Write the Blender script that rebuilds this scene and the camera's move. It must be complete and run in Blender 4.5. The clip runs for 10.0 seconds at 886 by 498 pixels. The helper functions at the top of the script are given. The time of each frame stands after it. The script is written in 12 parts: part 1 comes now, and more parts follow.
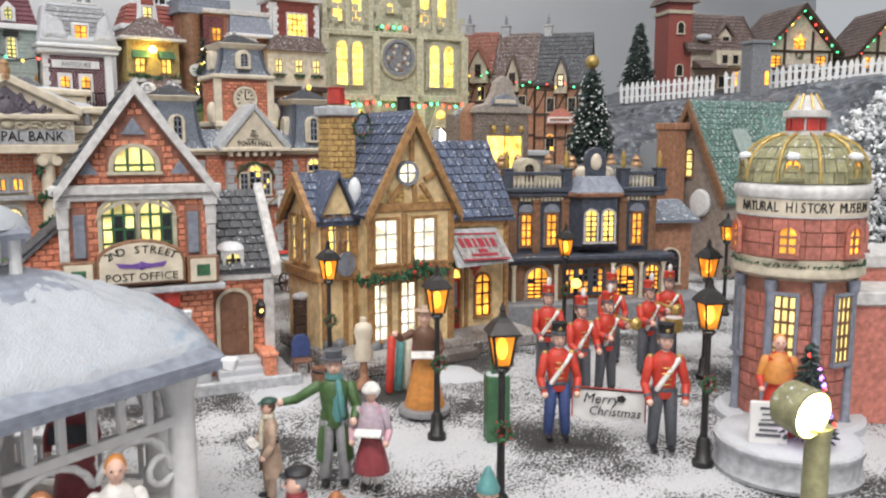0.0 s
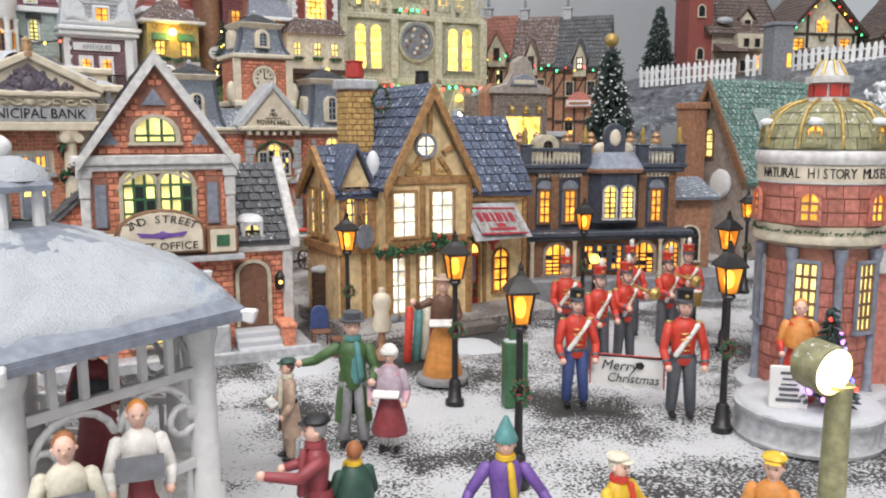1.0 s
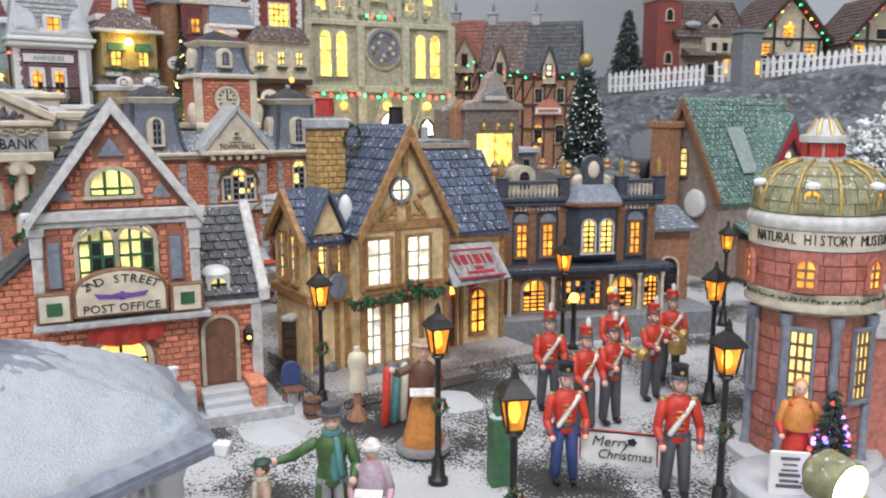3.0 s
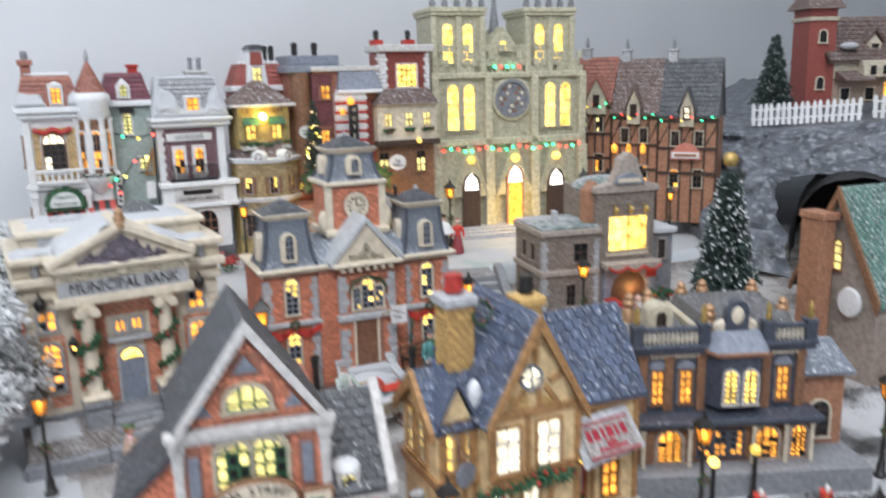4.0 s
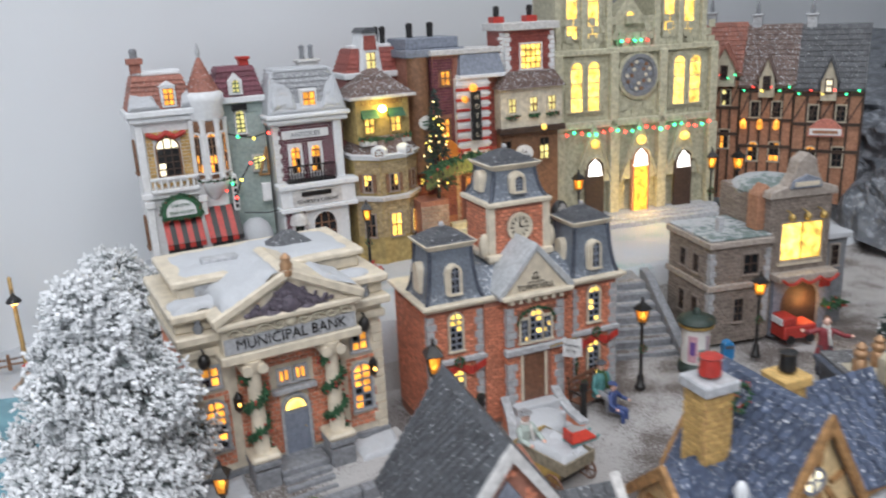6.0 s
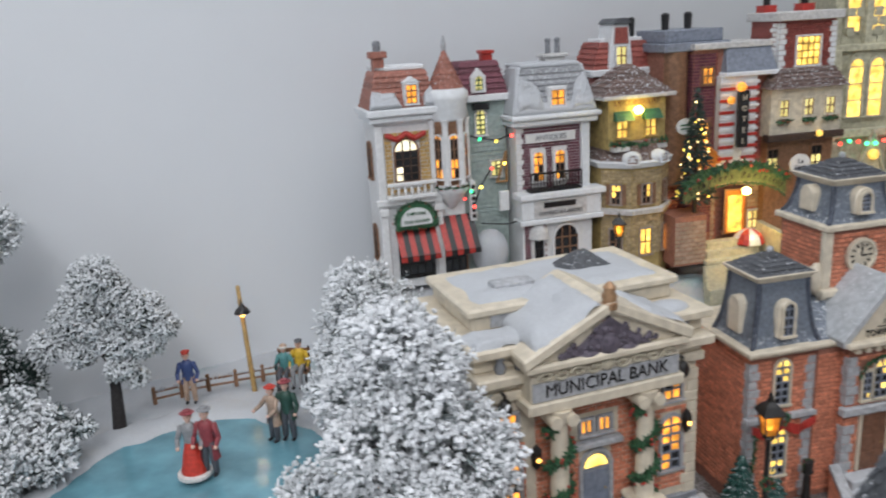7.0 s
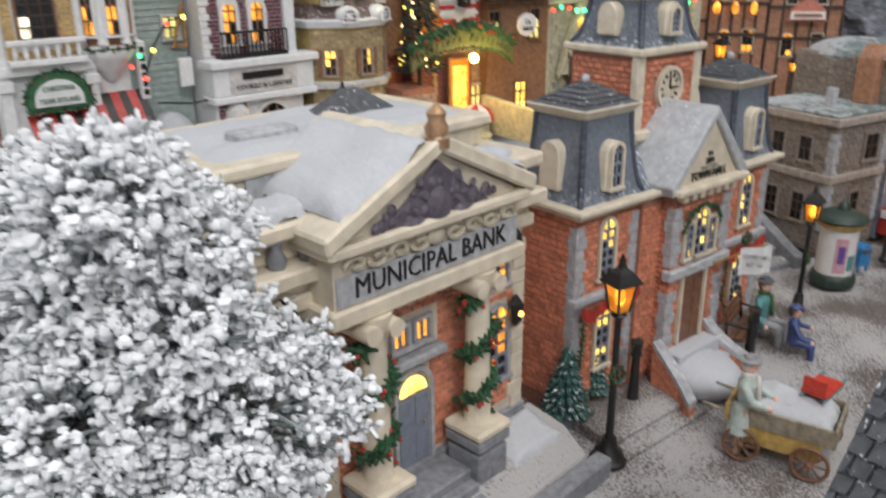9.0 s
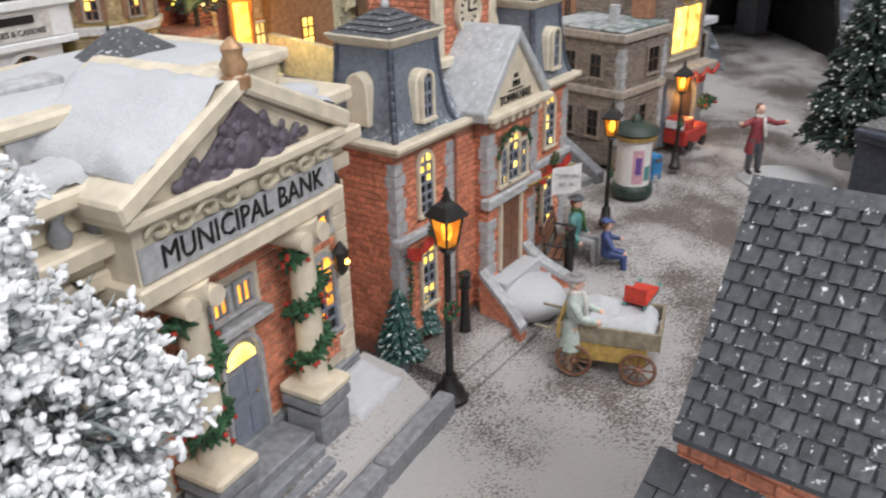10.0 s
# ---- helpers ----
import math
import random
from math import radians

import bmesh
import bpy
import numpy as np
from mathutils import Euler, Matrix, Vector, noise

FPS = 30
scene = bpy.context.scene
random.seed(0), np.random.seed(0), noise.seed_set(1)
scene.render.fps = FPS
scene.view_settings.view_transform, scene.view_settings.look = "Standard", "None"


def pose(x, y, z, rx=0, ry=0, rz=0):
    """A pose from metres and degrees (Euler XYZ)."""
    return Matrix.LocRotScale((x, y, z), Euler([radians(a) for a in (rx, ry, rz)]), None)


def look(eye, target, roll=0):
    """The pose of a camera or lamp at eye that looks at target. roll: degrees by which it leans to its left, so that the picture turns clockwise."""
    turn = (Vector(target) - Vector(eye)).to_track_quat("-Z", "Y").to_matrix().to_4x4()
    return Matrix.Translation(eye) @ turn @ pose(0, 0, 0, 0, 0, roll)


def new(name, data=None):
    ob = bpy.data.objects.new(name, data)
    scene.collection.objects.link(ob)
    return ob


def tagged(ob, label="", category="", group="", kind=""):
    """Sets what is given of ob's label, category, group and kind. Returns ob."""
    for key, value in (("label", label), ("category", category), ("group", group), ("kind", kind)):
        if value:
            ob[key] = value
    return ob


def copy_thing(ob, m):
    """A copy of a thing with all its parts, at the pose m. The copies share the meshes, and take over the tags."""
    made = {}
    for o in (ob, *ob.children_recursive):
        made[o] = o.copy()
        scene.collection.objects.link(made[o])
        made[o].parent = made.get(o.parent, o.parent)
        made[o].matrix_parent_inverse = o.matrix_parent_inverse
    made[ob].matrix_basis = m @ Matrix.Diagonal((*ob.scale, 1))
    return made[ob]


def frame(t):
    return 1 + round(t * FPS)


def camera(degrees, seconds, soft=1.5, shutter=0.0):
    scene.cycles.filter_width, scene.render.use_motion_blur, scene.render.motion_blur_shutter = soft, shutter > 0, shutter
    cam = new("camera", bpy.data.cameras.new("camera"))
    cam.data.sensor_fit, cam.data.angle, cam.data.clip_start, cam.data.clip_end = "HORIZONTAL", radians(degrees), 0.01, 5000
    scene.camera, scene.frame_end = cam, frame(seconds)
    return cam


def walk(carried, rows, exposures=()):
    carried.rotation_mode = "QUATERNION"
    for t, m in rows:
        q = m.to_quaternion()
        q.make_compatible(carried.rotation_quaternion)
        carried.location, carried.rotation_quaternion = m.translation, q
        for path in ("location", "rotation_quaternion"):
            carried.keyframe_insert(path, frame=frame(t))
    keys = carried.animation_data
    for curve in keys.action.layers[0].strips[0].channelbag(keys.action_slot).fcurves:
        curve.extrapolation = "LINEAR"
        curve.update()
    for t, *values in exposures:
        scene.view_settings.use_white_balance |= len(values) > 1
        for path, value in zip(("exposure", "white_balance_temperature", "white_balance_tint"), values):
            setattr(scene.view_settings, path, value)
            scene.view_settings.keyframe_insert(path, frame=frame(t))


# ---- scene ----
cam = camera(57.6, 10.0, soft=2.0, shutter=0.4)
# seconds, eye, target, roll
PATH = [
    (0, (-0.012, -0.005, 0.158), (0.034, 1.976, -0.111), 0.1),
    (0.5, (-0.017, -0.005, 0.144), (0.004, 1.975, -0.141), 0.2),
    (1, (-0.012, -0.007, 0.145), (-0.011, 1.972, -0.145), -0.0),
    (1.5, (-0.009, -0.011, 0.151), (-0.017, 1.967, -0.144), 0.3),
    (2, (-0.025, 0.008, 0.163), (-0.04, 1.985, -0.139), 0.4),
    (2.5, (-0.051, 0.016, 0.185), (0.067, 1.988, -0.125), 0.4),
    (2.7, (-0.04, 0.02, 0.182), (0.1, 1.99, -0.136), 0.3),
    (3.8, (-0.003, 0.053, 0.267), (-0.195, 2.008, -0.112), -1.2),
    (4, (-0.024, 0.068, 0.329), (-0.242, 2.011, -0.092), -1.3),
    (4.5, (-0.092, 0.036, 0.446), (-0.345, 1.929, -0.147), -2.9),
    (5, (-0.068, 0.058, 0.463), (-0.343, 1.923, -0.204), -3.8),
    (5.2, (-0.068, 0.083, 0.448), (-0.362, 1.946, -0.218), -3.6),
    (6.3, (-0.215, 0.177, 0.394), (-0.516, 2.074, -0.164), -2.3),
    (6.5, (-0.245, 0.201, 0.391), (-0.636, 2.082, -0.166), -2.9),
    (7, (-0.323, 0.228, 0.388), (-0.917, 2.056, -0.162), -3.2),
    (7.5, (-0.365, 0.265, 0.361), (-0.964, 2.087, -0.207), -2.7),
    (8, (-0.389, 0.311, 0.33), (-0.694, 2.197, -0.262), -2.8),
    (8.5, (-0.402, 0.358, 0.303), (-0.292, 2.256, -0.316), -0.3),
    (9, (-0.416, 0.393, 0.285), (-0.147, 2.244, -0.422), -0.5),
    (9.5, (-0.414, 0.41, 0.272), (0.099, 2.154, -0.563), -2.1),
    (10, (-0.419, 0.419, 0.276), (0.3, 2.083, -0.57), -1.3),
]
EXPOSE = [(0.0, 0.28, 7000, 11), (1.5, 0.26, 6850, 11), (2.7, 0.13, 6700, 11), (4.0, 0.26, 6350, 10), (5.0, 0.04, 6450, 10), (6.5, -0.04, 6450, 10), (7.2, -0.3, 6500, 10), (8.0, -0.3, 6600, 10), (8.6, -0.2, 6850, 11), (9.2, -0.04, 6800, 11), (10.0, 0.2, 6800, 11)]
walk(cam, [(t, look(eye, target, roll)) for t, eye, target, roll in PATH], EXPOSE)

# ---- light ----
world = bpy.data.worlds.new("room_air")
scene.world = world
world.use_nodes = True
world.node_tree.nodes["Background"].inputs[0].default_value = (0.62, 0.68, 0.76, 1)
world.node_tree.nodes["Background"].inputs[1].default_value = 0.58


def ceiling_lamp(x, y, z, sx, sy, watts, tint):
    d = bpy.data.lights.new("ceiling_panel_light", "AREA")
    d.shape, d.size, d.size_y, d.energy, d.color = "RECTANGLE", sx, sy, watts, tint
    ob = new("ceiling_panel_light", d)
    ob.matrix_world = pose(x, y, z)
    return ob


ceiling_lamp(-0.7, -0.4, 1.95, 1.2, 0.6, 11, (0.96, 0.97, 1.0))
ceiling_lamp(0.3, 0.7, 1.95, 1.2, 0.6, 14, (0.96, 0.97, 1.0))
ceiling_lamp(0.1, -1.2, 1.95, 1.2, 0.6, 44, (0.96, 0.97, 1.0))



def warm_bulb(x, y, z, watts, tint=(1.0, 0.62, 0.16)):
    """A small bulb in the village: over the hotel stairs, on the cafe front, under the cathedral's doors."""
    d = bpy.data.lights.new("village_bulb", "POINT")
    d.energy, d.color, d.shadow_soft_size = watts, tint, 0.003
    ob = new("village_bulb", d)
    ob.location = (x, y, z)


warm_bulb(-0.254, 1.158, 0.172, 0.2)
warm_bulb(-0.382, 1.126, 0.281, 0.022, (1.0, 0.75, 0.2))
warm_bulb(-0.040, 1.315, 0.123, 0.12)
warm_bulb(-0.7395, 0.870, 0.1165, 0.02, (1.0, 0.7, 0.35))
warm_bulb(0.10, 1.015, 0.075, 0.03, (1.0, 0.5, 0.15))


# ---- materials ----
def nodes_of(m):
    m.use_nodes = True
    return m.node_tree, m.node_tree.nodes["Principled BSDF"]


def paint(name, col, rough=0.5, vary=0.25, scale=300.0, bump=0.25, metal=0.0, dirt=None, island=0.0, per_object=0.0, fine=1500.0, snow=0.0):
    """Painted surface: two scales of tone, fine relief, optional second colour in patches, snow dusting on upward faces of its own shape."""
    m = bpy.data.materials.new(name)
    nt, b = nodes_of(m)
    nd, lk = nt.nodes.new, nt.links.new
    co = nd("ShaderNodeNewGeometry")
    n1, n2 = nd("ShaderNodeTexNoise"), nd("ShaderNodeTexNoise")
    n1.inputs["Scale"].default_value, n2.inputs["Scale"].default_value = scale, fine
    n1.inputs["Detail"].default_value, n2.inputs["Detail"].default_value = 5, 3
    for n in (n1, n2):
        lk(co.outputs["Position"], n.inputs["Vector"])
    ramp = nd("ShaderNodeMapRange")
    ramp.inputs[1].default_value, ramp.inputs[2].default_value = 0.3, 0.7
    lk(n1.outputs[0], ramp.inputs[0])
    dark = [max(0.0, c * (1 - vary)) for c in col]
    lite = [min(0.95, c * (1 + vary * 0.6)) for c in col]
    mix = nd("ShaderNodeMix")
    mix.data_type = "RGBA"
    mix.inputs[6].default_value, mix.inputs[7].default_value = (*dark, 1), (*lite, 1)
    lk(ramp.outputs[0], mix.inputs[0])
    out = mix.outputs[2]
    if dirt:
        r2 = nd("ShaderNodeMapRange")
        r2.inputs[1].default_value, r2.inputs[2].default_value = 0.52, 0.66
        lk(n2.outputs[0], r2.inputs[0])
        mx = nd("ShaderNodeMix")
        mx.data_type = "RGBA"
        mx.inputs[7].default_value = (*dirt, 1)
        lk(r2.outputs[0], mx.inputs[0]), lk(out, mx.inputs[6])
        out = mx.outputs[2]
    if island or per_object:
        src = nd("ShaderNodeNewGeometry").outputs["Random Per Island"] if island else nd("ShaderNodeObjectInfo").outputs["Random"]
        hv = nd("ShaderNodeHueSaturation")
        r3 = nd("ShaderNodeMapRange")
        a = island or per_object
        r3.inputs[3].default_value, r3.inputs[4].default_value = 1 - a, 1 + a
        lk(src, r3.inputs[0]), lk(r3.outputs[0], hv.inputs["Value"]), lk(out, hv.inputs["Color"])
        out = hv.outputs[0]
    if snow:
        geo = nd("ShaderNodeNewGeometry")
        sep = nd("ShaderNodeSeparateXYZ")
        lk(geo.outputs["Normal"], sep.inputs[0])
        n3 = nd("ShaderNodeTexNoise")
        n3.inputs["Scale"].default_value, n3.inputs["Detail"].default_value = 430, 6
        lk(co.outputs["Position"], n3.inputs["Vector"])
        r4 = nd("ShaderNodeMapRange")
        r4.inputs[1].default_value, r4.inputs[2].default_value = 0.66 - 0.2 * snow, 0.74 - 0.2 * snow
        lk(n3.outputs[0], r4.inputs[0])
        r5 = nd("ShaderNodeMapRange")
        r5.inputs[1].default_value, r5.inputs[2].default_value = 0.1, 0.6
        lk(sep.outputs[2], r5.inputs[0])
        mul = nd("ShaderNodeMath")
        mul.operation = "MULTIPLY"
        lk(r4.outputs[0], mul.inputs[0]), lk(r5.outputs[0], mul.inputs[1])
        mx = nd("ShaderNodeMix")
        mx.data_type = "RGBA"
        mx.inputs[7].default_value = (0.68, 0.70, 0.73, 1)
        lk(mul.outputs[0], mx.inputs[0]), lk(out, mx.inputs[6])
        out = mx.outputs[2]
    lk(out, b.inputs["Base Color"])
    b.inputs["Roughness"].default_value, b.inputs["Metallic"].default_value = rough, metal
    if bump:
        bp = nd("ShaderNodeBump")
        bp.inputs["Strength"].default_value, bp.inputs["Distance"].default_value = bump, 0.0006
        lk(n2.outputs[0], bp.inputs["Height"]), lk(bp.outputs[0], b.inputs["Normal"])
    return m


def glow(name, col, strength, vary=0.35):
    """A lamp-lit pane: brighter and dimmer patches, each piece a little different."""
    m = bpy.data.materials.new(name)
    nt, b = nodes_of(m)
    nd, lk = nt.nodes.new, nt.links.new
    b.inputs["Base Color"].default_value = (*[c * 0.6 for c in col], 1)
    b.inputs["Roughness"].default_value = 0.3
    oi, co, no = nd("ShaderNodeObjectInfo"), nd("ShaderNodeNewGeometry"), nd("ShaderNodeTexNoise")
    no.inputs["Scale"].default_value = 110
    lk(co.outputs["Position"], no.inputs["Vector"])
    a, c2 = nd("ShaderNodeMapRange"), nd("ShaderNodeMapRange")
    a.inputs[3].default_value, a.inputs[4].default_value = strength * (1 - vary), strength * (1 + vary)
    c2.inputs[1].default_value, c2.inputs[2].default_value, c2.inputs[3].default_value, c2.inputs[4].default_value = 0.32, 0.68, 0.3, 1.55
    mu = nd("ShaderNodeMath")
    mu.operation = "MULTIPLY"
    lk(oi.outputs["Random"], a.inputs[0]), lk(no.outputs[0], c2.inputs[0])
    lk(a.outputs[0], mu.inputs[0]), lk(c2.outputs[0], mu.inputs[1]), lk(mu.outputs[0], b.inputs["Emission Strength"])
    b.inputs["Emission Color"].default_value = (*col, 1)
    return m


def snowy(name, col=(0.54, 0.56, 0.59), specks=None, scale=120.0, lo=0.52, hi=0.6, bump=0.6):
    """Snow powder; specks: the dark base that shows through in patches of fine grains."""
    m = bpy.data.materials.new(name)
    nt, b = nodes_of(m)
    nd, lk = nt.nodes.new, nt.links.new
    co, n1, n2 = nd("ShaderNodeNewGeometry"), nd("ShaderNodeTexNoise"), nd("ShaderNodeTexNoise")
    n1.inputs["Scale"].default_value, n1.inputs["Detail"].default_value = 14, 3
    n2.inputs["Scale"].default_value, n2.inputs["Detail"].default_value = 420, 3
    n3 = nd("ShaderNodeTexNoise")
    n3.inputs["Scale"].default_value, n3.inputs["Detail"].default_value = 1300, 2
    for n in (n1, n2, n3):
        lk(co.outputs["Position"], n.inputs["Vector"])
    out = None
    mixb = nd("ShaderNodeMix")
    mixb.data_type = "RGBA"
    mixb.inputs[6].default_value = (*[c * 0.86 for c in col], 1)
    mixb.inputs[7].default_value = (*[min(0.95, c * 1.06) for c in col], 1)
    lk(n2.outputs[0], mixb.inputs[0])
    out = mixb.outputs[2]
    if specks:
        grain = nd("ShaderNodeTexNoise")
        grain.inputs["Scale"].default_value, grain.inputs["Detail"].default_value = scale, 3
        lk(co.outputs["Position"], grain.inputs["Vector"])
        ad = nd("ShaderNodeMath")
        ad.operation = "MULTIPLY_ADD"
        ad.inputs[1].default_value = 0.8
        lk(n1.outputs[0], ad.inputs[0])
        m3 = nd("ShaderNodeMath")
        m3.operation = "MULTIPLY"
        m3.inputs[1].default_value = 0.6
        lk(grain.outputs[0], m3.inputs[0]), lk(m3.outputs[0], ad.inputs[2])
        r = nd("ShaderNodeMapRange")
        r.inputs[1].default_value, r.inputs[2].default_value = lo, hi
        lk(ad.outputs[0], r.inputs[0])
        mx = nd("ShaderNodeMix")
        mx.data_type = "RGBA"
        mx.inputs[7].default_value = (*specks, 1)
        lk(r.outputs[0], mx.inputs[0]), lk(out, mx.inputs[6])
        out = mx.outputs[2]
    lk(out, b.inputs["Base Color"])
    b.inputs["Roughness"].default_value = 0.75
    bp = nd("ShaderNodeBump")
    bp.inputs["Strength"].default_value, bp.inputs["Distance"].default_value = bump, 0.0012
    lk(n3.outputs[0], bp.inputs["Height"]), lk(bp.outputs[0], b.inputs["Normal"])
    return m


SNOW = snowy("snow_powder")
GROUND = snowy("snow_over_dark_gravel", (0.55, 0.56, 0.58), (0.035, 0.035, 0.035), scale=700, lo=0.695, hi=0.735)
SLUSH = snowy("trodden_snow", (0.44, 0.43, 0.425), (0.12, 0.10, 0.09), scale=700, lo=0.665, hi=0.775)
GLITTER = snowy("bluish_roof_snow", (0.42, 0.45, 0.49), (0.28, 0.34, 0.42), scale=260, lo=0.70, hi=0.83)
DRIFT = snowy("snow_drift", (0.52, 0.54, 0.57), (0.33, 0.45, 0.46), scale=620, lo=0.78, hi=0.87)
SNOWPAINT = paint("white_snow_paint", (0.74, 0.76, 0.78), 0.55, 0.08, 200, 0.4)
MORTAR = paint("dark_mortar", (0.34, 0.15, 0.105), 0.8, 0.3)
BRICK = paint("orange_brick", (0.66, 0.25, 0.15), 0.55, 0.35, 400, 0.4, island=0.22)
BRICK_P = paint("orange_brick_single", (0.66, 0.25, 0.15), 0.55, 0.35, 400, 0.4, per_object=0.22)
BRICK_RED = paint("red_brick", (0.29, 0.075, 0.06), 0.55, 0.35, 400, 0.4, island=0.22)
BRICK_TAN = paint("tan_brick", (0.40, 0.30, 0.235), 0.6, 0.3, 400, 0.4, island=0.18)
BRICK_YEL = paint("yellow_brick", (0.58, 0.38, 0.14), 0.6, 0.3, 400, 0.4, island=0.2)
BRICK_PURPLE = paint("plum_brick", (0.16, 0.05, 0.07), 0.6, 0.3, 400, 0.4, island=0.25)
BRICK_PINK = paint("pink_stone_block", (0.47, 0.17, 0.13), 0.6, 0.35, 350, 0.4, island=0.2)
STONE = paint("grey_stone", (0.42, 0.43, 0.45), 0.65, 0.28, 250, 0.4, island=0.12)
STONE_DK = paint("dark_grey_stone", (0.22, 0.23, 0.25), 0.65, 0.3, 250, 0.4, island=0.15)
CREAM = paint("cream_glaze", (0.68, 0.605, 0.48), 0.4, 0.18, 120, 0.2, dirt=None)
CREAM_DK = paint("antique_cream", (0.52, 0.47, 0.36), 0.5, 0.25, 200, 0.3)
WHITE = paint("white_gloss", (0.74, 0.745, 0.75), 0.4, 0.1, 200, 0.2)
BISQUE = paint("pale_grey_trim", (0.58, 0.57, 0.56), 0.55, 0.25, 220, 0.35)
SLATE = paint("dark_slate", (0.07, 0.075, 0.085), 0.5, 0.35, 350, 0.5, per_object=0.25, snow=0.16)
SLATE_J = paint("dark_slate_rows", (0.08, 0.085, 0.095), 0.5, 0.35, 350, 0.5, island=0.3, snow=0.2)
BLUESLATE = paint("blue_slate", (0.085, 0.11, 0.175), 0.5, 0.35, 350, 0.5, per_object=0.3, snow=0.3)
BLUE_J = paint("blue_slate_rows", (0.15, 0.175, 0.215), 0.5, 0.3, 350, 0.5, island=0.25, snow=0.5)
GREENROOF = paint("green_shingle", (0.10, 0.20, 0.17), 0.5, 0.35, 300, 0.5, island=0.3, snow=0.55)
OLIVE = paint("olive_dome", (0.28, 0.27, 0.15), 0.5, 0.35, 260, 0.5, island=0.2, snow=0.3)
REDROOF = paint("russet_tile", (0.32, 0.13, 0.095), 0.6, 0.35, 300, 0.5, island=0.2, snow=0.15)
BROWNROOF = paint("brown_tile", (0.15, 0.10, 0.085), 0.6, 0.35, 300, 0.5, island=0.2, snow=0.45)
TIMBER = paint("brown_timber", (0.40, 0.22, 0.09), 0.6, 0.45, 260, 0.6)
DARKTIMBER = paint("dark_timber", (0.06, 0.035, 0.025), 0.6, 0.4, 260, 0.5)
STUCCO = paint("ochre_stucco", (0.76, 0.58, 0.32), 0.65, 0.3, 160, 0.5)
STUCCO_PALE = paint("pale_stucco", (0.66, 0.60, 0.48), 0.65, 0.25, 160, 0.5)
NAVY = paint("dark_blue_paint", (0.06, 0.072, 0.10), 0.45, 0.4, 250, 0.3, snow=0.15)
BLUEGREY = paint("blue_grey_paint", (0.225, 0.25, 0.305), 0.5, 0.3, 250, 0.3)
BROWN = paint("brown_paint", (0.24, 0.125, 0.07), 0.5, 0.35, 250, 0.3)
TERRA = paint("terracotta_paint", (0.38, 0.19, 0.115), 0.55, 0.35, 250, 0.3)
TEAL = paint("grey_teal_clapboard", (0.33, 0.40, 0.38), 0.5, 0.2, 200, 0.3)
GREEN = paint("green_paint", (0.035, 0.13, 0.06), 0.5, 0.4, 300, 0.4)
GARLAND = paint("garland_green", (0.035, 0.11, 0.05), 0.6, 0.6, 900, 0.6, island=0.4)
RED = paint("red_paint", (0.45, 0.04, 0.03), 0.4, 0.25, 250, 0.2)
REDSTRIPE = paint("dark_red_cloth", (0.38, 0.03, 0.05), 0.5, 0.25, 250, 0.2)
GOLD = paint("gold_paint", (0.52, 0.36, 0.12), 0.35, 0.3, 300, 0.2, metal=0.5)
COPPER = paint("copper_paint", (0.45, 0.27, 0.15), 0.35, 0.3, 300, 0.2, metal=0.4)
IRON = paint("black_iron", (0.018, 0.017, 0.017), 0.35, 0.4, 300, 0.3)
BLACK = paint("black_paint", (0.012, 0.012, 0.013), 0.4, 0.3, 300, 0.2)
GREYDOOR = paint("slate_blue_door", (0.22, 0.25, 0.31), 0.4, 0.2, 250, 0.2)
WOODDOOR = paint("brown_door", (0.21, 0.10, 0.06), 0.45, 0.3, 250, 0.4)
SAND = paint("sandstone", (0.48, 0.46, 0.335), 0.65, 0.3, 180, 0.5, island=0.1)
WALLPAINT = paint("pale_blue_grey_wall", (0.72, 0.745, 0.775), 0.75, 0.035, 3.0, 0.05, fine=60)
ROOMPAINT = paint("room_white", (0.72, 0.73, 0.74), 0.8, 0.05, 3.0, 0.0)
ROCK = paint("crumpled_grey_rock", (0.115, 0.128, 0.15), 0.42, 0.6, 26, 0.8, fine=90, dirt=(0.26, 0.28, 0.31), snow=0.12)
# Tunnel lining: the darkness inside is put into the rock's colour.
CAVESHADE = paint("cave_shade_rock", (0.02, 0.02, 0.022), 0.7, 0.4, 40, 0.5)
ICE = paint("frozen_pond_ice", (0.15, 0.33, 0.40), 0.17, 0.3, 30, 0.08, fine=200)
BARK = paint("dark_bark", (0.035, 0.03, 0.03), 0.8, 0.4, 400, 0.6)
NEEDLE = paint("dark_needles", (0.035, 0.06, 0.052), 0.7, 0.5, 600, 0.5, island=0.4)
FROSTNEEDLE = paint("frosted_needles", (0.27, 0.31, 0.31), 0.7, 0.5, 600, 0.5, island=0.4)
FLOCK = paint("white_flock", (0.84, 0.86, 0.88), 0.85, 0.1, 900, 0.8, island=0.08)
LIT = glow("warm_lit_pane", (1.0, 0.66, 0.13), 1.9)
LIT_ORANGE = glow("amber_lit_pane", (1.0, 0.40, 0.05), 1.5)
LIT_PALE = glow("pale_lit_pane", (1.0, 0.91, 0.66), 1.5, 0.25)
LIT_LIME = glow("yellow_green_lit_pane", (0.95, 0.82, 0.30), 0.95)
LIT_WHITE = glow("white_lit_door", (1.0, 0.95, 0.9), 3.5)
FLAME = glow("lantern_flame", (1.0, 0.5, 0.1), 7.0, 0.2)


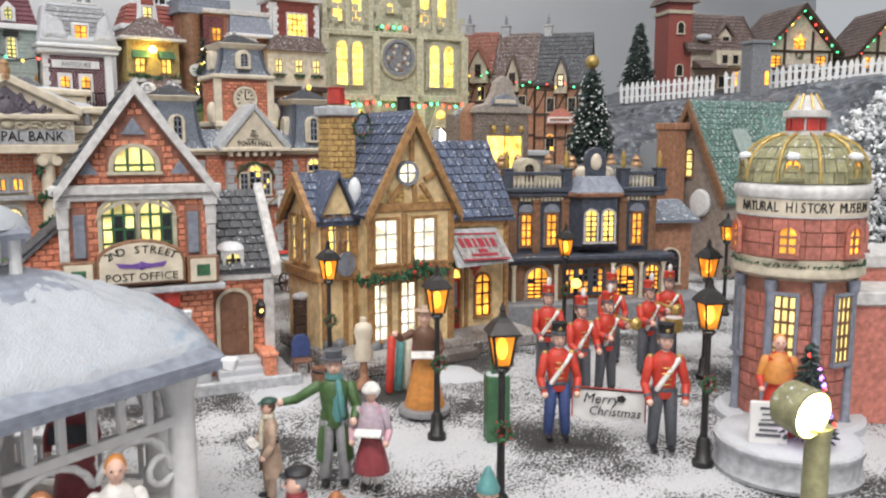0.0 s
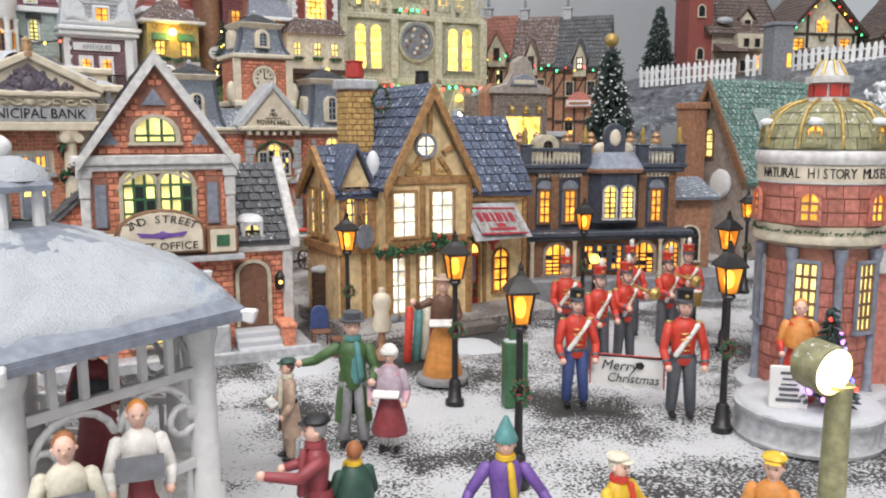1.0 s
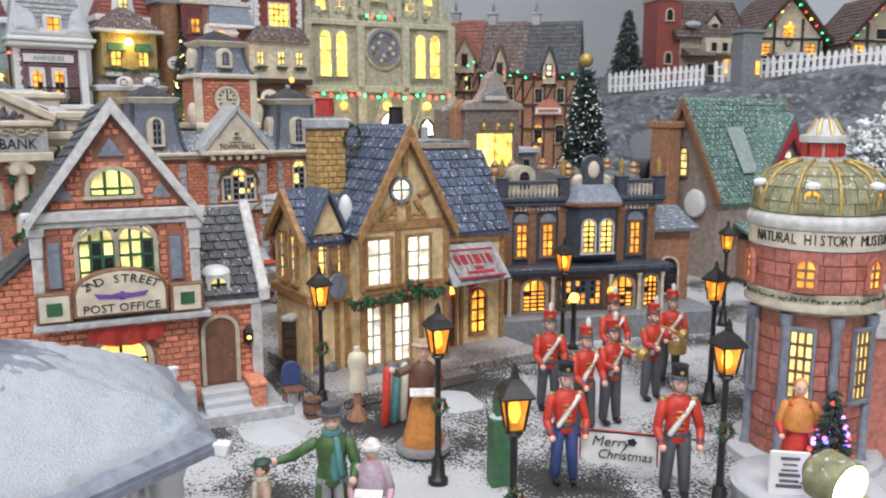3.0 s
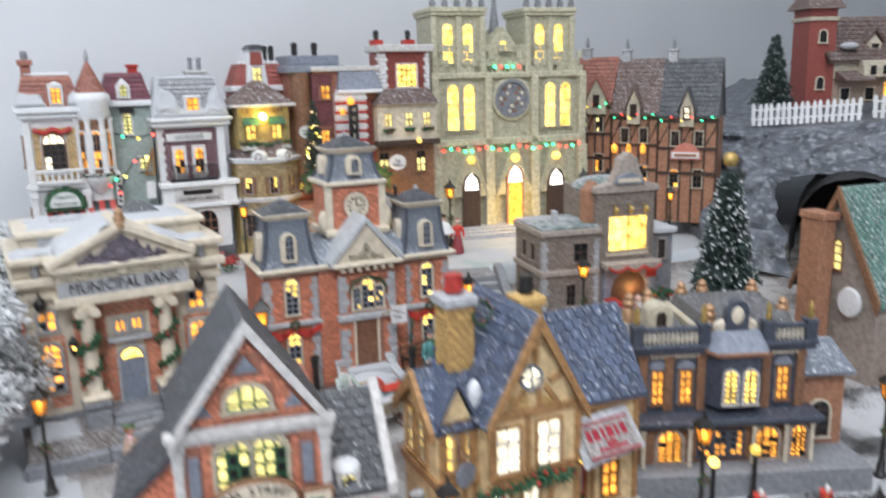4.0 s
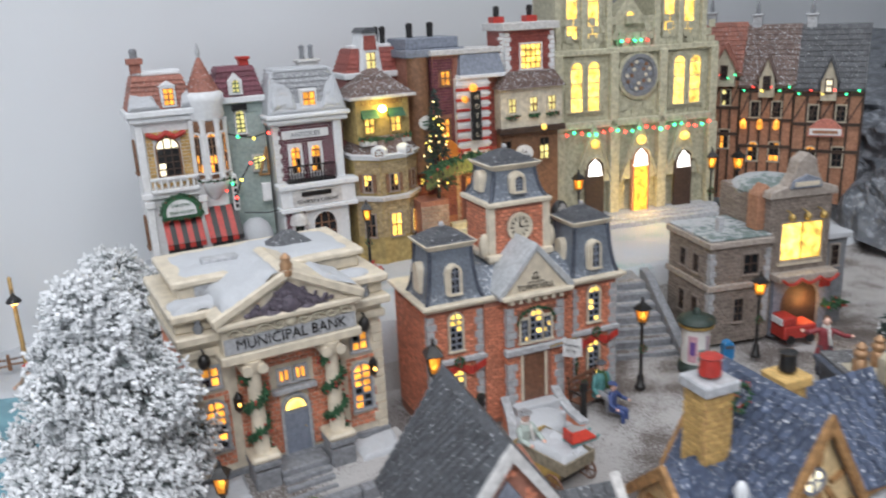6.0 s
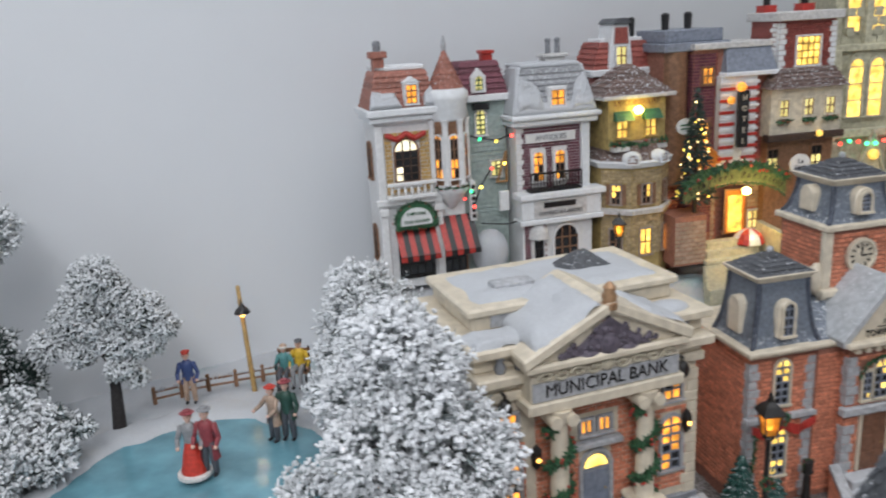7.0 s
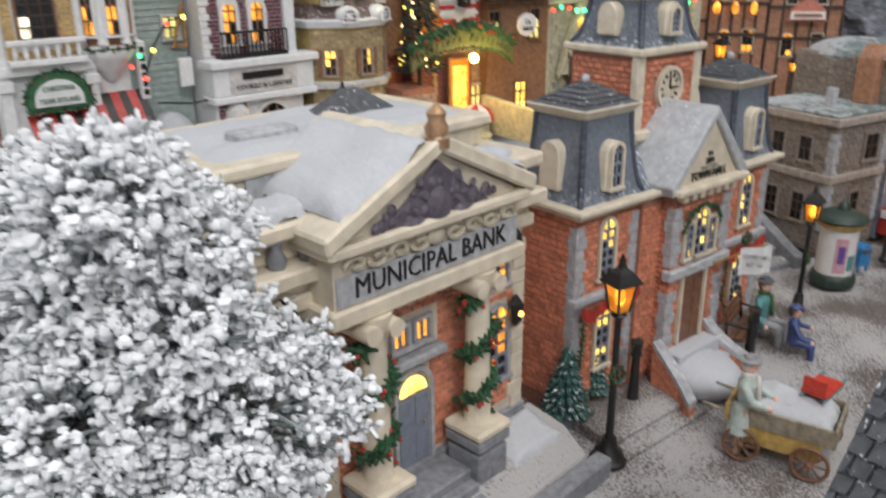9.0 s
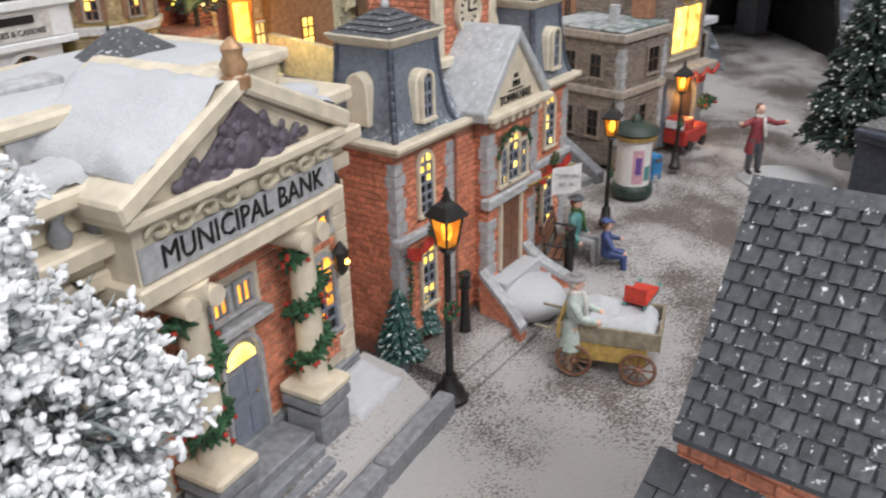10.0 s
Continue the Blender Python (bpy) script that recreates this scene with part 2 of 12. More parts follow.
def amber_glass():
    """Thin stained glass: part clear, part glowing with the flame behind it."""
    m = glow("amber_lantern_glass", (1.0, 0.40, 0.05), 0.9, 0.3)
    nt = m.node_tree
    b, o = nt.nodes["Principled BSDF"], nt.nodes["Material Output"]
    tr, mx = nt.nodes.new("ShaderNodeBsdfTransparent"), nt.nodes.new("ShaderNodeMixShader")
    tr.inputs[0].default_value = (1.0, 0.72, 0.35, 1)
    mx.inputs[0].default_value = 0.45
    nt.links.new(tr.outputs[0], mx.inputs[1]), nt.links.new(b.outputs[0], mx.inputs[2]), nt.links.new(mx.outputs[0], o.inputs["Surface"])
    return m


AMBER = amber_glass()
FLOODLIT = glow("spotlight_lens", (1.0, 0.82, 0.35), 60.0, 0.1)
BULB = {c: glow(c + "_bulb", v, 5.0, 0.2) for c, v in (("red", (1, 0.06, 0.04)), ("green", (0.05, 0.9, 0.35)), ("yellow", (1, 0.75, 0.1)), ("blue", (0.15, 0.15, 1.0)), ("violet", (0.6, 0.2, 1.0)), ("warm", (1, 0.7, 0.3)))}
DARKPANE = paint("dark_pane", (0.02, 0.022, 0.025), 0.15, 0.3, 200, 0.0)


def plain(name, col, rough=0.45, vary=0.22):
    return paint(name, col, rough, vary, 350, 0.3)


FLESH = plain("painted_flesh", (0.76, 0.48, 0.38), 0.45, 0.12)
C = {n: plain(n + "_figure_paint", c) for n, c in {
    "scarlet": (0.58, 0.05, 0.03), "black": (0.015, 0.015, 0.018), "white": (0.75, 0.73, 0.7), "grey": (0.28, 0.28, 0.29), "darkgrey": (0.09, 0.095, 0.11),
    "green": (0.07, 0.14, 0.05), "darkgreen": (0.03, 0.08, 0.06), "orange": (0.62, 0.25, 0.06), "brown": (0.16, 0.08, 0.05), "tan": (0.45, 0.32, 0.24),
    "pink": (0.62, 0.36, 0.42), "maroon": (0.28, 0.05, 0.06), "purple": (0.16, 0.08, 0.32), "yellow": (0.70, 0.45, 0.04), "teal": (0.10, 0.28, 0.28),
    "blue": (0.05, 0.08, 0.22), "cream": (0.66, 0.62, 0.5), "auburn": (0.35, 0.13, 0.05), "mauve": (0.45, 0.36, 0.42)}.items()}


# ---- mesh tools ----
class Shape:
    """Gathers vertices and faces with material slots."""

    def __init__(self):
        self.v, self.f, self.m = [], [], []

    def add(self, verts, faces, k=0):
        o = len(self.v)
        self.v += [tuple(p) for p in verts]
        self.f += [tuple(i + o for i in f) for f in faces]
        self.m += [k] * len(faces)
        return self

    def box(self, x0, x1, y0, y1, z0, z1, k=0):
        return self.hexa([(x0, y0, z0), (x1, y0, z0), (x1, y1, z0), (x0, y1, z0), (x0, y0, z1), (x1, y0, z1), (x1, y1, z1), (x0, y1, z1)], k)

    def hexa(self, p, k=0):
        return self.add(p, [(0, 3, 2, 1), (4, 5, 6, 7), (0, 1, 5, 4), (1, 2, 6, 5), (2, 3, 7, 6), (3, 0, 4, 7)], k)

    def prism_y(self, poly, y0, y1, k=0):
        """poly: (x, z) counter-clockwise seen from the front."""
        n = len(poly)
        v = [(x, y0, z) for x, z in poly] + [(x, y1, z) for x, z in poly]
        return self.add(v, [tuple(range(n)), tuple(range(2 * n - 1, n - 1, -1))] + [(i, i + n, (i + 1) % n + n, (i + 1) % n) for i in range(n)], k)

    def prism_x(self, poly, x0, x1, k=0):
        """poly: (y, z)."""
        n = len(poly)
        v = [(x0, y, z) for y, z in poly] + [(x1, y, z) for y, z in poly]
        return self.add(v, [tuple(range(n - 1, -1, -1)), tuple(range(n, 2 * n))] + [(i, (i + 1) % n, (i + 1) % n + n, i + n) for i in range(n)], k)

    def lathe(self, prof, cx=0.0, cy=0.0, n=12, k=0, turn=0.0, sx=1.0, sy=1.0):
        v, f = [], []
        for r, z in prof:
            for i in range(n):
                a = 2 * math.pi * i / n + turn
                v.append((cx + r * sx * math.cos(a), cy + r * sy * math.sin(a), z))
        for j in range(len(prof) - 1):
            for i in range(n):
                f.append((j * n + i, j * n + (i + 1) % n, (j + 1) * n + (i + 1) % n, (j + 1) * n + i))
        f.append(tuple(range(n - 1, -1, -1)))
        f.append(tuple((len(prof) - 1) * n + i for i in range(n)))
        return self.add(v, f, k)

    def tube(self, a, b, r0, r1, n=8, k=0, caps=True):
        """A tapered rod from a to b with rounded ends."""
        a, b = Vector(a), Vector(b)
        d = (b - a).normalized()
        u = d.orthogonal().normalized()
        w = d.cross(u)
        rings = [(a - d * r0 * 0.6, r0 * 0.55), (a, r0), (b, r1), (b + d * r1 * 0.6, r1 * 0.55)] if caps else [(a, r0), (b, r1)]
        v = [tuple(p + (u * math.cos(2 * math.pi * i / n) + w * math.sin(2 * math.pi * i / n)) * r) for p, r in rings for i in range(n)]
        f = [(j * n + i, j * n + (i + 1) % n, (j + 1) * n + (i + 1) % n, (j + 1) * n + i) for j in range(len(rings) - 1) for i in range(n)]
        f += [tuple(range(n - 1, -1, -1)), tuple((len(rings) - 1) * n + i for i in range(n))]
        return self.add(v, f, k)

    def ball(self, c, r, k=0, n=10, m=7, s=(1, 1, 1)):
        prof = [(math.sin(math.pi * j / m) * r + 1e-5, -math.cos(math.pi * j / m) * r) for j in range(m + 1)]
        t = Shape().lathe([(p, z * s[2] + c[2]) for p, z in prof], c[0], c[1], n, 0, 0, s[0], s[1])
        return self.add(t.v, t.f, k)

    def path(self, pts, r, n=6, k=0):
        for a, b in zip(pts, pts[1:]):
            self.tube(a, b, r, r, n, k)
        return self

    def mesh(self, name, mats, smooth=False):
        me = bpy.data.meshes.new(name)
        me.from_pydata(self.v, [], self.f)
        for m in mats if isinstance(mats, (list, tuple)) else [mats]:
            me.materials.append(m)
        me.polygons.foreach_set("material_index", self.m)
        if smooth:
            me.polygons.foreach_set("use_smooth", [True] * len(self.f))
        me.update()
        return me


def part(name, shape, mats, parent=None, label="", smooth=False, bevel=0.0, at=None, kind=""):
    me = shape if isinstance(shape, bpy.types.Mesh) else shape.mesh(name, mats, smooth)
    ob = new(name, me)
    if smooth and not bevel:
        me.set_sharp_from_angle(angle=radians(50))
    if bevel:
        b = ob.modifiers.new("bevel", "BEVEL")
        b.width, b.segments, b.limit_method, b.angle_limit = bevel, 1, "ANGLE", radians(40)
    if parent:
        ob.parent = parent
    if at is not None:
        ob.matrix_local = at
    return tagged(ob, label, kind=kind)


def thing(name, m, label, category, group="", kind=""):
    ob = new(name)
    ob.empty_display_size = 0.01
    ob.matrix_world = m
    return tagged(ob, label, category, group, kind)


def words(text, size, parent, at, mat, squeeze=1.0, raised=0.0004, shear=0.0, name="lettering"):
    cu = bpy.data.curves.new(name, "FONT")
    cu.body, cu.size, cu.align_x, cu.align_y, cu.extrude, cu.shear = text, size, "CENTER", "CENTER", raised, shear
    cu.resolution_u = 2
    cu.materials.append(mat)
    ob = new(name, cu)
    ob.parent = parent
    ob.matrix_local = at @ pose(0, 0, 0, 90, 0, 0) @ Matrix.Diagonal((squeeze, 1, 1, 1))
    return ob


def in_hole(x, z, holes):
    for h in holes:
        if len(h) == 4 and h[0] < x < h[1] and h[2] < z < h[3]:
            return True
        if len(h) == 3 and (x - h[0]) ** 2 + (z - h[1]) ** 2 < h[2] ** 2:
            return True
    return False


def bricks(parent, x0, x1, z0, z1, y, mat, holes=(), inside=None, bw=0.0062, bh=0.003, at=None, name="brickwork", label="", singles=None):
    """Courses of bricks proud of a wall's face, facing -y. singles: material for bricks that are objects of their own."""
    rnd = random.Random(int((x0 + 7 * z0 + 3 * y) * 1e5))
    s, nz, gap = Shape(), int((z1 - z0) / bh), 0.0005
    protos = {}
    for j in range(nz):
        z = z0 + (j + 0.5) * bh
        x = x0 - (bw * 0.5 if j % 2 else 0)
        while x < x1 - 0.0008:
            a, b = max(x, x0) + gap / 2, min(x + bw, x1) - gap / 2
            x += bw
            if b - a < 0.001:
                continue
            ok = [k for k in range(9) if not in_hole(a + (b - a) * k / 8, z, holes) and (not inside or inside(a + (b - a) * k / 8, z))]
            if len(ok) < 3:
                continue
            if len(ok) < 9:
                a, b = a + (b - a) * ok[0] / 8, a + (b - a) * ok[-1] / 8
            c = (a + b) / 2
            if in_hole(c, z, holes):
                continue
            d = 0.0007 + rnd.random() * 0.0004
            q, h2 = 0.00035, bh / 2 - gap / 2
            w2 = round((b - a) / 2, 4)
            v = [(-w2, 0, -h2), (w2, 0, -h2), (w2, 0, h2), (-w2, 0, h2), (-w2 + q, -d, -h2 + q), (w2 - q, -d, -h2 + q), (w2 - q, -d, h2 - q), (-w2 + q, -d, h2 - q)]
            f = [(4, 5, 6, 7), (0, 1, 5, 4), (1, 2, 6, 5), (2, 3, 7, 6), (3, 0, 4, 7)]
            if singles:
                key = round(w2, 4)
                if key not in protos:
                    protos[key] = Shape().add(v, f).mesh("brick", singles)
                ob = new("brick", protos[key])
                ob.parent = parent
                ob.matrix_local = (at or Matrix()) @ Matrix.Translation((c, y, z))
            else:
                s.add([(c + p[0], y + p[1], z + p[2]) for p in v], f)
    if s.f:
        return part(name, s, mat, parent, label, at=at, kind="stuff")


def shingles(parent, corner, along, down, mat, sw=0.011, sh=0.009, singles=False, name="shingle", seed=1, keep=None, thick=0.0011):
    """Overlapping shingles on the slope that starts at corner, runs along the ridge by 'along' and falls by 'down'."""
    o, u, d = Vector(corner), Vector(along), Vector(down)
    lu, ld = u.length, d.length
    u, d = u / lu, d / ld
    n = u.cross(d)
    if n.z < 0:
        n = -n
    rnd = random.Random(seed)
    s, protos = Shape(), []
    rows = max(2, round(ld / sh))
    sh = ld / rows
    cols = max(2, round(lu / sw))
    sw = lu / cols

    def piece(w, k):
        t, r = thick, rnd.random() * 0.0003
        return [u * (0.0002) + n * 0.0002, u * (w - 0.0004) + n * 0.0002, u * (w - 0.0004 - r) + d * sh * 1.12 + n * (t * 0.7), u * (0.0004 + r) + d * sh * 1.12 + n * (t * 0.7),
                u * 0.0002 + n * (t * 0.6), u * (w - 0.0004) + n * (t * 0.6), u * (w - 0.0006 - r) + d * sh * 1.1 + n * (t * 1.7), u * (0.0006 + r) + d * sh * 1.1 + n * (t * 1.7)]
    faces = [(4, 5, 6, 7), (0, 1, 5, 4), (1, 2, 6, 5), (2, 3, 7, 6), (3, 0, 4, 7)]
    if singles:
        for k in range(4):
            protos.append(Shape().add(piece(sw, k), faces).mesh(name, mat))
    for j in range(rows):
        x = -sw * 0.5 if j % 2 else 0.0
        while x < lu - 0.001:
            a, b = max(0.0, x), min(lu, x + sw)
            x += sw
            p = o + u * a + d * (sh * j) + n * (rnd.random() * 0.0003)
            if keep and not keep(p + u * (b - a) / 2 + d * sh / 2):
                continue
            if singles and b - a > sw * 0.9:
                ob = new(name, protos[rnd.randrange(4)])
                ob.parent = parent
                ob.matrix_local = Matrix.Translation(p) @ Matrix.Rotation(radians(rnd.uniform(-1.2, 1.2)), 4, n)
            else:
                s.add([p + q for q in piece(b - a, 0)], faces)
    if s.f:
        part("shingle_field" if not singles else "shingle_edging", s, mat, parent, kind="stuff")


def arch_pts(w, h, n=8):
    """Outline of an arched opening, from the lower left round to the lower right; h includes the half-round head."""
    r = w / 2
    return [(-r, 0.0)] + [(r * math.cos(math.pi - math.pi * i / n), h - r + r * math.sin(math.pi * i / n)) for i in range(n + 1)] + [(r, 0.0)]


def window(parent, x, y, z, w, h, nx=2, nz=3, arch=False, lit=None, trim=None, bars=None, turn=0.0, sill=True, label="", rim=0.0018, dark_share=0.0):
    """A window with its foot at z: raised surround, bars, and one lit pane to each opening. turn: 0 looks to -y."""
    lit, trim, bars = lit or LIT, trim or CREAM, bars or BLACK
    at = Matrix.Translation((x, y, z)) @ Matrix.Rotation(radians(turn), 4, "Z")
    s = Shape()
    outer = [(p, q) for p, q in (arch_pts(w + 2 * rim, h + rim) if arch else [(-w / 2 - rim, 0), (-w / 2 - rim, h + rim), (w / 2 + rim, h + rim), (w / 2 + rim, 0)])]
    inner = arch_pts(w, h) if arch else [(-w / 2, 0), (-w / 2, h), (w / 2, h), (w / 2, 0)]
    n = len(outer)
    dep = 0.0022
    v = [(p, -dep, q) for p, q in outer] + [(p, -dep, q) for p, q in inner] + [(p, 0, q) for p, q in outer] + [(p, 0.0006, q) for p, q in inner]
    f = []
    for i in range(n - 1):
        f += [(i, i + 1, n + i + 1, n + i), (2 * n + i, 2 * n + i + 1, i + 1, i), (n + i, n + i + 1, 3 * n + i + 1, 3 * n + i)]
    s.add(v, f)
    if sill:
        s.box(-w / 2 - rim * 1.4, w / 2 + rim * 1.4, -dep * 1.5, 0, -0.0018, 0)
    win = part("window", s, trim, parent, label, at=at)
    b, t = Shape(), 0.00075
    top = h - w / 2 if arch else h
    for i in range(nx + 1):
        px = -w / 2 + w * i / nx
        hh = top + (math.sqrt(max(0.0, (w / 2) ** 2 - px * px)) if arch else 0)
        b.box(px - t, px + t, -0.0012, 0.0002, 0, max(hh, top))
    for j in range(nz + 1):
        b.box(-w / 2, w / 2, -0.0012, 0.0002, top * j / nz - t, top * j / nz + t)
    part("window_grille", b, bars, win)
    rnd = random.Random(int(abs(x * 1e4) + abs(z * 1e4)))
    cw, ch = w / nx, top / nz
    me = Shape().add([(-cw / 2 + t, 0, -ch / 2 + t), (cw / 2 - t, 0, -ch / 2 + t), (cw / 2 - t, 0, ch / 2 - t), (-cw / 2 + t, 0, ch / 2 - t), (-cw / 2 + t, 0.0006, -ch / 2 + t), (cw / 2 - t, 0.0006, -ch / 2 + t), (cw / 2 - t, 0.0006, ch / 2 - t), (-cw / 2 + t, 0.0006, ch / 2 - t)],
                     [(0, 1, 2, 3), (5, 4, 7, 6)]).mesh("pane", lit)
    med = None
    for i in range(nx):
        for j in range(nz):
            use = me
            if rnd.random() < dark_share:
                if med is None:
                    med = me.copy()
                    med.materials.clear()
                    med.materials.append(DARKPANE)
                use = med
            p = part("pane", use, None, win)
            p.matrix_local = Matrix.Translation((-w / 2 + cw * (i + 0.5), -0.0002, ch * (j + 0.5)))
    if arch:
        a = Shape().prism_y([(w / 2 * 0.94 * math.cos(math.pi * i / 8), top + t + w / 2 * 0.94 * math.sin(math.pi * i / 8)) for i in range(9)], -0.0002, 0.0004)
        part("pane", a, lit, win)
    return win


def door(parent, x, y, z, w, h, mat=None, trim=None, arch=False, turn=0.0, panels=2, label=""):
    at = Matrix.Translation((x, y, z)) @ Matrix.Rotation(radians(turn), 4, "Z")
    s = Shape()
    s.prism_y(list(reversed(arch_pts(w, h))) if arch else [(-w / 2, 0), (w / 2, 0), (w / 2, h), (-w / 2, h)], -0.0006, 0.0004)
    top = h - (w / 2 if arch else 0.002)
    for k in range(panels):
        for sgn in (-1, 1):
            a, b = top * (0.06 + k / panels * 0.94), top * (0.02 + (k + 0.86) / panels * 0.94)
            x0, x1 = sorted((sgn * w * 0.07, sgn * w * 0.42))
            s.box(x0, x1, -0.0013, -0.0005, a, b)
    d = part("door", s, mat or WOODDOOR, parent, label, at=at)
    rim, o = 0.0022, []
    outer = arch_pts(w + 2 * rim, h + rim) if arch else [(-w / 2 - rim, 0), (-w / 2 - rim, h + rim), (w / 2 + rim, h + rim), (w / 2 + rim, 0)]
    inner = arch_pts(w, h) if arch else [(-w / 2, 0), (-w / 2, h), (w / 2, h), (w / 2, 0)]
    n, t = len(outer), Shape()
    v = [(p, -0.0026, q) for p, q in outer] + [(p, -0.0026, q) for p, q in inner] + [(p, 0, q) for p, q in outer] + [(p, 0.0004, q) for p, q in inner]
    f = []
    for i in range(n - 1):
        f += [(i, i + 1, n + i + 1, n + i), (2 * n + i, 2 * n + i + 1, i + 1, i), (n + i, n + i + 1, 3 * n + i + 1, 3 * n + i)]
    part("door_frame", t.add(v, f), trim or CREAM_DK, d)
    part("doorknob", Shape().ball((w * 0.33, -0.0018, h * 0.42), 0.0008, n=6, m=4), GOLD, d)
    return d


def gable_roof(parent, x0, x1, y0, y1, ze, zr, mat, rake, name="roof", sw=0.011, sh=0.009, singles=False, over=0.004, seed=1, axis="y", rk=0.004, barge=True):
    """A roof with its ridge along y (or x), shingled on both slopes, with barge boards on the gables."""
    rot = Matrix() if axis == "y" else Matrix.Translation(((x0 + x1) / 2, (y0 + y1) / 2, 0)) @ Matrix.Rotation(radians(90), 4, "Z") @ Matrix.Translation((-(x0 + x1) / 2, -(y0 + y1) / 2, 0))
    if axis == "x":
        cx, cy, hx, hy = (x0 + x1) / 2, (y0 + y1) / 2, (x1 - x0) / 2, (y1 - y0) / 2
        x0, x1, y0, y1 = cx - hy, cx + hy, cy - hx, cy + hx
    xm, t = (x0 + x1) / 2, 0.003
    slope = (zr - ze) / (xm - x0)
    s = Shape()
    zo = ze - over * slope
    s.prism_y([(x0 - over, zo), (xm, zr), (x1 + over, zo), (x1 + over, zo + t), (xm, zr + t), (x0 - over, zo + t)][::1], y0 - over, y1 + over)
    r = part(name, s, mat, parent, at=rot)
    for sg in (-1, 1):
        ex = x0 - over if sg < 0 else x1 + over
        shingles(r, (xm, y0 - over, zr + t), (0, y1 - y0 + 2 * over, 0), (ex - xm, 0, zo - zr), mat, sw, sh, singles, seed=seed + sg)
    part("ridge_cap", Shape().prism_y([(xm - 0.003, zr + t - 0.002), (xm + 0.003, zr + t - 0.002), (xm, zr + t + 0.0022)], y0 - over - 0.0005, y1 + over + 0.0005), mat, r)
    if barge:
        for yy in ((y0 - over, -1), (y1 + over, 1))[:1 if barge == "front" else 2]:
            b = Shape()
            ya, yb = sorted((yy[0] + yy[1] * 0.0035, yy[0] - yy[1] * 0.0005))
            lo = zo - rk * 0.6
            b.prism_y([(x0 - over - 0.001, lo), (xm, zr - rk * 0.9), (xm, zr + t + 0.002), (x0 - over - 0.001, zo + t + 0.0015)], ya, yb)
            b.prism_y([(xm, zr - rk * 0.9), (x1 + over + 0.001, lo), (x1 + over + 0.001, zo + t + 0.0015), (xm, zr + t + 0.002)], ya, yb)
            part("barge_board", b, rake, r)
    return r


def hip_roof(parent, x0, x1, y0, y1, z0, z1, top, mat, name="roof", rows=5, edge=0.0015, cap=None):
    """A frustum roof; top: share of the plan kept at the top. Rows of tiles step down each face."""
    s = Shape()
    cx, cy = (x0 + x1) / 2, (y0 + y1) / 2
    for j in range(rows):
        a, b = j / rows, (j + 1) / rows
        ka, kb = 1 - (1 - top) * a, 1 - (1 - top) * b
        for k0, k1, za, zb in ((ka, kb, z0 + (z1 - z0) * a, z0 + (z1 - z0) * b),):
            e = edge
            s.hexa([(cx + (px - cx) * k0 + (e if px > cx else -e), cy + (py - cy) * k0 + (e if py > cy else -e), za) for px, py in ((x0, y0), (x1, y0), (x1, y1), (x0, y1))] +
                   [(cx + (px - cx) * k1, cy + (py - cy) * k1, zb) for px, py in ((x0, y0), (x1, y0), (x1, y1), (x0, y1))])
    r = part(name, s, mat, parent)
    return r


def garland(parent, pts, r, mat=None, n=60, seed=3, name="garland", berries=0.12):
    """A rope of short needles with red berries along a path."""
    rnd = random.Random(seed)
    s = Shape()
    seg = [(Vector(a), Vector(b)) for a, b in zip(pts, pts[1:])]
    tot = sum((b - a).length for a, b in seg)
    for i in range(n):
        t = tot * (i + rnd.random()) / n
        for a, b in seg:
            if t <= (b - a).length:
                p = a.lerp(b, t / max(1e-6, (b - a).length))
                break
            t -= (b - a).length
        d = Vector((rnd.gauss(0, 1), rnd.gauss(0, 1), rnd.gauss(0, 1))).normalized()
        s.tube(p, p + d * r * rnd.uniform(0.7, 1.2), r * 0.32, r * 0.08, 4, 0, False)
        if rnd.random() < berries:
            s.ball(p + d * r * 0.8, r * 0.22, 1, 5, 4)
    return part(name, s, [mat or GARLAND, RED], parent)


def wreath(parent, c, R, r, seed=1, name="wreath", turn=0.0):
    pts = [(c[0] + R * math.cos(a) * math.cos(radians(turn)), c[1] + R * math.cos(a) * math.sin(radians(turn)), c[2] + R * math.sin(a)) for a in [2 * math.pi * i / 12 for i in range(13)]]
    return garland(parent, pts, r, n=46, seed=seed, name=name, berries=0.3)


def string_lights(parent, pts, cols=("red", "green", "green", "red", "yellow"), r=0.0013, name="light_bulb"):
    for i, p in enumerate(pts):
        part(name, Shape().ball((0, 0, 0), r, n=6, m=4), BULB[cols[i % len(cols)]], parent, at=Matrix.Translation(p))


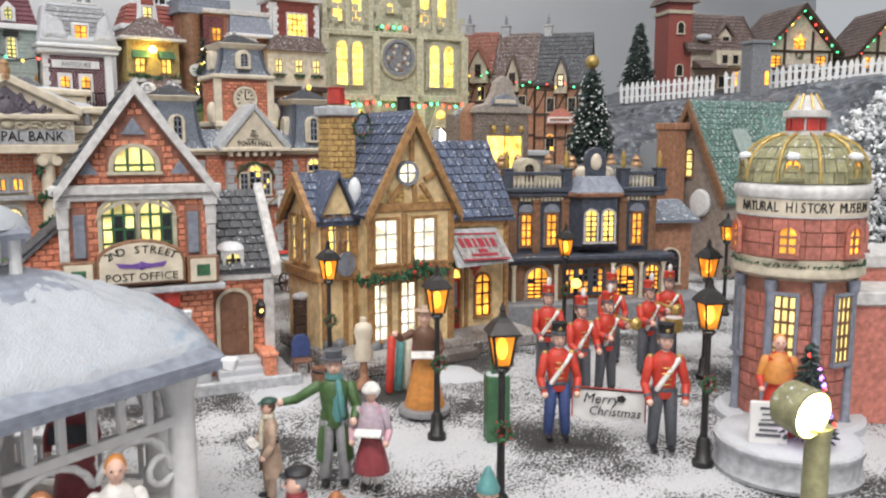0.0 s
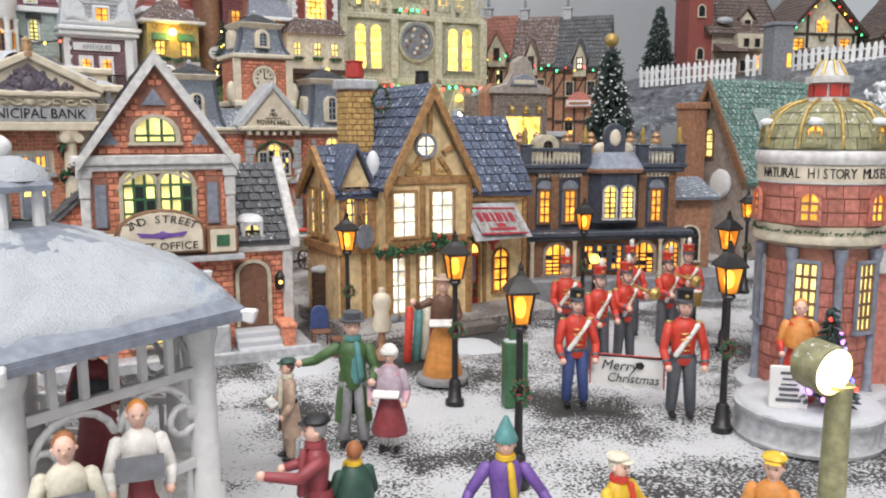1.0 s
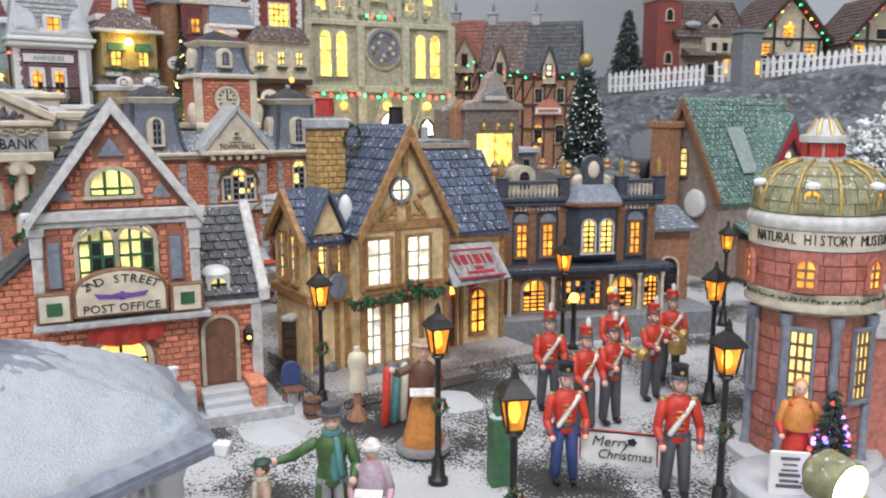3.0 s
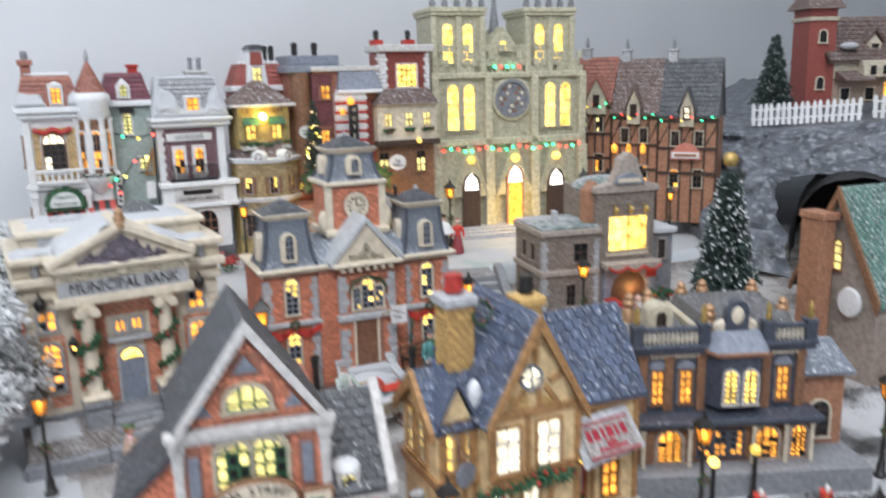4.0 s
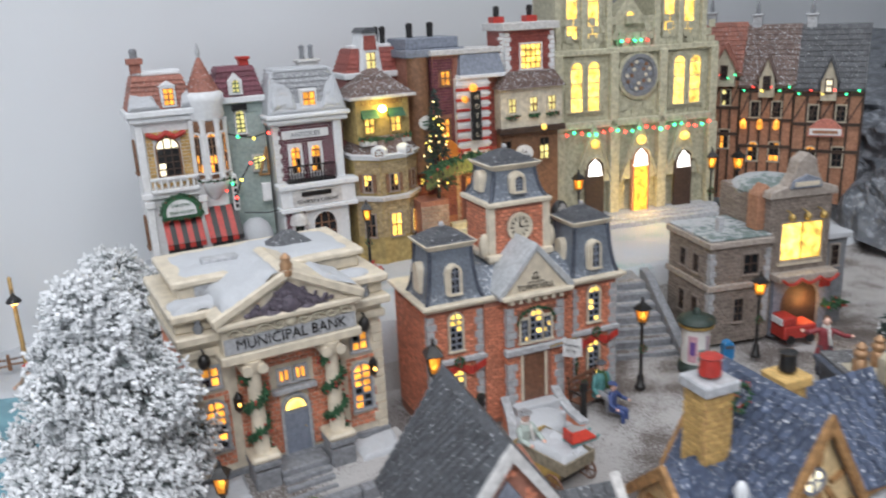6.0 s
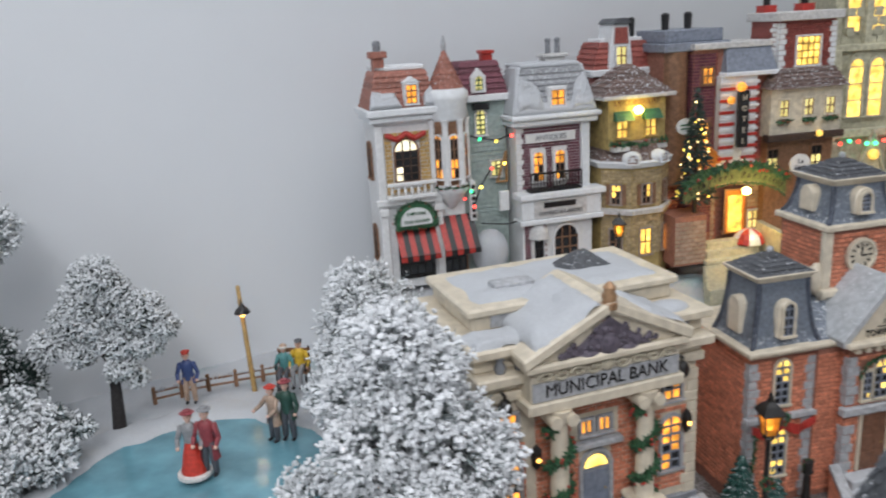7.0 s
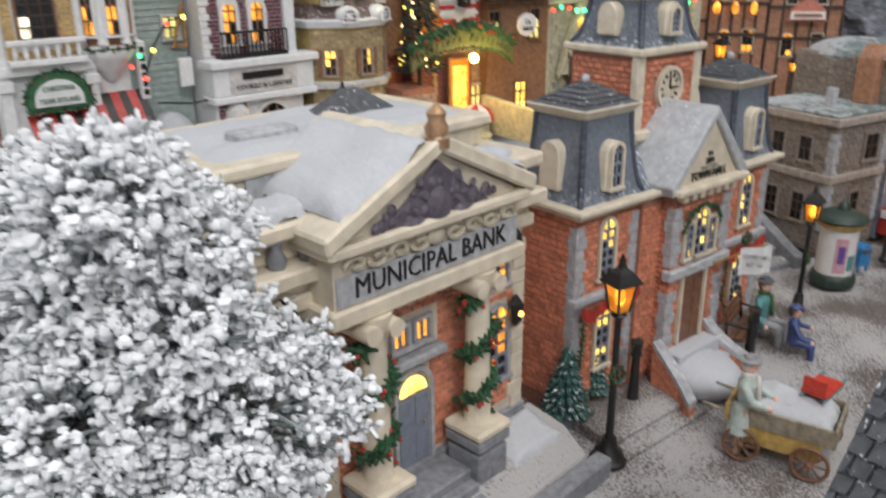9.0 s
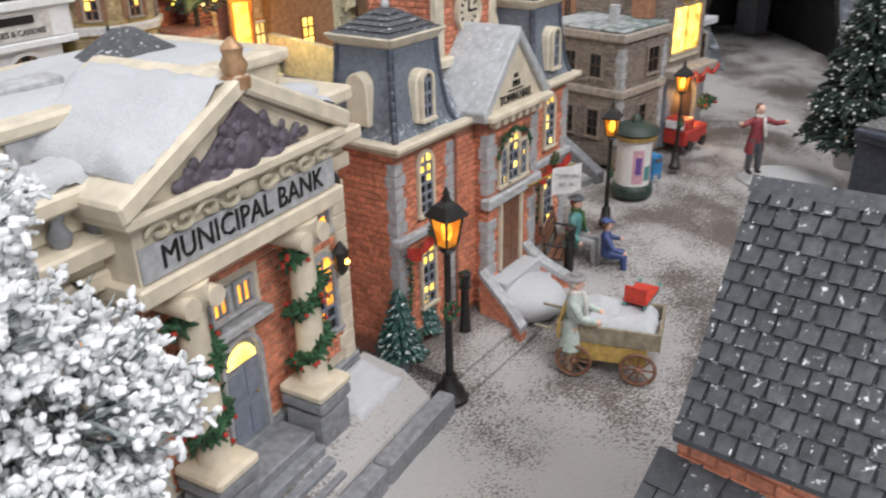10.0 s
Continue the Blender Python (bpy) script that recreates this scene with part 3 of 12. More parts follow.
def corner_stones(parent, x, y, z0, z1, mat, w=0.006, h=0.0045, side=1, name="quoin"):
    """Alternating long and short blocks up a front corner."""
    n = int((z1 - z0) / h)
    for i in range(n):
        ww = w if i % 2 else w * 0.72
        xa, xb = sorted((x + side * 0.0012, x - side * ww))
        d = 0.006 if i % 2 else 0.0045
        e = 0.0004
        za, zb = z0 + i * h + 0.0002, z0 + (i + 1) * h - 0.0003
        s = Shape().hexa([(xa, y - 0.0012, za), (xb, y - 0.0012, za), (xb, y + d, za), (xa, y + d, za), (xa, y - 0.0012, zb), (xb, y - 0.0012, zb), (xb, y + d, zb), (xa, y + d, zb)])
        s.hexa([(xa + e, y - 0.0018, za + e), (xb - e, y - 0.0018, za + e), (xb, y - 0.0012, za), (xa, y - 0.0012, za), (xa + e, y - 0.0018, zb - e), (xb - e, y - 0.0018, zb - e), (xb, y - 0.0012, zb), (xa, y - 0.0012, zb)])
        part(name, s, mat, parent)


def snow_sheet(parent, a, b, c, d, thick, seed=1, name="snow_cover", n=22):
    """Powder lying on a slope with corners a b c d: thin ragged rim, lumpy middle."""
    a, b, c, d = Vector(a), Vector(b), Vector(c), Vector(d)
    up = (b - a).cross(d - a).normalized()
    if up.z < 0:
        up = -up
    v = []
    for j in range(n + 1):
        for i in range(n + 1):
            s, t = i / n, j / n
            p = a.lerp(b, s).lerp(d.lerp(c, s), t)
            q = Vector((p.x * 110 + seed * 7, p.y * 110, p.z * 110))
            rim = min(s, t, 1 - s, 1 - t) * 7 + 0.5 * noise.noise(q * 0.8)
            mid = (a + c) / 2
            if min(s, t, 1 - s, 1 - t) == 0:
                p = p + (mid - p) * 0.05 * (0.5 + noise.noise(q * 1.7))
            hgt = thick * (max(0.0, min(1.0, rim)) ** 0.6) * (1 + 0.35 * noise.noise(q * 0.5)) + thick * 0.22 * noise.noise(q * 2.2) - 0.0006 * (min(s, t, 1 - s, 1 - t) == 0)
            v.append(p + up * hgt)
    f = [(j * (n + 1) + i, j * (n + 1) + i + 1, (j + 1) * (n + 1) + i + 1, (j + 1) * (n + 1) + i) for j in range(n) for i in range(n)]
    return part(name, Shape().add(v, f), SNOW, parent, smooth=True)


def ED(e, d, z=0.0):
    """From along-the-rows and up-the-rows distances to world."""
    c, s = math.cos(radians(36)), math.sin(radians(36))
    return (e * c - d * s, e * s + d * c, z)


def place(x, y, z, rot):
    return pose(x, y, z, 0, 0, rot)


# the rock mountain and what stands on it, set down as one block
FAR = pose(-0.012, -0.005, 0.158, 0, 0, -1.33) @ Matrix.Scale(0.86, 4) @ pose(0, 0, -0.155)


# ---- setting ----
def step(a, b, x):
    t = min(1.0, max(0.0, (x - a) / (b - a)))
    return t * t * (3 - 2 * t)


MID, HIGH = 0.012, 0.08


def height(x, y):
    """The lie of the land: front street, the bank's street a little higher, the pond's shore, the back terrace."""
    c, s = math.cos(radians(36)), math.sin(radians(36))
    e, d = x * c + y * s, y * c - x * s
    h = MID * step(0.56, 0.66, d) + 0.02 * step(0.28, 0.46, e) * step(0.60, 0.74, d)
    h += 0.018 * step(0.06, -0.04, e) * step(0.7, 0.9, d)
    top = HIGH + 0.02 * step(0.35, 0.1, e) - 0.025 * step(0.75, 0.9, e)
    t = step(0.925, 0.945, d) * step(0.02, 0.05, e)
    return h * (1 - t) + top * t


def make_ground():
    s, n, m = [], 360, 360
    f = []
    for j in range(m + 1):
        for i in range(n + 1):
            a, b = i / n, j / m
            e, d = -0.8 + 3.3 * a * (0.55 + 0.45 * a), -0.75 + 2.35 * b
            x, y, _ = ED(e, d)
            p = Vector((x * 28, y * 28, 0))
            z = height(x, y) + 0.0016 * noise.noise(p) + 0.0011 * noise.noise(p * 5.0) + 0.0006 * noise.noise(p * 17.0)
            s.append((x, y, z))
    for j in range(m):
        for i in range(n):
            q = j * (n + 1) + i
            f.append((q, q + 1, q + n + 2, q + n + 1))
    sh = Shape().add(s, f)
    c, sn = math.cos(radians(36)), math.sin(radians(36))
    for k, q in enumerate(f):
        x, y, z = s[q[0]]
        e, d = x * c + y * sn, y * c - x * sn
        w = 0.02 * noise.noise(Vector((x * 40, y * 40, 0)))
        sh.m[k] = 0 if d + w < 0.55 and x + w > -0.24 else 2 if d > 0.93 or e + w < 0.05 else 1
    return tagged(part("ground", sh, [GROUND, SLUSH, DRIFT], smooth=True), "white powder snow over dark gravel on the display board", "ground", kind="structure")


make_ground()


def display_table():
    """The trestle table that carries the village board."""
    ob = thing("display_table", Matrix(), "broad wooden table under the snow-covered display", "table")
    q = [ED(e, d) for e, d in ((-0.8, -0.75), (2.5, -0.75), (2.5, 1.6), (-0.8, 1.6))]
    part("tabletop", Shape().hexa([(x, y, -0.05) for x, y, _ in q] + [(x, y, -0.014) for x, y, _ in q]), TABLEWOOD, ob)
    for e, d in ((-0.3, -0.6), (2.3, -0.6), (2.3, 0.9), (0.6, 0.9)):
        x, y, _ = ED(e, d)
        part("leg", Shape().box(x - 0.03, x + 0.03, y - 0.03, y + 0.03, -0.9, -0.05), TABLEWOOD, ob, bevel=0.003)


TABLEWOOD = paint("pale_table_wood", (0.42, 0.31, 0.2), 0.6, 0.3, 12, 0.2, fine=90)
display_table()

WA, WD = Vector((-0.816, 0.952, 0)), Vector((math.cos(radians(48)), math.sin(radians(48)), 0))


def wall_between(name, a, b, z0, z1, thick, mat, label):
    a, b = Vector(a), Vector(b)
    d = (b - a).normalized()
    n = Vector((-d.y, d.x, 0)) * thick
    s = Shape().hexa([(a.x, a.y, z0), (b.x, b.y, z0), (b.x + n.x, b.y + n.y, z0), (a.x + n.x, a.y + n.y, z0), (a.x, a.y, z1), (b.x, b.y, z1), (b.x + n.x, b.y + n.y, z1), (a.x + n.x, a.y + n.y, z1)])
    return tagged(part(name, s, mat), label, "wall", kind="structure")


CORNER = WA - WD * 0.26
wall_between("wall_back", CORNER, WA + WD * 4.0, -0.9, 2.0, 0.08, WALLPAINT, "plain pale blue-grey painted wall behind the village")
wall_between("wall_left", (-1.25, -2.2, 0), CORNER, -0.9, 2.0, 0.08, WALLPAINT, "plain pale blue-grey painted side wall")
wall_between("wall_front", (3.0, -2.2, 0), (-1.25, -2.2, 0), -0.9, 2.0, 0.08, ROOMPAINT, "plain white room wall")
wall_between("wall_right", (3.0, 4.3, 0), (3.0, -2.2, 0), -0.9, 2.0, 0.08, ROOMPAINT, "plain white room wall")
tagged(part("ceiling", Shape().box(-1.6, 3.2, -2.4, 4.6, 2.0, 2.06), ROOMPAINT), "plain white room ceiling", "ceiling", kind="structure")
tagged(part("floor", Shape().box(-1.6, 3.2, -2.4, 4.6, -0.96, -0.9), ROOMPAINT), "pale room floor under the display", "floor", kind="structure")


# ---- street lamps ----
def street_lamp(h=0.094, s=1.0):
    ob = thing("street_lamp", Matrix(), "black iron street lamp with lit amber lantern and wreath", "street lamp", "street lamps")
    b = Shape().lathe([(0.0052 * s, 0), (0.0052 * s, 0.003), (0.0038 * s, 0.004), (0.0032 * s, 0.013), (0.0024 * s, 0.0145)], n=10)
    part("base", b, IRON, ob, smooth=True)
    zl = h - 0.027 * s
    part("pole", Shape().lathe([(0.0019 * s, 0.012), (0.0016 * s, zl * 0.6), (0.0021 * s, zl * 0.62), (0.0015 * s, zl * 0.66), (0.0015 * s, zl)], n=8), IRON, ob, smooth=True)
    part("collar", Shape().lathe([(0.0018 * s, zl - 0.002), (0.0036 * s, zl), (0.0028 * s, zl + 0.0014 * s), (0.0042 * s, zl + 0.002 * s)], n=8), IRON, ob)
    cage = Shape()
    r0, r1, z0, z1 = 0.0042 * s, 0.0066 * s, zl + 0.002 * s, zl + 0.0145 * s
    for i in range(4):
        a = math.pi / 4 + math.pi / 2 * i
        cage.tube((r0 * math.cos(a), r0 * math.sin(a), z0), (r1 * math.cos(a), r1 * math.sin(a), z1), 0.0006 * s, 0.0006 * s, 5)
    for i in range(4):
        a, b2 = math.pi / 4 + math.pi / 2 * i, math.pi / 4 + math.pi / 2 * (i + 1)
        cage.tube((r1 * math.cos(a), r1 * math.sin(a), z1), (r1 * math.cos(b2), r1 * math.sin(b2), z1), 0.0006 * s, 0.0006 * s, 5)
    lan = part("lantern", cage, IRON, ob)
    pane = Shape()
    k = 0.93
    for i in range(4):
        a, b2 = math.pi / 4 + math.pi / 2 * i, math.pi / 4 + math.pi / 2 * (i + 1)
        q = [(r0 * k * math.cos(a), r0 * k * math.sin(a), z0), (r0 * k * math.cos(b2), r0 * k * math.sin(b2), z0), (r1 * k * math.cos(b2), r1 * k * math.sin(b2), z1), (r1 * k * math.cos(a), r1 * k * math.sin(a), z1)]
        part("pane", Shape().add(q, [(0, 1, 2, 3)]), AMBER, lan)
    part("flame", Shape().ball((0, 0, (z0 + z1) / 2), 0.0024 * s, n=7, m=6, s=(1, 1, 1.9)), FLAME, lan)
    part("lantern_roof", Shape().lathe([(0.0088 * s, z1), (0.0090 * s, z1 + 0.0008), (0.0052 * s, z1 + 0.0048 * s), (0.0022 * s, z1 + 0.0068 * s), (0.0013 * s, z1 + 0.009 * s), (0.0016 * s, z1 + 0.0098 * s), (0.0003, z1 + 0.0125 * s)], n=4, turn=math.pi / 4), IRON, ob)
    wreath(ob, (0, -0.0022, zl * 0.62), 0.0035 * s, 0.0022 * s, seed=5)
    return ob


lamp = street_lamp()
LAMPS = [(0.019, 0.308, 0, 8), (-0.0055, 0.407, 0, 20), (-0.074, 0.510, 0, 30), (0.098, 0.616, 0, 15), (0.260, 0.708, 0, 0), (0.1745, 0.514, 0, 30), (0.124, 0.369, 0, 10),
         (-0.089, 0.877, 0.036, 40), (0.034, 0.952, 0.037, 25), (-0.400, 0.612, MID, 10)]
for i, (x, y, z, r) in enumerate(LAMPS):
    m = place(x, y, z, r)
    if i:
        copy_thing(lamp, m)
    else:
        lamp.matrix_world = m
tall = street_lamp(0.125, 1.25)
tall.matrix_world = place(-0.2705, 0.7575, MID, 20)
part("foot", Shape().lathe([(0.0105, 0), (0.0105, 0.003), (0.0085, 0.0045), (0.0078, 0.008), (0.005, 0.0105), (0.0042, 0.016)], n=14), IRON, tall, smooth=True)
tall["label"] = "tall black iron street lamp lit beside the bank"


# ---- front row ----
def post_office():
    ob = thing("post_office", place(-0.187, 0.502, 0.001, 23) @ Matrix.Diagonal((1.15, 1, 1.03, 1)), "orange brick post office with steep dark slate roof, grey trim", "building", "village buildings")
    xl, xr, xm, D = -0.0405, 0.0345, -0.003, 0.103
    s = Shape().box(xl, xr, 0, D, 0, 0.122)
    s.prism_y([(xl, 0.1221), (xr, 0.1221), (xm, 0.181)], 0.0006, 0.012)
    s.prism_y([(xl, 0.1221), (xr - 0.008, 0.1221), (xm - 0.004, 0.164)], 0.0121, D - 0.0006)
    part("wall", s, MORTAR, ob)
    gable = lambda x, z: z < 0.181 - abs(x - xm) * 0.0589 / 0.0375 - 0.006
    bricks(ob, xl + 0.004, xr - 0.004, 0.126, 0.178, 0.0006, BRICK, holes=[(-0.018, 0.010, 0.131, 0.150), (-0.012, 0.004, 0.153, 0.166)], inside=gable, bw=0.0075, bh=0.0037, singles=BRICK_P)
    bricks(ob, xl, xr, 0.064, 0.122, 0, BRICK, holes=[(-0.0235, 0.0155, 0.066, 0.1155), (-0.037, -0.029, 0.078, 0.112), (0.021, 0.029, 0.078, 0.112)], bw=0.0072, bh=0.0037, singles=BRICK_P)
    bricks(ob, xl, xr, 0.0, 0.062, 0, BRICK, holes=[(-0.022, 0.012, 0.0, 0.05)], bw=0.0072, bh=0.0037)
    for turn, org in ((-90, (xl, D, 0)), (90, (xr, 0, 0))):
        bricks(ob, 0, D, 0.06 if turn > 0 else 0.0, 0.122, 0, BRICK, at=Matrix.Translation(org) @ Matrix.Rotation(radians(turn), 4, "Z"), bw=0.009, bh=0.0045)
    roof = gable_roof(ob, xl, xr, 0, D, 0.1225, 0.1825, SLATE, BISQUE, sw=0.0066, sh=0.0058, singles=True, over=0.003, seed=11, rk=0.0045, barge="front")
    roof.matrix_local = Matrix.Translation((xm, 0, 0.1825)) @ pose(0, 0, 0, -2.6, 0, 2.6) @ Matrix.Translation((-xm, 0, -0.1825))
    t = Shape()
    t.box(xl - 0.006, xr + 0.006, -0.0065, 0, 0.1195, 0.1255)
    t.box(xl - 0.004, xr + 0.004, -0.004, 0, 0.116, 0.1195)
    part("gable_ledge", t, BISQUE, ob, bevel=0.0008)
    for x, sd in ((xl, -1), (xr, 1)):
        c = Shape().box(x - 0.003, x + 0.003, -0.0035, 0.002, 0.1, 0.117).box(x - 0.004, x + 0.004, -0.005, 0.002, 0.112, 0.117).box(x - 0.0025, x + 0.0025, -0.0025, 0.002, 0.064, 0.1)
        part("corner_pilaster", c, BISQUE, ob, bevel=0.0006)
    window(ob, -0.004, 0, 0.133, 0.021, 0.0145, 3, 1, True, LIT_LIME, CREAM_DK, GREEN, rim=0.0026, label="half-round attic window glowing yellow")
    for sx in (-0.0095, 0.0095):
        window(ob, -0.004 + sx, 0, 0.073, 0.0168, 0.0425, 3, 4, True, LIT_LIME, CREAM_DK, GREEN, dark_share=0.3, rim=0.0022, label="arched window with dark green bars glowing yellow")
    hd = Shape()
    for i in range(9):
        a0, a1 = math.pi * (0.12 + 0.76 * i / 9), math.pi * (0.12 + 0.76 * (i + 1) / 9)
        hd.hexa([(-0.004 + 0.0225 * math.cos(a), y, 0.0975 + r * math.sin(a)) for y in (-0.003, 0) for a, r in ((a0, 0.017), (a1, 0.017), (a1, 0.020), (a0, 0.020))])
    part("window_head", hd, CREAM_DK, ob)
    for x, z in ((-0.033, 0.095), (0.025, 0.095)):
        part("grey_panel", Shape().box(x - 0.003, x + 0.003, -0.0016, 0, z - 0.013, z + 0.013), BLUEGREY, ob, bevel=0.0005)
    part("gable_ornament", Shape().prism_y([(-0.0105, 0.155), (0.0025, 0.155), (-0.004, 0.1655)], -0.0014, 0.0006), BLUEGREY, ob, "blue-grey triangular relief", bevel=0.0004)
    for x in (-0.027, 0.019):
        part("gable_inset", Shape().prism_y([(x - 0.005, 0.1315), (x + 0.005, 0.1315), (x, 0.140)], -0.0012, 0.0006), BLUEGREY, ob)
    # sign board
    sg = part("sign_board", Shape().prism_y([(-0.026, 0.066), (0.019, 0.066), (0.019, 0.080)] + [(-0.0035 + 0.0225 * math.cos(math.pi * i / 10), 0.080 + 0.013 * math.sin(math.pi * i / 10)) for i in range(1, 10)] + [(-0.026, 0.080)], -0.011, -0.005), BROWN, ob, "cream and brown arched sign", bevel=0.0006)
    part("sign_face", Shape().prism_y([(-0.0245, 0.0675), (0.0175, 0.0675), (0.0175, 0.0795)] + [(-0.0035 + 0.021 * math.cos(math.pi * i / 10), 0.0795 + 0.0118 * math.sin(math.pi * i / 10)) for i in range(1, 10)] + [(-0.0245, 0.0795)], -0.0118, -0.0108), CREAM, sg)
    for i, ch in enumerate("2ND STREET"):
        t = math.pi * (0.80 - 0.60 * i / 9)
        if ch != " ":
            words(ch, 0.0066, sg, Matrix.Translation((-0.0035 + 0.0200 * math.cos(t), -0.0119, 0.0778 + 0.0092 * math.sin(t))) @ Matrix.Rotation(-(t - math.pi / 2) * 0.55, 4, "Y"), BLACK, 0.95, name="letter")
    words("POST OFFICE", 0.0066, sg, Matrix.Translation((-0.0035, -0.0119, 0.0705)), BLACK, 0.95)
    e = Shape()
    for sd in (-1, 1):
        e.prism_y([(-0.0035, 0.0755), (-0.0035 + sd * 0.011, 0.0765), (-0.0035 + sd * 0.013, 0.0795), (-0.0035 + sd * 0.005, 0.0785), (-0.0035, 0.0795)][::sd], -0.0124, -0.0117)
    e.ball((-0.0035, -0.0122, 0.0775), 0.0022, n=7, m=5, s=(1, 0.4, 1.2))
    part("eagle_emblem", e, C["purple"], sg)
    for x in (-0.0345, 0.0285):
        q = part("side_plaque", Shape().box(x - 0.0085, x + 0.0085, -0.010, -0.004, 0.064, 0.081), BROWN, ob, bevel=0.0005)
        part("plaque_face", Shape().box(x - 0.0068, x + 0.0068, -0.0108, -0.0098, 0.0655, 0.0795), CREAM, q)
        part("plaque_centre", Shape().box(x - 0.0035, x + 0.0035, -0.0115, -0.0106, 0.069, 0.076), GREEN, q)
    part("ledge", Shape().box(xl - 0.004, xr + 0.006, -0.0105, 0.001, 0.0595, 0.0635), STONE, ob, bevel=0.0008)
    # lower storey
    part("bunting", Shape().add([(-0.02 + 0.004 * i, -0.006 - 0.0012 * math.cos(i * 2.2), 0.0595) for i in range(10)] + [(-0.02 + 0.004 * i, -0.006 - 0.0016 * math.cos(i * 2.2 + 0.5), 0.0595 - 0.009 - 0.004 * math.sin(math.pi * i / 9)) for i in range(10)], [(i, i + 1, i + 11, i + 10) for i in range(9)]), RED, ob, "red swag of cloth")
    window(ob, -0.005, 0, 0.008, 0.026, 0.042, 2, 5, True, LIT, CREAM_DK, BLACK, rim=0.003)
    wreath(ob, (-0.005, -0.004, 0.054), 0.005, 0.003, 8)
    # right wing
    wx, wy = 0.068, 0.006
    part("wing_wall", Shape().box(xr, wx, wy, 0.075, 0, 0.064).prism_x([(wy, 0.064), (0.075, 0.064), (0.052, 0.112)], wx - 0.004, wx), MORTAR, ob)
    bricks(ob, xr, wx, 0, 0.063, wy, BRICK, holes=[(0.036, 0.057, 0.0, 0.057)], bw=0.0072, bh=0.0037)
    bricks(ob, wy, 0.075, 0, 0.063, 0, BRICK, at=Matrix.Translation((wx, 0, 0)) @ Matrix.Rotation(radians(90), 4, "Z"), bw=0.009, bh=0.0045)
    door(ob, 0.0465, wy - 0.0002, 0.013, 0.0165, 0.042, WOODDOOR, CREAM_DK, True, label="brown arched wooden door in a pale stone frame")
    part("wing_ledge", Shape().box(xr, wx + 0.003, wy - 0.004, wy + 0.002, 0.062, 0.067), BISQUE, ob, bevel=0.0006)
    rf = part("wing_roof", Shape().hexa([(xr, wy - 0.004, 0.0655), (wx + 0.002, wy - 0.004, 0.0655), (wx + 0.002, 0.052, 0.114), (xr, 0.052, 0.114), (xr, wy - 0.004, 0.069), (wx + 0.002, wy - 0.004, 0.069), (wx + 0.002, 0.052, 0.1175), (xr, 0.052, 0.1175)]), SLATE_J, ob)
    shingles(rf, (xr, 0.052, 0.1175), (wx + 0.002 - xr, 0, 0), (0, wy - 0.004 - 0.052, 0.069 - 0.1175), SLATE_J, 0.0075, 0.007)
    part("wing_rake", Shape().hexa([(wx, wy - 0.007, 0.0635), (wx + 0.006, wy - 0.007, 0.0635), (wx + 0.006, 0.054, 0.114), (wx, 0.054, 0.114), (wx, wy - 0.007, 0.0725), (wx + 0.006, wy - 0.007, 0.0725), (wx + 0.006, 0.054, 0.123), (wx, 0.054, 0.123)]), BISQUE, ob, bevel=0.001)
    part("corner_post", Shape().box(wx - 0.004, wx + 0.002, wy - 0.003, wy + 0.004, 0.0, 0.062), BISQUE, ob, bevel=0.0008)
    dm = part("dormer", Shape().box(0.0405, 0.0535, 0.006, 0.03, 0.069, 0.081), BISQUE, ob)
    window(dm, 0.047, 0.006, 0.0705, 0.0085, 0.009, 2, 1, True, LIT_LIME, BISQUE, BLACK)
    part("dormer_snow", Shape().ball((0.047, 0.016, 0.0815), 0.0085, n=10, m=6, s=(1.0, 1.5, 0.55)), SNOWPAINT, dm, smooth=True)
    part("wall_lantern", Shape().lathe([(0.001, 0.036), (0.0026, 0.038), (0.0030, 0.045), (0.0005, 0.049)], 0.0615, wy - 0.004, 6), IRON, ob)
    part("wall_lantern_flame", Shape().ball((0.0615, wy - 0.0072, 0.0415), 0.0012, n=6, m=4), FLAME, ob)
    # left lean-to
    part("lean_to_wall", Shape().prism_y([(-0.072, 0), (xl, 0), (xl, 0.098), (-0.072, 0.068)], 0.03, 0.105), MORTAR, ob)
    bricks(ob, 0, 0.075, 0, 0.066, 0, BRICK, at=Matrix.Translation((-0.072, 0.105, 0)) @ Matrix.Rotation(radians(-90), 4, "Z"), bw=0.009, bh=0.0045)
    bricks(ob, -0.072, xl, 0, 0.094, 0.03, BRICK, inside=lambda x, z: z < 0.068 + (x + 0.072) * 0.98, bw=0.0072, bh=0.0037)
    lr = part("lean_to_roof", Shape().hexa([(-0.077, 0.026, 0.063), (xl, 0.026, 0.099), (xl, 0.109, 0.099), (-0.077, 0.109, 0.063), (-0.077, 0.026, 0.066), (xl, 0.026, 0.102), (xl, 0.109, 0.102), (-0.077, 0.109, 0.066)]), SLATE_J, ob)
    shingles(lr, (xl, 0.026, 0.102), (0, 0.083, 0), (-0.077 - xl, 0, -0.036), SLATE, 0.0118, 0.0095, True)
    # steps and kerb
    st = Shape()
    for i in range(3):
        st.box(0.034, 0.0595, wy - 0.008 - 0.007 * (3 - i), wy, 0.0, 0.004 * (i + 1))
    part("steps", st, SNOW, ob, "grey steps under powder snow", bevel=0.0008)
    part("step_block", Shape().box(0.012, 0.03, -0.018, -0.003, 0, 0.02), STONE, ob, bevel=0.0012)
    part("planter", Shape().lathe([(0.005, 0), (0.0075, 0.006), (0.0075, 0.0075), (0.002, 0.008)], 0.005, -0.022, 10), BROWN, ob)
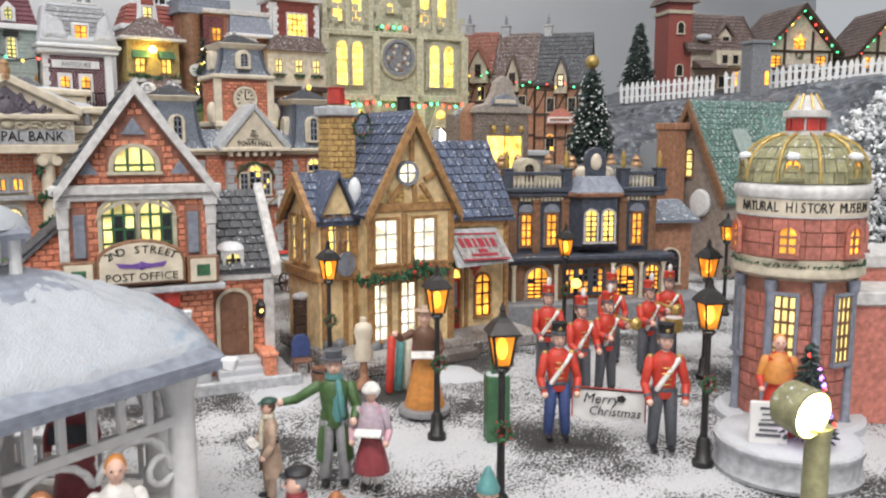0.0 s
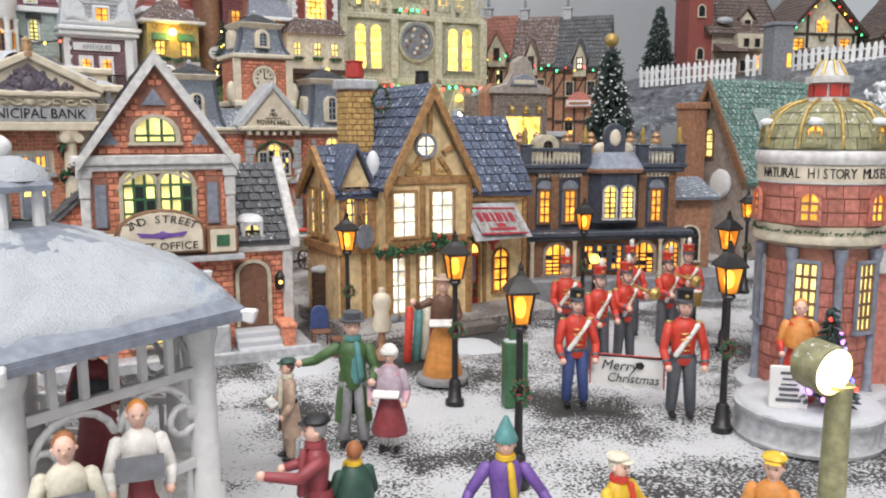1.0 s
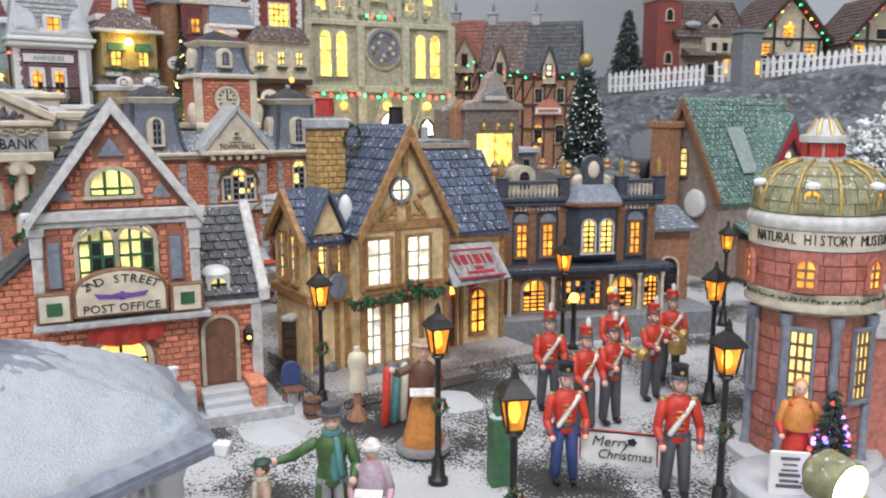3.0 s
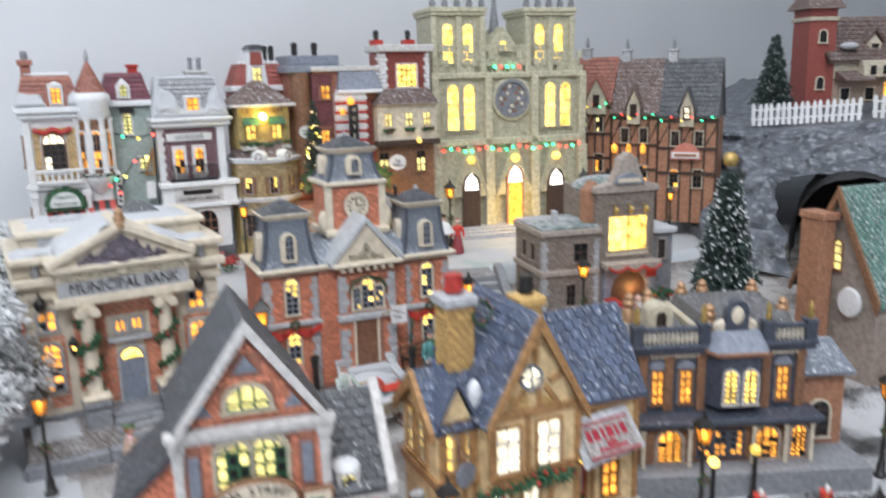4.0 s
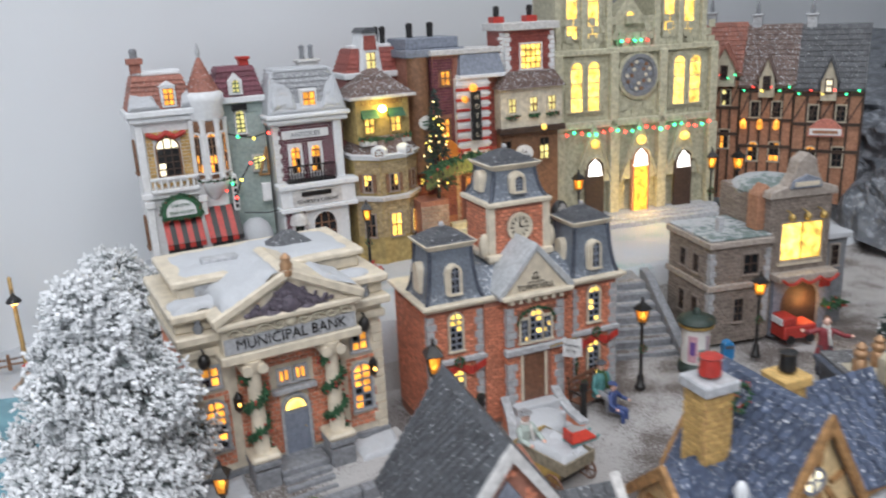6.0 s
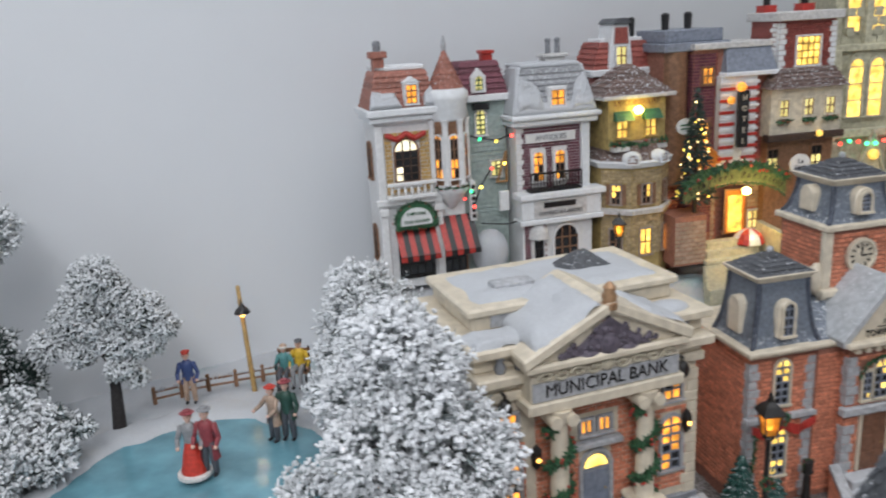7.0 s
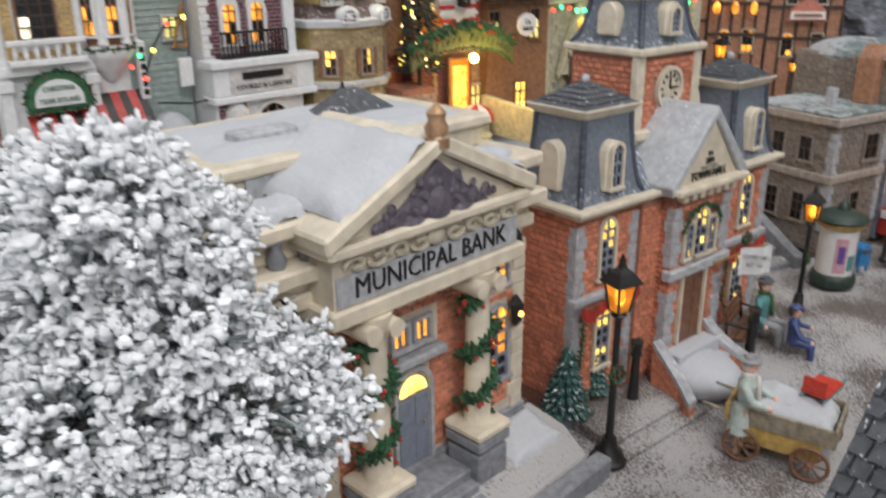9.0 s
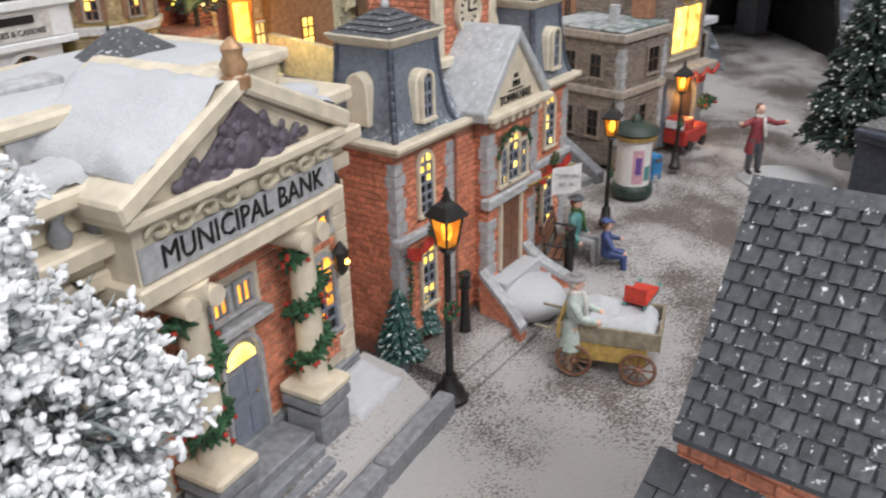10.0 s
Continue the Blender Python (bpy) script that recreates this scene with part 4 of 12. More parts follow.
    part("stair_wall", Shape().box(0.0595, 0.067, -0.016, wy, 0, 0.014).box(0.0585, 0.068, -0.017, wy, 0.014, 0.017), BRICK, ob, bevel=0.0006)
    part("plinth", Shape().box(-0.08, 0.078, -0.032, 0.14, -0.006, 0.0012).box(-0.08, 0.078, -0.034, -0.03, -0.006, 0.006), STONE, ob, bevel=0.0008)
    return ob


post_office()


SIGNGREY = paint("weathered_sign_grey", (0.36, 0.34, 0.33), 0.7, 0.5, 300, 0.5)


def restaurant():
    ob = thing("restaurant", place(-0.0204, 0.572, 0.006, 30.5) @ Matrix.Diagonal((0.946, 0.931, 0.965, 1)), "ochre half-timbered restaurant with blue slate roof and brick chimneys", "building", "village buildings")
    xl, xr, xm, D = -0.036, 0.034, -0.001, 0.088
    part("wall", Shape().box(xl, xr, 0, D, 0, 0.109).prism_y([(xl, 0.1091), (xr, 0.1091), (xm, 0.172)], 0.0008, D), STUCCO, ob)
    gable_roof(ob, xl, xr, 0, D, 0.1095, 0.1735, BLUESLATE, TIMBER, sw=0.0085, sh=0.008, singles=True, over=0.005, seed=21, rk=0.007)
    t = Shape()

    def beam(x0, z0, x1, z1, w=0.0022, y=-0.002):
        d = Vector((x1 - x0, 0, z1 - z0)).normalized()
        n = Vector((-d.z, 0, d.x)) * w
        t.hexa([(x0 - n.x, y, z0 - n.z), (x1 - n.x, y, z1 - n.z), (x1 - n.x, 0.001, z1 - n.z), (x0 - n.x, 0.001, z0 - n.z), (x0 + n.x, y, z0 + n.z), (x1 + n.x, y, z1 + n.z), (x1 + n.x, 0.001, z1 + n.z), (x0 + n.x, 0.001, z0 + n.z)])
    for a in ((xl, 0.108, xr, 0.108, 0.003), (xl, 0.063, xr, 0.063, 0.003), (xl, 0.063, xl, 0.108, 0.0025), (xr, 0.063, xr, 0.108, 0.0025), (xm - 0.0065, 0.063, xm - 0.0065, 0.104, 0.0022),
              (xm, 0.142, xm, 0.168, 0.0018), (xm - 0.008, 0.125, xm - 0.02, 0.111, 0.0018), (xm + 0.008, 0.125, xm + 0.018, 0.111, 0.0018), (xm + 0.002, 0.124, xm + 0.003, 0.111, 0.0018), (xm + 0.011, 0.128, xm + 0.021, 0.133, 0.0018),
              (xl, 0.0, xl, 0.06, 0.0028), (xr, 0, xr, 0.06, 0.0028), (-0.021, 0.0, -0.021, 0.06, 0.002), (0.012, 0, 0.012, 0.06, 0.002), (xl, 0.056, xr, 0.056, 0.0022)):
        beam(*a)
    part("timber_frame", t, TIMBER, ob, "brown timber beams", bevel=0.0005)
    bricks(ob, xl + 0.014, xm - 0.006, 0.112, 0.124, 0, BRICK_YEL, inside=lambda x, z: z < 0.172 - abs(x - xm) * 1.8 - 0.008)
    bricks(ob, xm + 0.004, xm + 0.016, 0.111, 0.119, 0, BRICK_YEL)
    rw = part("round_window", Shape().lathe([(0.0092, 0), (0.0092, 0.003), (0.0072, 0.003), (0.0072, 0.0005)], n=18), BLUEGREY, ob, at=Matrix.Translation((xm - 0.004, 0.0005, 0.133)) @ pose(0, 0, 0, 90, 0, 0))
    for i in range(4):
        a0 = math.pi / 2 * i
        part("pane", Shape().add([(0.0007 * (math.cos(a0) - math.sin(a0)), 0.0007 * (math.sin(a0) + math.cos(a0)), 0.002)] + [(0.0068 * math.cos(a0 + 0.12 + (math.pi / 2 - 0.24) * j / 5), 0.0068 * math.sin(a0 + 0.12 + (math.pi / 2 - 0.24) * j / 5), 0.002) for j in range(6)], [(0, 1, 2, 3, 4, 5, 6)]), LIT_PALE, rw)
    part("window_cross", Shape().box(-0.0072, 0.0072, -0.0006, 0.0006, 0.0015, 0.003).box(-0.0006, 0.0006, -0.0072, 0.0072, 0.0015, 0.003), BLUEGREY, rw)
    for x in (-0.0235, 0.0095):
        window(ob, x, -0.0002, 0.067, 0.0185, 0.0325, 2, 3, False, LIT_PALE, TIMBER, BISQUE, label="tall window with grey bars glowing pale yellow")
    for x in (-0.029, -0.005):
        window(ob, x, -0.0002, 0.010, 0.0125, 0.042, 2, 4, False, LIT_PALE, TIMBER, BISQUE)
    garland(ob, [(-0.05, -0.006, 0.058), (-0.03, -0.007, 0.056), (-0.012, -0.007, 0.058), (0.005, -0.009, 0.062), (0.02, -0.008, 0.058), (0.045, 0.012, 0.060), (0.085, 0.024, 0.062)], 0.0055, n=300, seed=4)
    garland(ob, [(-0.006, -0.009, 0.060), (0.006, -0.009, 0.064)], 0.008, n=70, seed=6, name="garland_bunch")
    # right wing
    rx, ry = 0.108, 0.026
    part("wing_wall", Shape().box(xr, rx, ry, 0.095, 0, 0.093).prism_x([(ry, 0.093), (0.095, 0.093), (0.06, 0.15)], rx - 0.003, rx), STUCCO, ob)
    rf = part("wing_roof", Shape().hexa([(xr - 0.012, ry - 0.006, 0.0945), (rx + 0.004, ry - 0.006, 0.0905), (rx + 0.002, 0.062, 0.153), (xr - 0.012, 0.062, 0.153), (xr - 0.012, ry - 0.006, 0.0975), (rx + 0.004, ry - 0.006, 0.0935), (rx + 0.002, 0.062, 0.156), (xr - 0.012, 0.062, 0.156),
                                          ]).hexa([(xr - 0.012, 0.062, 0.153), (rx + 0.002, 0.062, 0.153), (rx + 0.002, 0.1, 0.1), (xr - 0.012, 0.1, 0.1), (xr - 0.012, 0.062, 0.156), (rx + 0.002, 0.062, 0.156), (rx + 0.002, 0.1, 0.103), (xr - 0.012, 0.1, 0.103)]), BLUESLATE, ob)
    shingles(rf, (xr - 0.008, 0.062, 0.1562), (rx + 0.003 - xr + 0.008, 0, 0), (0, ry - 0.006 - 0.062, 0.0955 - 0.1562), BLUESLATE, 0.0085, 0.008, True, seed=31)
    part("eave_beam", Shape().box(xr, rx, ry - 0.004, ry, 0.088, 0.093).box(xr + 0.03, xr + 0.033, ry - 0.002, ry, 0.0, 0.09).box(rx - 0.004, rx, ry - 0.002, ry, 0, 0.09), TIMBER, ob)
    sg = part("sign_board", Shape().hexa([(0.034, -0.013, 0.0605), (0.100, 0.0035, 0.0585), (0.100, 0.0075, 0.0585), (0.034, -0.009, 0.0605), (0.036, 0.0095, 0.0875), (0.094, 0.0225, 0.0855), (0.094, 0.0265, 0.0855), (0.036, 0.0135, 0.0875)]), STONE, ob, "weathered awning sign with red lettering bars", bevel=0.0006)
    ux, vy = Vector((0.054, 0.014, -0.002)).normalized(), Vector((-0.001, 0.019, 0.020)).normalized()
    nz = ux.cross(vy)
    at = Matrix(((ux.x, vy.x, nz.x, 0.0650), (ux.y, vy.y, nz.y, 0.0036), (ux.z, vy.z, nz.z, 0.0732), (0, 0, 0, 1)))
    at = at @ Matrix.Diagonal((1.25, 1.25, 1, 1))
    bars = Shape()
    for i, w in enumerate((0.0035, 0.0045, 0.0022, 0.005, 0.0022, 0.004)):
        x = -0.0155 + i * 0.0058
        bars.box(x - w / 2, x + w / 2, -0.0005, 0.0065, 0.0004, 0.0010)
    part("sign_face", Shape().box(-0.021, 0.021, -0.0105, 0.0105, 0.0, 0.0005), SIGNGREY, sg, at=at)
    part("lettering_bar", bars, REDSTRIPE, sg, at=at)
    part("border", Shape().box(-0.021, 0.021, 0.0095, 0.0108, 0.0004, 0.0009).box(-0.021, 0.021, -0.0108, -0.0095, 0.0004, 0.0009).box(-0.012, 0.012, -0.0075, -0.0055, 0.0004, 0.0009).box(-0.004, 0.004, -0.0048, -0.002, 0.0004, 0.0009), REDSTRIPE, sg, at=at)
    door(ob, 0.05, ry - 0.0004, 0.004, 0.0165, 0.052, RED, TIMBER, True, label="red door with a fan light and a wreath")
    part("fan_light", Shape().prism_y([(0.05 + 0.008 * math.cos(math.pi * i / 8), 0.0465 + 0.008 * math.sin(math.pi * i / 8)) for i in range(9)], ry - 0.003, ry - 0.0018), LIT, ob)
    part("door_glass", Shape().box(0.045, 0.055, ry - 0.003, ry - 0.0016, 0.023, 0.043), BLUEGREY, ob)
    wreath(ob, (0.05, ry - 0.005, 0.016), 0.005, 0.003, 12)
    window(ob, 0.082, ry - 0.0002, 0.012, 0.014, 0.035, 2, 3, True, LIT_ORANGE, TIMBER, DARKTIMBER)
    part("red_bow", Shape().ball((0.062, 0.006, 0.0585), 0.0055, n=8, m=6, s=(1.2, 0.6, 0.8)).ball((0.060, 0.004, 0.0535), 0.003, n=7, m=5, s=(0.6, 0.5, 1.4)), RED, ob)
    # left wing
    lx = -0.068
    part("side_wing_wall", Shape().box(lx, xl, 0.022, 0.085, 0, 0.098).prism_x([(0.022, 0.098), (0.085, 0.098), (0.053, 0.127)], lx, xl), STUCCO, ob)
    part("jetty", Shape().box(lx - 0.003, xl, 0.018, 0.087, 0.054, 0.061), TIMBER, ob, bevel=0.0006)
    for x in (lx + 0.0035, lx + 0.021, xl - 0.003):
        part("post", Shape().box(x - 0.0018, x + 0.0018, 0.0202, 0.023, 0.0, 0.104), TIMBER, ob)
    for x in (lx + 0.012, xl - 0.012):
        window(ob, x, 0.0218, 0.066, 0.0095, 0.034, 2, 4, False, LIT, TIMBER, BLUEGREY)
    window(ob, lx - 0.0002, 0.045, 0.066, 0.010, 0.034, 2, 4, False, LIT, TIMBER, BLUEGREY, turn=-90)
    window(ob, lx - 0.0002, 0.066, 0.066, 0.010, 0.034, 2, 4, False, LIT, TIMBER, BLUEGREY, turn=-90)
    gable_roof(ob, lx, xl + 0.012, 0.022, 0.085, 0.0985, 0.128, BLUESLATE, TIMBER, name="side_roof", sw=0.0085, sh=0.008, singles=True, over=0.004, seed=25, axis="x", rk=0.006)
    fg = part("front_gablet", Shape().prism_y([(lx + 0.002, 0.1035), (lx + 0.026, 0.1035), (lx + 0.014, 0.130)], 0.0195, 0.05), STUCCO, ob)
    part("gablet_roof", Shape().prism_y([(lx - 0.001, 0.102), (lx + 0.014, 0.131), (lx + 0.029, 0.102), (lx + 0.029, 0.105), (lx + 0.014, 0.135), (lx - 0.001, 0.105)], 0.014, 0.053), BLUESLATE, fg)
    part("snow_patch", Shape().ball((lx + 0.030, 0.022, 0.118), 0.007, n=10, m=6, s=(0.8, 0.7, 1.7)), SNOWPAINT, ob, smooth=True)
    # chimneys
    for x, y, zb, ztop, w, pot in ((-0.036, 0.058, 0.115, 0.176, 0.0105, RED), (0.020, 0.05, 0.13, 0.170, 0.0085, BLACK)):
        ch = part("chimney", Shape().box(x - w, x + w, y - w, y + w, zb, ztop), MORTAR, ob)
        for turn, o in ((0, (x - w, y - w)), (90, (x + w, y - w)), (-90, (x - w, y + w))):
            bricks(ch, 0, 2 * w, zb, ztop, 0, BRICK_YEL, at=Matrix.Translation((*o, 0)) @ Matrix.Rotation(radians(turn), 4, "Z"), bw=0.007, bh=0.0042)
        part("chimney_cap", Shape().box(x - w - 0.003, x + w + 0.003, y - w - 0.003, y + w + 0.003, ztop - 0.001, ztop + 0.0065), STONE if pot is RED else BRICK_YEL, ch, bevel=0.001)
        part("chimney_pot", Shape().lathe([(w * 0.62, ztop + 0.008), (w * 0.7, ztop + 0.009), (w * 0.62, ztop + 0.019), (w * 0.72, ztop + 0.0205), (w * 0.5, ztop + 0.0212)], x, y, 12), pot, ch)
    wr = wreath(ob, (-0.018, 0.048, 0.168), 0.009, 0.0035, 17, "sign_wreath", 20)
    part("hanging_sign", Shape().lathe([(0.009, -0.001), (0.009, 0.001)], n=16), BLUEGREY, ob, "round blue-grey hanging sign", at=Matrix.Translation((-0.052, 0.008, 0.068)) @ pose(0, 0, 0, 90, 0, 20))
    part("sign_bracket", Shape().path([(-0.05, 0.022, 0.083), (-0.056, 0.0, 0.083), (-0.058, -0.004, 0.086)], 0.0012).path([(-0.051, 0.02, 0.08), (-0.054, 0.008, 0.078)], 0.001), BROWN, ob)
    part("plinth", Shape().box(lx - 0.004, rx + 0.004, -0.022, 0.1, -0.006, 0.004).box(-0.07, 0.04, -0.034, -0.02, -0.006, 0.002), SLUSH, ob, bevel=0.001)
    for i in range(7):
        part("foundation_stone", Shape().ball((-0.062 + i * 0.0095, -0.002 + (0.022 if i < 2 else 0), 0.006), 0.0052, n=8, m=5, s=(1, 0.7, 0.9)), STONE_DK, ob, smooth=True)
    return ob


restaurant()


GREIGE = paint("dull_pinkish_plaster", (0.36, 0.30, 0.26), 0.65, 0.3, 160, 0.5)
DUSTED = paint("snow_dusted_lead", (0.13, 0.13, 0.135), 0.65, 0.5, 220, 0.6, snow=0.28)


def theatre():
    ob = thing("theatre", place(0.0593, 0.6895, 0.022, 9.5) @ Matrix.Diagonal((0.877, 0.87, 0.88, 1)), "dark blue and brown theatre with bay window and balustrade", "building", "village buildings")
    W, D = 0.158, 0.11
    part("wall", Shape().box(0, W, 0, D, 0, 0.106), NAVY, ob)
    part("flat_roof", Shape().box(-0.002, W + 0.002, -0.002, D, 0.106, 0.110), DUSTED, ob)
    co = Shape().box(-0.006, W + 0.006, -0.007, D, 0.099, 0.1035).box(-0.008, W + 0.008, -0.009, D, 0.1035, 0.108)
    part("cornice", co, NAVY, ob, bevel=0.0008)
    for x0, x1 in ((0.0, 0.060), (0.120, W)):
        b = part("balustrade", Shape().box(x0 - 0.004, x1 + 0.004, -0.006, 0.001, 0.120, 0.1235), NAVY, ob, bevel=0.0005)
        n = int((x1 - x0) / 0.0042)
        for i in range(n):
            part("baluster", Shape().lathe([(0.0009, 0.108), (0.0016, 0.112), (0.0008, 0.1175), (0.0013, 0.1205)], x0 + (i + 0.5) * (x1 - x0) / n, -0.003, 6), STUCCO_PALE, b)
    for x in (-0.001, 0.060, 0.120, W + 0.001):
        part("roof_pedestal", Shape().box(x - 0.005, x + 0.005, -0.008, 0.004, 0.106, 0.125).box(x - 0.006, x + 0.006, -0.009, 0.005, 0.125, 0.127), NAVY, ob, bevel=0.0006)
        part("urn", Shape().lathe([(0.002, 0.127), (0.0032, 0.130), (0.002, 0.134), (0.003, 0.137), (0.0008, 0.144)], x, -0.002, 8), GOLD, ob, smooth=True)
    for x0, x1 in ((0.012, 0.058), (0.124, 0.150)):
        d = part("dentil_course", Shape().box(x0, x1, -0.002, 0, 0.098, 0.0995), CREAM, ob)
        n = int((x1 - x0) / 0.004)
        for i in range(n):
            x = x0 + (i + 0.5) * (x1 - x0) / n
            part("dentil", Shape().box(x - 0.0013, x + 0.0013, -0.0035, 0, 0.0945, 0.098), CREAM, d)
    for x in (0.006, 0.030, 0.060, 0.121, W - 0.005):
        part("pilaster", Shape().box(x - 0.004, x + 0.004, -0.003, 0, 0.042, 0.099).box(x - 0.005, x + 0.005, -0.004, 0, 0.092, 0.096), BROWN, ob, bevel=0.0005)
    for x in (0.020, 0.046, 0.137):
        part("arch_panel", Shape().prism_y([(x + 0.0085 * math.cos(math.pi * i / 8), 0.083 + 0.0085 * math.sin(math.pi * i / 8)) for i in range(9)], -0.0022, 0), BLUEGREY, ob, bevel=0.0005)
        window(ob, x, -0.0002, 0.05, 0.0105, 0.031, 2, 4, False, LIT_ORANGE, BROWN, BROWN)
        corner_stones(ob, x - 0.007, 0, 0.048, 0.083, STONE_DK, 0.003, 0.004, -1, "window_quoin")
    bay = part("bay", Shape().add([(0.062, 0, 0.05), (0.072, -0.018, 0.05), (0.108, -0.018, 0.05), (0.118, 0, 0.05), (0.062, 0, 0.1), (0.072, -0.018, 0.1), (0.108, -0.018, 0.1), (0.118, 0, 0.1)], [(0, 1, 5, 4), (1, 2, 6, 5), (2, 3, 7, 6), (3, 2, 1, 0), (4, 5, 6, 7)]), NAVY, ob)
    for x in (0.081, 0.099):
        window(bay, x, -0.0182, 0.055, 0.0115, 0.031, 2, 5, True, LIT, BISQUE, NAVY)
    part("bay_roof", Shape().hexa([(0.058, -0.002, 0.103), (0.066, -0.022, 0.103), (0.114, -0.022, 0.103), (0.122, -0.002, 0.103), (0.068, -0.002, 0.119), (0.076, -0.008, 0.119), (0.104, -0.008, 0.119), (0.112, -0.002, 0.119)]), BLUEGREY, ob, bevel=0.0008)
    part("bay_cornice", Shape().hexa([(0.058, 0, 0.099), (0.068, -0.0215, 0.099), (0.112, -0.0215, 0.099), (0.122, 0, 0.099), (0.058, 0, 0.103), (0.067, -0.0235, 0.103), (0.113, -0.0235, 0.103), (0.123, 0, 0.103)]), TERRA, ob, bevel=0.0005)
    for x, z, r in ((0.078, 0.122, 0.0075), (0.102, 0.122, 0.0075)):
        part("scroll", Shape().ball((x, 0.0, z), r, n=10, m=6, s=(1.2, 0.45, 0.9)), CREAM, ob, smooth=True)
    pd = part("crest", Shape().prism_y([(0.079, 0.118), (0.101, 0.118), (0.101, 0.136)] + [(0.090 + 0.011 * math.cos(math.pi * i / 8), 0.136 + 0.0115 * math.sin(math.pi * i / 8)) for i in range(1, 8)] + [(0.079, 0.136)], -0.005, 0.003), NAVY, ob, bevel=0.0008)
    part("crest_figure", Shape().ball((0.090, -0.005, 0.133), 0.0065, n=10, m=7, s=(0.9, 0.4, 1.3)), CREAM, pd, smooth=True)
    dm = part("roof_dormer", Shape().prism_y([(0.018, 0.110), (0.042, 0.110), (0.042, 0.126)] + [(0.030 + 0.012 * math.cos(math.pi * i / 8), 0.126 + 0.010 * math.sin(math.pi * i / 8)) for i in range(1, 8)] + [(0.018, 0.126)], 0.026, 0.05), CREAM_DK, ob, bevel=0.0008)
    window(dm, 0.030, 0.0258, 0.112, 0.010, 0.018, 2, 3, True, DARKPANE, CREAM_DK, DARKTIMBER)
    part("roof_platform", Shape().hexa([(0.062, 0.012, 0.110), (0.156, 0.012, 0.110), (0.156, 0.106, 0.110), (0.062, 0.106, 0.110), (0.068, 0.024, 0.127), (0.150, 0.024, 0.127), (0.150, 0.1, 0.127), (0.068, 0.1, 0.127)]), DUSTED, ob, "snow-dusted lead platform roof", bevel=0.0012)
    part("platform_rim", Shape().box(0.058, 0.066, 0.008, 0.108, 0.110, 0.1165).box(0.152, 0.159, 0.008, 0.108, 0.110, 0.1165), CREAM_DK, ob, bevel=0.001)
    for x, y in ((0.010, 0.062), (0.032, 0.074), (0.074, 0.098), (0.098, 0.103), (0.148, 0.098), (0.148, 0.03), (0.072, 0.016)):
        part("brass_finial", Shape().lathe([(0.0058, 0.110), (0.006, 0.122), (0.004, 0.124), (0.0066, 0.128), (0.0056, 0.131), (0.0036, 0.132), (0.0048, 0.135), (0.0012, 0.139)], x, y, 12), COPPER, ob, smooth=True)
    part("roof_pedestal", Shape().box(0.004, 0.038, 0.054, 0.082, 0.109, 0.1105), CREAM_DK, ob)
    for x in (0.080, 0.101):
        part("roof_scroll", Shape().path([(x + 0.007 * (1 - t / 14) * math.cos(t * 0.6), -0.002, 0.121 + 0.006 * (1 - t / 14) * math.sin(t * 0.6)) for t in range(13)], 0.0014, 6), CREAM, ob, smooth=True)
    # canopy and ground floor
    part("canopy", Shape().box(-0.006, W + 0.008, -0.028, 0.004, 0.038, 0.043).box(-0.004, W + 0.006, -0.024, 0.004, 0.034, 0.038), NAVY, ob, bevel=0.0008)
    part("shop_front", Shape().box(0, W, -0.016, 0.002, -0.004, 0.034), BROWN, ob)
    for x, w in ((0.028, 0.022), (0.118, 0.022), (0.148, 0.014)):
        window(ob, x, -0.0162, 0.0, w, 0.030, 3, 5, True, LIT_ORANGE, GREIGE, DARKTIMBER, rim=0.003, dark_share=0.3)
    for x in (0.06, 0.075, 0.09):
        window(ob, x, -0.0162, 0.004, 0.011, 0.024, 2, 4, False, LIT_ORANGE, NAVY, NAVY, dark_share=0.35)
    for x in (0.002, 0.045, 0.104, 0.134, W):
        part("column", Shape().lathe([(0.003, -0.004), (0.0022, 0.0), (0.0018, 0.03), (0.0032, 0.034)], x, -0.022, 8), STUCCO_PALE, ob, smooth=True)
    # low annex
    part("annex", Shape().box(W, W + 0.045, 0.01, D, -0.004, 0.072), TERRA, ob)
    part("annex_roof", Shape().hexa([(W, 0.0, 0.070), (W + 0.05, 0.0, 0.070), (W + 0.05, 0.05, 0.088), (W, 0.05, 0.088), (W, 0.0, 0.073), (W + 0.05, 0.0, 0.073), (W + 0.05, 0.05, 0.091), (W, 0.05, 0.091)]), BLUE_J, ob)
    window(ob, W + 0.022, 0.0098, 0.006, 0.02, 0.036, 2, 3, True, DARKPANE, STUCCO_PALE, DARKTIMBER)
    part("plinth", Shape().box(-0.01, W + 0.05, -0.04, D, -0.03, -0.002), STONE_DK, ob, bevel=0.001)
    return ob


theatre()


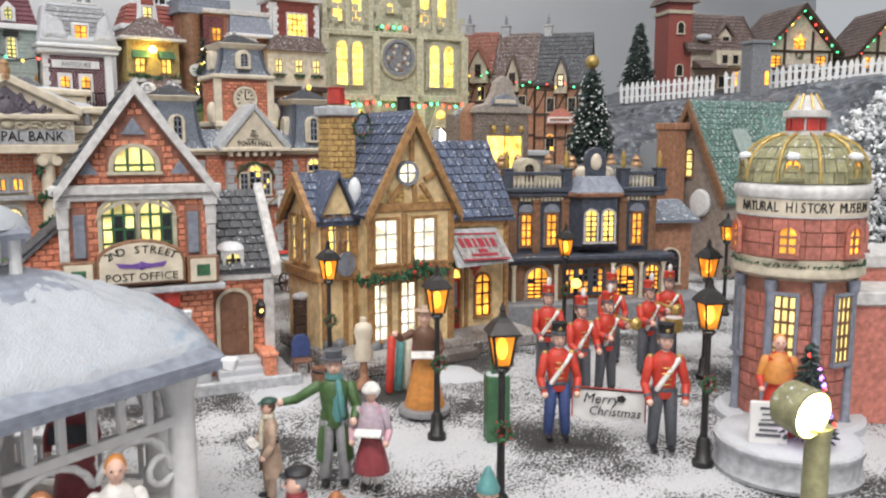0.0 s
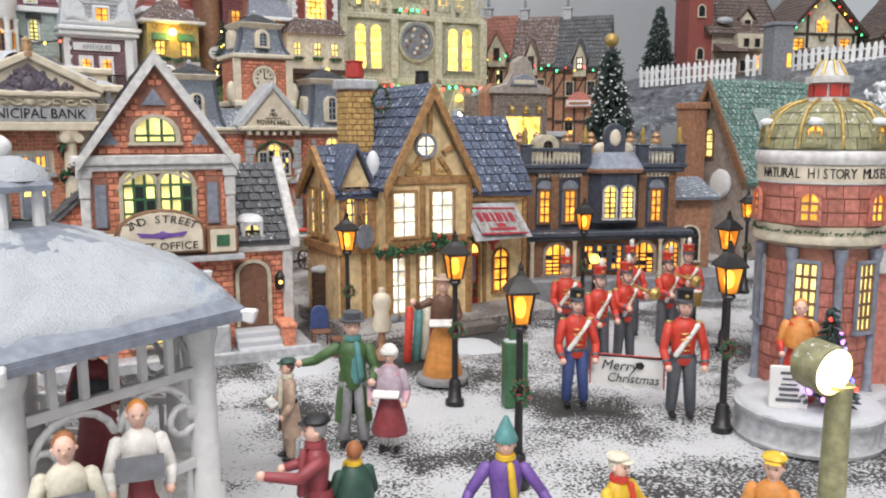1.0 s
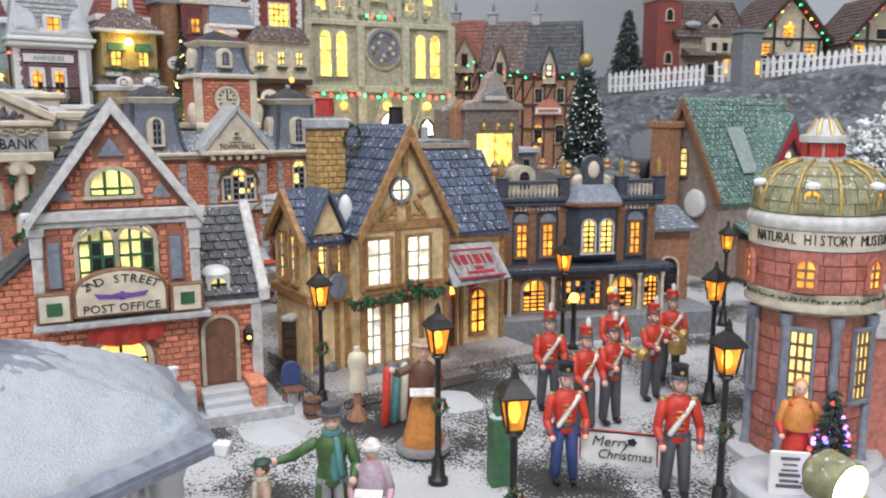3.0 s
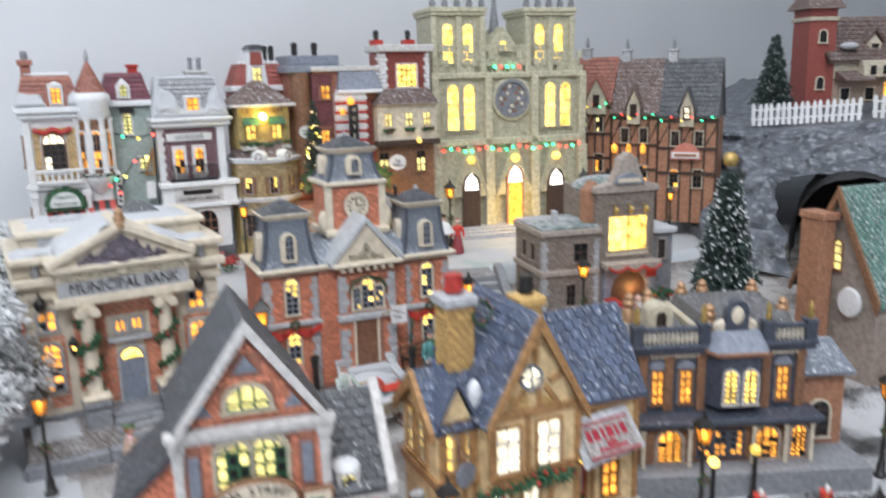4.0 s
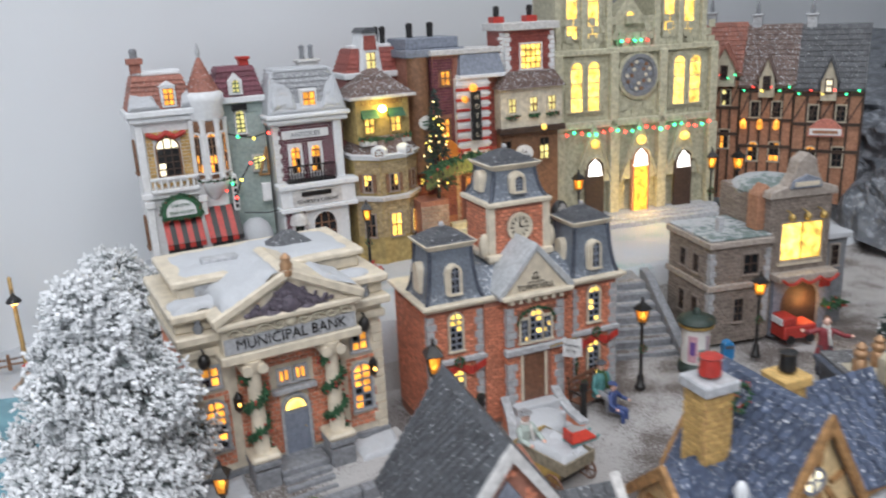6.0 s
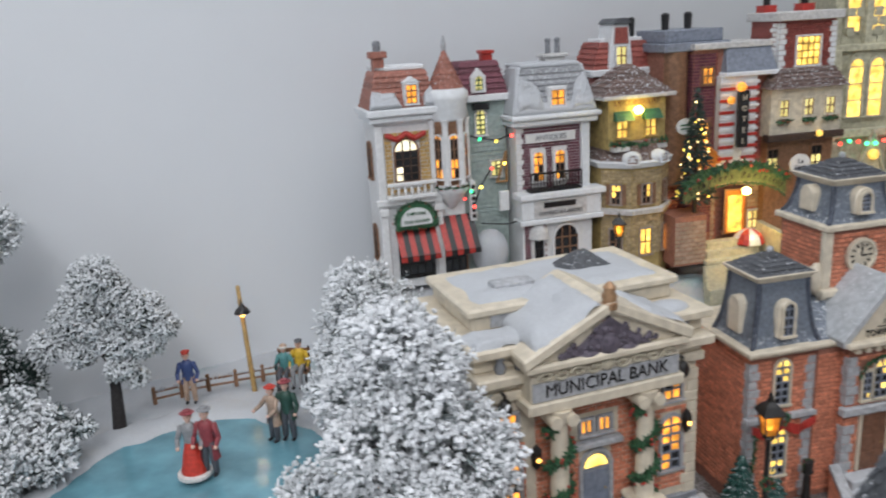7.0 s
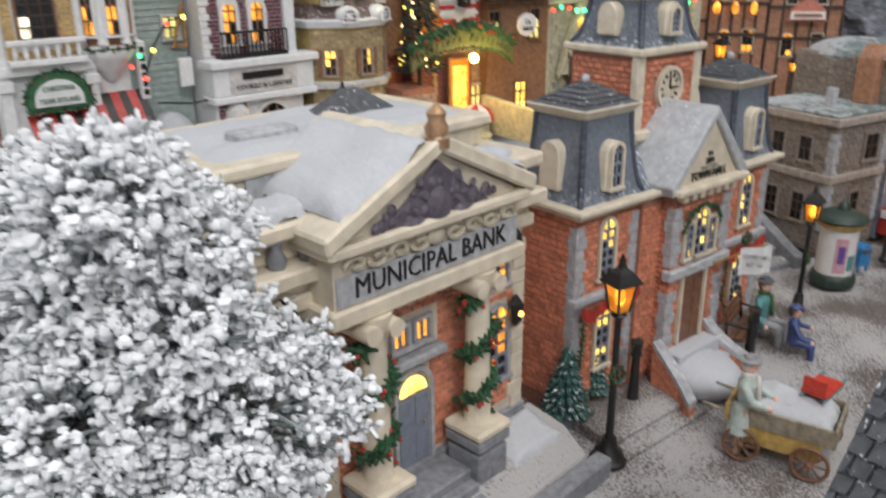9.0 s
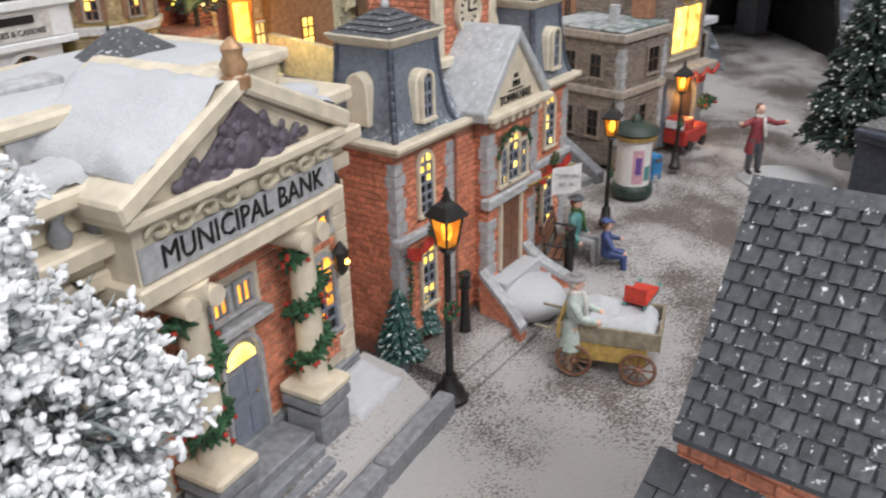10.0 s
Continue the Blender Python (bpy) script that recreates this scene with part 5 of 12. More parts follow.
def chalet_house():
    ob = thing("gabled_house", place(0.328, 0.905, 0.0, 26) @ Matrix.Diagonal((0.85, 0.9, 1, 1)), "pale house with steep snow-dusted green roof and pointed dormer", "building", "village buildings")
    x0, x1, D = 0.0, 0.19, 0.12
    part("wall", Shape().box(x0, x1, 0, D, 0, 0.094).prism_x([(0, 0.094), (D, 0.094), (D / 2, 0.198)], x0, x1), GREIGE, ob)
    gable_roof(ob, x0, x1, 0, D, 0.0945, 0.2, GREENROOF, BROWN, sw=0.008, sh=0.0075, over=0.006, seed=41, axis="x", rk=0.008)
    part("barge_board", Shape().hexa([(x0 - 0.010, -0.010, 0.084), (x0 - 0.006, -0.010, 0.084), (x0 - 0.006, D / 2, 0.198), (x0 - 0.010, D / 2, 0.198), (x0 - 0.010, -0.010, 0.094), (x0 - 0.006, -0.010, 0.094), (x0 - 0.006, D / 2, 0.206), (x0 - 0.010, D / 2, 0.206)]), BROWN, ob)
    part("roof_snow_panel", Shape().hexa([(0.05, 0.038, 0.170), (0.082, 0.038, 0.170), (0.080, 0.008, 0.118), (0.054, 0.008, 0.118), (0.05, 0.036, 0.172), (0.082, 0.036, 0.172), (0.080, 0.006, 0.120), (0.054, 0.006, 0.120)]), TEAL, ob, bevel=0.001)
    part("dormer", Shape().prism_y([(0.080, 0.112), (0.170, 0.112), (0.125, 0.176)], 0.000, 0.06), GREIGE, ob)
    for sd in (-1, 1):
        pr = [(0.125 + sd * 0.055, 0.104), (0.125 + sd * 0.040, 0.120), (0.125, 0.176), (0.125, 0.186), (0.125 + sd * 0.046, 0.123), (0.125 + sd * 0.058, 0.108)]
        part("dormer_roof", Shape().prism_y(pr if sd > 0 else pr[::-1], -0.010, 0.062), GREENROOF, ob)
        pt = [(0.125 + sd * 0.054, 0.101), (0.125 + sd * 0.030, 0.121), (0.125, 0.160), (0.125, 0.177), (0.125 + sd * 0.040, 0.121), (0.125 + sd * 0.056, 0.105)]
        part("dormer_timber", Shape().prism_y(pt if sd > 0 else pt[::-1], -0.012, -0.008), REDSTRIPE, ob, "dark red curved barge board")
    window(ob, 0.125, -0.0006, 0.117, 0.019, 0.028, 3, 4, True, LIT_PALE, GREIGE, STONE, dark_share=0.5)
    window(ob, 0.115, -0.0003, 0.058, 0.040, 0.018, 3, 1, True, LIT_PALE, TERRA, BROWN)
    window(ob, x0 - 0.0003, D * 0.5, 0.115, 0.012, 0.032, 1, 3, True, LIT_LIME, BROWN, BROWN, turn=-90)
    part("wheel", Shape().lathe([(0.015, 0), (0.0165, 0.004), (0.015, 0.008), (0.005, 0.009)], n=18), WHITE, ob, "white round wheel on the gable wall", at=Matrix.Translation((x0 - 0.001, D * 0.28, 0.085)) @ pose(0, 0, 0, 0, -90, 0))
    part("chimney", Shape().box(x0 - 0.03, x0 - 0.008, D * 0.5, D * 0.78, 0, 0.17).box(x0 - 0.032, x0 - 0.004, D * 0.47, D * 0.8, 0.17, 0.178), TERRA, ob, bevel=0.001)
    part("porch", Shape().box(0.04, 0.17, -0.03, 0, 0.0, 0.045), TERRA, ob)
    part("porch_roof", Shape().hexa([(0.03, -0.04, 0.045), (0.18, -0.04, 0.045), (0.18, 0, 0.062), (0.03, 0, 0.062), (0.03, -0.04, 0.048), (0.18, -0.04, 0.048), (0.18, 0, 0.065), (0.03, 0, 0.065)]), GREENROOF, ob)
    door(ob, 0.095, -0.0303, 0.0, 0.02, 0.04, RED, GREIGE, True)
    window(ob, 0.14, -0.0303, 0.012, 0.02, 0.026, 2, 2, True, LIT_ORANGE, BROWN, BROWN)
    return ob


chalet_house()


def museum():
    ob = thing("museum", place(0.197, 0.437, 0, -4) @ Matrix.Diagonal((0.84, 0.84, 1, 1)), "round pink stone museum with olive ribbed dome", "building", "village buildings")
    part("wall", Shape().lathe([(0.034, 0), (0.034, 0.084), (0.038, 0.086), (0.038, 0.118)], n=32), MORTAR, ob)
    n = 26
    s = Shape()
    for z0, z1, R in [(0.096 + 0.0072 * j, 0.096 + 0.0072 * (j + 1), 0.0382) for j in range(3)] + [(0.006 + 0.0078 * j, 0.006 + 0.0078 * (j + 1), 0.0342) for j in range(9)]:
        off = random.Random(int(z0 * 1e4)).random()
        for i in range(n):
            a0, a1 = 2 * math.pi * (i + off + 0.03) / n, 2 * math.pi * (i + off + 0.97) / n
            s.hexa([((R + q) * math.cos(a), (R + q) * math.sin(a), z) for z in (z0 + 0.0004, z1 - 0.0004) for q, a in ((0.001, a0), (0.001, a1), (-0.001, a1), (-0.001, a0))])
    part("stone_coursing", s, BRICK_PINK, ob, kind="stuff")
    part("ledge", Shape().lathe([(0.036, 0.084), (0.041, 0.0865), (0.041, 0.089), (0.039, 0.091), (0.0395, 0.095), (0.037, 0.096)], n=36), CREAM_DK, ob, smooth=True)
    garland(ob, [(0.0405 * math.cos(2 * math.pi * i / 24), 0.0405 * math.sin(2 * math.pi * i / 24), 0.0925) for i in range(25)], 0.002, n=140, seed=31, name="leaf_band", berries=0.0)
    part("lettered_band", Shape().lathe([(0.0385, 0.117), (0.0405, 0.118), (0.0400, 0.1185), (0.0400, 0.1275), (0.0415, 0.128), (0.0425, 0.131), (0.0415, 0.134), (0.038, 0.1355)], n=40), BISQUE, ob, smooth=True)
    band = part("name_band", Shape().lathe([(0.0402, 0.1188), (0.0402, 0.1272)], n=48), CREAM, ob)
    txt = "NATURAL HISTORY MUSEUM"
    for i, ch in enumerate(txt):
        if ch != " ":
            a = radians(-90 - 76 + i * 5.7)
            words(ch, 0.0075, band, Matrix.Translation((0.0404 * math.cos(a), 0.0404 * math.sin(a), 0.123)) @ Matrix.Rotation(a + math.pi / 2, 4, "Z"), BLACK, 0.85, 0.0003, name="letter")
    dome = [(0.0385, 0.1355), (0.0380, 0.1415), (0.0355, 0.1485), (0.030, 0.1545), (0.022, 0.1585), (0.0135, 0.1605)]
    part("dome", Shape().lathe(dome, n=40), OLIVE, ob, smooth=True)
    tl = Shape()
    for j in range(len(dome) - 1):
        (r0, z0), (r1, z1) = dome[j], dome[j + 1]
        k = int(34 * r0 / 0.0385)
        for i in range(k):
            a0, a1 = 2 * math.pi * (i + 0.5 * (j % 2) + 0.04) / k, 2 * math.pi * (i + 0.5 * (j % 2) + 0.96) / k
            tl.hexa([((r + q) * math.cos(a), (r + q) * math.sin(a), z + w) for r, z, w, qq in ((r0, z0, 0.0002, 0.0014), (r1, z1, 0.0002, 0.0006)) for q, a in ((qq, a0), (qq, a1), (-0.001, a1), (-0.001, a0))])
    part("dome_tiling", tl, OLIVE, ob, kind="stuff")
    for i in range(10):
        a = 2 * math.pi * i / 10 + 0.2
        part("dome_rib", Shape().path([(r * 1.02 * math.cos(a), r * 1.02 * math.sin(a), z + 0.001) for r, z in dome], 0.0011), GOLD, ob, smooth=True)
    part("lantern", Shape().lathe([(0.0145, 0.1595), (0.0145, 0.1625), (0.0105, 0.163), (0.0105, 0.170), (0.0145, 0.1705), (0.0145, 0.174), (0.0105, 0.1745), (0.0055, 0.182), (0.0005, 0.1822)], n=12), BISQUE, ob)
    for i in range(8):
        a = 2 * math.pi * i / 8
        part("lantern_panel", Shape().box(-0.0034, 0.0034, -0.0012, 0.0005, 0.1632, 0.1698), RED, ob, at=Matrix.Translation((0.0106 * math.cos(a), 0.0106 * math.sin(a), 0)) @ Matrix.Rotation(a + math.pi / 2, 4, "Z"))
        part("lantern_rib", Shape().tube((0.011 * math.cos(a), 0.011 * math.sin(a), 0.1745), (0.0056 * math.cos(a), 0.0056 * math.sin(a), 0.1825), 0.0008, 0.0008, 6), GOLD, ob)
    for a in (-90 - 30, -90 + 30, -90 + 90, -90 - 90):
        ar = radians(a)
        window(ob, 0.0397 * math.cos(ar), 0.0397 * math.sin(ar), 0.0985, 0.0105, 0.0145, 2, 2, True, LIT_ORANGE, BRICK_PINK, TERRA, turn=a + 90)
        window(ob, 0.0375 * math.cos(ar), 0.0375 * math.sin(ar), 0.1385, 0.010, 0.009, 2, 1, True, LIT_ORANGE, OLIVE, GOLD, turn=a + 90)
        part("dormer_snow", Shape().ball((0.0375 * math.cos(ar), 0.0375 * math.sin(ar), 0.1495), 0.004, n=8, m=5, s=(1.2, 1.2, 0.6)), SNOWPAINT, ob, smooth=True)
        window(ob, 0.0357 * math.cos(ar), 0.0357 * math.sin(ar), 0.04, 0.013, 0.036, 3, 5, False, LIT_LIME, BLUEGREY, BROWN, turn=a + 90)
    for i in range(8):
        a = 2 * math.pi * i / 8
        part("column", Shape().lathe([(0.0042, 0.0), (0.0042, 0.006), (0.003, 0.008), (0.0027, 0.076), (0.0042, 0.08), (0.0042, 0.084)], 0.0365 * math.cos(a), 0.0365 * math.sin(a), 10), BLUEGREY, ob, smooth=True)
    for x, y in ((0.055, 0.0), (0.062, 0.04)):
        part("side_wing", Shape().box(x - 0.022, x + 0.04, y - 0.012, y + 0.05, 0, 0.07 + y * 0.4), BRICK_PINK, ob, bevel=0.001)
        part("wing_cornice", Shape().box(x - 0.024, x + 0.042, y - 0.015, y + 0.05, 0.068 + y * 0.4, 0.076 + y * 0.4), BISQUE, ob, bevel=0.001)
    part("plinth", Shape().lathe([(0.048, -0.003), (0.048, 0.004), (0.045, 0.006)], n=32), SNOW, ob)
    return ob


museum()


def gazebo():
    ob = thing("gazebo", place(-0.162, 0.267, 0, -4), "white six-sided bandstand with snow-covered blue roof and cupola", "gazebo")
    R, zr = 0.083, 0.084
    hexv = lambda r, z, k: (r * math.cos(math.pi / 3 * k), r * math.sin(math.pi / 3 * k), z)
    prof = [(R, zr), (R, zr + 0.0016), (0.055, zr + 0.014), (0.03, zr + 0.025), (0.0165, zr + 0.029)]
    part("roof", Shape().lathe(prof, n=6), BLUEGREY, ob)
    sn = Shape()
    v, rows = [], 26
    for j in range(rows + 1):
        for i in range(110):
            a = 2 * math.pi * i / 110
            hexr = math.cos(math.pi / 6) / math.cos((a % (math.pi / 3)) - math.pi / 6)
            t = j / rows
            edge = 0.94 + 0.06 * noise.noise(Vector((math.cos(a) * 3, math.sin(a) * 3, 5)))
            r = (R * edge * (1 - t) + 0.016 * t) * hexr
            z = zr + 0.003 + (r / hexr < R) * (R - r / hexr) * 0.40 * (1 - 0.12 * t) + 0.0025 * math.sin(math.pi * min(1, t * 3) / 2)
            q = Vector((r * math.cos(a) * 90, r * math.sin(a) * 90, 0))
            z += 0.0018 * noise.noise(q) + 0.0013 * noise.noise(q * 2.7) + 0.0006 * noise.noise(q * 7) - (0.004 if j == 0 else 0)
            v.append((r * math.cos(a), r * math.sin(a), z))
    part("roof_snow", sn.add(v, [(j * 110 + i, j * 110 + (i + 1) % 110, (j + 1) * 110 + (i + 1) % 110, (j + 1) * 110 + i) for j in range(rows) for i in range(110)]), GLITTER, ob, "thick powder snow", smooth=True)
    part("eave_board", Shape().lathe([(R + 0.0006, zr - 0.0025), (R + 0.0006, zr), (R - 0.003, zr), (R - 0.003, zr - 0.0025)], n=6), BLUEGREY, ob)
    for k in range(6):
        x, y, _ = hexv(0.067, 0, k)
        part("post", Shape().lathe([(0.0064, 0.012), (0.0064, 0.02), (0.005, 0.022), (0.0046, zr - 0.012), (0.006, zr - 0.008), (0.006, zr - 0.001)], x, y, 10), WHITE, ob, smooth=True)
        bx, by, _ = hexv(R, 0, k)
        part("corner_finial", Shape().prism_y([(-0.005, -0.002), (0.003, -0.004), (0.0045, 0.001), (-0.005, 0.0015)], -0.0018, 0.0018), WHITE, ob, bevel=0.0006, at=Matrix.Translation((bx, by, zr)) @ Matrix.Rotation(math.pi / 3 * k, 4, "Z"))
        a, b = Vector(hexv(0.067, 0, k)), Vector(hexv(0.067, 0, k + 1))
        mid, d = (a + b) / 2, (b - a).normalized()
        ang = math.atan2(d.y, d.x)
        L = (b - a).length / 2 - 0.003
        fz = Shape().box(-L, L, -0.0014, 0.0014, zr - 0.006, zr - 0.003).box(-L, L, -0.0014, 0.0014, zr - 0.022, zr - 0.0185)
        for i in range(7):
            x = -L + 2 * L * i / 6
            fz.box(x - 0.0013, x + 0.0013, -0.0012, 0.0012, zr - 0.019, zr - 0.005)
        fr = part("frieze", fz, WHITE, ob, at=Matrix.Translation(mid) @ Matrix.Rotation(ang, 4, "Z"), bevel=0.0003)
        for sd in (-1, 1):
            part("scroll_bracket", Shape().path([(sd * (L - 0.0165 + 0.014 * math.cos(t)), 0, zr - 0.022 - 0.014 + 0.0135 * math.sin(t)) for t in [math.pi * 0.0 + 0.9 * math.pi * i / 8 for i in range(9)]], 0.0013).path([(sd * (L - 0.006 + 0.005 * math.cos(t)), 0, zr - 0.036 + 0.005 * math.sin(t)) for t in [2 * math.pi * i / 9 for i in range(9)]], 0.0012), WHITE, fr, smooth=True)
        if k != 0:
            part("rail", Shape().box(-L, L, -0.0012, 0.0012, 0.030, 0.033).box(-L, L, -0.001, 0.001, 0.016, 0.018), WHITE, ob, at=Matrix.Translation(mid) @ Matrix.Rotation(ang, 4, "Z"))
            for i in range(7):
                x = -L + 2 * L * (i + 0.5) / 7
                part("baluster", Shape().box(x - 0.0009, x + 0.0009, -0.0008, 0.0008, 0.018, 0.030), WHITE, ob, at=Matrix.Translation(mid) @ Matrix.Rotation(ang, 4, "Z"))
    part("floor_deck", Shape().lathe([(0.078, 0), (0.078, 0.010), (0.074, 0.012)], n=6), BISQUE, ob)
    for k in range(6):
        x, y, _ = hexv(0.0125, 0, k)
        part("cupola_post", Shape().lathe([(0.0022, zr + 0.026), (0.0018, zr + 0.042)], x, y, 8), WHITE, ob)
    cu = part("cupola_roof", Shape().lathe([(0.0185, zr + 0.041), (0.0185, zr + 0.043), (0.012, zr + 0.0475), (0.0035, zr + 0.0505)], n=6), BLUEGREY, ob)
    part("cupola_snow", Shape().lathe([(0.0155, zr + 0.0445), (0.013, zr + 0.049), (0.006, zr + 0.0525), (0.001, zr + 0.053)], n=12), GLITTER, cu, smooth=True)
    part("finial_ball", Shape().ball((0, 0, zr + 0.0555), 0.0042, n=12, m=8), WHITE, cu, smooth=True)
    return ob


gazebo()


# ---- middle row ----
PLUMSTONE = paint("plum_grey_relief", (0.13, 0.11, 0.14), 0.5, 0.4, 300, 0.5)


def bank():
    ob = thing("bank", place(-0.3765, 0.712, MID, 37), "cream and brick bank with a columned portico under snow", "building", "village buildings")
    z = -MID
    yb = 0.016
    x0, x1, D = -0.077, 0.084, 0.125
    part("wall", Shape().box(x0, x1, yb, D, 0, 0.150 + z), CREAM, ob)
    bricks(ob, -0.050, 0.054, 0.048 + z, 0.148 + z, yb, BRICK, holes=[(-0.009, 0.015, 0, 0.102 + z), (-0.015, 0.021, 0.102 + z, 0.126 + z), (0.046, 0.054, 0.0, 0.2), (-0.05, -0.042, 0, 0.2)], bw=0.0068, bh=0.0036, singles=BRICK_P)
    for x in (-0.062, 0.064):
        bricks(ob, x - 0.013, x + 0.013, 0.052 + z, 0.118 + z, yb, BRICK, holes=[(x - 0.0085, x + 0.0085, 0.062 + z, 0.112 + z)], bw=0.006, bh=0.0036, singles=BRICK_P)
        window(ob, x, yb - 0.0004, 0.068 + z, 0.0155, 0.042, 2, 5, True, LIT_ORANGE, STONE, BLUEGREY, label="tall arched window glowing amber", dark_share=0.3, rim=0.0024)
        window(ob, x, yb - 0.0004, 0.123 + z, 0.0135, 0.016, 2, 2, False, LIT_ORANGE, STONE, BLUEGREY, dark_share=0.2)
    for x, sd in ((x0, -1), (x1, 1)):
        corner_stones(ob, x, yb, 0.045 + z, 0.15 + z, CREAM, 0.011, 0.0082, sd, "corner_block")
    part("foundation", Shape().box(x0 - 0.003, x1 + 0.003, yb - 0.003, D, 0, 0.046 + z), STONE_DK, ob, bevel=0.0008)
    bricks(ob, 0.028, x1 + 0.002, 0.006, 0.046 + z, yb - 0.003, STONE_DK, bw=0.009, bh=0.0062, name="foundation_stonework")
    for turn, org in ((-90, (x0, D, 0)), (90, (x1, yb, 0))):
        bricks(ob, 0, D - yb, 0.046 + z, 0.148 + z, 0, BRICK, at=Matrix.Translation(org) @ Matrix.Rotation(radians(turn), 4, "Z"), bw=0.008, bh=0.004)
    # entablature wings, parapet and roof
    part("entablature", Shape().box(x0 - 0.004, x1 + 0.004, yb - 0.005, D, 0.150 + z, 0.157 + z).box(x0 - 0.002, x1 + 0.002, yb - 0.003, D, 0.157 + z, 0.163 + z).box(x0 - 0.008, x1 + 0.008, yb - 0.010, D + 0.004, 0.163 + z, 0.170 + z), CREAM, ob, bevel=0.001)
    for x in (-0.066, -0.052, 0.058, 0.072):
        part("roof_baluster", Shape().lathe([(0.003, 0.170 + z), (0.0042, 0.174 + z), (0.002, 0.178 + z), (0.0035, 0.1815 + z)], x, yb - 0.002, 8), STONE_DK, ob, smooth=True)
    part("parapet", Shape().box(x0 - 0.006, x1 + 0.006, yb + 0.002, D, 0.170 + z, 0.180 + z).box(x0 - 0.009, x1 + 0.009, yb - 0.006, D + 0.004, 0.181 + z, 0.188 + z), CREAM, ob, bevel=0.0014)
    part("attic", Shape().box(x0 + 0.004, x1 - 0.004, yb + 0.026, D - 0.004, 0.188 + z, 0.199 + z).box(x0, x1, yb + 0.022, D, 0.199 + z, 0.205 + z), CREAM, ob, bevel=0.0014)
    part("attic_panel", Shape().box(-0.06, -0.02, yb + 0.0245, yb + 0.03, 0.190 + z, 0.1985 + z), STONE, ob)
    sv, n = [], 30
    for j in range(n + 1):
        for i in range(n + 1):
            a, b = i / n, j / n
            edge = min(a, b, 1 - a, 1 - b)
            x, y = x0 + 0.004 + (x1 - x0 - 0.008) * a, yb + 0.028 + (D - yb - 0.036) * b
            sv.append((x, y, 0.2035 + z + 0.004 * min(1, edge * 8) + 0.0025 * noise.noise(Vector((x * 60, y * 60, 3))) * min(1, edge * 8)))
    part("roof_snow", Shape().add(sv, [(j * (n + 1) + i, j * (n + 1) + i + 1, (j + 1) * (n + 1) + i + 1, (j + 1) * (n + 1) + i) for j in range(n) for i in range(n)]), SNOW, ob, smooth=True)
    part("roof_vent", Shape().box(-0.046, -0.016, yb + 0.048, yb + 0.062, 0.205 + z, 0.2105 + z), STONE, ob, bevel=0.001)
    part("skylight", hexa_pyramid(0.034, yb + 0.072, 0.206 + z, 0.02, 0.014, 0.012), SLATE_J, ob, "dark skylight under snow")
    for x in (-0.058, 0.066):
        part("parapet_snow", Shape().ball((x, yb + 0.009, 0.1875 + z), 0.014, n=12, m=7, s=(1.1, 0.8, 0.35)), SNOW, ob, smooth=True)
    # portico
    yp = -0.003
    part("frieze", Shape().box(-0.053, 0.056, yp, yb + 0.002, 0.150 + z, 0.1752 + z), CREAM, ob)
    part("name_plate", Shape().box(-0.052, 0.055, yp - 0.001, yp + 0.001, 0.1535 + z, 0.1662 + z), STONE, ob)
    words("MUNICIPAL BANK", 0.0124, ob, Matrix.Translation((0.0015, yp - 0.0013, 0.1598 + z)), BLACK, 0.9)
    part("architrave", Shape().box(-0.056, 0.059, yp - 0.003, yb + 0.002, 0.145 + z, 0.1528 + z), CREAM, ob, bevel=0.001)
    sc = Shape()
    for sd in (-1, 1):
        for i in range(4):
            cx = 0.0015 + sd * (0.010 + 0.0115 * i)
            up = 1 if i % 2 else -1
            sc.path([(cx + sd * (0.0055 - 0.0036 * t / 9) * math.cos(t * 0.62 * up), yp - 0.0022, 0.1703 + z + (0.0036 - 0.0024 * t / 9) * math.sin(t * 0.62 * up)) for t in range(10)], 0.00125, 5)
    sc.ball((0.0015, yp - 0.0014, 0.1703 + z), 0.0045, n=8, m=6, s=(1.2, 0.4, 0.9))
    part("scroll_relief", sc, CREAM_DK, ob, smooth=True)
    part("pediment_base", Shape().box(-0.0575, 0.0605, yp - 0.0055, yb + 0.01, 0.1745 + z, 0.1800 + z), CREAM, ob, bevel=0.0014)
    part("tympanum", Shape().prism_y([(-0.052, 0.1795 + z), (0.055, 0.1795 + z), (0.0015, 0.2065 + z)], yp - 0.001, yb + 0.05), CREAM, ob)
    relief = part("tympanum_relief", Shape().prism_y([(-0.030, 0.180 + z), (0.033, 0.180 + z), (0.0195, 0.189 + z), (0.0015, 0.2035 + z), (-0.0165, 0.189 + z)], yp - 0.003, yp).ball((0.0015, yp - 0.003, 0.184 + z), 0.008, n=10, m=7, s=(0.9, 0.35, 1.1)).ball((-0.013, yp - 0.003, 0.178 + z), 0.006, n=9, m=6, s=(1.3, 0.35, 0.7)).ball((0.016, yp - 0.003, 0.178 + z), 0.006, n=9, m=6, s=(1.3, 0.35, 0.7)), PLUMSTONE, ob, "dark carved foliage relief in the gable", bevel=0.0006)
    rr = random.Random(6)
    for k in range(60):
        x = rr.uniform(-0.034, 0.037)
        top = 0.2035 + z - abs(x - 0.0015) * 0.52
        zz = rr.uniform(0.1815 + z, max(0.183 + z, top - 0.002))
        part("carved_leaf", Shape().ball((x, yp - 0.0028, zz), rr.uniform(0.0012, 0.0027), 0, 6, 4, (1, 0.6, 1)), PLUMSTONE, relief, smooth=True)
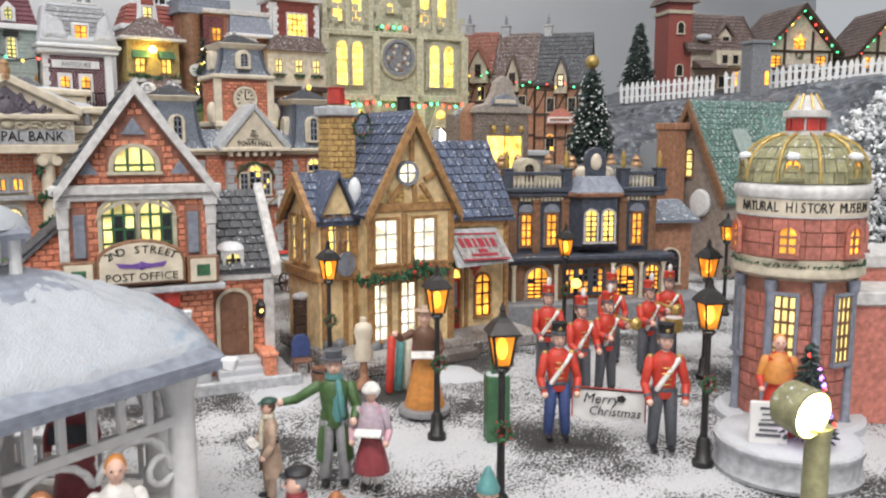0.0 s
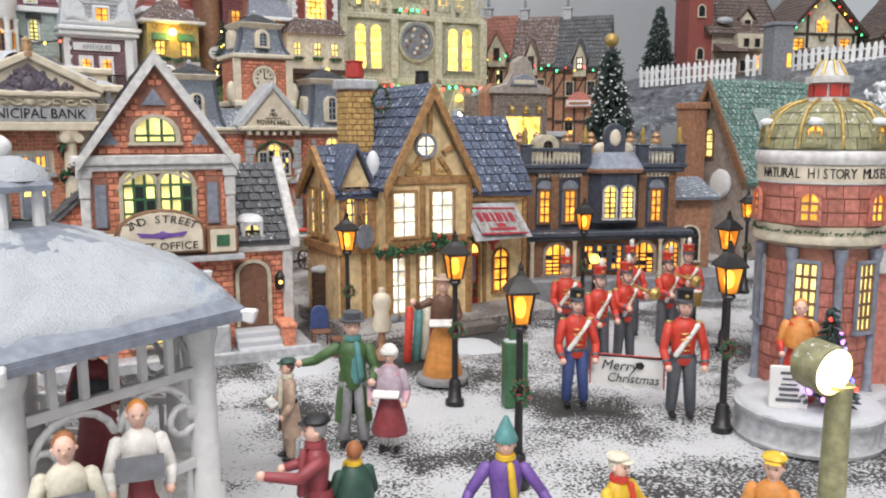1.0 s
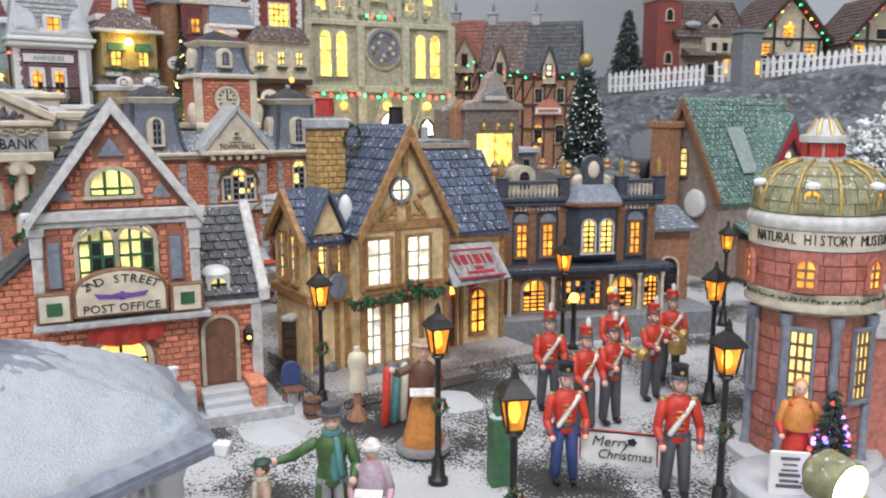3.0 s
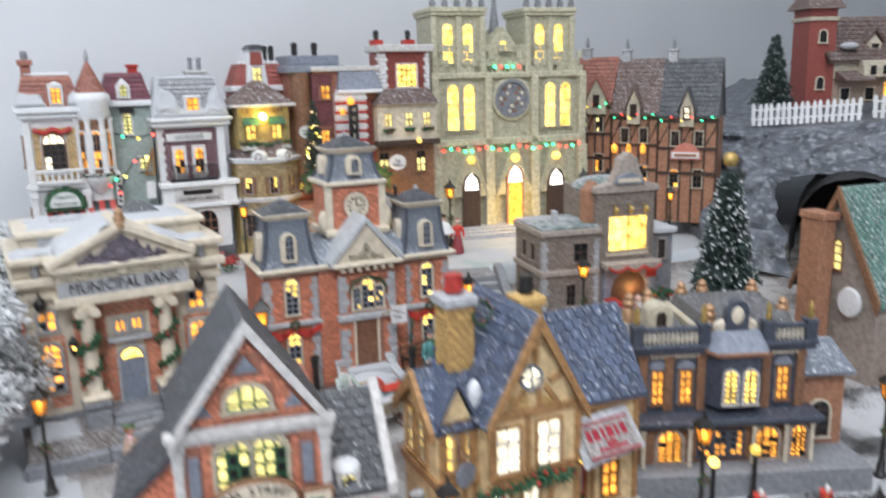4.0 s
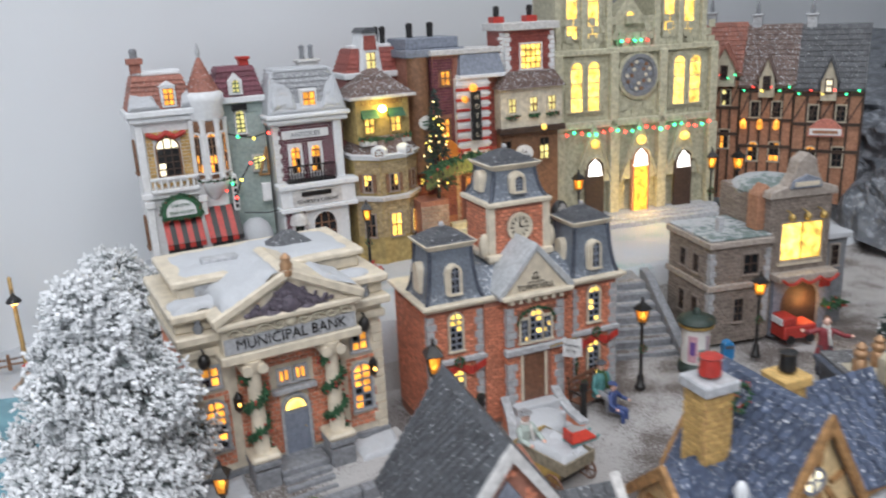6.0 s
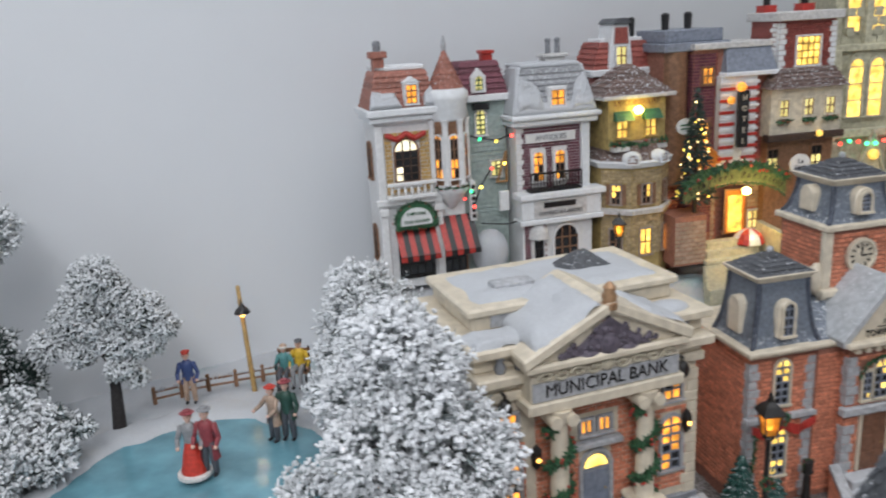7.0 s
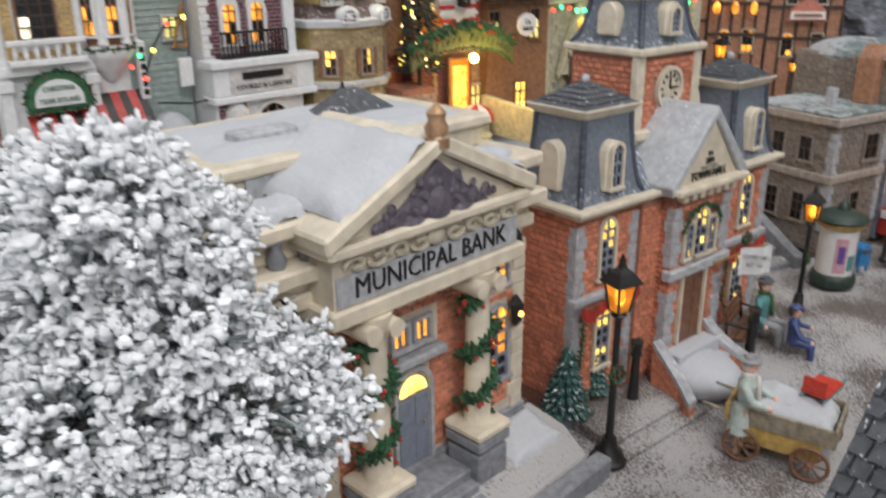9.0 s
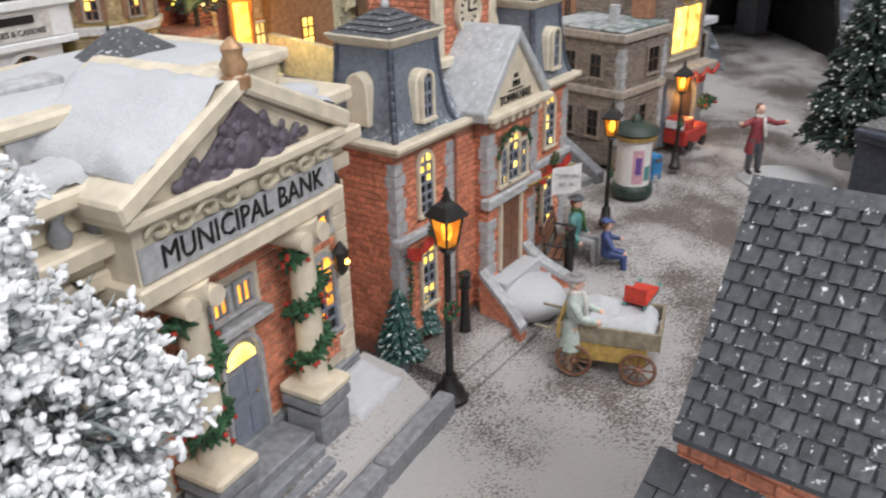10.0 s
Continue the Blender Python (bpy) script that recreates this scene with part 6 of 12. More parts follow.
    for sd in (-1, 1):
        xe = 0.0015 + sd * 0.0600
        a = [(xe, 0.1775 + z), (0.0015, 0.2068 + z), (0.0015, 0.2145 + z), (xe + sd * 0.002, 0.1850 + z)]
        part("raking_cornice", Shape().prism_y(a if sd < 0 else a[::-1], yp - 0.0065, yb + 0.052), CREAM, ob, bevel=0.0012)
    snow_sheet(ob, (-0.052, yp - 0.005, 0.1895 + z), (-0.004, yp - 0.005, 0.2125 + z), (-0.004, yb + 0.046, 0.2125 + z), (-0.052, yb + 0.046, 0.1895 + z), 0.0055, 3, "gable_snow")
    snow_sheet(ob, (0.03, yp - 0.004, 0.2010 + z), (0.058, yp - 0.004, 0.189 + z), (0.058, yb + 0.03, 0.189 + z), (0.03, yb + 0.03, 0.2010 + z), 0.0025, 4, "gable_snow")
    snow_sheet(ob, (x0 - 0.007, yb - 0.004, 0.188 + z), (-0.03, yb - 0.004, 0.188 + z), (-0.03, yb + 0.022, 0.188 + z), (x0 - 0.007, yb + 0.022, 0.188 + z), 0.005, 5, "parapet_snow")
    part("finial", Shape().lathe([(0.0055, 0.2085 + z), (0.0055, 0.2125 + z), (0.004, 0.213 + z), (0.0052, 0.2165 + z), (0.0035, 0.2195 + z), (0.0042, 0.2225 + z), (0.001, 0.226 + z)], 0.0015, yp - 0.002, 12), COPPER, ob, smooth=True)
    for k, x in enumerate((-0.032, 0.0325)):
        part("column", Shape().lathe([(0.0085, 0.060 + z), (0.0085, 0.063 + z), (0.0068, 0.065 + z), (0.0062, 0.10 + z), (0.0056, 0.134 + z), (0.0075, 0.1355 + z), (0.0085, 0.145 + z)], x, yp + 0.003, 16), CREAM, ob, smooth=True)
        for sd in (-1, 1):
            part("capital_scroll", Shape().lathe([(0.0042, -0.009), (0.0042, 0.009)], n=12), CREAM, ob, smooth=True, at=Matrix.Translation((x + sd * 0.0060, yp + 0.003, 0.1385 + z)) @ pose(0, 0, 0, 90, 0, 0))
        part("pedestal", Shape().box(x - 0.0105, x + 0.0105, yp - 0.0085, yp + 0.0135, 0.0, 0.052 + z).box(x - 0.0115, x + 0.0115, yp - 0.0095, yp + 0.0145, 0.054 + z, 0.060 + z), STONE_DK, ob, bevel=0.001)
        part("pedestal_cap", Shape().box(x - 0.012, x + 0.012, yp - 0.010, yp + 0.015, 0.0602 + z, 0.0655 + z), CREAM, ob, bevel=0.0016)
        g = [(x + 0.0072 * math.cos(t), yp + 0.003 + 0.0072 * math.sin(t), 0.066 + z + 0.066 * t / (2 * math.pi * 2.6)) for t in [2 * math.pi * 2.6 * i / 40 for i in range(41)]]
        garland(ob, g, 0.0056, n=520, seed=50 + k, name="column_garland")
    door(ob, 0.003, yb - 0.0006, 0.046 + z, 0.0215, 0.052, GREYDOOR, STONE, True, label="slate blue arched double door")
    part("fan_light", Shape().prism_y([(0.003 + 0.0085 * math.cos(math.pi * i / 8), 0.0865 + z + 0.0085 * math.sin(math.pi * i / 8)) for i in range(9)], yb - 0.0026, yb - 0.0016), LIT, ob)
    part("door_hood", Shape().box(-0.016, 0.022, yb - 0.007, yb, 0.103 + z, 0.1075 + z), STONE, ob, bevel=0.0008)
    for x in (-0.004, 0.010):
        window(ob, x, yb - 0.0006, 0.112 + z, 0.0085, 0.0105, 2, 1, False, LIT_ORANGE, STONE, BLUEGREY)
    for k, x in enumerate((-0.044, 0.073)):
        part("wall_lantern", Shape().lathe([(0.001, 0.098 + z), (0.0032, 0.101 + z), (0.0042, 0.111 + z), (0.0006, 0.116 + z)], x, yb - 0.006, 6), IRON, ob)
        part("lantern_flame", Shape().ball((x, yb - 0.0095, 0.106 + z), 0.0016, n=6, m=4), FLAME, ob)
    for x in (-0.066, 0.067):
        part("bracket_lamp", Shape().ball((x, yb - 0.008, 0.148 + z), 0.0055, n=9, m=6, s=(0.9, 0.9, 1.2)).path([(x, yb, 0.156 + z), (x, yb - 0.008, 0.157 + z), (x, yb - 0.008, 0.153 + z)], 0.001), IRON, ob, smooth=True)
    # steps, terrace and kerb
    for i in range(4):
        part("step", Shape().box(-0.0205, 0.021, yp - 0.021 + 0.0055 * i, yb - 0.002, 0.0, 0.0165 + 0.0055 * i), STONE_DK, ob, "dark stone step dusted with snow", bevel=0.0008)
    part("terrace", Shape().prism_x([(-0.026, -0.006), (yb, -0.006), (yb, 0.029), (-0.010, 0.025), (-0.026, 0.0125)], x0 - 0.014, x1 + 0.010), SLUSH, ob, bevel=0.001)
    for xa, xb in ((x0 - 0.010, -0.046), (0.047, x1 + 0.004)):
        snow_sheet(ob, (xa, -0.014, 0.0215), (xb, -0.014, 0.0215), (xb, yb - 0.003, 0.0285), (xa, yb - 0.003, 0.0285), 0.004, 7, "drifted_snow")
    for i in range(3):
        part("kerb_stone", Shape().box(x0 - 0.018 + 0.066 * i, x0 + 0.0472 + 0.066 * i, -0.0365, -0.0262, -0.008, 0.0125), STONE_DK, ob, bevel=0.0014)
    return ob


def hexa_pyramid(cx, cy, z, hx, hy, h):
    return Shape().hexa([(cx - hx, cy - hy, z), (cx + hx, cy - hy, z), (cx + hx, cy + hy, z), (cx - hx, cy + hy, z), (cx - hx * 0.2, cy - hy * 0.2, z + h), (cx + hx * 0.2, cy - hy * 0.2, z + h), (cx + hx * 0.2, cy + hy * 0.2, z + h), (cx - hx * 0.2, cy + hy * 0.2, z + h)])


bank()


def mansard(parent, x0, x1, y0, y1, z0, z1, lift, name="mansard"):
    """A short tower roof with flared slate sides, dark hip rolls, an arched dormer and a small stepped pyramid on top."""
    cx, cy = (x0 + x1) / 2, (y0 + y1) / 2
    rows = 9
    m = part(name, Shape().hexa([(cx + (px - cx) * q, cy + (py - cy) * q, zz) for q, zz in ((0.95, z0), (0.71, z1)) for px, py in ((x0, y0), (x1, y0), (x1, y1), (x0, y1))]), BLUE_J, parent)
    prof = [1.0, 0.93, 0.88, 0.84, 0.81, 0.785, 0.765, 0.75, 0.74, 0.735]
    for j in range(rows):
        a, b = prof[j] + 0.012, prof[j + 1]
        za, zb = z0 + (z1 - z0) * j / rows, z0 + (z1 - z0) * (j + 1) / rows
        part("slate_course", Shape().hexa([(cx + (px - cx) * a, cy + (py - cy) * a, za) for px, py in ((x0, y0), (x1, y0), (x1, y1), (x0, y1))] + [(cx + (px - cx) * b, cy + (py - cy) * b, zb) for px, py in ((x0, y0), (x1, y0), (x1, y1), (x0, y1))]), BLUE_J, m)
    for px, py in ((x0, y0), (x1, y0), (x0, y1), (x1, y1)):
        part("hip_roll", Shape().path([(cx + (px - cx) * prof[j] * 1.01, cy + (py - cy) * prof[j] * 1.01, z0 + (z1 - z0) * j / rows) for j in range(rows + 1)], 0.0021), NAVY, m, smooth=True)
    k = 0.80
    part("top_cornice", Shape().hexa([(cx + (px - cx) * q, cy + (py - cy) * q, zz) for q, zz in ((0.76, z1), (0.95, z1 + 0.006)) for px, py in ((x0, y0), (x1, y0), (x1, y1), (x0, y1))]), CREAM, m, bevel=0.0008)
    hip_roof(m, cx - (x1 - x0) / 2 * k, cx + (x1 - x0) / 2 * k, cy - (y1 - y0) / 2 * k, cy + (y1 - y0) / 2 * k, z1 + 0.006, z1 + lift, 0.12, SLATE_J, "cap_roof", 5, 0.002)
    part("finial", Shape().ball((cx, cy, z1 + lift + 0.0015), 0.0028, n=8, m=6), STONE, m, smooth=True)
    dz = (z1 - z0)
    d = part("dormer", Shape().prism_y([(cx - 0.0085, z0 + 0.006)] + [(cx + 0.0085, z0 + 0.006)] + [(cx + 0.0085 * math.cos(math.pi * i / 8), z0 + 0.006 + dz * 0.42 + 0.0085 * math.sin(math.pi * i / 8)) for i in range(9)], y0 - 0.0008, cy), CREAM, m, "cream arched dormer", bevel=0.0008)
    window(d, cx, y0 - 0.0012, z0 + 0.008, 0.0085, dz * 0.52, 2, 3, True, DARKPANE, CREAM, BLUEGREY)
    part("side_dormer", Shape().prism_x([(cy - 0.0085, z0 + 0.006), (cy + 0.0085, z0 + 0.006)] + [(cy + 0.0085 * math.cos(math.pi * i / 8), z0 + 0.006 + dz * 0.42 + 0.0085 * math.sin(math.pi * i / 8)) for i in range(9)], x0 - 0.0008, cx), CREAM, m, bevel=0.0008)
    return m


FROSTSLATE = paint("frosted_pale_slate", (0.46, 0.48, 0.50), 0.5, 0.2, 200, 0.35, snow=0.25)


def town_hall():
    ob = thing("town_hall", place(-0.1905, 0.8485, MID, 31) @ Matrix.Diagonal((0.955, 0.9, 1.012, 1)), "red brick town hall with clock tower and slate mansard roofs", "building", "village buildings")
    z = -MID
    zc = 0.1405 + z
    D = 0.10
    blocks = ((-0.108, -0.052, 0.006, D), (-0.052, 0.046, 0.002, D), (0.046, 0.098, 0.006, D))
    for x0, x1, y0, y1 in blocks:
        part("wall", Shape().box(x0, x1, y0, y1, 0, zc), MORTAR, ob)
    cx0, cx1, yc = -0.032, 0.028, -0.008
    part("centre_wall", Shape().box(cx0, cx1, yc, 0.05, 0, zc), MORTAR, ob)
    for xa, xb in ((-0.052, cx0), (cx1, 0.046)):
        bricks(ob, xa, xb, 0.012, zc - 0.003, 0.002, BRICK, bw=0.0066, bh=0.0034)
    bricks(ob, 0, 0.0095, 0.012, zc - 0.003, 0, BRICK, at=Matrix.Translation((cx0, 0.002, 0)) @ Matrix.Rotation(radians(-90), 4, "Z"), bw=0.0066, bh=0.0034)
    holes = [(-0.019, 0.015, 0.02, 0.086 + z), (-0.022, 0.020, 0.098 + z, 0.131 + z)]
    bricks(ob, cx0, cx1, 0.02, zc - 0.004, yc, BRICK, holes, bw=0.0066, bh=0.0034, singles=BRICK_P)
    for x0, x1 in ((-0.108, -0.052), (0.046, 0.098)):
        xm = (x0 + x1) / 2
        bricks(ob, x0, x1, 0.012, zc - 0.003, 0.006, BRICK, [(xm - 0.009, xm + 0.009, 0.094 + z, 0.138 + z), (xm - 0.009, xm + 0.009, 0.034 + z, 0.082 + z)], bw=0.0066, bh=0.0034)
        window(ob, xm, 0.0058, 0.100 + z, 0.0125, 0.035, 2, 5, True, LIT, CREAM, BLUEGREY, dark_share=0.6)
        window(ob, xm, 0.0058, 0.042 + z, 0.0125, 0.038, 2, 5, True, LIT, CREAM, BLUEGREY, dark_share=0.6)
        for x, sd in ((x0, -1), (x1, 1)):
            corner_stones(ob, x, 0.006, 0.008, zc - 0.003, STONE, 0.0085, 0.0068, sd, "quoin_block")
        part("band", Shape().box(x0 - 0.003, x1 + 0.003, 0.001, 0.008, 0.088 + z, 0.093 + z), STONE, ob, bevel=0.0008)
        sw = Shape().add([(x0 + (x1 - x0) * i / 12, 0.0005 - 0.0015 * math.cos(i * 2.1), 0.089 + z - 0.005 * abs(math.sin(math.pi * i / 6))) for i in range(13)] + [(x0 + (x1 - x0) * i / 12, 0.0002 - 0.002 * math.cos(i * 2.1 + 0.6), 0.083 + z - 0.007 * abs(math.sin(math.pi * i / 6))) for i in range(13)], [(i, i + 1, i + 14, i + 13) for i in range(12)])
        part("red_swag", sw, RED, ob, "red cloth swag")
        wreath(ob, (xm, -0.001, 0.090 + z), 0.004, 0.0032, 61)
        garland(ob, [(x0 + 0.004, 0.0, 0.08 + z), (x0 + 0.003, 0.0, 0.05 + z)], 0.003, n=40, seed=63)
    for turn, org in ((-90, (-0.108, D, 0)), (90, (0.098, 0.006, 0))):
        bricks(ob, 0, D - 0.006, 0.01, zc, 0, BRICK, at=Matrix.Translation(org) @ Matrix.Rotation(radians(turn), 4, "Z"), bw=0.0075, bh=0.0038)
    for x, sd in ((cx0, -1), (cx1, 1)):
        corner_stones(ob, x, yc, 0.008, 0.086 + z, STONE, 0.0095, 0.0075, sd, "quoin_block")
        corner_stones(ob, x, yc, 0.097 + z, zc - 0.003, STONE, 0.0095, 0.0075, sd, "quoin_block")
    part("band", Shape().box(cx0 - 0.004, cx1 + 0.004, yc - 0.005, yc + 0.003, 0.0885 + z, 0.0955 + z), STONE, ob, bevel=0.001)
    part("cornice", Shape().box(-0.112, 0.102, 0.0, D, zc, zc + 0.003).box(-0.115, 0.105, -0.004, D + 0.003, zc + 0.003, zc + 0.0065), CREAM, ob, bevel=0.0008)
    for sd, w, h in ((-1, 0.008, 0.022), (0, 0.013, 0.030), (1, 0.008, 0.022)):
        window(ob, -0.002 + sd * 0.0125, yc - 0.0003, 0.0995 + z, w, h, 2, 4, sd == 0, LIT, CREAM, BLUEGREY, dark_share=0.65)
    garland(ob, [(-0.002 + 0.02 * math.cos(t), yc - 0.003, 0.118 + z + 0.014 * math.sin(t)) for t in [math.pi * i / 10 for i in range(11)]], 0.003, n=80, seed=66)
    door(ob, -0.005, yc - 0.0006, 0.030, 0.024, 0.060 + z, WOODDOOR, CREAM, False, panels=3, label="brown panelled double door")
    # front gable
    part("gable", Shape().prism_y([(cx0 - 0.004, zc + 0.006), (cx1 + 0.004, zc + 0.006), (-0.002, 0.186 + z)], yc - 0.002, 0.055), CREAM, ob)
    for sd in (-1, 1):
        xe = -0.002 + sd * 0.0385
        a = [(xe, zc + 0.0025), (-0.002, 0.1855 + z), (-0.002, 0.193 + z), (xe + sd * 0.003, zc + 0.009)]
        part("gable_roof", Shape().prism_y(a if sd < 0 else a[::-1], yc - 0.0055, 0.06), FROSTSLATE, ob, bevel=0.0008)
    for i in range(7):
        part("modillion", Shape().box(cx0 + 0.0005 + i * 0.0088, cx0 + 0.0047 + i * 0.0088, yc - 0.007, yc - 0.001, zc - 0.0012, zc + 0.0035), CREAM, ob)
    part("gable_sill", Shape().box(cx0 - 0.008, cx1 + 0.008, yc - 0.010, yc + 0.01, zc + 0.0035, zc + 0.0075), CREAM, ob, bevel=0.0008)
    words("TOWN HALL", 0.0078, ob, Matrix.Translation((-0.002, yc - 0.0028, zc + 0.0112)), BLACK, 0.85)
    words("1921", 0.0052, ob, Matrix.Translation((-0.002, yc - 0.0028, zc + 0.0192)), BLACK, 0.95)
    words("EST.", 0.0034, ob, Matrix.Translation((-0.002, yc - 0.0028, zc + 0.0238)), BLACK, 0.95)
    part("rule", Shape().box(-0.011, 0.007, yc - 0.0028, yc - 0.002, zc + 0.0154, zc + 0.016), BLACK, ob)
    part("main_roof", Shape().hexa([(-0.06, 0.002, zc + 0.0065), (0.055, 0.002, zc + 0.0065), (0.055, D, zc + 0.0065), (-0.06, D, zc + 0.0065), (-0.055, 0.03, zc + 0.026), (0.05, 0.03, zc + 0.026), (0.05, D - 0.02, zc + 0.026), (-0.055, D - 0.02, zc + 0.026)]), BLUE_J, ob)
    for x0, x1 in ((-0.108, -0.052), (0.046, 0.098)):
        mansard(ob, x0, x1, 0.004, 0.058, zc + 0.0065, 0.193 + z, 0.017)
    # clock tower
    tx, ty, hw = 0.002, 0.062, 0.030
    t0, t1 = 0.175 + z, 0.219 + z
    tw = part("clock_tower", Shape().box(tx - hw, tx + hw, ty - hw, ty + hw, t0 - 0.03, t1), MORTAR, ob)
    for turn, o in ((0, (tx - hw, ty - hw)), (90, (tx + hw, ty - hw)), (-90, (tx - hw, ty + hw))):
        bricks(tw, 0.002, 2 * hw - 0.002, t0, t1 - 0.002, 0, BRICK, [(hw, (t0 + t1) / 2 + 0.001, 0.0145)] if turn == 0 else [], at=Matrix.Translation((*o, 0)) @ Matrix.Rotation(radians(turn), 4, "Z"), bw=0.0066, bh=0.0034)
    for px in (-1, 1):
        part("tower_corner", Shape().box(tx + px * hw - 0.004, tx + px * hw + 0.004, ty - hw - 0.002, ty - hw + 0.004, t0 - 0.01, t1), CREAM, tw, bevel=0.0008)
        part("volute", Shape().ball((tx + px * (hw + 0.006), ty - hw + 0.004, t0 + 0.008), 0.011, n=10, m=7, s=(0.55, 0.5, 1.1)), CREAM, tw, smooth=True)
    part("tower_base", Shape().box(tx - hw - 0.006, tx + hw + 0.006, ty - hw - 0.006, ty + hw, t0 - 0.006, t0), CREAM, tw, bevel=0.001)
    clk = part("clock", Shape().lathe([(0.0135, 0), (0.0135, 0.0035), (0.0112, 0.0035), (0.0108, 0.0018)], n=24), CREAM, tw, "white round clock with dark numerals", at=Matrix.Translation((tx, ty - hw - 0.0002, (t0 + t1) / 2 + 0.001)) @ pose(0, 0, 0, 90, 0, 0))
    for i in range(12):
        a = 2 * math.pi * i / 12
        part("clock_mark", Shape().box(-0.0006, 0.0006, 0.0068, 0.0098, 0.0017, 0.0024), BLACK, clk, at=Matrix.Rotation(a, 4, "Z"))
    part("clock_pointer", Shape().box(-0.0006, 0.0006, 0, 0.0075, 0.0017, 0.0027).box(0, 0.005, -0.0006, 0.0006, 0.0017, 0.0027), BLACK, clk)
    part("tower_cornice", Shape().box(tx - hw - 0.005, tx + hw + 0.005, ty - hw - 0.005, ty + hw + 0.005, t1, t1 + 0.0045), CREAM, tw, bevel=0.001)
    mansard(ob, tx - hw, tx + hw, ty - hw, ty + hw, t1 + 0.0045, t1 + 0.031, 0.017, "tower_roof")
    # flag, steps
    part("flag_pole", Shape().tube((0.010, yc, 0.088 + z), (0.024, yc - 0.035, 0.108 + z), 0.0009, 0.0007, 6), GOLD, ob)
    fl = [(0.016 + 0.0115 * i / 6, yc - 0.022 - 0.018 * i / 6 + 0.0016 * math.sin(i * 1.4), 0.104 + z + 0.004 * i / 6 - j * 0.018) for j in (0, 1) for i in range(7)]
    fg = part("flag", Shape().add(fl, [(i, i + 1, i + 8, i + 7) for i in range(6)]), WHITE, ob, "white banner on a pole")
    for txt, dz in (("TOWN HALL", 0.0), ("EST 1921", -0.0055)):
        words(txt, 0.0036, fg, Matrix.Translation((0.0218 - 0.0022, yc - 0.031 - 0.0014, 0.1 + z + dz)) @ Matrix.Rotation(radians(-57.4), 4, "Z"), BLACK, 0.85, 0.0001)
    for i in range(3):
        part("step", Shape().box(-0.030, 0.022, yc - 0.006 - 0.0085 * (3 - i), yc, 0, 0.0095 * (i + 1)), SNOW, ob, bevel=0.001)
    for sd in (-1, 1):
        w, c = Shape(), Shape()
        for i in range(6):
            q = []
            for k in (i, i + 1):
                u = k / 6
                q.append((-0.009 + sd * (0.028 + 0.011 * u * u), yc - 0.040 * u, 0.034 - 0.024 * u ** 0.8))
            (xa, ya, ha), (xb, yb2, hb) = q
            for sh, lo, hi, g in ((w, None, 0.0, 0.0034), (c, 0.0, 0.0036, 0.0044)):
                sh.hexa([(xa - g, ya, 0 if lo is None else ha), (xa + g, ya, 0 if lo is None else ha), (xb + g, yb2, 0 if lo is None else hb), (xb - g, yb2, 0 if lo is None else hb),
                         (xa - g, ya, ha + hi), (xa + g, ya, ha + hi), (xb + g, yb2, hb + hi), (xb - g, yb2, hb + hi)])
        part("stair_wall", w, BRICK, ob, "curved red brick stair wall")
        part("stair_coping", c, STONE, ob)
        bx, by = (-0.064, yc - 0.004) if sd < 0 else (0.036, yc - 0.028)
        part("bollard", Shape().lathe([(0.0062, 0.0), (0.0062, 0.004), (0.0042, 0.006), (0.0034, 0.02), (0.0028, 0.036), (0.0044, 0.038), (0.0036, 0.041), (0.0046, 0.047), (0.0008, 0.0485)], bx, by, 10), IRON, ob, "black iron post with wreathed head", smooth=True)
        wreath(ob, (bx, by, 0.044), 0.0042, 0.002, 67)
    part("snow_drift", Shape().ball((-0.010, yc - 0.018, 0.012), 0.032, n=20, m=10, s=(0.86, 0.95, 0.42)), SNOW, ob, smooth=True)
    part("kerb", Shape().box(-0.115, 0.11, -0.050, -0.036, -0.006, 0.004).box(-0.112, 0.105, -0.038, 0.004, -0.006, 0.008), SLUSH, ob, bevel=0.001)
    return ob


town_hall()


BRICK_DUN = paint("dusty_dun_brick", (0.27, 0.225, 0.195), 0.65, 0.35, 400, 0.4, island=0.22)
DUNTRIM = paint("dusty_dun_trim", (0.38, 0.33, 0.29), 0.6, 0.3, 220, 0.35)
DUSTSNOW = snowy("thin_roof_snow", (0.46, 0.48, 0.50), (0.15, 0.20, 0.19), scale=160, lo=0.66, hi=0.80)


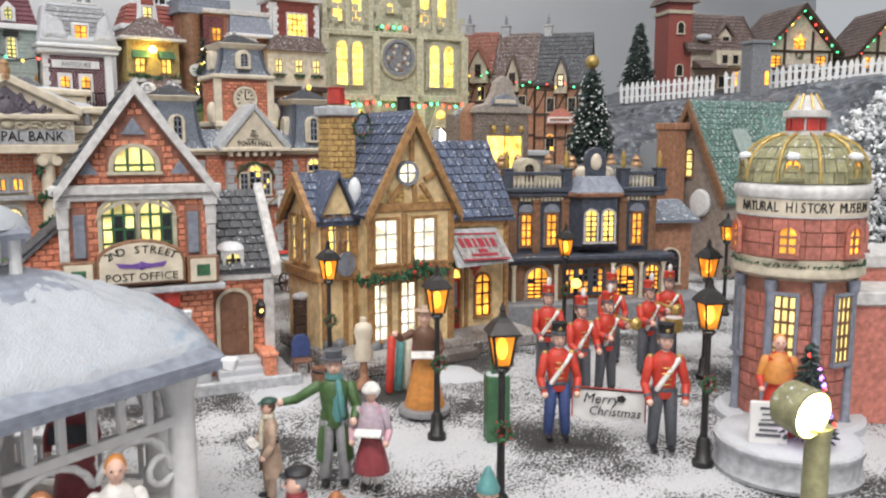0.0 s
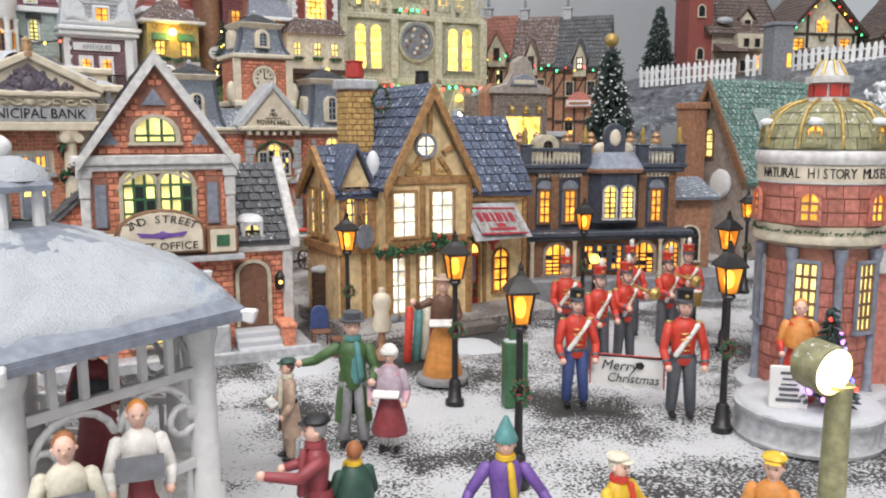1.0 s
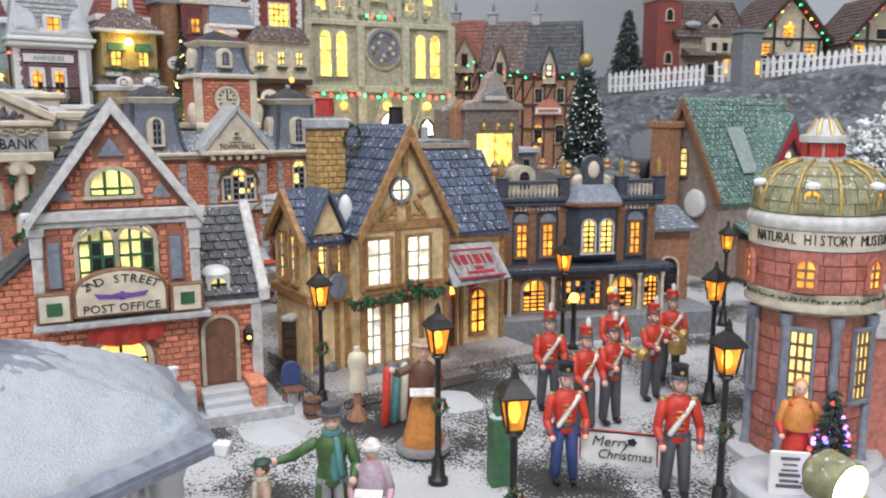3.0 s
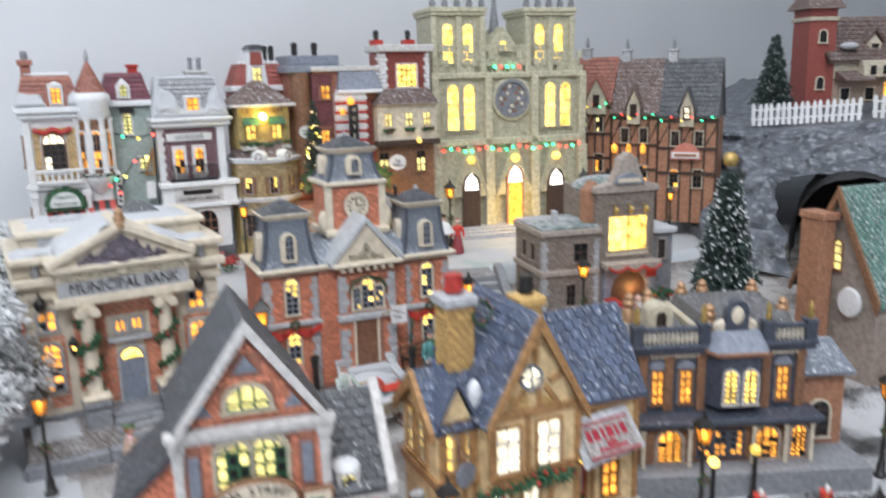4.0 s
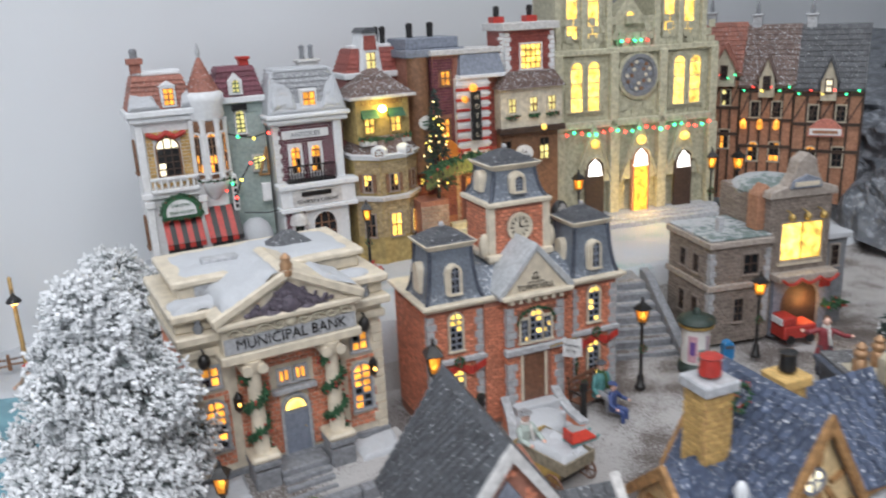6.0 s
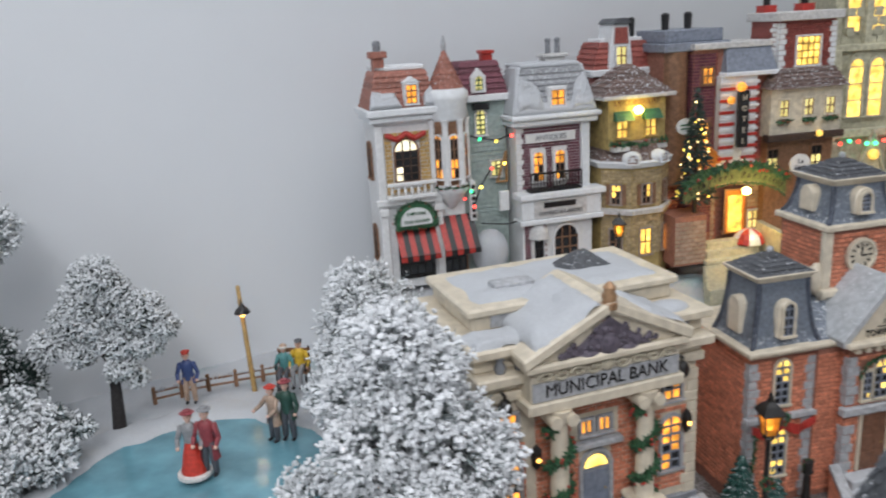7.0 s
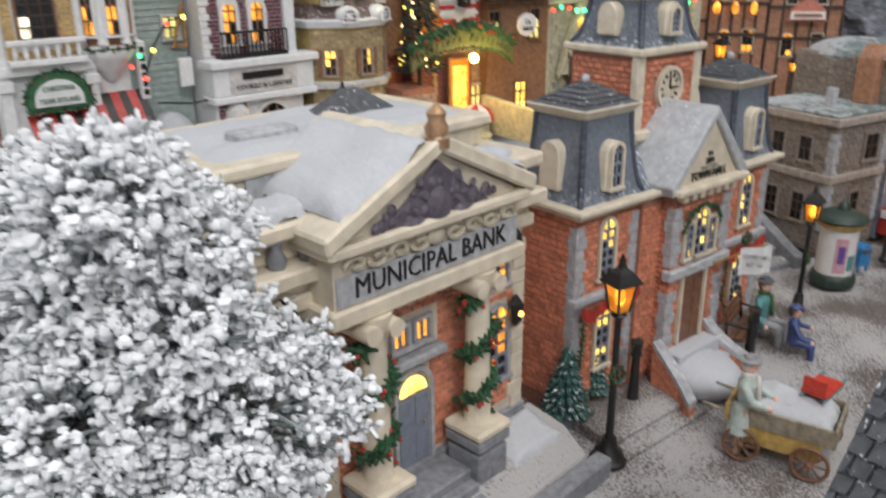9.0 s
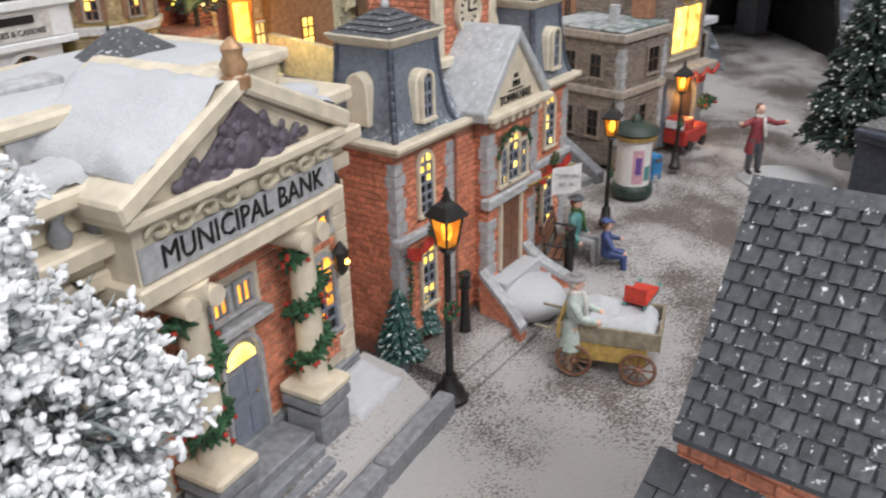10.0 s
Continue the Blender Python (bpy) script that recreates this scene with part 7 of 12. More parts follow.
def fire_station():
    ob = thing("fire_station", place(0.0529, 1.0074, 0.037, 22) @ Matrix.Diagonal((0.8, 0.95, 0.985, 1)), "dusty grey-brown brick fire station with scrolled gable and lit yellow window", "building", "village buildings")
    z = -0.03
    # low wing
    part("wing_wall", Shape().box(-0.088, 0.0, -0.004, 0.085, 0, 0.140 + z), BRICK_DUN, ob)
    for turn, org, w in ((-90, (-0.088, 0.085, 0), 0.089), (0, (-0.088, -0.004, 0), 0.088)):
        bricks(ob, 0, w, 0.0, 0.138 + z, 0, BRICK_DUN, at=Matrix.Translation(org) @ Matrix.Rotation(radians(turn), 4, "Z"), bw=0.008, bh=0.004)
    part("wing_cornice", Shape().box(-0.093, 0.002, -0.009, 0.088, 0.140 + z, 0.147 + z), DUNTRIM, ob, bevel=0.001)
    part("wing_ledge", Shape().box(-0.092, 0.0, -0.008, 0.088, 0.092 + z, 0.099 + z), DUNTRIM, ob, bevel=0.001)
    part("wing_roof_snow", Shape().box(-0.09, 0.0, -0.005, 0.085, 0.147 + z, 0.150 + z), DUSTSNOW, ob, bevel=0.001)
    corner_stones(ob, -0.088, -0.004, 0.02, 0.138 + z, STONE, 0.008, 0.0065, -1, "quoin_block")
    corner_stones(ob, -0.001, -0.004, 0.02, 0.138 + z, STONE, 0.008, 0.0065, 1, "quoin_block")
    window(ob, -0.03, -0.0052, 0.108 + z, 0.022, 0.022, 2, 2, False, DARKPANE, BRICK_DUN, DARKTIMBER)
    window(ob, -0.045, -0.0052, 0.055 + z, 0.014, 0.026, 2, 3, False, DARKPANE, BRICK_DUN, DARKTIMBER)
    for y in (0.022, 0.05):
        window(ob, -0.0892, y, 0.108 + z, 0.012, 0.020, 2, 2, False, DARKPANE, BRICK_DUN, DARKTIMBER, turn=-90)
        window(ob, -0.0892, y, 0.055 + z, 0.012, 0.024, 2, 3, False, DARKPANE, BRICK_DUN, DARKTIMBER, turn=-90)
    # main block
    x0, x1 = 0.0, 0.092
    part("wall", Shape().box(x0, x1, 0, 0.10, 0, 0.188 + z), BRICK_DUN, ob)
    bricks(ob, x0, x1, 0.10 + z, 0.188 + z, 0, BRICK_DUN, [(0.012, 0.084, 0.112 + z, 0.162 + z)], bw=0.0075, bh=0.0038)
    bricks(ob, 0, 0.10, 0.12, 0.186 + z, 0, BRICK_DUN, at=Matrix.Translation((x0, 0.1, 0)) @ Matrix.Rotation(radians(-90), 4, "Z"), bw=0.008, bh=0.004)
    gp = [(x0 - 0.006, 0.186 + z), (x1 + 0.006, 0.186 + z), (x1 + 0.004, 0.194 + z), (0.074, 0.199 + z), (0.064, 0.212 + z), (0.060, 0.226 + z), (0.046, 0.234 + z), (0.032, 0.226 + z), (0.028, 0.212 + z), (0.018, 0.199 + z), (x0 - 0.004, 0.194 + z)]
    part("scrolled_gable", Shape().prism_y(gp, -0.004, 0.012), DUNTRIM, ob, bevel=0.0012)
    part("name_shield", Shape().prism_y([(0.022, 0.196 + z), (0.07, 0.196 + z), (0.066, 0.205 + z), (0.046, 0.211 + z), (0.026, 0.205 + z)], -0.0065, -0.003), BLUEGREY, ob, "grey-blue name shield with worn lettering", bevel=0.0008)
    part("lettering_bar", Shape().box(0.028, 0.064, -0.0072, -0.0062, 0.1985 + z, 0.2035 + z), CREAM, ob)
    part("roof_snow", Shape().ball((0.046, 0.06, 0.186 + z), 0.05, n=18, m=8, s=(1.0, 0.95, 0.28)), DUSTSNOW, ob, smooth=True)
    part("roof_hatch", Shape().prism_y([(-0.012, 0.15 + z), (0.014, 0.15 + z), (0.014, 0.188 + z), (0.001, 0.2 + z), (-0.012, 0.188 + z)], 0.01, 0.03), TERRA, ob, bevel=0.0008)
    part("loft_recess", Shape().box(0.014, 0.082, -0.003, 0.0, 0.110 + z, 0.114 + z), CREAM, ob)
    window(ob, 0.048, -0.0008, 0.116 + z, 0.062, 0.042, 2, 1, False, LIT, DUNTRIM, GOLD, label="wide window brightly lit in yellow")
    for x in (0.024, 0.048, 0.072):
        part("spot_lamp", Shape().ball((x, -0.010, 0.166 + z), 0.0045, n=9, m=6).path([(x, 0, 0.172 + z), (x, -0.010, 0.170 + z)], 0.0009), GOLD, ob, smooth=True)
    for i in range(3):
        xs = 0.008 + i * 0.028
        part("swag", Shape().path([(xs + 0.028 * k / 6, -0.0215, 0.1 + z - 0.006 * math.sin(math.pi * k / 6)) for k in range(7)], 0.0017, 6), RED, ob, "red cloth swag", smooth=True)
    part("flue", Shape().box(-0.06, -0.052, 0.02, 0.028, 0.148 + z, 0.166 + z), STONE, ob, bevel=0.0006)
    part("balcony", Shape().box(0.004, 0.094, -0.02, 0, 0.096 + z, 0.104 + z), DUNTRIM, ob, bevel=0.001)
    part("bay_arch", Shape().prism_y([(0.008, 0), (0.02, 0), (0.02, 0.04)] + [(0.05 - 0.03 * math.cos(math.pi * i / 10), 0.036 + 0.026 * math.sin(math.pi * i / 10)) for i in range(11)] + [(0.08, 0.04), (0.08, 0), (0.092, 0), (0.092, 0.066), (0.008, 0.066)], -0.006, 0.0), BLUEGREY, ob)
    # flat dark sheet on the closed wall, painted shade of an open bay
    part("bay_shade_sheet", Shape().box(0.02, 0.08, -0.0012, 0.0, 0, 0.06), DARKTIMBER, ob)
    part("red_shutter", Shape().box(0.078, 0.094, -0.008, -0.002, 0.052, 0.062), RED, ob)
    garland(ob, [(0.086, -0.008, 0.03), (0.12, -0.008, 0.03)], 0.008, n=90, seed=71)
    part("annex", Shape().box(x1, 0.130, 0.008, 0.09, 0, 0.132 + z), STONE_DK, ob)
    part("annex_roof", Shape().box(x1, 0.134, 0.002, 0.094, 0.132 + z, 0.139 + z), SNOW, ob, bevel=0.001)
    window(ob, 0.111, 0.0078, 0.10 + z, 0.012, 0.024, 2, 3, False, DARKPANE, DUNTRIM, DARKTIMBER)
    return ob


fire_station()


def fire_engine():
    ob = thing("fire_engine", place(0.083, 1.0, 0.037, 22), "small red fire engine parked in the station doorway", "vehicle")
    part("body", Shape().box(-0.02, 0.02, -0.012, 0.012, 0.005, 0.02).box(-0.02, -0.004, -0.011, 0.011, 0.02, 0.03), RED, ob, bevel=0.0015)
    part("windscreen", Shape().box(-0.0215, -0.0195, -0.009, 0.009, 0.021, 0.028), WHITE, ob)
    for x in (-0.012, 0.012):
        for y in (-0.012, 0.012):
            part("wheel", Shape().lathe([(0.005, -0.0015), (0.005, 0.0015)], n=12), BLACK, ob, at=Matrix.Translation((x, y, 0.005)) @ pose(0, 0, 0, 90, 0, 0))
    return ob


fire_engine()


# ---- back row ----
def white_house_one():
    ob = thing("white_townhouse", place(-0.565, 1.05, 0.107, 34) @ Matrix.Diagonal((0.955, 1, 0.95, 1)), "white and peach townhouse with conical turret, red striped awnings", "building", "village buildings")
    z = -0.098
    x0, x1, D = -0.096, -0.030, 0.05
    part("wall", Shape().box(x0, x1, 0, D, 0, 0.296 + z).box(x1 - 0.001, 0.004, 0.004, D, 0, 0.296 + z), WHITE, ob)
    bricks(ob, x0 + 0.010, x1 - 0.002, 0.205 + z, 0.280 + z, 0, BRICK_YEL, [(-0.078, -0.046, 0.214 + z, 0.268 + z)], bw=0.008, bh=0.0042)
    window(ob, -0.062, -0.0006, 0.222 + z, 0.026, 0.046, 3, 4, True, LIT_PALE, BROWN, DARKTIMBER, label="large arched window with dark bars", dark_share=0.8)
    part("swag", Shape().path([(-0.083, -0.003, 0.274 + z), (-0.072, -0.003, 0.269 + z), (-0.062, -0.003, 0.275 + z), (-0.052, -0.003, 0.269 + z), (-0.041, -0.003, 0.274 + z)], 0.0034), RED, ob, smooth=True)
    for x in (x0 + 0.004, x1 + 0.001):
        part("pilaster", Shape().box(x - 0.0045, x + 0.0045, -0.004, 0.002, 0.0, 0.285 + z).box(x - 0.006, x + 0.006, -0.006, 0.002, 0.185 + z, 0.193 + z), WHITE, ob, bevel=0.0008)
    part("cornice", Shape().box(x0 - 0.006, x1 + 0.004, -0.008, D, 0.288 + z, 0.295 + z).box(x0 - 0.009, x1 + 0.004, -0.012, D + 0.003, 0.295 + z, 0.303 + z), SNOWPAINT, ob, bevel=0.0014)
    snow_sheet(ob, (x0 - 0.006, -0.010, 0.303 + z), (-0.064, -0.010, 0.303 + z), (-0.070, 0.002, 0.318 + z), (x0, 0.002, 0.322 + z), 0.005, 23, "roof_drift")
    snow_sheet(ob, (-0.042, -0.010, 0.303 + z), (x1 + 0.004, -0.010, 0.303 + z), (x1, 0.003, 0.324 + z), (-0.038, 0.002, 0.316 + z), 0.005, 24, "roof_drift")
    hip_roof(ob, x0 - 0.004, x1 + 0.006, -0.004, D, 0.303 + z, 0.342 + z, 0.72, REDROOF, "mansard_roof", 7)
    part("roof_rail", Shape().box(x0 + 0.006, x1 - 0.004, 0.006, D - 0.008, 0.342 + z, 0.347 + z), SNOWPAINT, ob, bevel=0.001)
    dm = part("dormer", Shape().box(-0.062, -0.044, -0.004, 0.02, 0.304 + z, 0.329 + z).prism_y([(-0.064, 0.329 + z), (-0.042, 0.329 + z), (-0.053, 0.336 + z)], -0.005, 0.02), SNOWPAINT, ob, bevel=0.0008)
    window(dm, -0.053, -0.0044, 0.307 + z, 0.012, 0.020, 2, 3, False, LIT_ORANGE, WHITE, BROWN)
    part("chimney", Shape().box(-0.090, -0.078, 0.006, 0.018, 0.30 + z, 0.356 + z).box(-0.093, -0.075, 0.003, 0.021, 0.356 + z, 0.363 + z), REDROOF, ob, bevel=0.0008)
    part("chimney_pot", Shape().lathe([(0.004, 0.363 + z), (0.0045, 0.371 + z), (0.003, 0.374 + z)], -0.084, 0.012, 8), STONE_DK, ob)
    # turret
    tx, ty, r = -0.012, 0.004, 0.0195
    part("turret", Shape().lathe([(r * 0.8, 0.205 + z), (r, 0.213 + z), (r, 0.29 + z)], tx, ty, 14), BROWN, ob)
    for a in (-140, -90, -40):
        ar = radians(a)
        window(ob, tx + r * 1.0 * math.cos(ar), ty + r * 1.0 * math.sin(ar), 0.222 + z, 0.009, 0.048, 2, 4, True, LIT_ORANGE, WHITE, BROWN, turn=a + 90, dark_share=0.6)
    for a in (-165, -115, -65, -15):
        ar = radians(a)
        part("turret_column", Shape().lathe([(0.0046, 0.215 + z), (0.0036, 0.22 + z), (0.0034, 0.28 + z), (0.005, 0.287 + z)], tx + (r + 0.001) * math.cos(ar), ty + (r + 0.001) * math.sin(ar), 8), WHITE, ob)
    part("turret_cornice", Shape().lathe([(r * 1.0, 0.285 + z), (r * 1.2, 0.29 + z), (r * 1.12, 0.302 + z), (r * 1.28, 0.308 + z), (r * 1.24, 0.316 + z), (r * 0.9, 0.322 + z)], tx, ty, 16), SNOWPAINT, ob, smooth=True)
    tl, n = Shape(), 8
    for j in range(n):
        ra, rb = r * 0.98 * (1 - j / n) + 0.0012, r * 0.98 * (1 - (j + 1) / n) + 0.0006
        za, zb = 0.32 + z + 0.042 * j / n, 0.32 + z + 0.042 * (j + 1) / n
        tl.lathe([(ra, za), (rb, zb)], tx, ty, 14)
    part("turret_roof", tl, REDROOF, ob)
    part("turret_finial", Shape().lathe([(0.0022, 0.36 + z), (0.003, 0.366 + z), (0.0008, 0.376 + z)], tx, ty, 8), STONE, ob)
    part("oriel_base", Shape().lathe([(0.004, 0.185 + z), (r * 0.9, 0.202 + z), (r * 1.1, 0.208 + z), (r * 1.05, 0.214 + z)], tx, ty, 14), WHITE, ob, smooth=True)
    garland(ob, [(tx + r * 1.1 * math.cos(radians(a)), ty + r * 1.1 * math.sin(radians(a)), 0.211 + z) for a in range(-180, 1, 30)], 0.0035, n=60, seed=81)
    # balcony
    part("balcony", Shape().box(x0 + 0.008, x1 - 0.002, -0.012, 0, 0.2035 + z, 0.208 + z).box(x0 + 0.008, x1 - 0.002, -0.012, -0.008, 0.2185 + z, 0.2225 + z), WHITE, ob, bevel=0.0006)
    for i in range(7):
        part("baluster", Shape().lathe([(0.0012, 0.208 + z), (0.002, 0.212 + z), (0.001, 0.2185 + z)], x0 + 0.013 + i * 0.0075, -0.010, 6), WHITE, ob)
    part("lower_cornice", Shape().box(x0 - 0.004, x1 + 0.003, -0.006, 0, 0.196 + z, 0.2035 + z), WHITE, ob, bevel=0.0008)
    # sign and awnings
    sg = part("sign", Shape().prism_y([(-0.080, 0.170 + z), (-0.034, 0.170 + z)] + [(-0.057 + 0.023 * math.cos(math.pi * i / 10), 0.176 + z + 0.021 * math.sin(math.pi * i / 10)) for i in range(11)], -0.008, -0.003), GREEN, ob, "half-round white sign with a broad green border", bevel=0.0006)
    part("sign_face", Shape().prism_y([(-0.075, 0.1725 + z), (-0.039, 0.1725 + z)] + [(-0.057 + 0.018 * math.cos(math.pi * i / 10), 0.177 + z + 0.0155 * math.sin(math.pi * i / 10)) for i in range(11)], -0.0088, -0.0078), WHITE, sg)
    garland(sg, [(-0.081, -0.007, 0.169 + z), (-0.033, -0.007, 0.169 + z)] + [(-0.057 + 0.0245 * math.cos(math.pi * i / 10), -0.007, 0.176 + z + 0.0225 * math.sin(math.pi * i / 10)) for i in range(11)], 0.0038, n=170, seed=83, name="sign_wreath")
    words("CHRISTMAS", 0.0056, sg, Matrix.Translation((-0.057, -0.0091, 0.1855 + z)), GREEN, 0.8)
    words("YEAR ROUND", 0.0056, sg, Matrix.Translation((-0.057, -0.0091, 0.1765 + z)), GREEN, 0.85)
    striped_awning(ob, -0.080, -0.034, 0.166 + z, 0.140 + z, 0.0, 0.020, 7)
    part("shop_window", Shape().box(-0.078, -0.036, -0.001, 0.0, 0.108 + z, 0.146 + z), BLACK, ob)
    window(ob, -0.057, -0.0012, 0.112 + z, 0.036, 0.026, 4, 2, False, LIT_ORANGE, BLACK, BLACK, dark_share=0.75)
    striped_awning(ob, -0.030, 0.012, 0.176 + z, 0.142 + z, 0.002, 0.026, 6)
    window(ob, -0.010, 0.0035, 0.108 + z, 0.026, 0.03, 3, 2, False, LIT_ORANGE, BROWN, BLACK, dark_share=0.8)
    window(ob, x0 - 0.0004, 0.025, 0.225 + z, 0.016, 0.04, 2, 3, True, DARKPANE, BROWN, DARKTIMBER, turn=-90)
    window(ob, x0 - 0.0004, 0.025, 0.13 + z, 0.016, 0.04, 2, 3, True, DARKPANE, BROWN, DARKTIMBER, turn=-90)
    return ob


def striped_awning(parent, x0, x1, zt, zb, y, out, n):
    aw = part("awning", Shape().path([(x0, y - out, zb), (x1, y - out, zb)], 0.0006), BLACK, parent, "red and dark green striped awning")
    for i in range(n):
        a, b = x0 + (x1 - x0) * i / n, x0 + (x1 - x0) * (i + 1) / n
        s = Shape().hexa([(a, y, zt - 0.001), (b, y, zt - 0.001), (b, y - out, zb - 0.001), (a, y - out, zb - 0.001), (a, y, zt), (b, y, zt), (b, y - out, zb), (a, y - out, zb)])
        s.hexa([(a, y - out - 0.0006, zb - 0.006), (b, y - out - 0.0006, zb - 0.006), (b, y - out + 0.0004, zb - 0.006), (a, y - out + 0.0004, zb - 0.006), (a, y - out - 0.0006, zb), (b, y - out - 0.0006, zb), (b, y - out + 0.0004, zb), (a, y - out + 0.0004, zb)])
        part("stripe", s, RED if i % 2 == 0 else BLACK, aw)
    return aw


white_house_one()


def teal_house():
    ob = thing("clapboard_house", place(-0.565, 1.05, 0.107, 34) @ Matrix.Diagonal((0.955, 1, 0.95, 1)), "narrow grey-green clapboard house with plum roof and pink chimney", "building", "village buildings")
    z = -0.098
    x0, x1, y0, D = 0.004, 0.064, 0.022, 0.06
    part("wall", Shape().box(x0, x1, y0, D, 0, 0.300 + z), TEAL, ob)
    for i in range(34):
        part("clapboard", Shape().hexa([(x0, y0 - 0.0012, 0.108 + z + i * 0.0056), (x1, y0 - 0.0012, 0.108 + z + i * 0.0056), (x1, y0, 0.108 + z + i * 0.0056), (x0, y0, 0.108 + z + i * 0.0056), (x0, y0 - 0.0003, 0.1134 + z + i * 0.0056), (x1, y0 - 0.0003, 0.1134 + z + i * 0.0056), (x1, y0, 0.1134 + z + i * 0.0056), (x0, y0, 0.1134 + z + i * 0.0056)]), TEAL, ob)
    part("cornice", Shape().box(x0 - 0.002, x1 + 0.004, y0 - 0.008, D, 0.300 + z, 0.308 + z), SNOWPAINT, ob, bevel=0.001)
    hip_roof(ob, x0, x1 + 0.002, y0 - 0.004, D, 0.308 + z, 0.345 + z, 0.7, BRICK_PURPLE, "plum_roof", 6)
    part("dormer", Shape().prism_y([(0.022, 0.31 + z), (0.040, 0.31 + z), (0.040, 0.328 + z), (0.031, 0.338 + z), (0.022, 0.328 + z)], y0 - 0.006, 0.04), WHITE, ob, bevel=0.0006)
    window(ob, 0.031, y0 - 0.0064, 0.313 + z, 0.009, 0.016, 2, 2, True, LIT_LIME, WHITE, GREEN)
    window(ob, 0.033, y0 - 0.0014, 0.262 + z, 0.011, 0.028, 2, 4, True, LIT_LIME, WHITE, GREEN, sill=True)
    part("window_hood", Shape().box(0.024, 0.042, y0 - 0.008, y0, 0.291 + z, 0.298 + z), BLACK, ob)
    window(ob, 0.050, y0 - 0.0014, 0.212 + z, 0.012, 0.018, 2, 2, False, LIT_LIME, BISQUE, GREEN)
    part("chimney", Shape().box(0.042, 0.054, 0.03, 0.042, 0.33 + z, 0.352 + z).box(0.040, 0.056, 0.028, 0.044, 0.352 + z, 0.356 + z), RED, ob, "pink-red chimney", bevel=0.0006)
    part("hanging_sign", Shape().box(0.008, 0.015, -0.006, 0.0, 0.168 + z, 0.215 + z), WHITE, ob, "tall white hanging sign with worn lettering", bevel=0.0008)
    for i in range(6):
        part("lettering_bar", Shape().box(0.0095, 0.0135, -0.0068, -0.0058, 0.172 + z + i * 0.0068, 0.1765 + z + i * 0.0068), BLACK, ob)
    part("timber_brace", Shape().path([(0.05, y0 - 0.004, 0.205 + z), (0.062, y0 - 0.004, 0.24 + z), (0.062, y0 - 0.004, 0.205 + z), (0.05, y0 - 0.004, 0.205 + z)], 0.0016), TIMBER, ob)
    part("second_sign", Shape().box(0.048, 0.060, 0.006, 0.010, 0.172 + z, 0.196 + z), WHITE, ob, bevel=0.0008)
    part("snow_bank", Shape().ball((0.034, 0.006, 0.125 + z), 0.028, n=14, m=8, s=(0.8, 0.6, 1.0)), SNOW, ob, smooth=True)
    wire = [(0.004, 0.0, 0.268 + z), (0.022, -0.004, 0.262 + z), (0.042, -0.004, 0.258 + z), (0.062, 0.0, 0.262 + z)]
    wire2 = [(0.012, -0.006, 0.186 + z), (0.020, -0.008, 0.208 + z), (0.034, -0.008, 0.228 + z), (0.050, -0.006, 0.232 + z)]
    part("light_cable", Shape().path(wire, 0.0009).path(wire2, 0.0009).path([(0.02, -0.006, 0.164 + z), (0.05, -0.008, 0.160 + z), (0.075, -0.006, 0.162 + z)], 0.0009), BLACK, ob)
    string_lights(ob, [(p[0], p[1] - 0.001, p[2] - 0.001) for p in wire + wire2] + [(0.0, -0.01, 0.196 + z), (0.008, -0.01, 0.204 + z)], ("red", "green", "yellow", "red", "red", "yellow", "red", "yellow"), 0.002)
    return ob


teal_house()


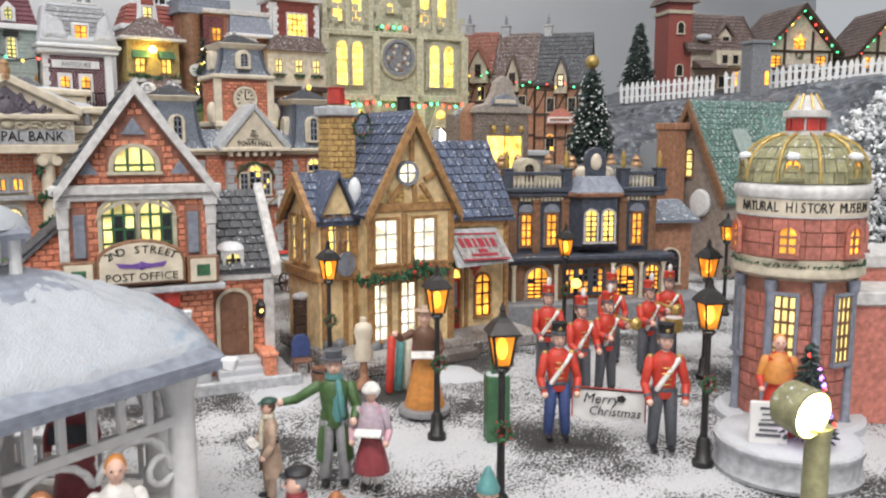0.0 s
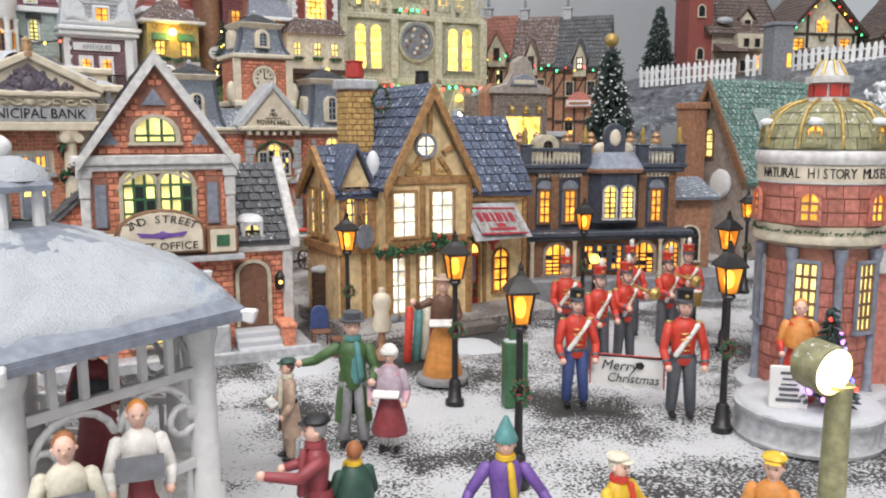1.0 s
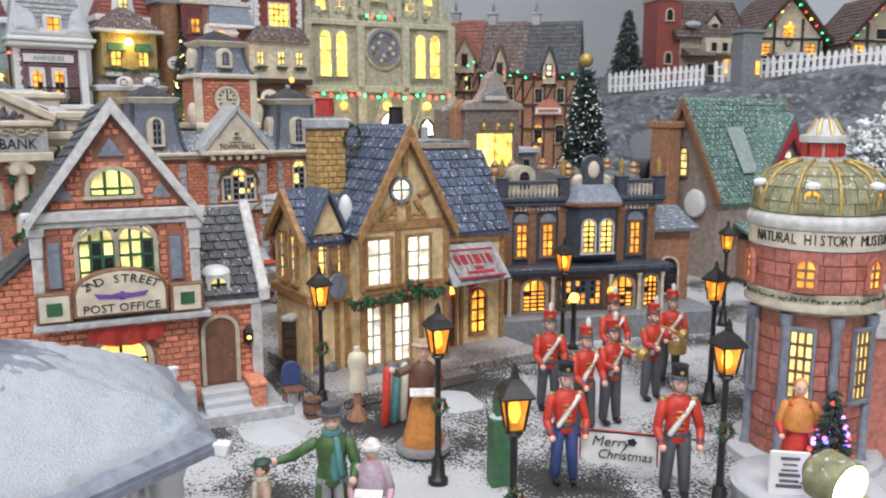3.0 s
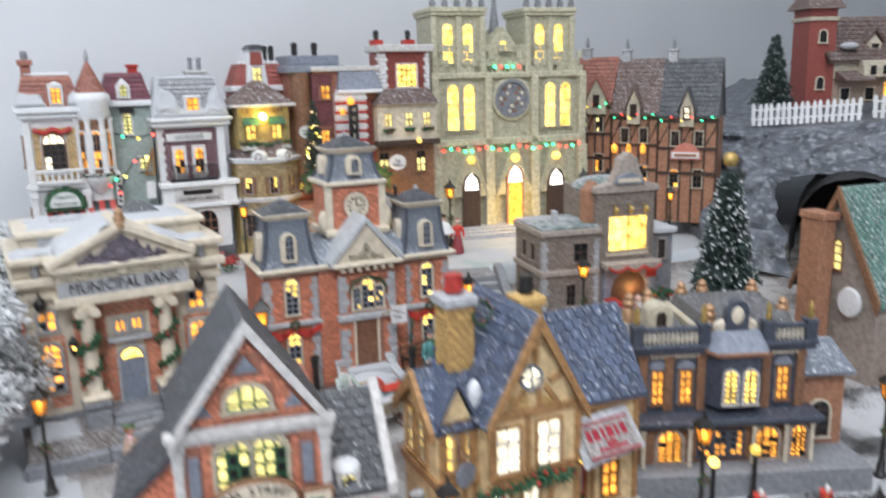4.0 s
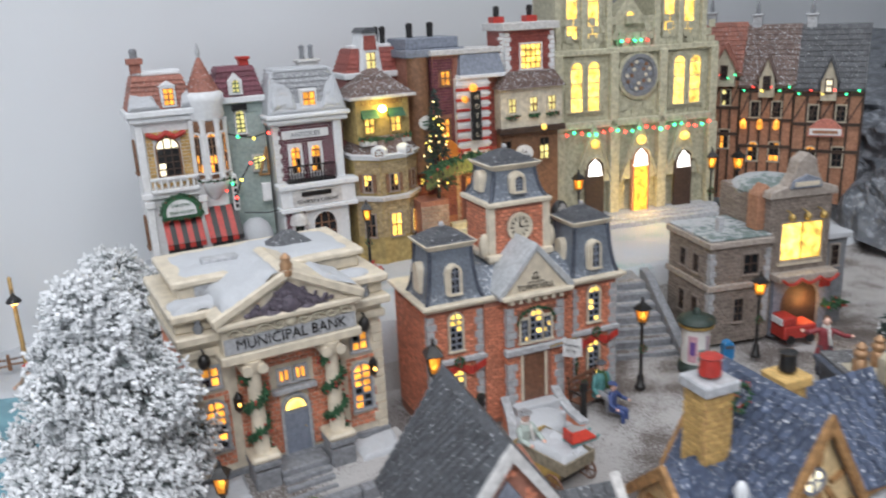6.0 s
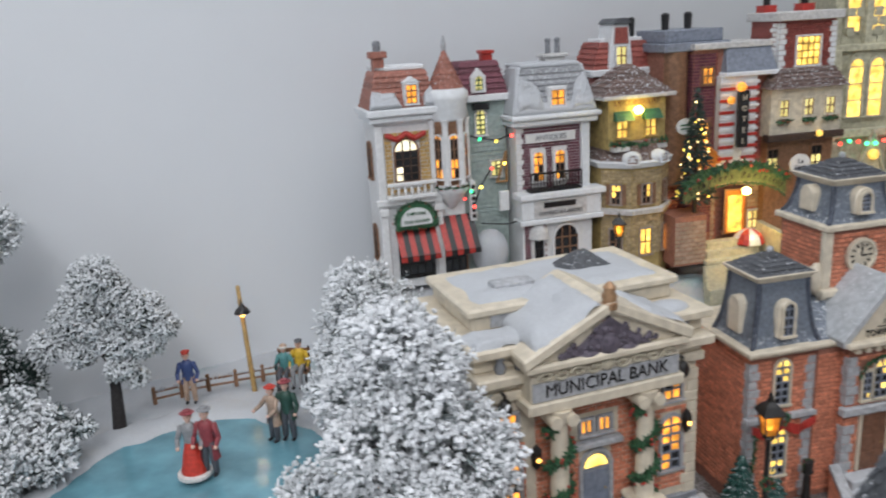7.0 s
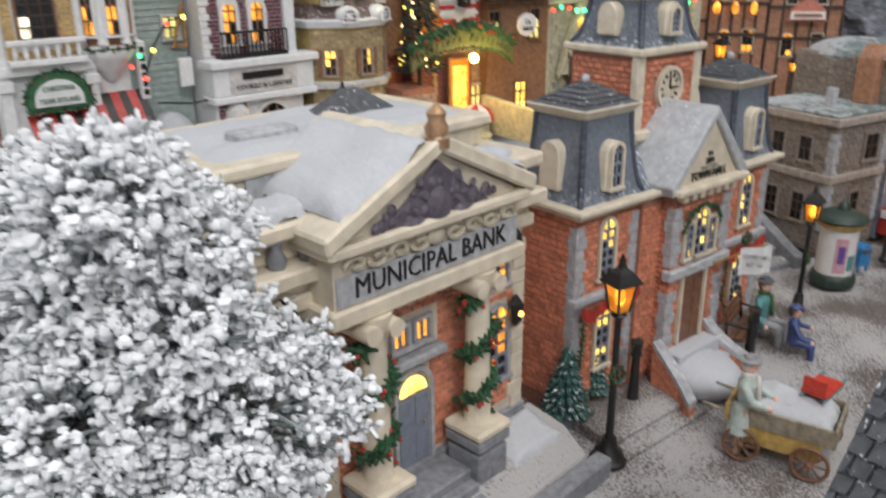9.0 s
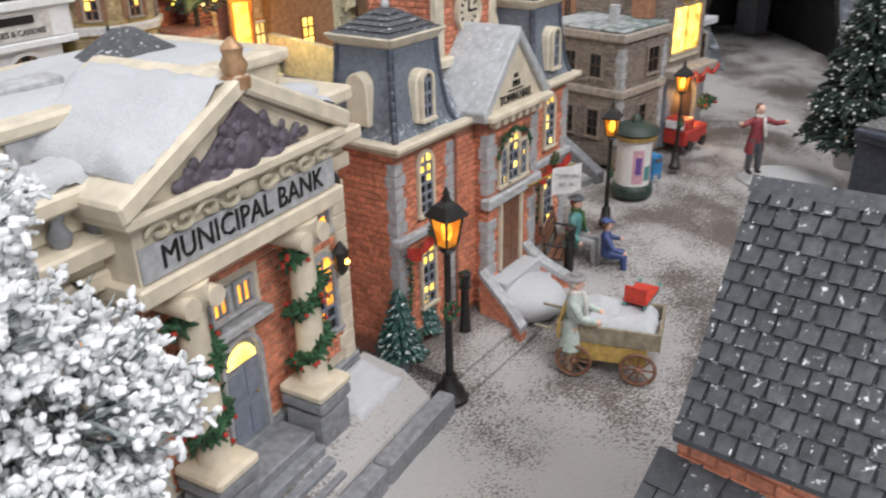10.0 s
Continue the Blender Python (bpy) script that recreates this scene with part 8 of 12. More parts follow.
def white_house_two():
    ob = thing("antique_shop", place(-0.565, 1.05, 0.107, 34) @ Matrix.Diagonal((0.955, 1, 0.95, 1)), "white-trimmed plum brick shop with grey mansard under snow", "building", "village buildings")
    z = -0.098
    x0, x1, D = 0.068, 0.156, 0.055
    part("wall", Shape().box(x0, x1, 0, D, 0, 0.275 + z), WHITE, ob)
    bricks(ob, x0 + 0.006, x1 - 0.008, 0.196 + z, 0.268 + z, 0, BRICK_PURPLE, [(0.085, 0.103, 0.19 + z, 0.245 + z), (0.112, 0.130, 0.19 + z, 0.245 + z)], bw=0.006, bh=0.0034)
    corner_stones(ob, x0, 0, 0.196 + z, 0.268 + z, WHITE, 0.008, 0.006, -1, "quoin_block")
    part("edge_column", Shape().box(x1 - 0.009, x1 + 0.002, -0.005, 0.002, 0.0, 0.27 + z), SNOWPAINT, ob, bevel=0.001)
    part("eave", Shape().box(x0 - 0.008, x1 + 0.010, -0.010, D, 0.270 + z, 0.277 + z).box(x0 - 0.010, x1 + 0.013, -0.014, D + 0.003, 0.277 + z, 0.283 + z), SNOWPAINT, ob, bevel=0.0016)
    snow_sheet(ob, (x0 - 0.004, -0.008, 0.285 + z), (0.104, -0.008, 0.285 + z), (0.094, 0.006, 0.318 + z), (x0 + 0.004, 0.006, 0.330 + z), 0.006, 21, "roof_drift")
    snow_sheet(ob, (0.130, -0.008, 0.285 + z), (x1 + 0.006, -0.008, 0.285 + z), (x1 - 0.004, 0.006, 0.330 + z), (0.142, 0.006, 0.318 + z), 0.006, 22, "roof_drift")
    hip_roof(ob, x0 - 0.004, x1 + 0.006, -0.006, D, 0.283 + z, 0.334 + z, 0.72, paint("grey_tile", (0.30, 0.31, 0.33), 0.6, 0.3, 300, 0.5, island=0.2, snow=0.5), "mansard_roof", 8)
    part("roof_edge_snow", Shape().prism_x([(-0.010, 0.282 + z), (0.006, 0.300 + z), (0.004, 0.304 + z), (-0.012, 0.288 + z)], x0 - 0.004, x1 + 0.006), SNOW, ob, bevel=0.0016)
    for sd, x in ((-1, x0 - 0.003), (1, x1 + 0.005)):
        part("roof_side_snow", Shape().hexa([(x - 0.004, -0.010, 0.283 + z), (x + 0.005, -0.010, 0.283 + z), (x + 0.005, 0.03, 0.283 + z), (x - 0.004, 0.03, 0.283 + z), (x - 0.003 - sd * 0.010, 0.004, 0.336 + z), (x + 0.003 - sd * 0.010, 0.004, 0.336 + z), (x + 0.003 - sd * 0.010, 0.03, 0.336 + z), (x - 0.003 - sd * 0.010, 0.03, 0.336 + z)]), SNOW, ob, bevel=0.0016)
    part("ridge_snow", Shape().box(x0 + 0.008, x1 - 0.006, 0.004, D - 0.006, 0.333 + z, 0.339 + z), SNOW, ob, bevel=0.002)
    dm = part("dormer", Shape().box(0.105, 0.128, -0.007, 0.02, 0.287 + z, 0.313 + z), WHITE, ob, bevel=0.001)
    window(dm, 0.1165, -0.0074, 0.290 + z, 0.016, 0.019, 2, 2, False, LIT_ORANGE, WHITE, BROWN)
    for x in (0.127, 0.139):
        part("chimney_pot", Shape().lathe([(0.0035, 0.345 + z), (0.003, 0.36 + z), (0.0042, 0.363 + z), (0.002, 0.365 + z)], x, 0.04, 8), STONE_DK, ob)
    part("chimney", Shape().box(0.120, 0.146, 0.032, 0.048, 0.32 + z, 0.343 + z).box(0.117, 0.149, 0.029, 0.051, 0.343 + z, 0.347 + z), BISQUE, ob, bevel=0.001)
    part("name_band", Shape().box(0.078, 0.140, -0.004, -0.001, 0.250 + z, 0.261 + z), WHITE, ob, bevel=0.0006)
    words("ANTIQUES", 0.0085, ob, Matrix.Translation((0.109, -0.0044, 0.2553 + z)), STONE_DK, 0.95)
    for x in (0.094, 0.121):
        window(ob, x, -0.0008, 0.205 + z, 0.012, 0.034, 2, 3, True, LIT_ORANGE, WHITE, BROWN, rim=0.0034, dark_share=0.5)
    bl = part("balcony_rail", Shape().box(0.078, 0.142, -0.015, -0.013, 0.215 + z, 0.217 + z).box(0.078, 0.142, -0.015, 0.0, 0.194 + z, 0.197 + z), BLACK, ob)
    for i in range(17):
        part("bar", Shape().box(0.0785 + i * 0.00395, 0.0797 + i * 0.00395, -0.0145, -0.0135, 0.197 + z, 0.215 + z), BLACK, bl)
    part("shop_fascia", Shape().box(x0 - 0.003, x1 + 0.010, -0.018, 0.0, 0.163 + z, 0.187 + z).box(x0 - 0.006, x1 + 0.014, -0.022, 0.002, 0.187 + z, 0.194 + z).box(x0 - 0.005, x1 + 0.012, -0.020, 0.002, 0.157 + z, 0.163 + z), SNOWPAINT, ob, bevel=0.001)
    part("fascia_panel", Shape().box(0.080, 0.146, -0.0188, -0.0178, 0.165 + z, 0.185 + z), BISQUE, ob)
    part("lettering_bar", Shape().box(0.092, 0.132, -0.0198, -0.0186, 0.1765 + z, 0.1825 + z), BLACK, ob)
    words("COOKIES & CANDIES", 0.0062, ob, Matrix.Translation((0.113, -0.019, 0.1698 + z)), BLACK, 0.95)
    part("shop_wall", Shape().box(x0, x1, -0.012, 0, 0.0, 0.158 + z), WHITE, ob)
    bricks(ob, x0 + 0.002, 0.098, 0.108 + z, 0.156 + z, -0.012, BRICK_PURPLE, [(0.078, 0.096, 0.1 + z, 0.15 + z)], bw=0.006, bh=0.0034)
    window(ob, 0.122, -0.0126, 0.112 + z, 0.030, 0.040, 3, 2, True, DARKPANE, WHITE, BROWN, rim=0.0034)
    aw = part("scalloped_awning", Shape().lathe([(0.013, 0.140 + z), (0.011, 0.150 + z), (0.005, 0.157 + z), (0.001, 0.158 + z)], 0.087, -0.012, 12), BISQUE, ob, "grey and white domed awning", smooth=True)
    window(ob, 0.087, -0.0126, 0.112 + z, 0.012, 0.028, 2, 2, False, DARKPANE, WHITE, BLACK)
    window(ob, x1 + 0.0004, 0.03, 0.215 + z, 0.014, 0.035, 2, 3, True, DARKPANE, WHITE, BROWN, turn=90)
    return ob


white_house_two()


CAFEWALL = paint("dull_yellow_plaster", (0.42, 0.31, 0.12), 0.65, 0.35, 160, 0.5)
CAFESTONE = paint("tan_cafe_stone", (0.44, 0.34, 0.20), 0.65, 0.35, 300, 0.4, island=0.25)
LAMPGLOW = glow("yellow_globe_lamp", (1.0, 0.74, 0.16), 24.0, 0.2)


def cafe():
    ob = thing("cafe", place(-0.40, 1.14, 0.107, 35) @ Matrix.Diagonal((0.94, 0.9, 0.84, 1)), "round-fronted yellow cafe with grey roof and green window boxes", "building", "village buildings")
    z = -0.075
    cx, cy, r = 0.020, 0.03, 0.05
    part("lower_wall", Shape().lathe([(r, -0.035), (r, 0.212 + z)], cx, cy, 8, turn=math.pi / 8), CAFEWALL, ob)
    for a in (-135.0, -90.0, -45.0):
        ar = radians(a)
        rr = r * math.cos(math.pi / 8)
        window(ob, cx + rr * math.cos(ar), cy + rr * math.sin(ar), 0.157 + z, 0.011, 0.026, 2, 3, False, LIT, GREIGE, BROWN, turn=a + 90, dark_share=0.55, label="small window glowing yellow with brown shutters")
        window(ob, cx + rr * math.cos(ar), cy + rr * math.sin(ar), 0.086 + z, 0.015, 0.036, 2, 2, False, LIT if a > -100 else DARKPANE, GREIGE, BROWN, turn=a + 90)
        face = Matrix.Translation((cx + rr * math.cos(ar), cy + rr * math.sin(ar), 0)) @ Matrix.Rotation(radians(a + 90), 4, "Z")
        bricks(ob, -0.0188, 0.0188, 0.152 + z, 0.205 + z, 0, CAFESTONE, [(-0.0125, 0.0125, 0.154 + z, 0.186 + z)], at=face, bw=0.0068, bh=0.0042)
        bricks(ob, -0.0188, 0.0188, 0.086 + z, 0.142 + z, 0, CAFESTONE, [(-0.0105, 0.0105, 0.083 + z, 0.125 + z)], at=face, bw=0.0068, bh=0.0042)
        for sd in (-1, 1):
            part("shutter", Shape().box(sd * 0.0095 - 0.0028, sd * 0.0095 + 0.0028, -0.0018, 0.0, 0.156 + z, 0.184 + z), BROWN, ob, at=Matrix.Translation((cx + rr * math.cos(ar), cy + rr * math.sin(ar), 0)) @ Matrix.Rotation(radians(a + 90), 4, "Z"))
    part("ledge", Shape().lathe([(r + 0.004, 0.143 + z), (r + 0.005, 0.149 + z), (r, 0.151 + z)], cx, cy, 8, turn=math.pi / 8), BISQUE, ob)
    part("upper_cornice", Shape().lathe([(r + 0.003, 0.206 + z), (r + 0.006, 0.213 + z), (r, 0.216 + z)], cx, cy, 8, turn=math.pi / 8), SNOWPAINT, ob)
    part("skirt_roof", Shape().lathe([(r + 0.002, 0.215 + z), (r * 0.92, 0.226 + z), (r * 0.85, 0.240 + z)], cx, cy, 8, turn=math.pi / 8), BROWNROOF, ob)
    for a in (-112.5, -67.5):
        ar = radians(a)
        part("roof_dormer", Shape().ball((cx + r * 0.9 * math.cos(ar), cy + r * 0.9 * math.sin(ar), 0.218 + z), 0.012, n=12, m=7, s=(1, 1, 0.85)), SNOWPAINT, ob, smooth=True)
        window(ob, cx + r * 1.1 * math.cos(ar), cy + r * 1.1 * math.sin(ar), 0.213 + z, 0.011, 0.011, 2, 1, True, DARKPANE, SNOWPAINT, BROWN, turn=a + 90)
    ux0, ux1, uy = -0.022, 0.054, 0.0
    part("upper_wall", Shape().box(ux0, ux1, uy, 0.06, 0.23 + z, 0.300 + z), CAFEWALL, ob)
    words("LE CONSULAT", 0.0105, ob, Matrix.Translation((0.016, uy - 0.0008, 0.290 + z)), BROWN, 0.9)
    for x in (-0.004, 0.034):
        window(ob, x, uy - 0.0004, 0.245 + z, 0.014, 0.022, 2, 2, False, LIT, CAFEWALL, BROWN, label="window brightly lit in yellow")
        part("window_awning", Shape().hexa([(x - 0.012, uy - 0.011, 0.268 + z), (x + 0.012, uy - 0.011, 0.268 + z), (x + 0.012, uy, 0.268 + z), (x - 0.012, uy, 0.268 + z), (x - 0.011, uy - 0.002, 0.280 + z), (x + 0.011, uy - 0.002, 0.280 + z), (x + 0.011, uy, 0.280 + z), (x - 0.011, uy, 0.280 + z)]), GREEN, ob)
    part("wall_lamp", Shape().ball((0.012, uy - 0.010, 0.281 + z), 0.0055, n=10, m=7), LAMPGLOW, ob, "round lit wall lamp", smooth=True)
    garland(ob, [(-0.022, uy - 0.006, 0.238 + z), (0.016, uy - 0.010, 0.236 + z), (0.054, uy - 0.006, 0.238 + z)], 0.0065, n=140, seed=91, name="window_box_garland")
    part("window_box", Shape().box(-0.02, 0.052, uy - 0.010, uy, 0.228 + z, 0.2345 + z), BISQUE, ob, bevel=0.0008)
    hip_roof(ob, -0.032, 0.062, -0.008, 0.062, 0.300 + z, 0.338 + z, 0.12, BROWNROOF, "hip_roof", 7)
    part("roof_fascia", Shape().box(-0.033, 0.063, -0.010, 0.064, 0.296 + z, 0.301 + z), BISQUE, ob, bevel=0.0008)
    sg = part("hanging_sign", Shape().lathe([(0.011, -0.0012), (0.011, 0.0012)], n=16, sx=1.15), WHITE, ob, "white oval hanging sign", at=Matrix.Translation((0.080, -0.004, 0.252 + z)) @ pose(0, 0, 0, 90, 0, 0))
    part("lettering_bar", Shape().box(-0.008, 0.008, 0.0008, 0.003, 0.0012, 0.0018).box(-0.007, 0.007, -0.004, -0.0018, 0.0012, 0.0018), GREEN, sg)
    return ob


cafe()


def tall_brick_houses():
    ob = thing("attic_house", place(-0.411, 1.204, 0.073, 34), "tall brick house with white-framed attic dormers", "building", "village buildings")
    z = -0.09
    part("wall", Shape().box(-0.035, 0.075, 0, 0.05, 0, 0.332 + z), BRICK_RED, ob)
    part("cornice", Shape().box(-0.04, 0.08, -0.006, 0.052, 0.330 + z, 0.338 + z), SNOWPAINT, ob, bevel=0.001)
    for x, w, top in ((-0.002, 0.016, 0.388), (0.048, 0.014, 0.365)):
        d = part("attic_dormer", Shape().prism_y([(x - w, 0.338 + z), (x + w, 0.338 + z), (x + w * 0.62, top + z), (x - w * 0.62, top + z)], -0.004, 0.03), SNOWPAINT, ob, bevel=0.001)
        part("dormer_brick", Shape().prism_y([(x - w * 0.55, 0.366 + z), (x + w * 0.55, 0.366 + z), (x + w * 0.48, top - 0.004 + z), (x - w * 0.48, top - 0.004 + z)], -0.0055, -0.0035), BRICK_RED, d)
        window(d, x, -0.0046, 0.342 + z, w * 0.8, 0.021, 2, 2, False, LIT_LIME, WHITE, BROWN)
        part("dormer_cap", Shape().prism_y([(x - w * 0.75, top + z), (x + w * 0.75, top + z), (x + w * 0.4, top + 0.006 + z), (x - w * 0.4, top + 0.006 + z)], -0.008, 0.03), SLATE_J, d)
    hip_roof(ob, -0.036, 0.076, -0.002, 0.05, 0.338 + z, 0.368 + z, 0.8, BRICK_RED, "mansard_roof", 5)
    part("roof_top", Shape().box(-0.02, 0.064, 0.012, 0.045, 0.367 + z, 0.372 + z), SNOWPAINT, ob, bevel=0.001)
    for x in (0.02, 0.03):
        part("chimney_pot", Shape().lathe([(0.0035, 0.372 + z), (0.0045, 0.392 + z), (0.002, 0.394 + z)], x, 0.03, 8), BLACK, ob)

    ob = thing("corner_house", place(-0.363, 1.194, 0.075, 34), "tall russet corner house with dark balconies", "building", "village buildings")
    part("wall", Shape().box(0, 0.075, 0, 0.06, 0, 0.355 + z), MORTAR, ob)
    bricks(ob, 0.002, 0.073, 0.14 + z, 0.352 + z, 0, BRICK_RED, bw=0.0078, bh=0.004)
    part("round_corner", Shape().lathe([(0.016, 0.2 + z), (0.016, 0.352 + z)], 0.016, 0.004, 14), BROWN, ob, smooth=True)
    part("cornice", Shape().box(-0.005, 0.08, -0.012, 0.062, 0.352 + z, 0.362 + z).box(0.0, 0.075, -0.004, 0.06, 0.362 + z, 0.376 + z), BLUEGREY, ob, bevel=0.001)
    for k, zz in enumerate((0.215, 0.262, 0.31)):
        window(ob, 0.054, -0.0004, zz + z, 0.012, 0.026, 2, 3, False, LIT_ORANGE, BISQUE, BROWN)
        part("balcony", Shape().box(0.034, 0.078, -0.012, 0, zz - 0.006 + z, zz + z), BLACK, ob)
    for x in (0.02, 0.05):
        part("chimney_pot", Shape().lathe([(0.004, 0.376 + z), (0.005, 0.393 + z), (0.002, 0.395 + z)], x, 0.03, 8), BLACK, ob)
    part("orange_canopy", Shape().prism_y([(0.03, 0.22 + z), (0.062, 0.214 + z), (0.062, 0.232 + z), (0.046, 0.246 + z)], -0.03, -0.004), paint("orange_cloth", (0.6, 0.2, 0.03), 0.5), ob, "orange cloth canopy", bevel=0.002)


tall_brick_houses()


ARCHGREEN = paint("green_sign_paint", (0.13, 0.17, 0.07), 0.5, 0.3, 200, 0.3)


def hotel():
    ob = thing("hotel", place(-0.215, 1.25, 0.10, 30), "red brick hotel with cream walls, brown roofs and lit windows", "building", "village buildings")
    z = -0.10
    part("red_wall", Shape().box(-0.024, 0.048, 0.004, 0.06, 0.28 + z, 0.366 + z), BRICK_RED, ob)
    bricks(ob, -0.020, 0.044, 0.296 + z, 0.362 + z, 0.004, BRICK_RED, [(-0.006, 0.032, 0.31 + z, 0.35 + z)], bw=0.007, bh=0.0036)
    for x, sd in ((-0.024, -1), (0.048, 1)):
        corner_stones(ob, x, 0.004, 0.296 + z, 0.364 + z, WHITE, 0.008, 0.006, sd, "quoin_block")
    part("cornice", Shape().box(-0.030, 0.054, -0.004, 0.062, 0.364 + z, 0.374 + z).box(-0.128, -0.030, 0.006, 0.062, 0.338 + z, 0.345 + z), BISQUE, ob, bevel=0.001)
    window(ob, 0.013, 0.0036, 0.314 + z, 0.030, 0.032, 4, 4, False, LIT, WHITE, GOLD, label="many-paned window lit bright yellow")
    hip_roof(ob, -0.040, 0.056, -0.014, 0.03, 0.290 + z, 0.312 + z, 0.7, BROWNROOF, "skirt_roof", 5)
    part("cream_wall", Shape().box(-0.038, 0.054, -0.008, 0.03, 0.235 + z, 0.290 + z), STUCCO_PALE, ob)
    for i, x in enumerate((-0.022, 0.010, 0.038)):
        window(ob, x, -0.0084, 0.258 + z, 0.011, 0.019, 2, 2, False, LIT_LIME, STUCCO_PALE, BROWN)
        garland(ob, [(x - 0.008, -0.012, 0.253 + z), (x + 0.008, -0.012, 0.253 + z)], 0.0045, n=36, seed=100 + i, name="window_box_garland")
    part("ground_wall", Shape().box(-0.036, 0.052, 0.0, 0.03, 0.0, 0.235 + z), BROWN, ob)
    part("jetty", Shape().box(-0.042, 0.058, -0.012, 0.0, 0.230 + z, 0.238 + z), DARKTIMBER, ob, bevel=0.0008)
    for x in (-0.028, 0.03):
        window(ob, x, -0.0006, 0.19 + z, 0.014, 0.03, 2, 3, False, LIT_LIME, BROWN, DARKTIMBER, dark_share=0.4)
    window(ob, 0.012, -0.0006, 0.105 + z, 0.016, 0.04, 2, 4, False, LIT, BROWN, DARKTIMBER)
    sg = part("hanging_sign", Shape().lathe([(0.011, -0.0012), (0.011, 0.0012)], n=16, sx=1.15), WHITE, ob, "white oval hanging sign", at=Matrix.Translation((-0.024, -0.046, 0.210 + z)) @ pose(0, 0, 0, 90, 0, 0))
    words("La", 0.0075, sg, pose(0, 0.003, 0.0014, -90, 0, 0), BLACK)
    words("Galerie", 0.006, sg, pose(0, -0.0035, 0.0014, -90, 0, 0), BLACK, 0.85)
    part("warm_lamp", Shape().ball((0.024, -0.012, 0.236 + z), 0.004, n=8, m=6), LIT, ob)
    # left part
    part("brown_wall", Shape().box(-0.125, -0.024, 0.012, 0.06, 0.0, 0.338 + z), MORTAR, ob)
    bricks(ob, -0.098, -0.026, 0.205 + z, 0.336 + z, 0.012, BRICK_RED, [(-0.096, -0.024, 0.300 + z, 0.340 + z)], bw=0.007, bh=0.0036)
    bricks(ob, -0.125, -0.098, 0.125 + z, 0.336 + z, 0.012, BRICK_PURPLE, [(-0.117, -0.099, 0.297 + z, 0.321 + z), (-0.120, -0.102, 0.228 + z, 0.262 + z)], bw=0.007, bh=0.0036)
    bricks(ob, 0, 0.047, 0.125 + z, 0.336 + z, 0, BRICK_PURPLE, at=Matrix.Translation((-0.125, 0.060, 0)) @ Matrix.Rotation(radians(-90), 4, "Z"), bw=0.007, bh=0.0036)
    bricks(ob, -0.098, -0.026, 0.110 + z, 0.203 + z, 0.012, BRICK_TAN, [(-0.092, -0.056, 0.110 + z, 0.182 + z), (-0.052, -0.032, 0.120 + z, 0.150 + z)], bw=0.009, bh=0.005)
    window(ob, -0.111, 0.0116, 0.232 + z, 0.012, 0.024, 2, 3, False, LIT_ORANGE, BROWN, BROWN)
    window(ob, -0.042, 0.0116, 0.124 + z, 0.013, 0.022, 2, 2, False, LIT_LIME, BISQUE, BROWN)
    for q in range(9):
        part("quoin_block", Shape().box(-0.0285 - (0.003 if q % 2 else 0), -0.0235, 0.008, 0.0115, 0.316 + z + q * 0.0052, 0.3202 + z + q * 0.0052), WHITE, ob)
    window(ob, -0.108, 0.0116, 0.300 + z, 0.012, 0.018, 2, 2, False, LIT_ORANGE, BROWN, BROWN)
    part("slate_awning", Shape().hexa([(-0.092, -0.002, 0.312 + z), (-0.028, -0.002, 0.312 + z), (-0.028, 0.012, 0.312 + z), (-0.092, 0.012, 0.312 + z), (-0.088, 0.008, 0.338 + z), (-0.032, 0.008, 0.338 + z), (-0.032, 0.012, 0.338 + z), (-0.088, 0.012, 0.338 + z)]), BLUEGREY, ob)
    part("white_ledge", Shape().box(-0.094, -0.026, -0.004, 0.012, 0.307 + z, 0.312 + z), SNOWPAINT, ob, bevel=0.0008)
    st = part("hotel_front", Shape().box(-0.097, -0.052, 0.0, 0.014, 0.200 + z, 0.308 + z), WHITE, ob)
    for i in range(15):
        part("white_brick_band", Shape().box(-0.099, -0.080, -0.0016, 0.0, 0.206 + z + i * 0.0066, 0.2095 + z + i * 0.0066).box(-0.069, -0.050, -0.0016, 0.0, 0.206 + z + i * 0.0066, 0.2095 + z + i * 0.0066), RED if i % 2 else WHITE, ob)
    hs = part("hotel_sign", Shape().box(-0.081, -0.068, -0.012, -0.006, 0.228 + z, 0.292 + z), BLACK, ob, "tall black vertical sign", bevel=0.0008)
    for i, ch in enumerate("HOTEL"):
        words(ch, 0.009, hs, Matrix.Translation((-0.0745, -0.0124, 0.284 + z - i * 0.0122)), CREAM, 0.9, name="letter")
    part("glow_globe", Shape().ball((-0.078, -0.010, 0.296 + z), 0.0055, n=10, m=7).ball((-0.090, -0.010, 0.282 + z), 0.0045, n=9, m=6), LIT_ORANGE, ob, smooth=True)
    for x in (-0.02, 0.03):
        part("chimney", Shape().box(x - 0.008, x + 0.008, 0.03, 0.046, 0.374 + z, 0.382 + z), RED, ob)
        part("chimney_pot", Shape().lathe([(0.004, 0.382 + z), (0.0045, 0.394 + z), (0.002, 0.396 + z)], x, 0.038, 8), BLACK, ob)
    # arch sign over the stairs
    pts = [(-0.094 + 0.072 * math.cos(math.pi * (0.16 + 0.68 * i / 14)), 0.164 + z + 0.038 * math.sin(math.pi * (0.16 + 0.68 * i / 14))) for i in range(15)]
    a2 = Shape()
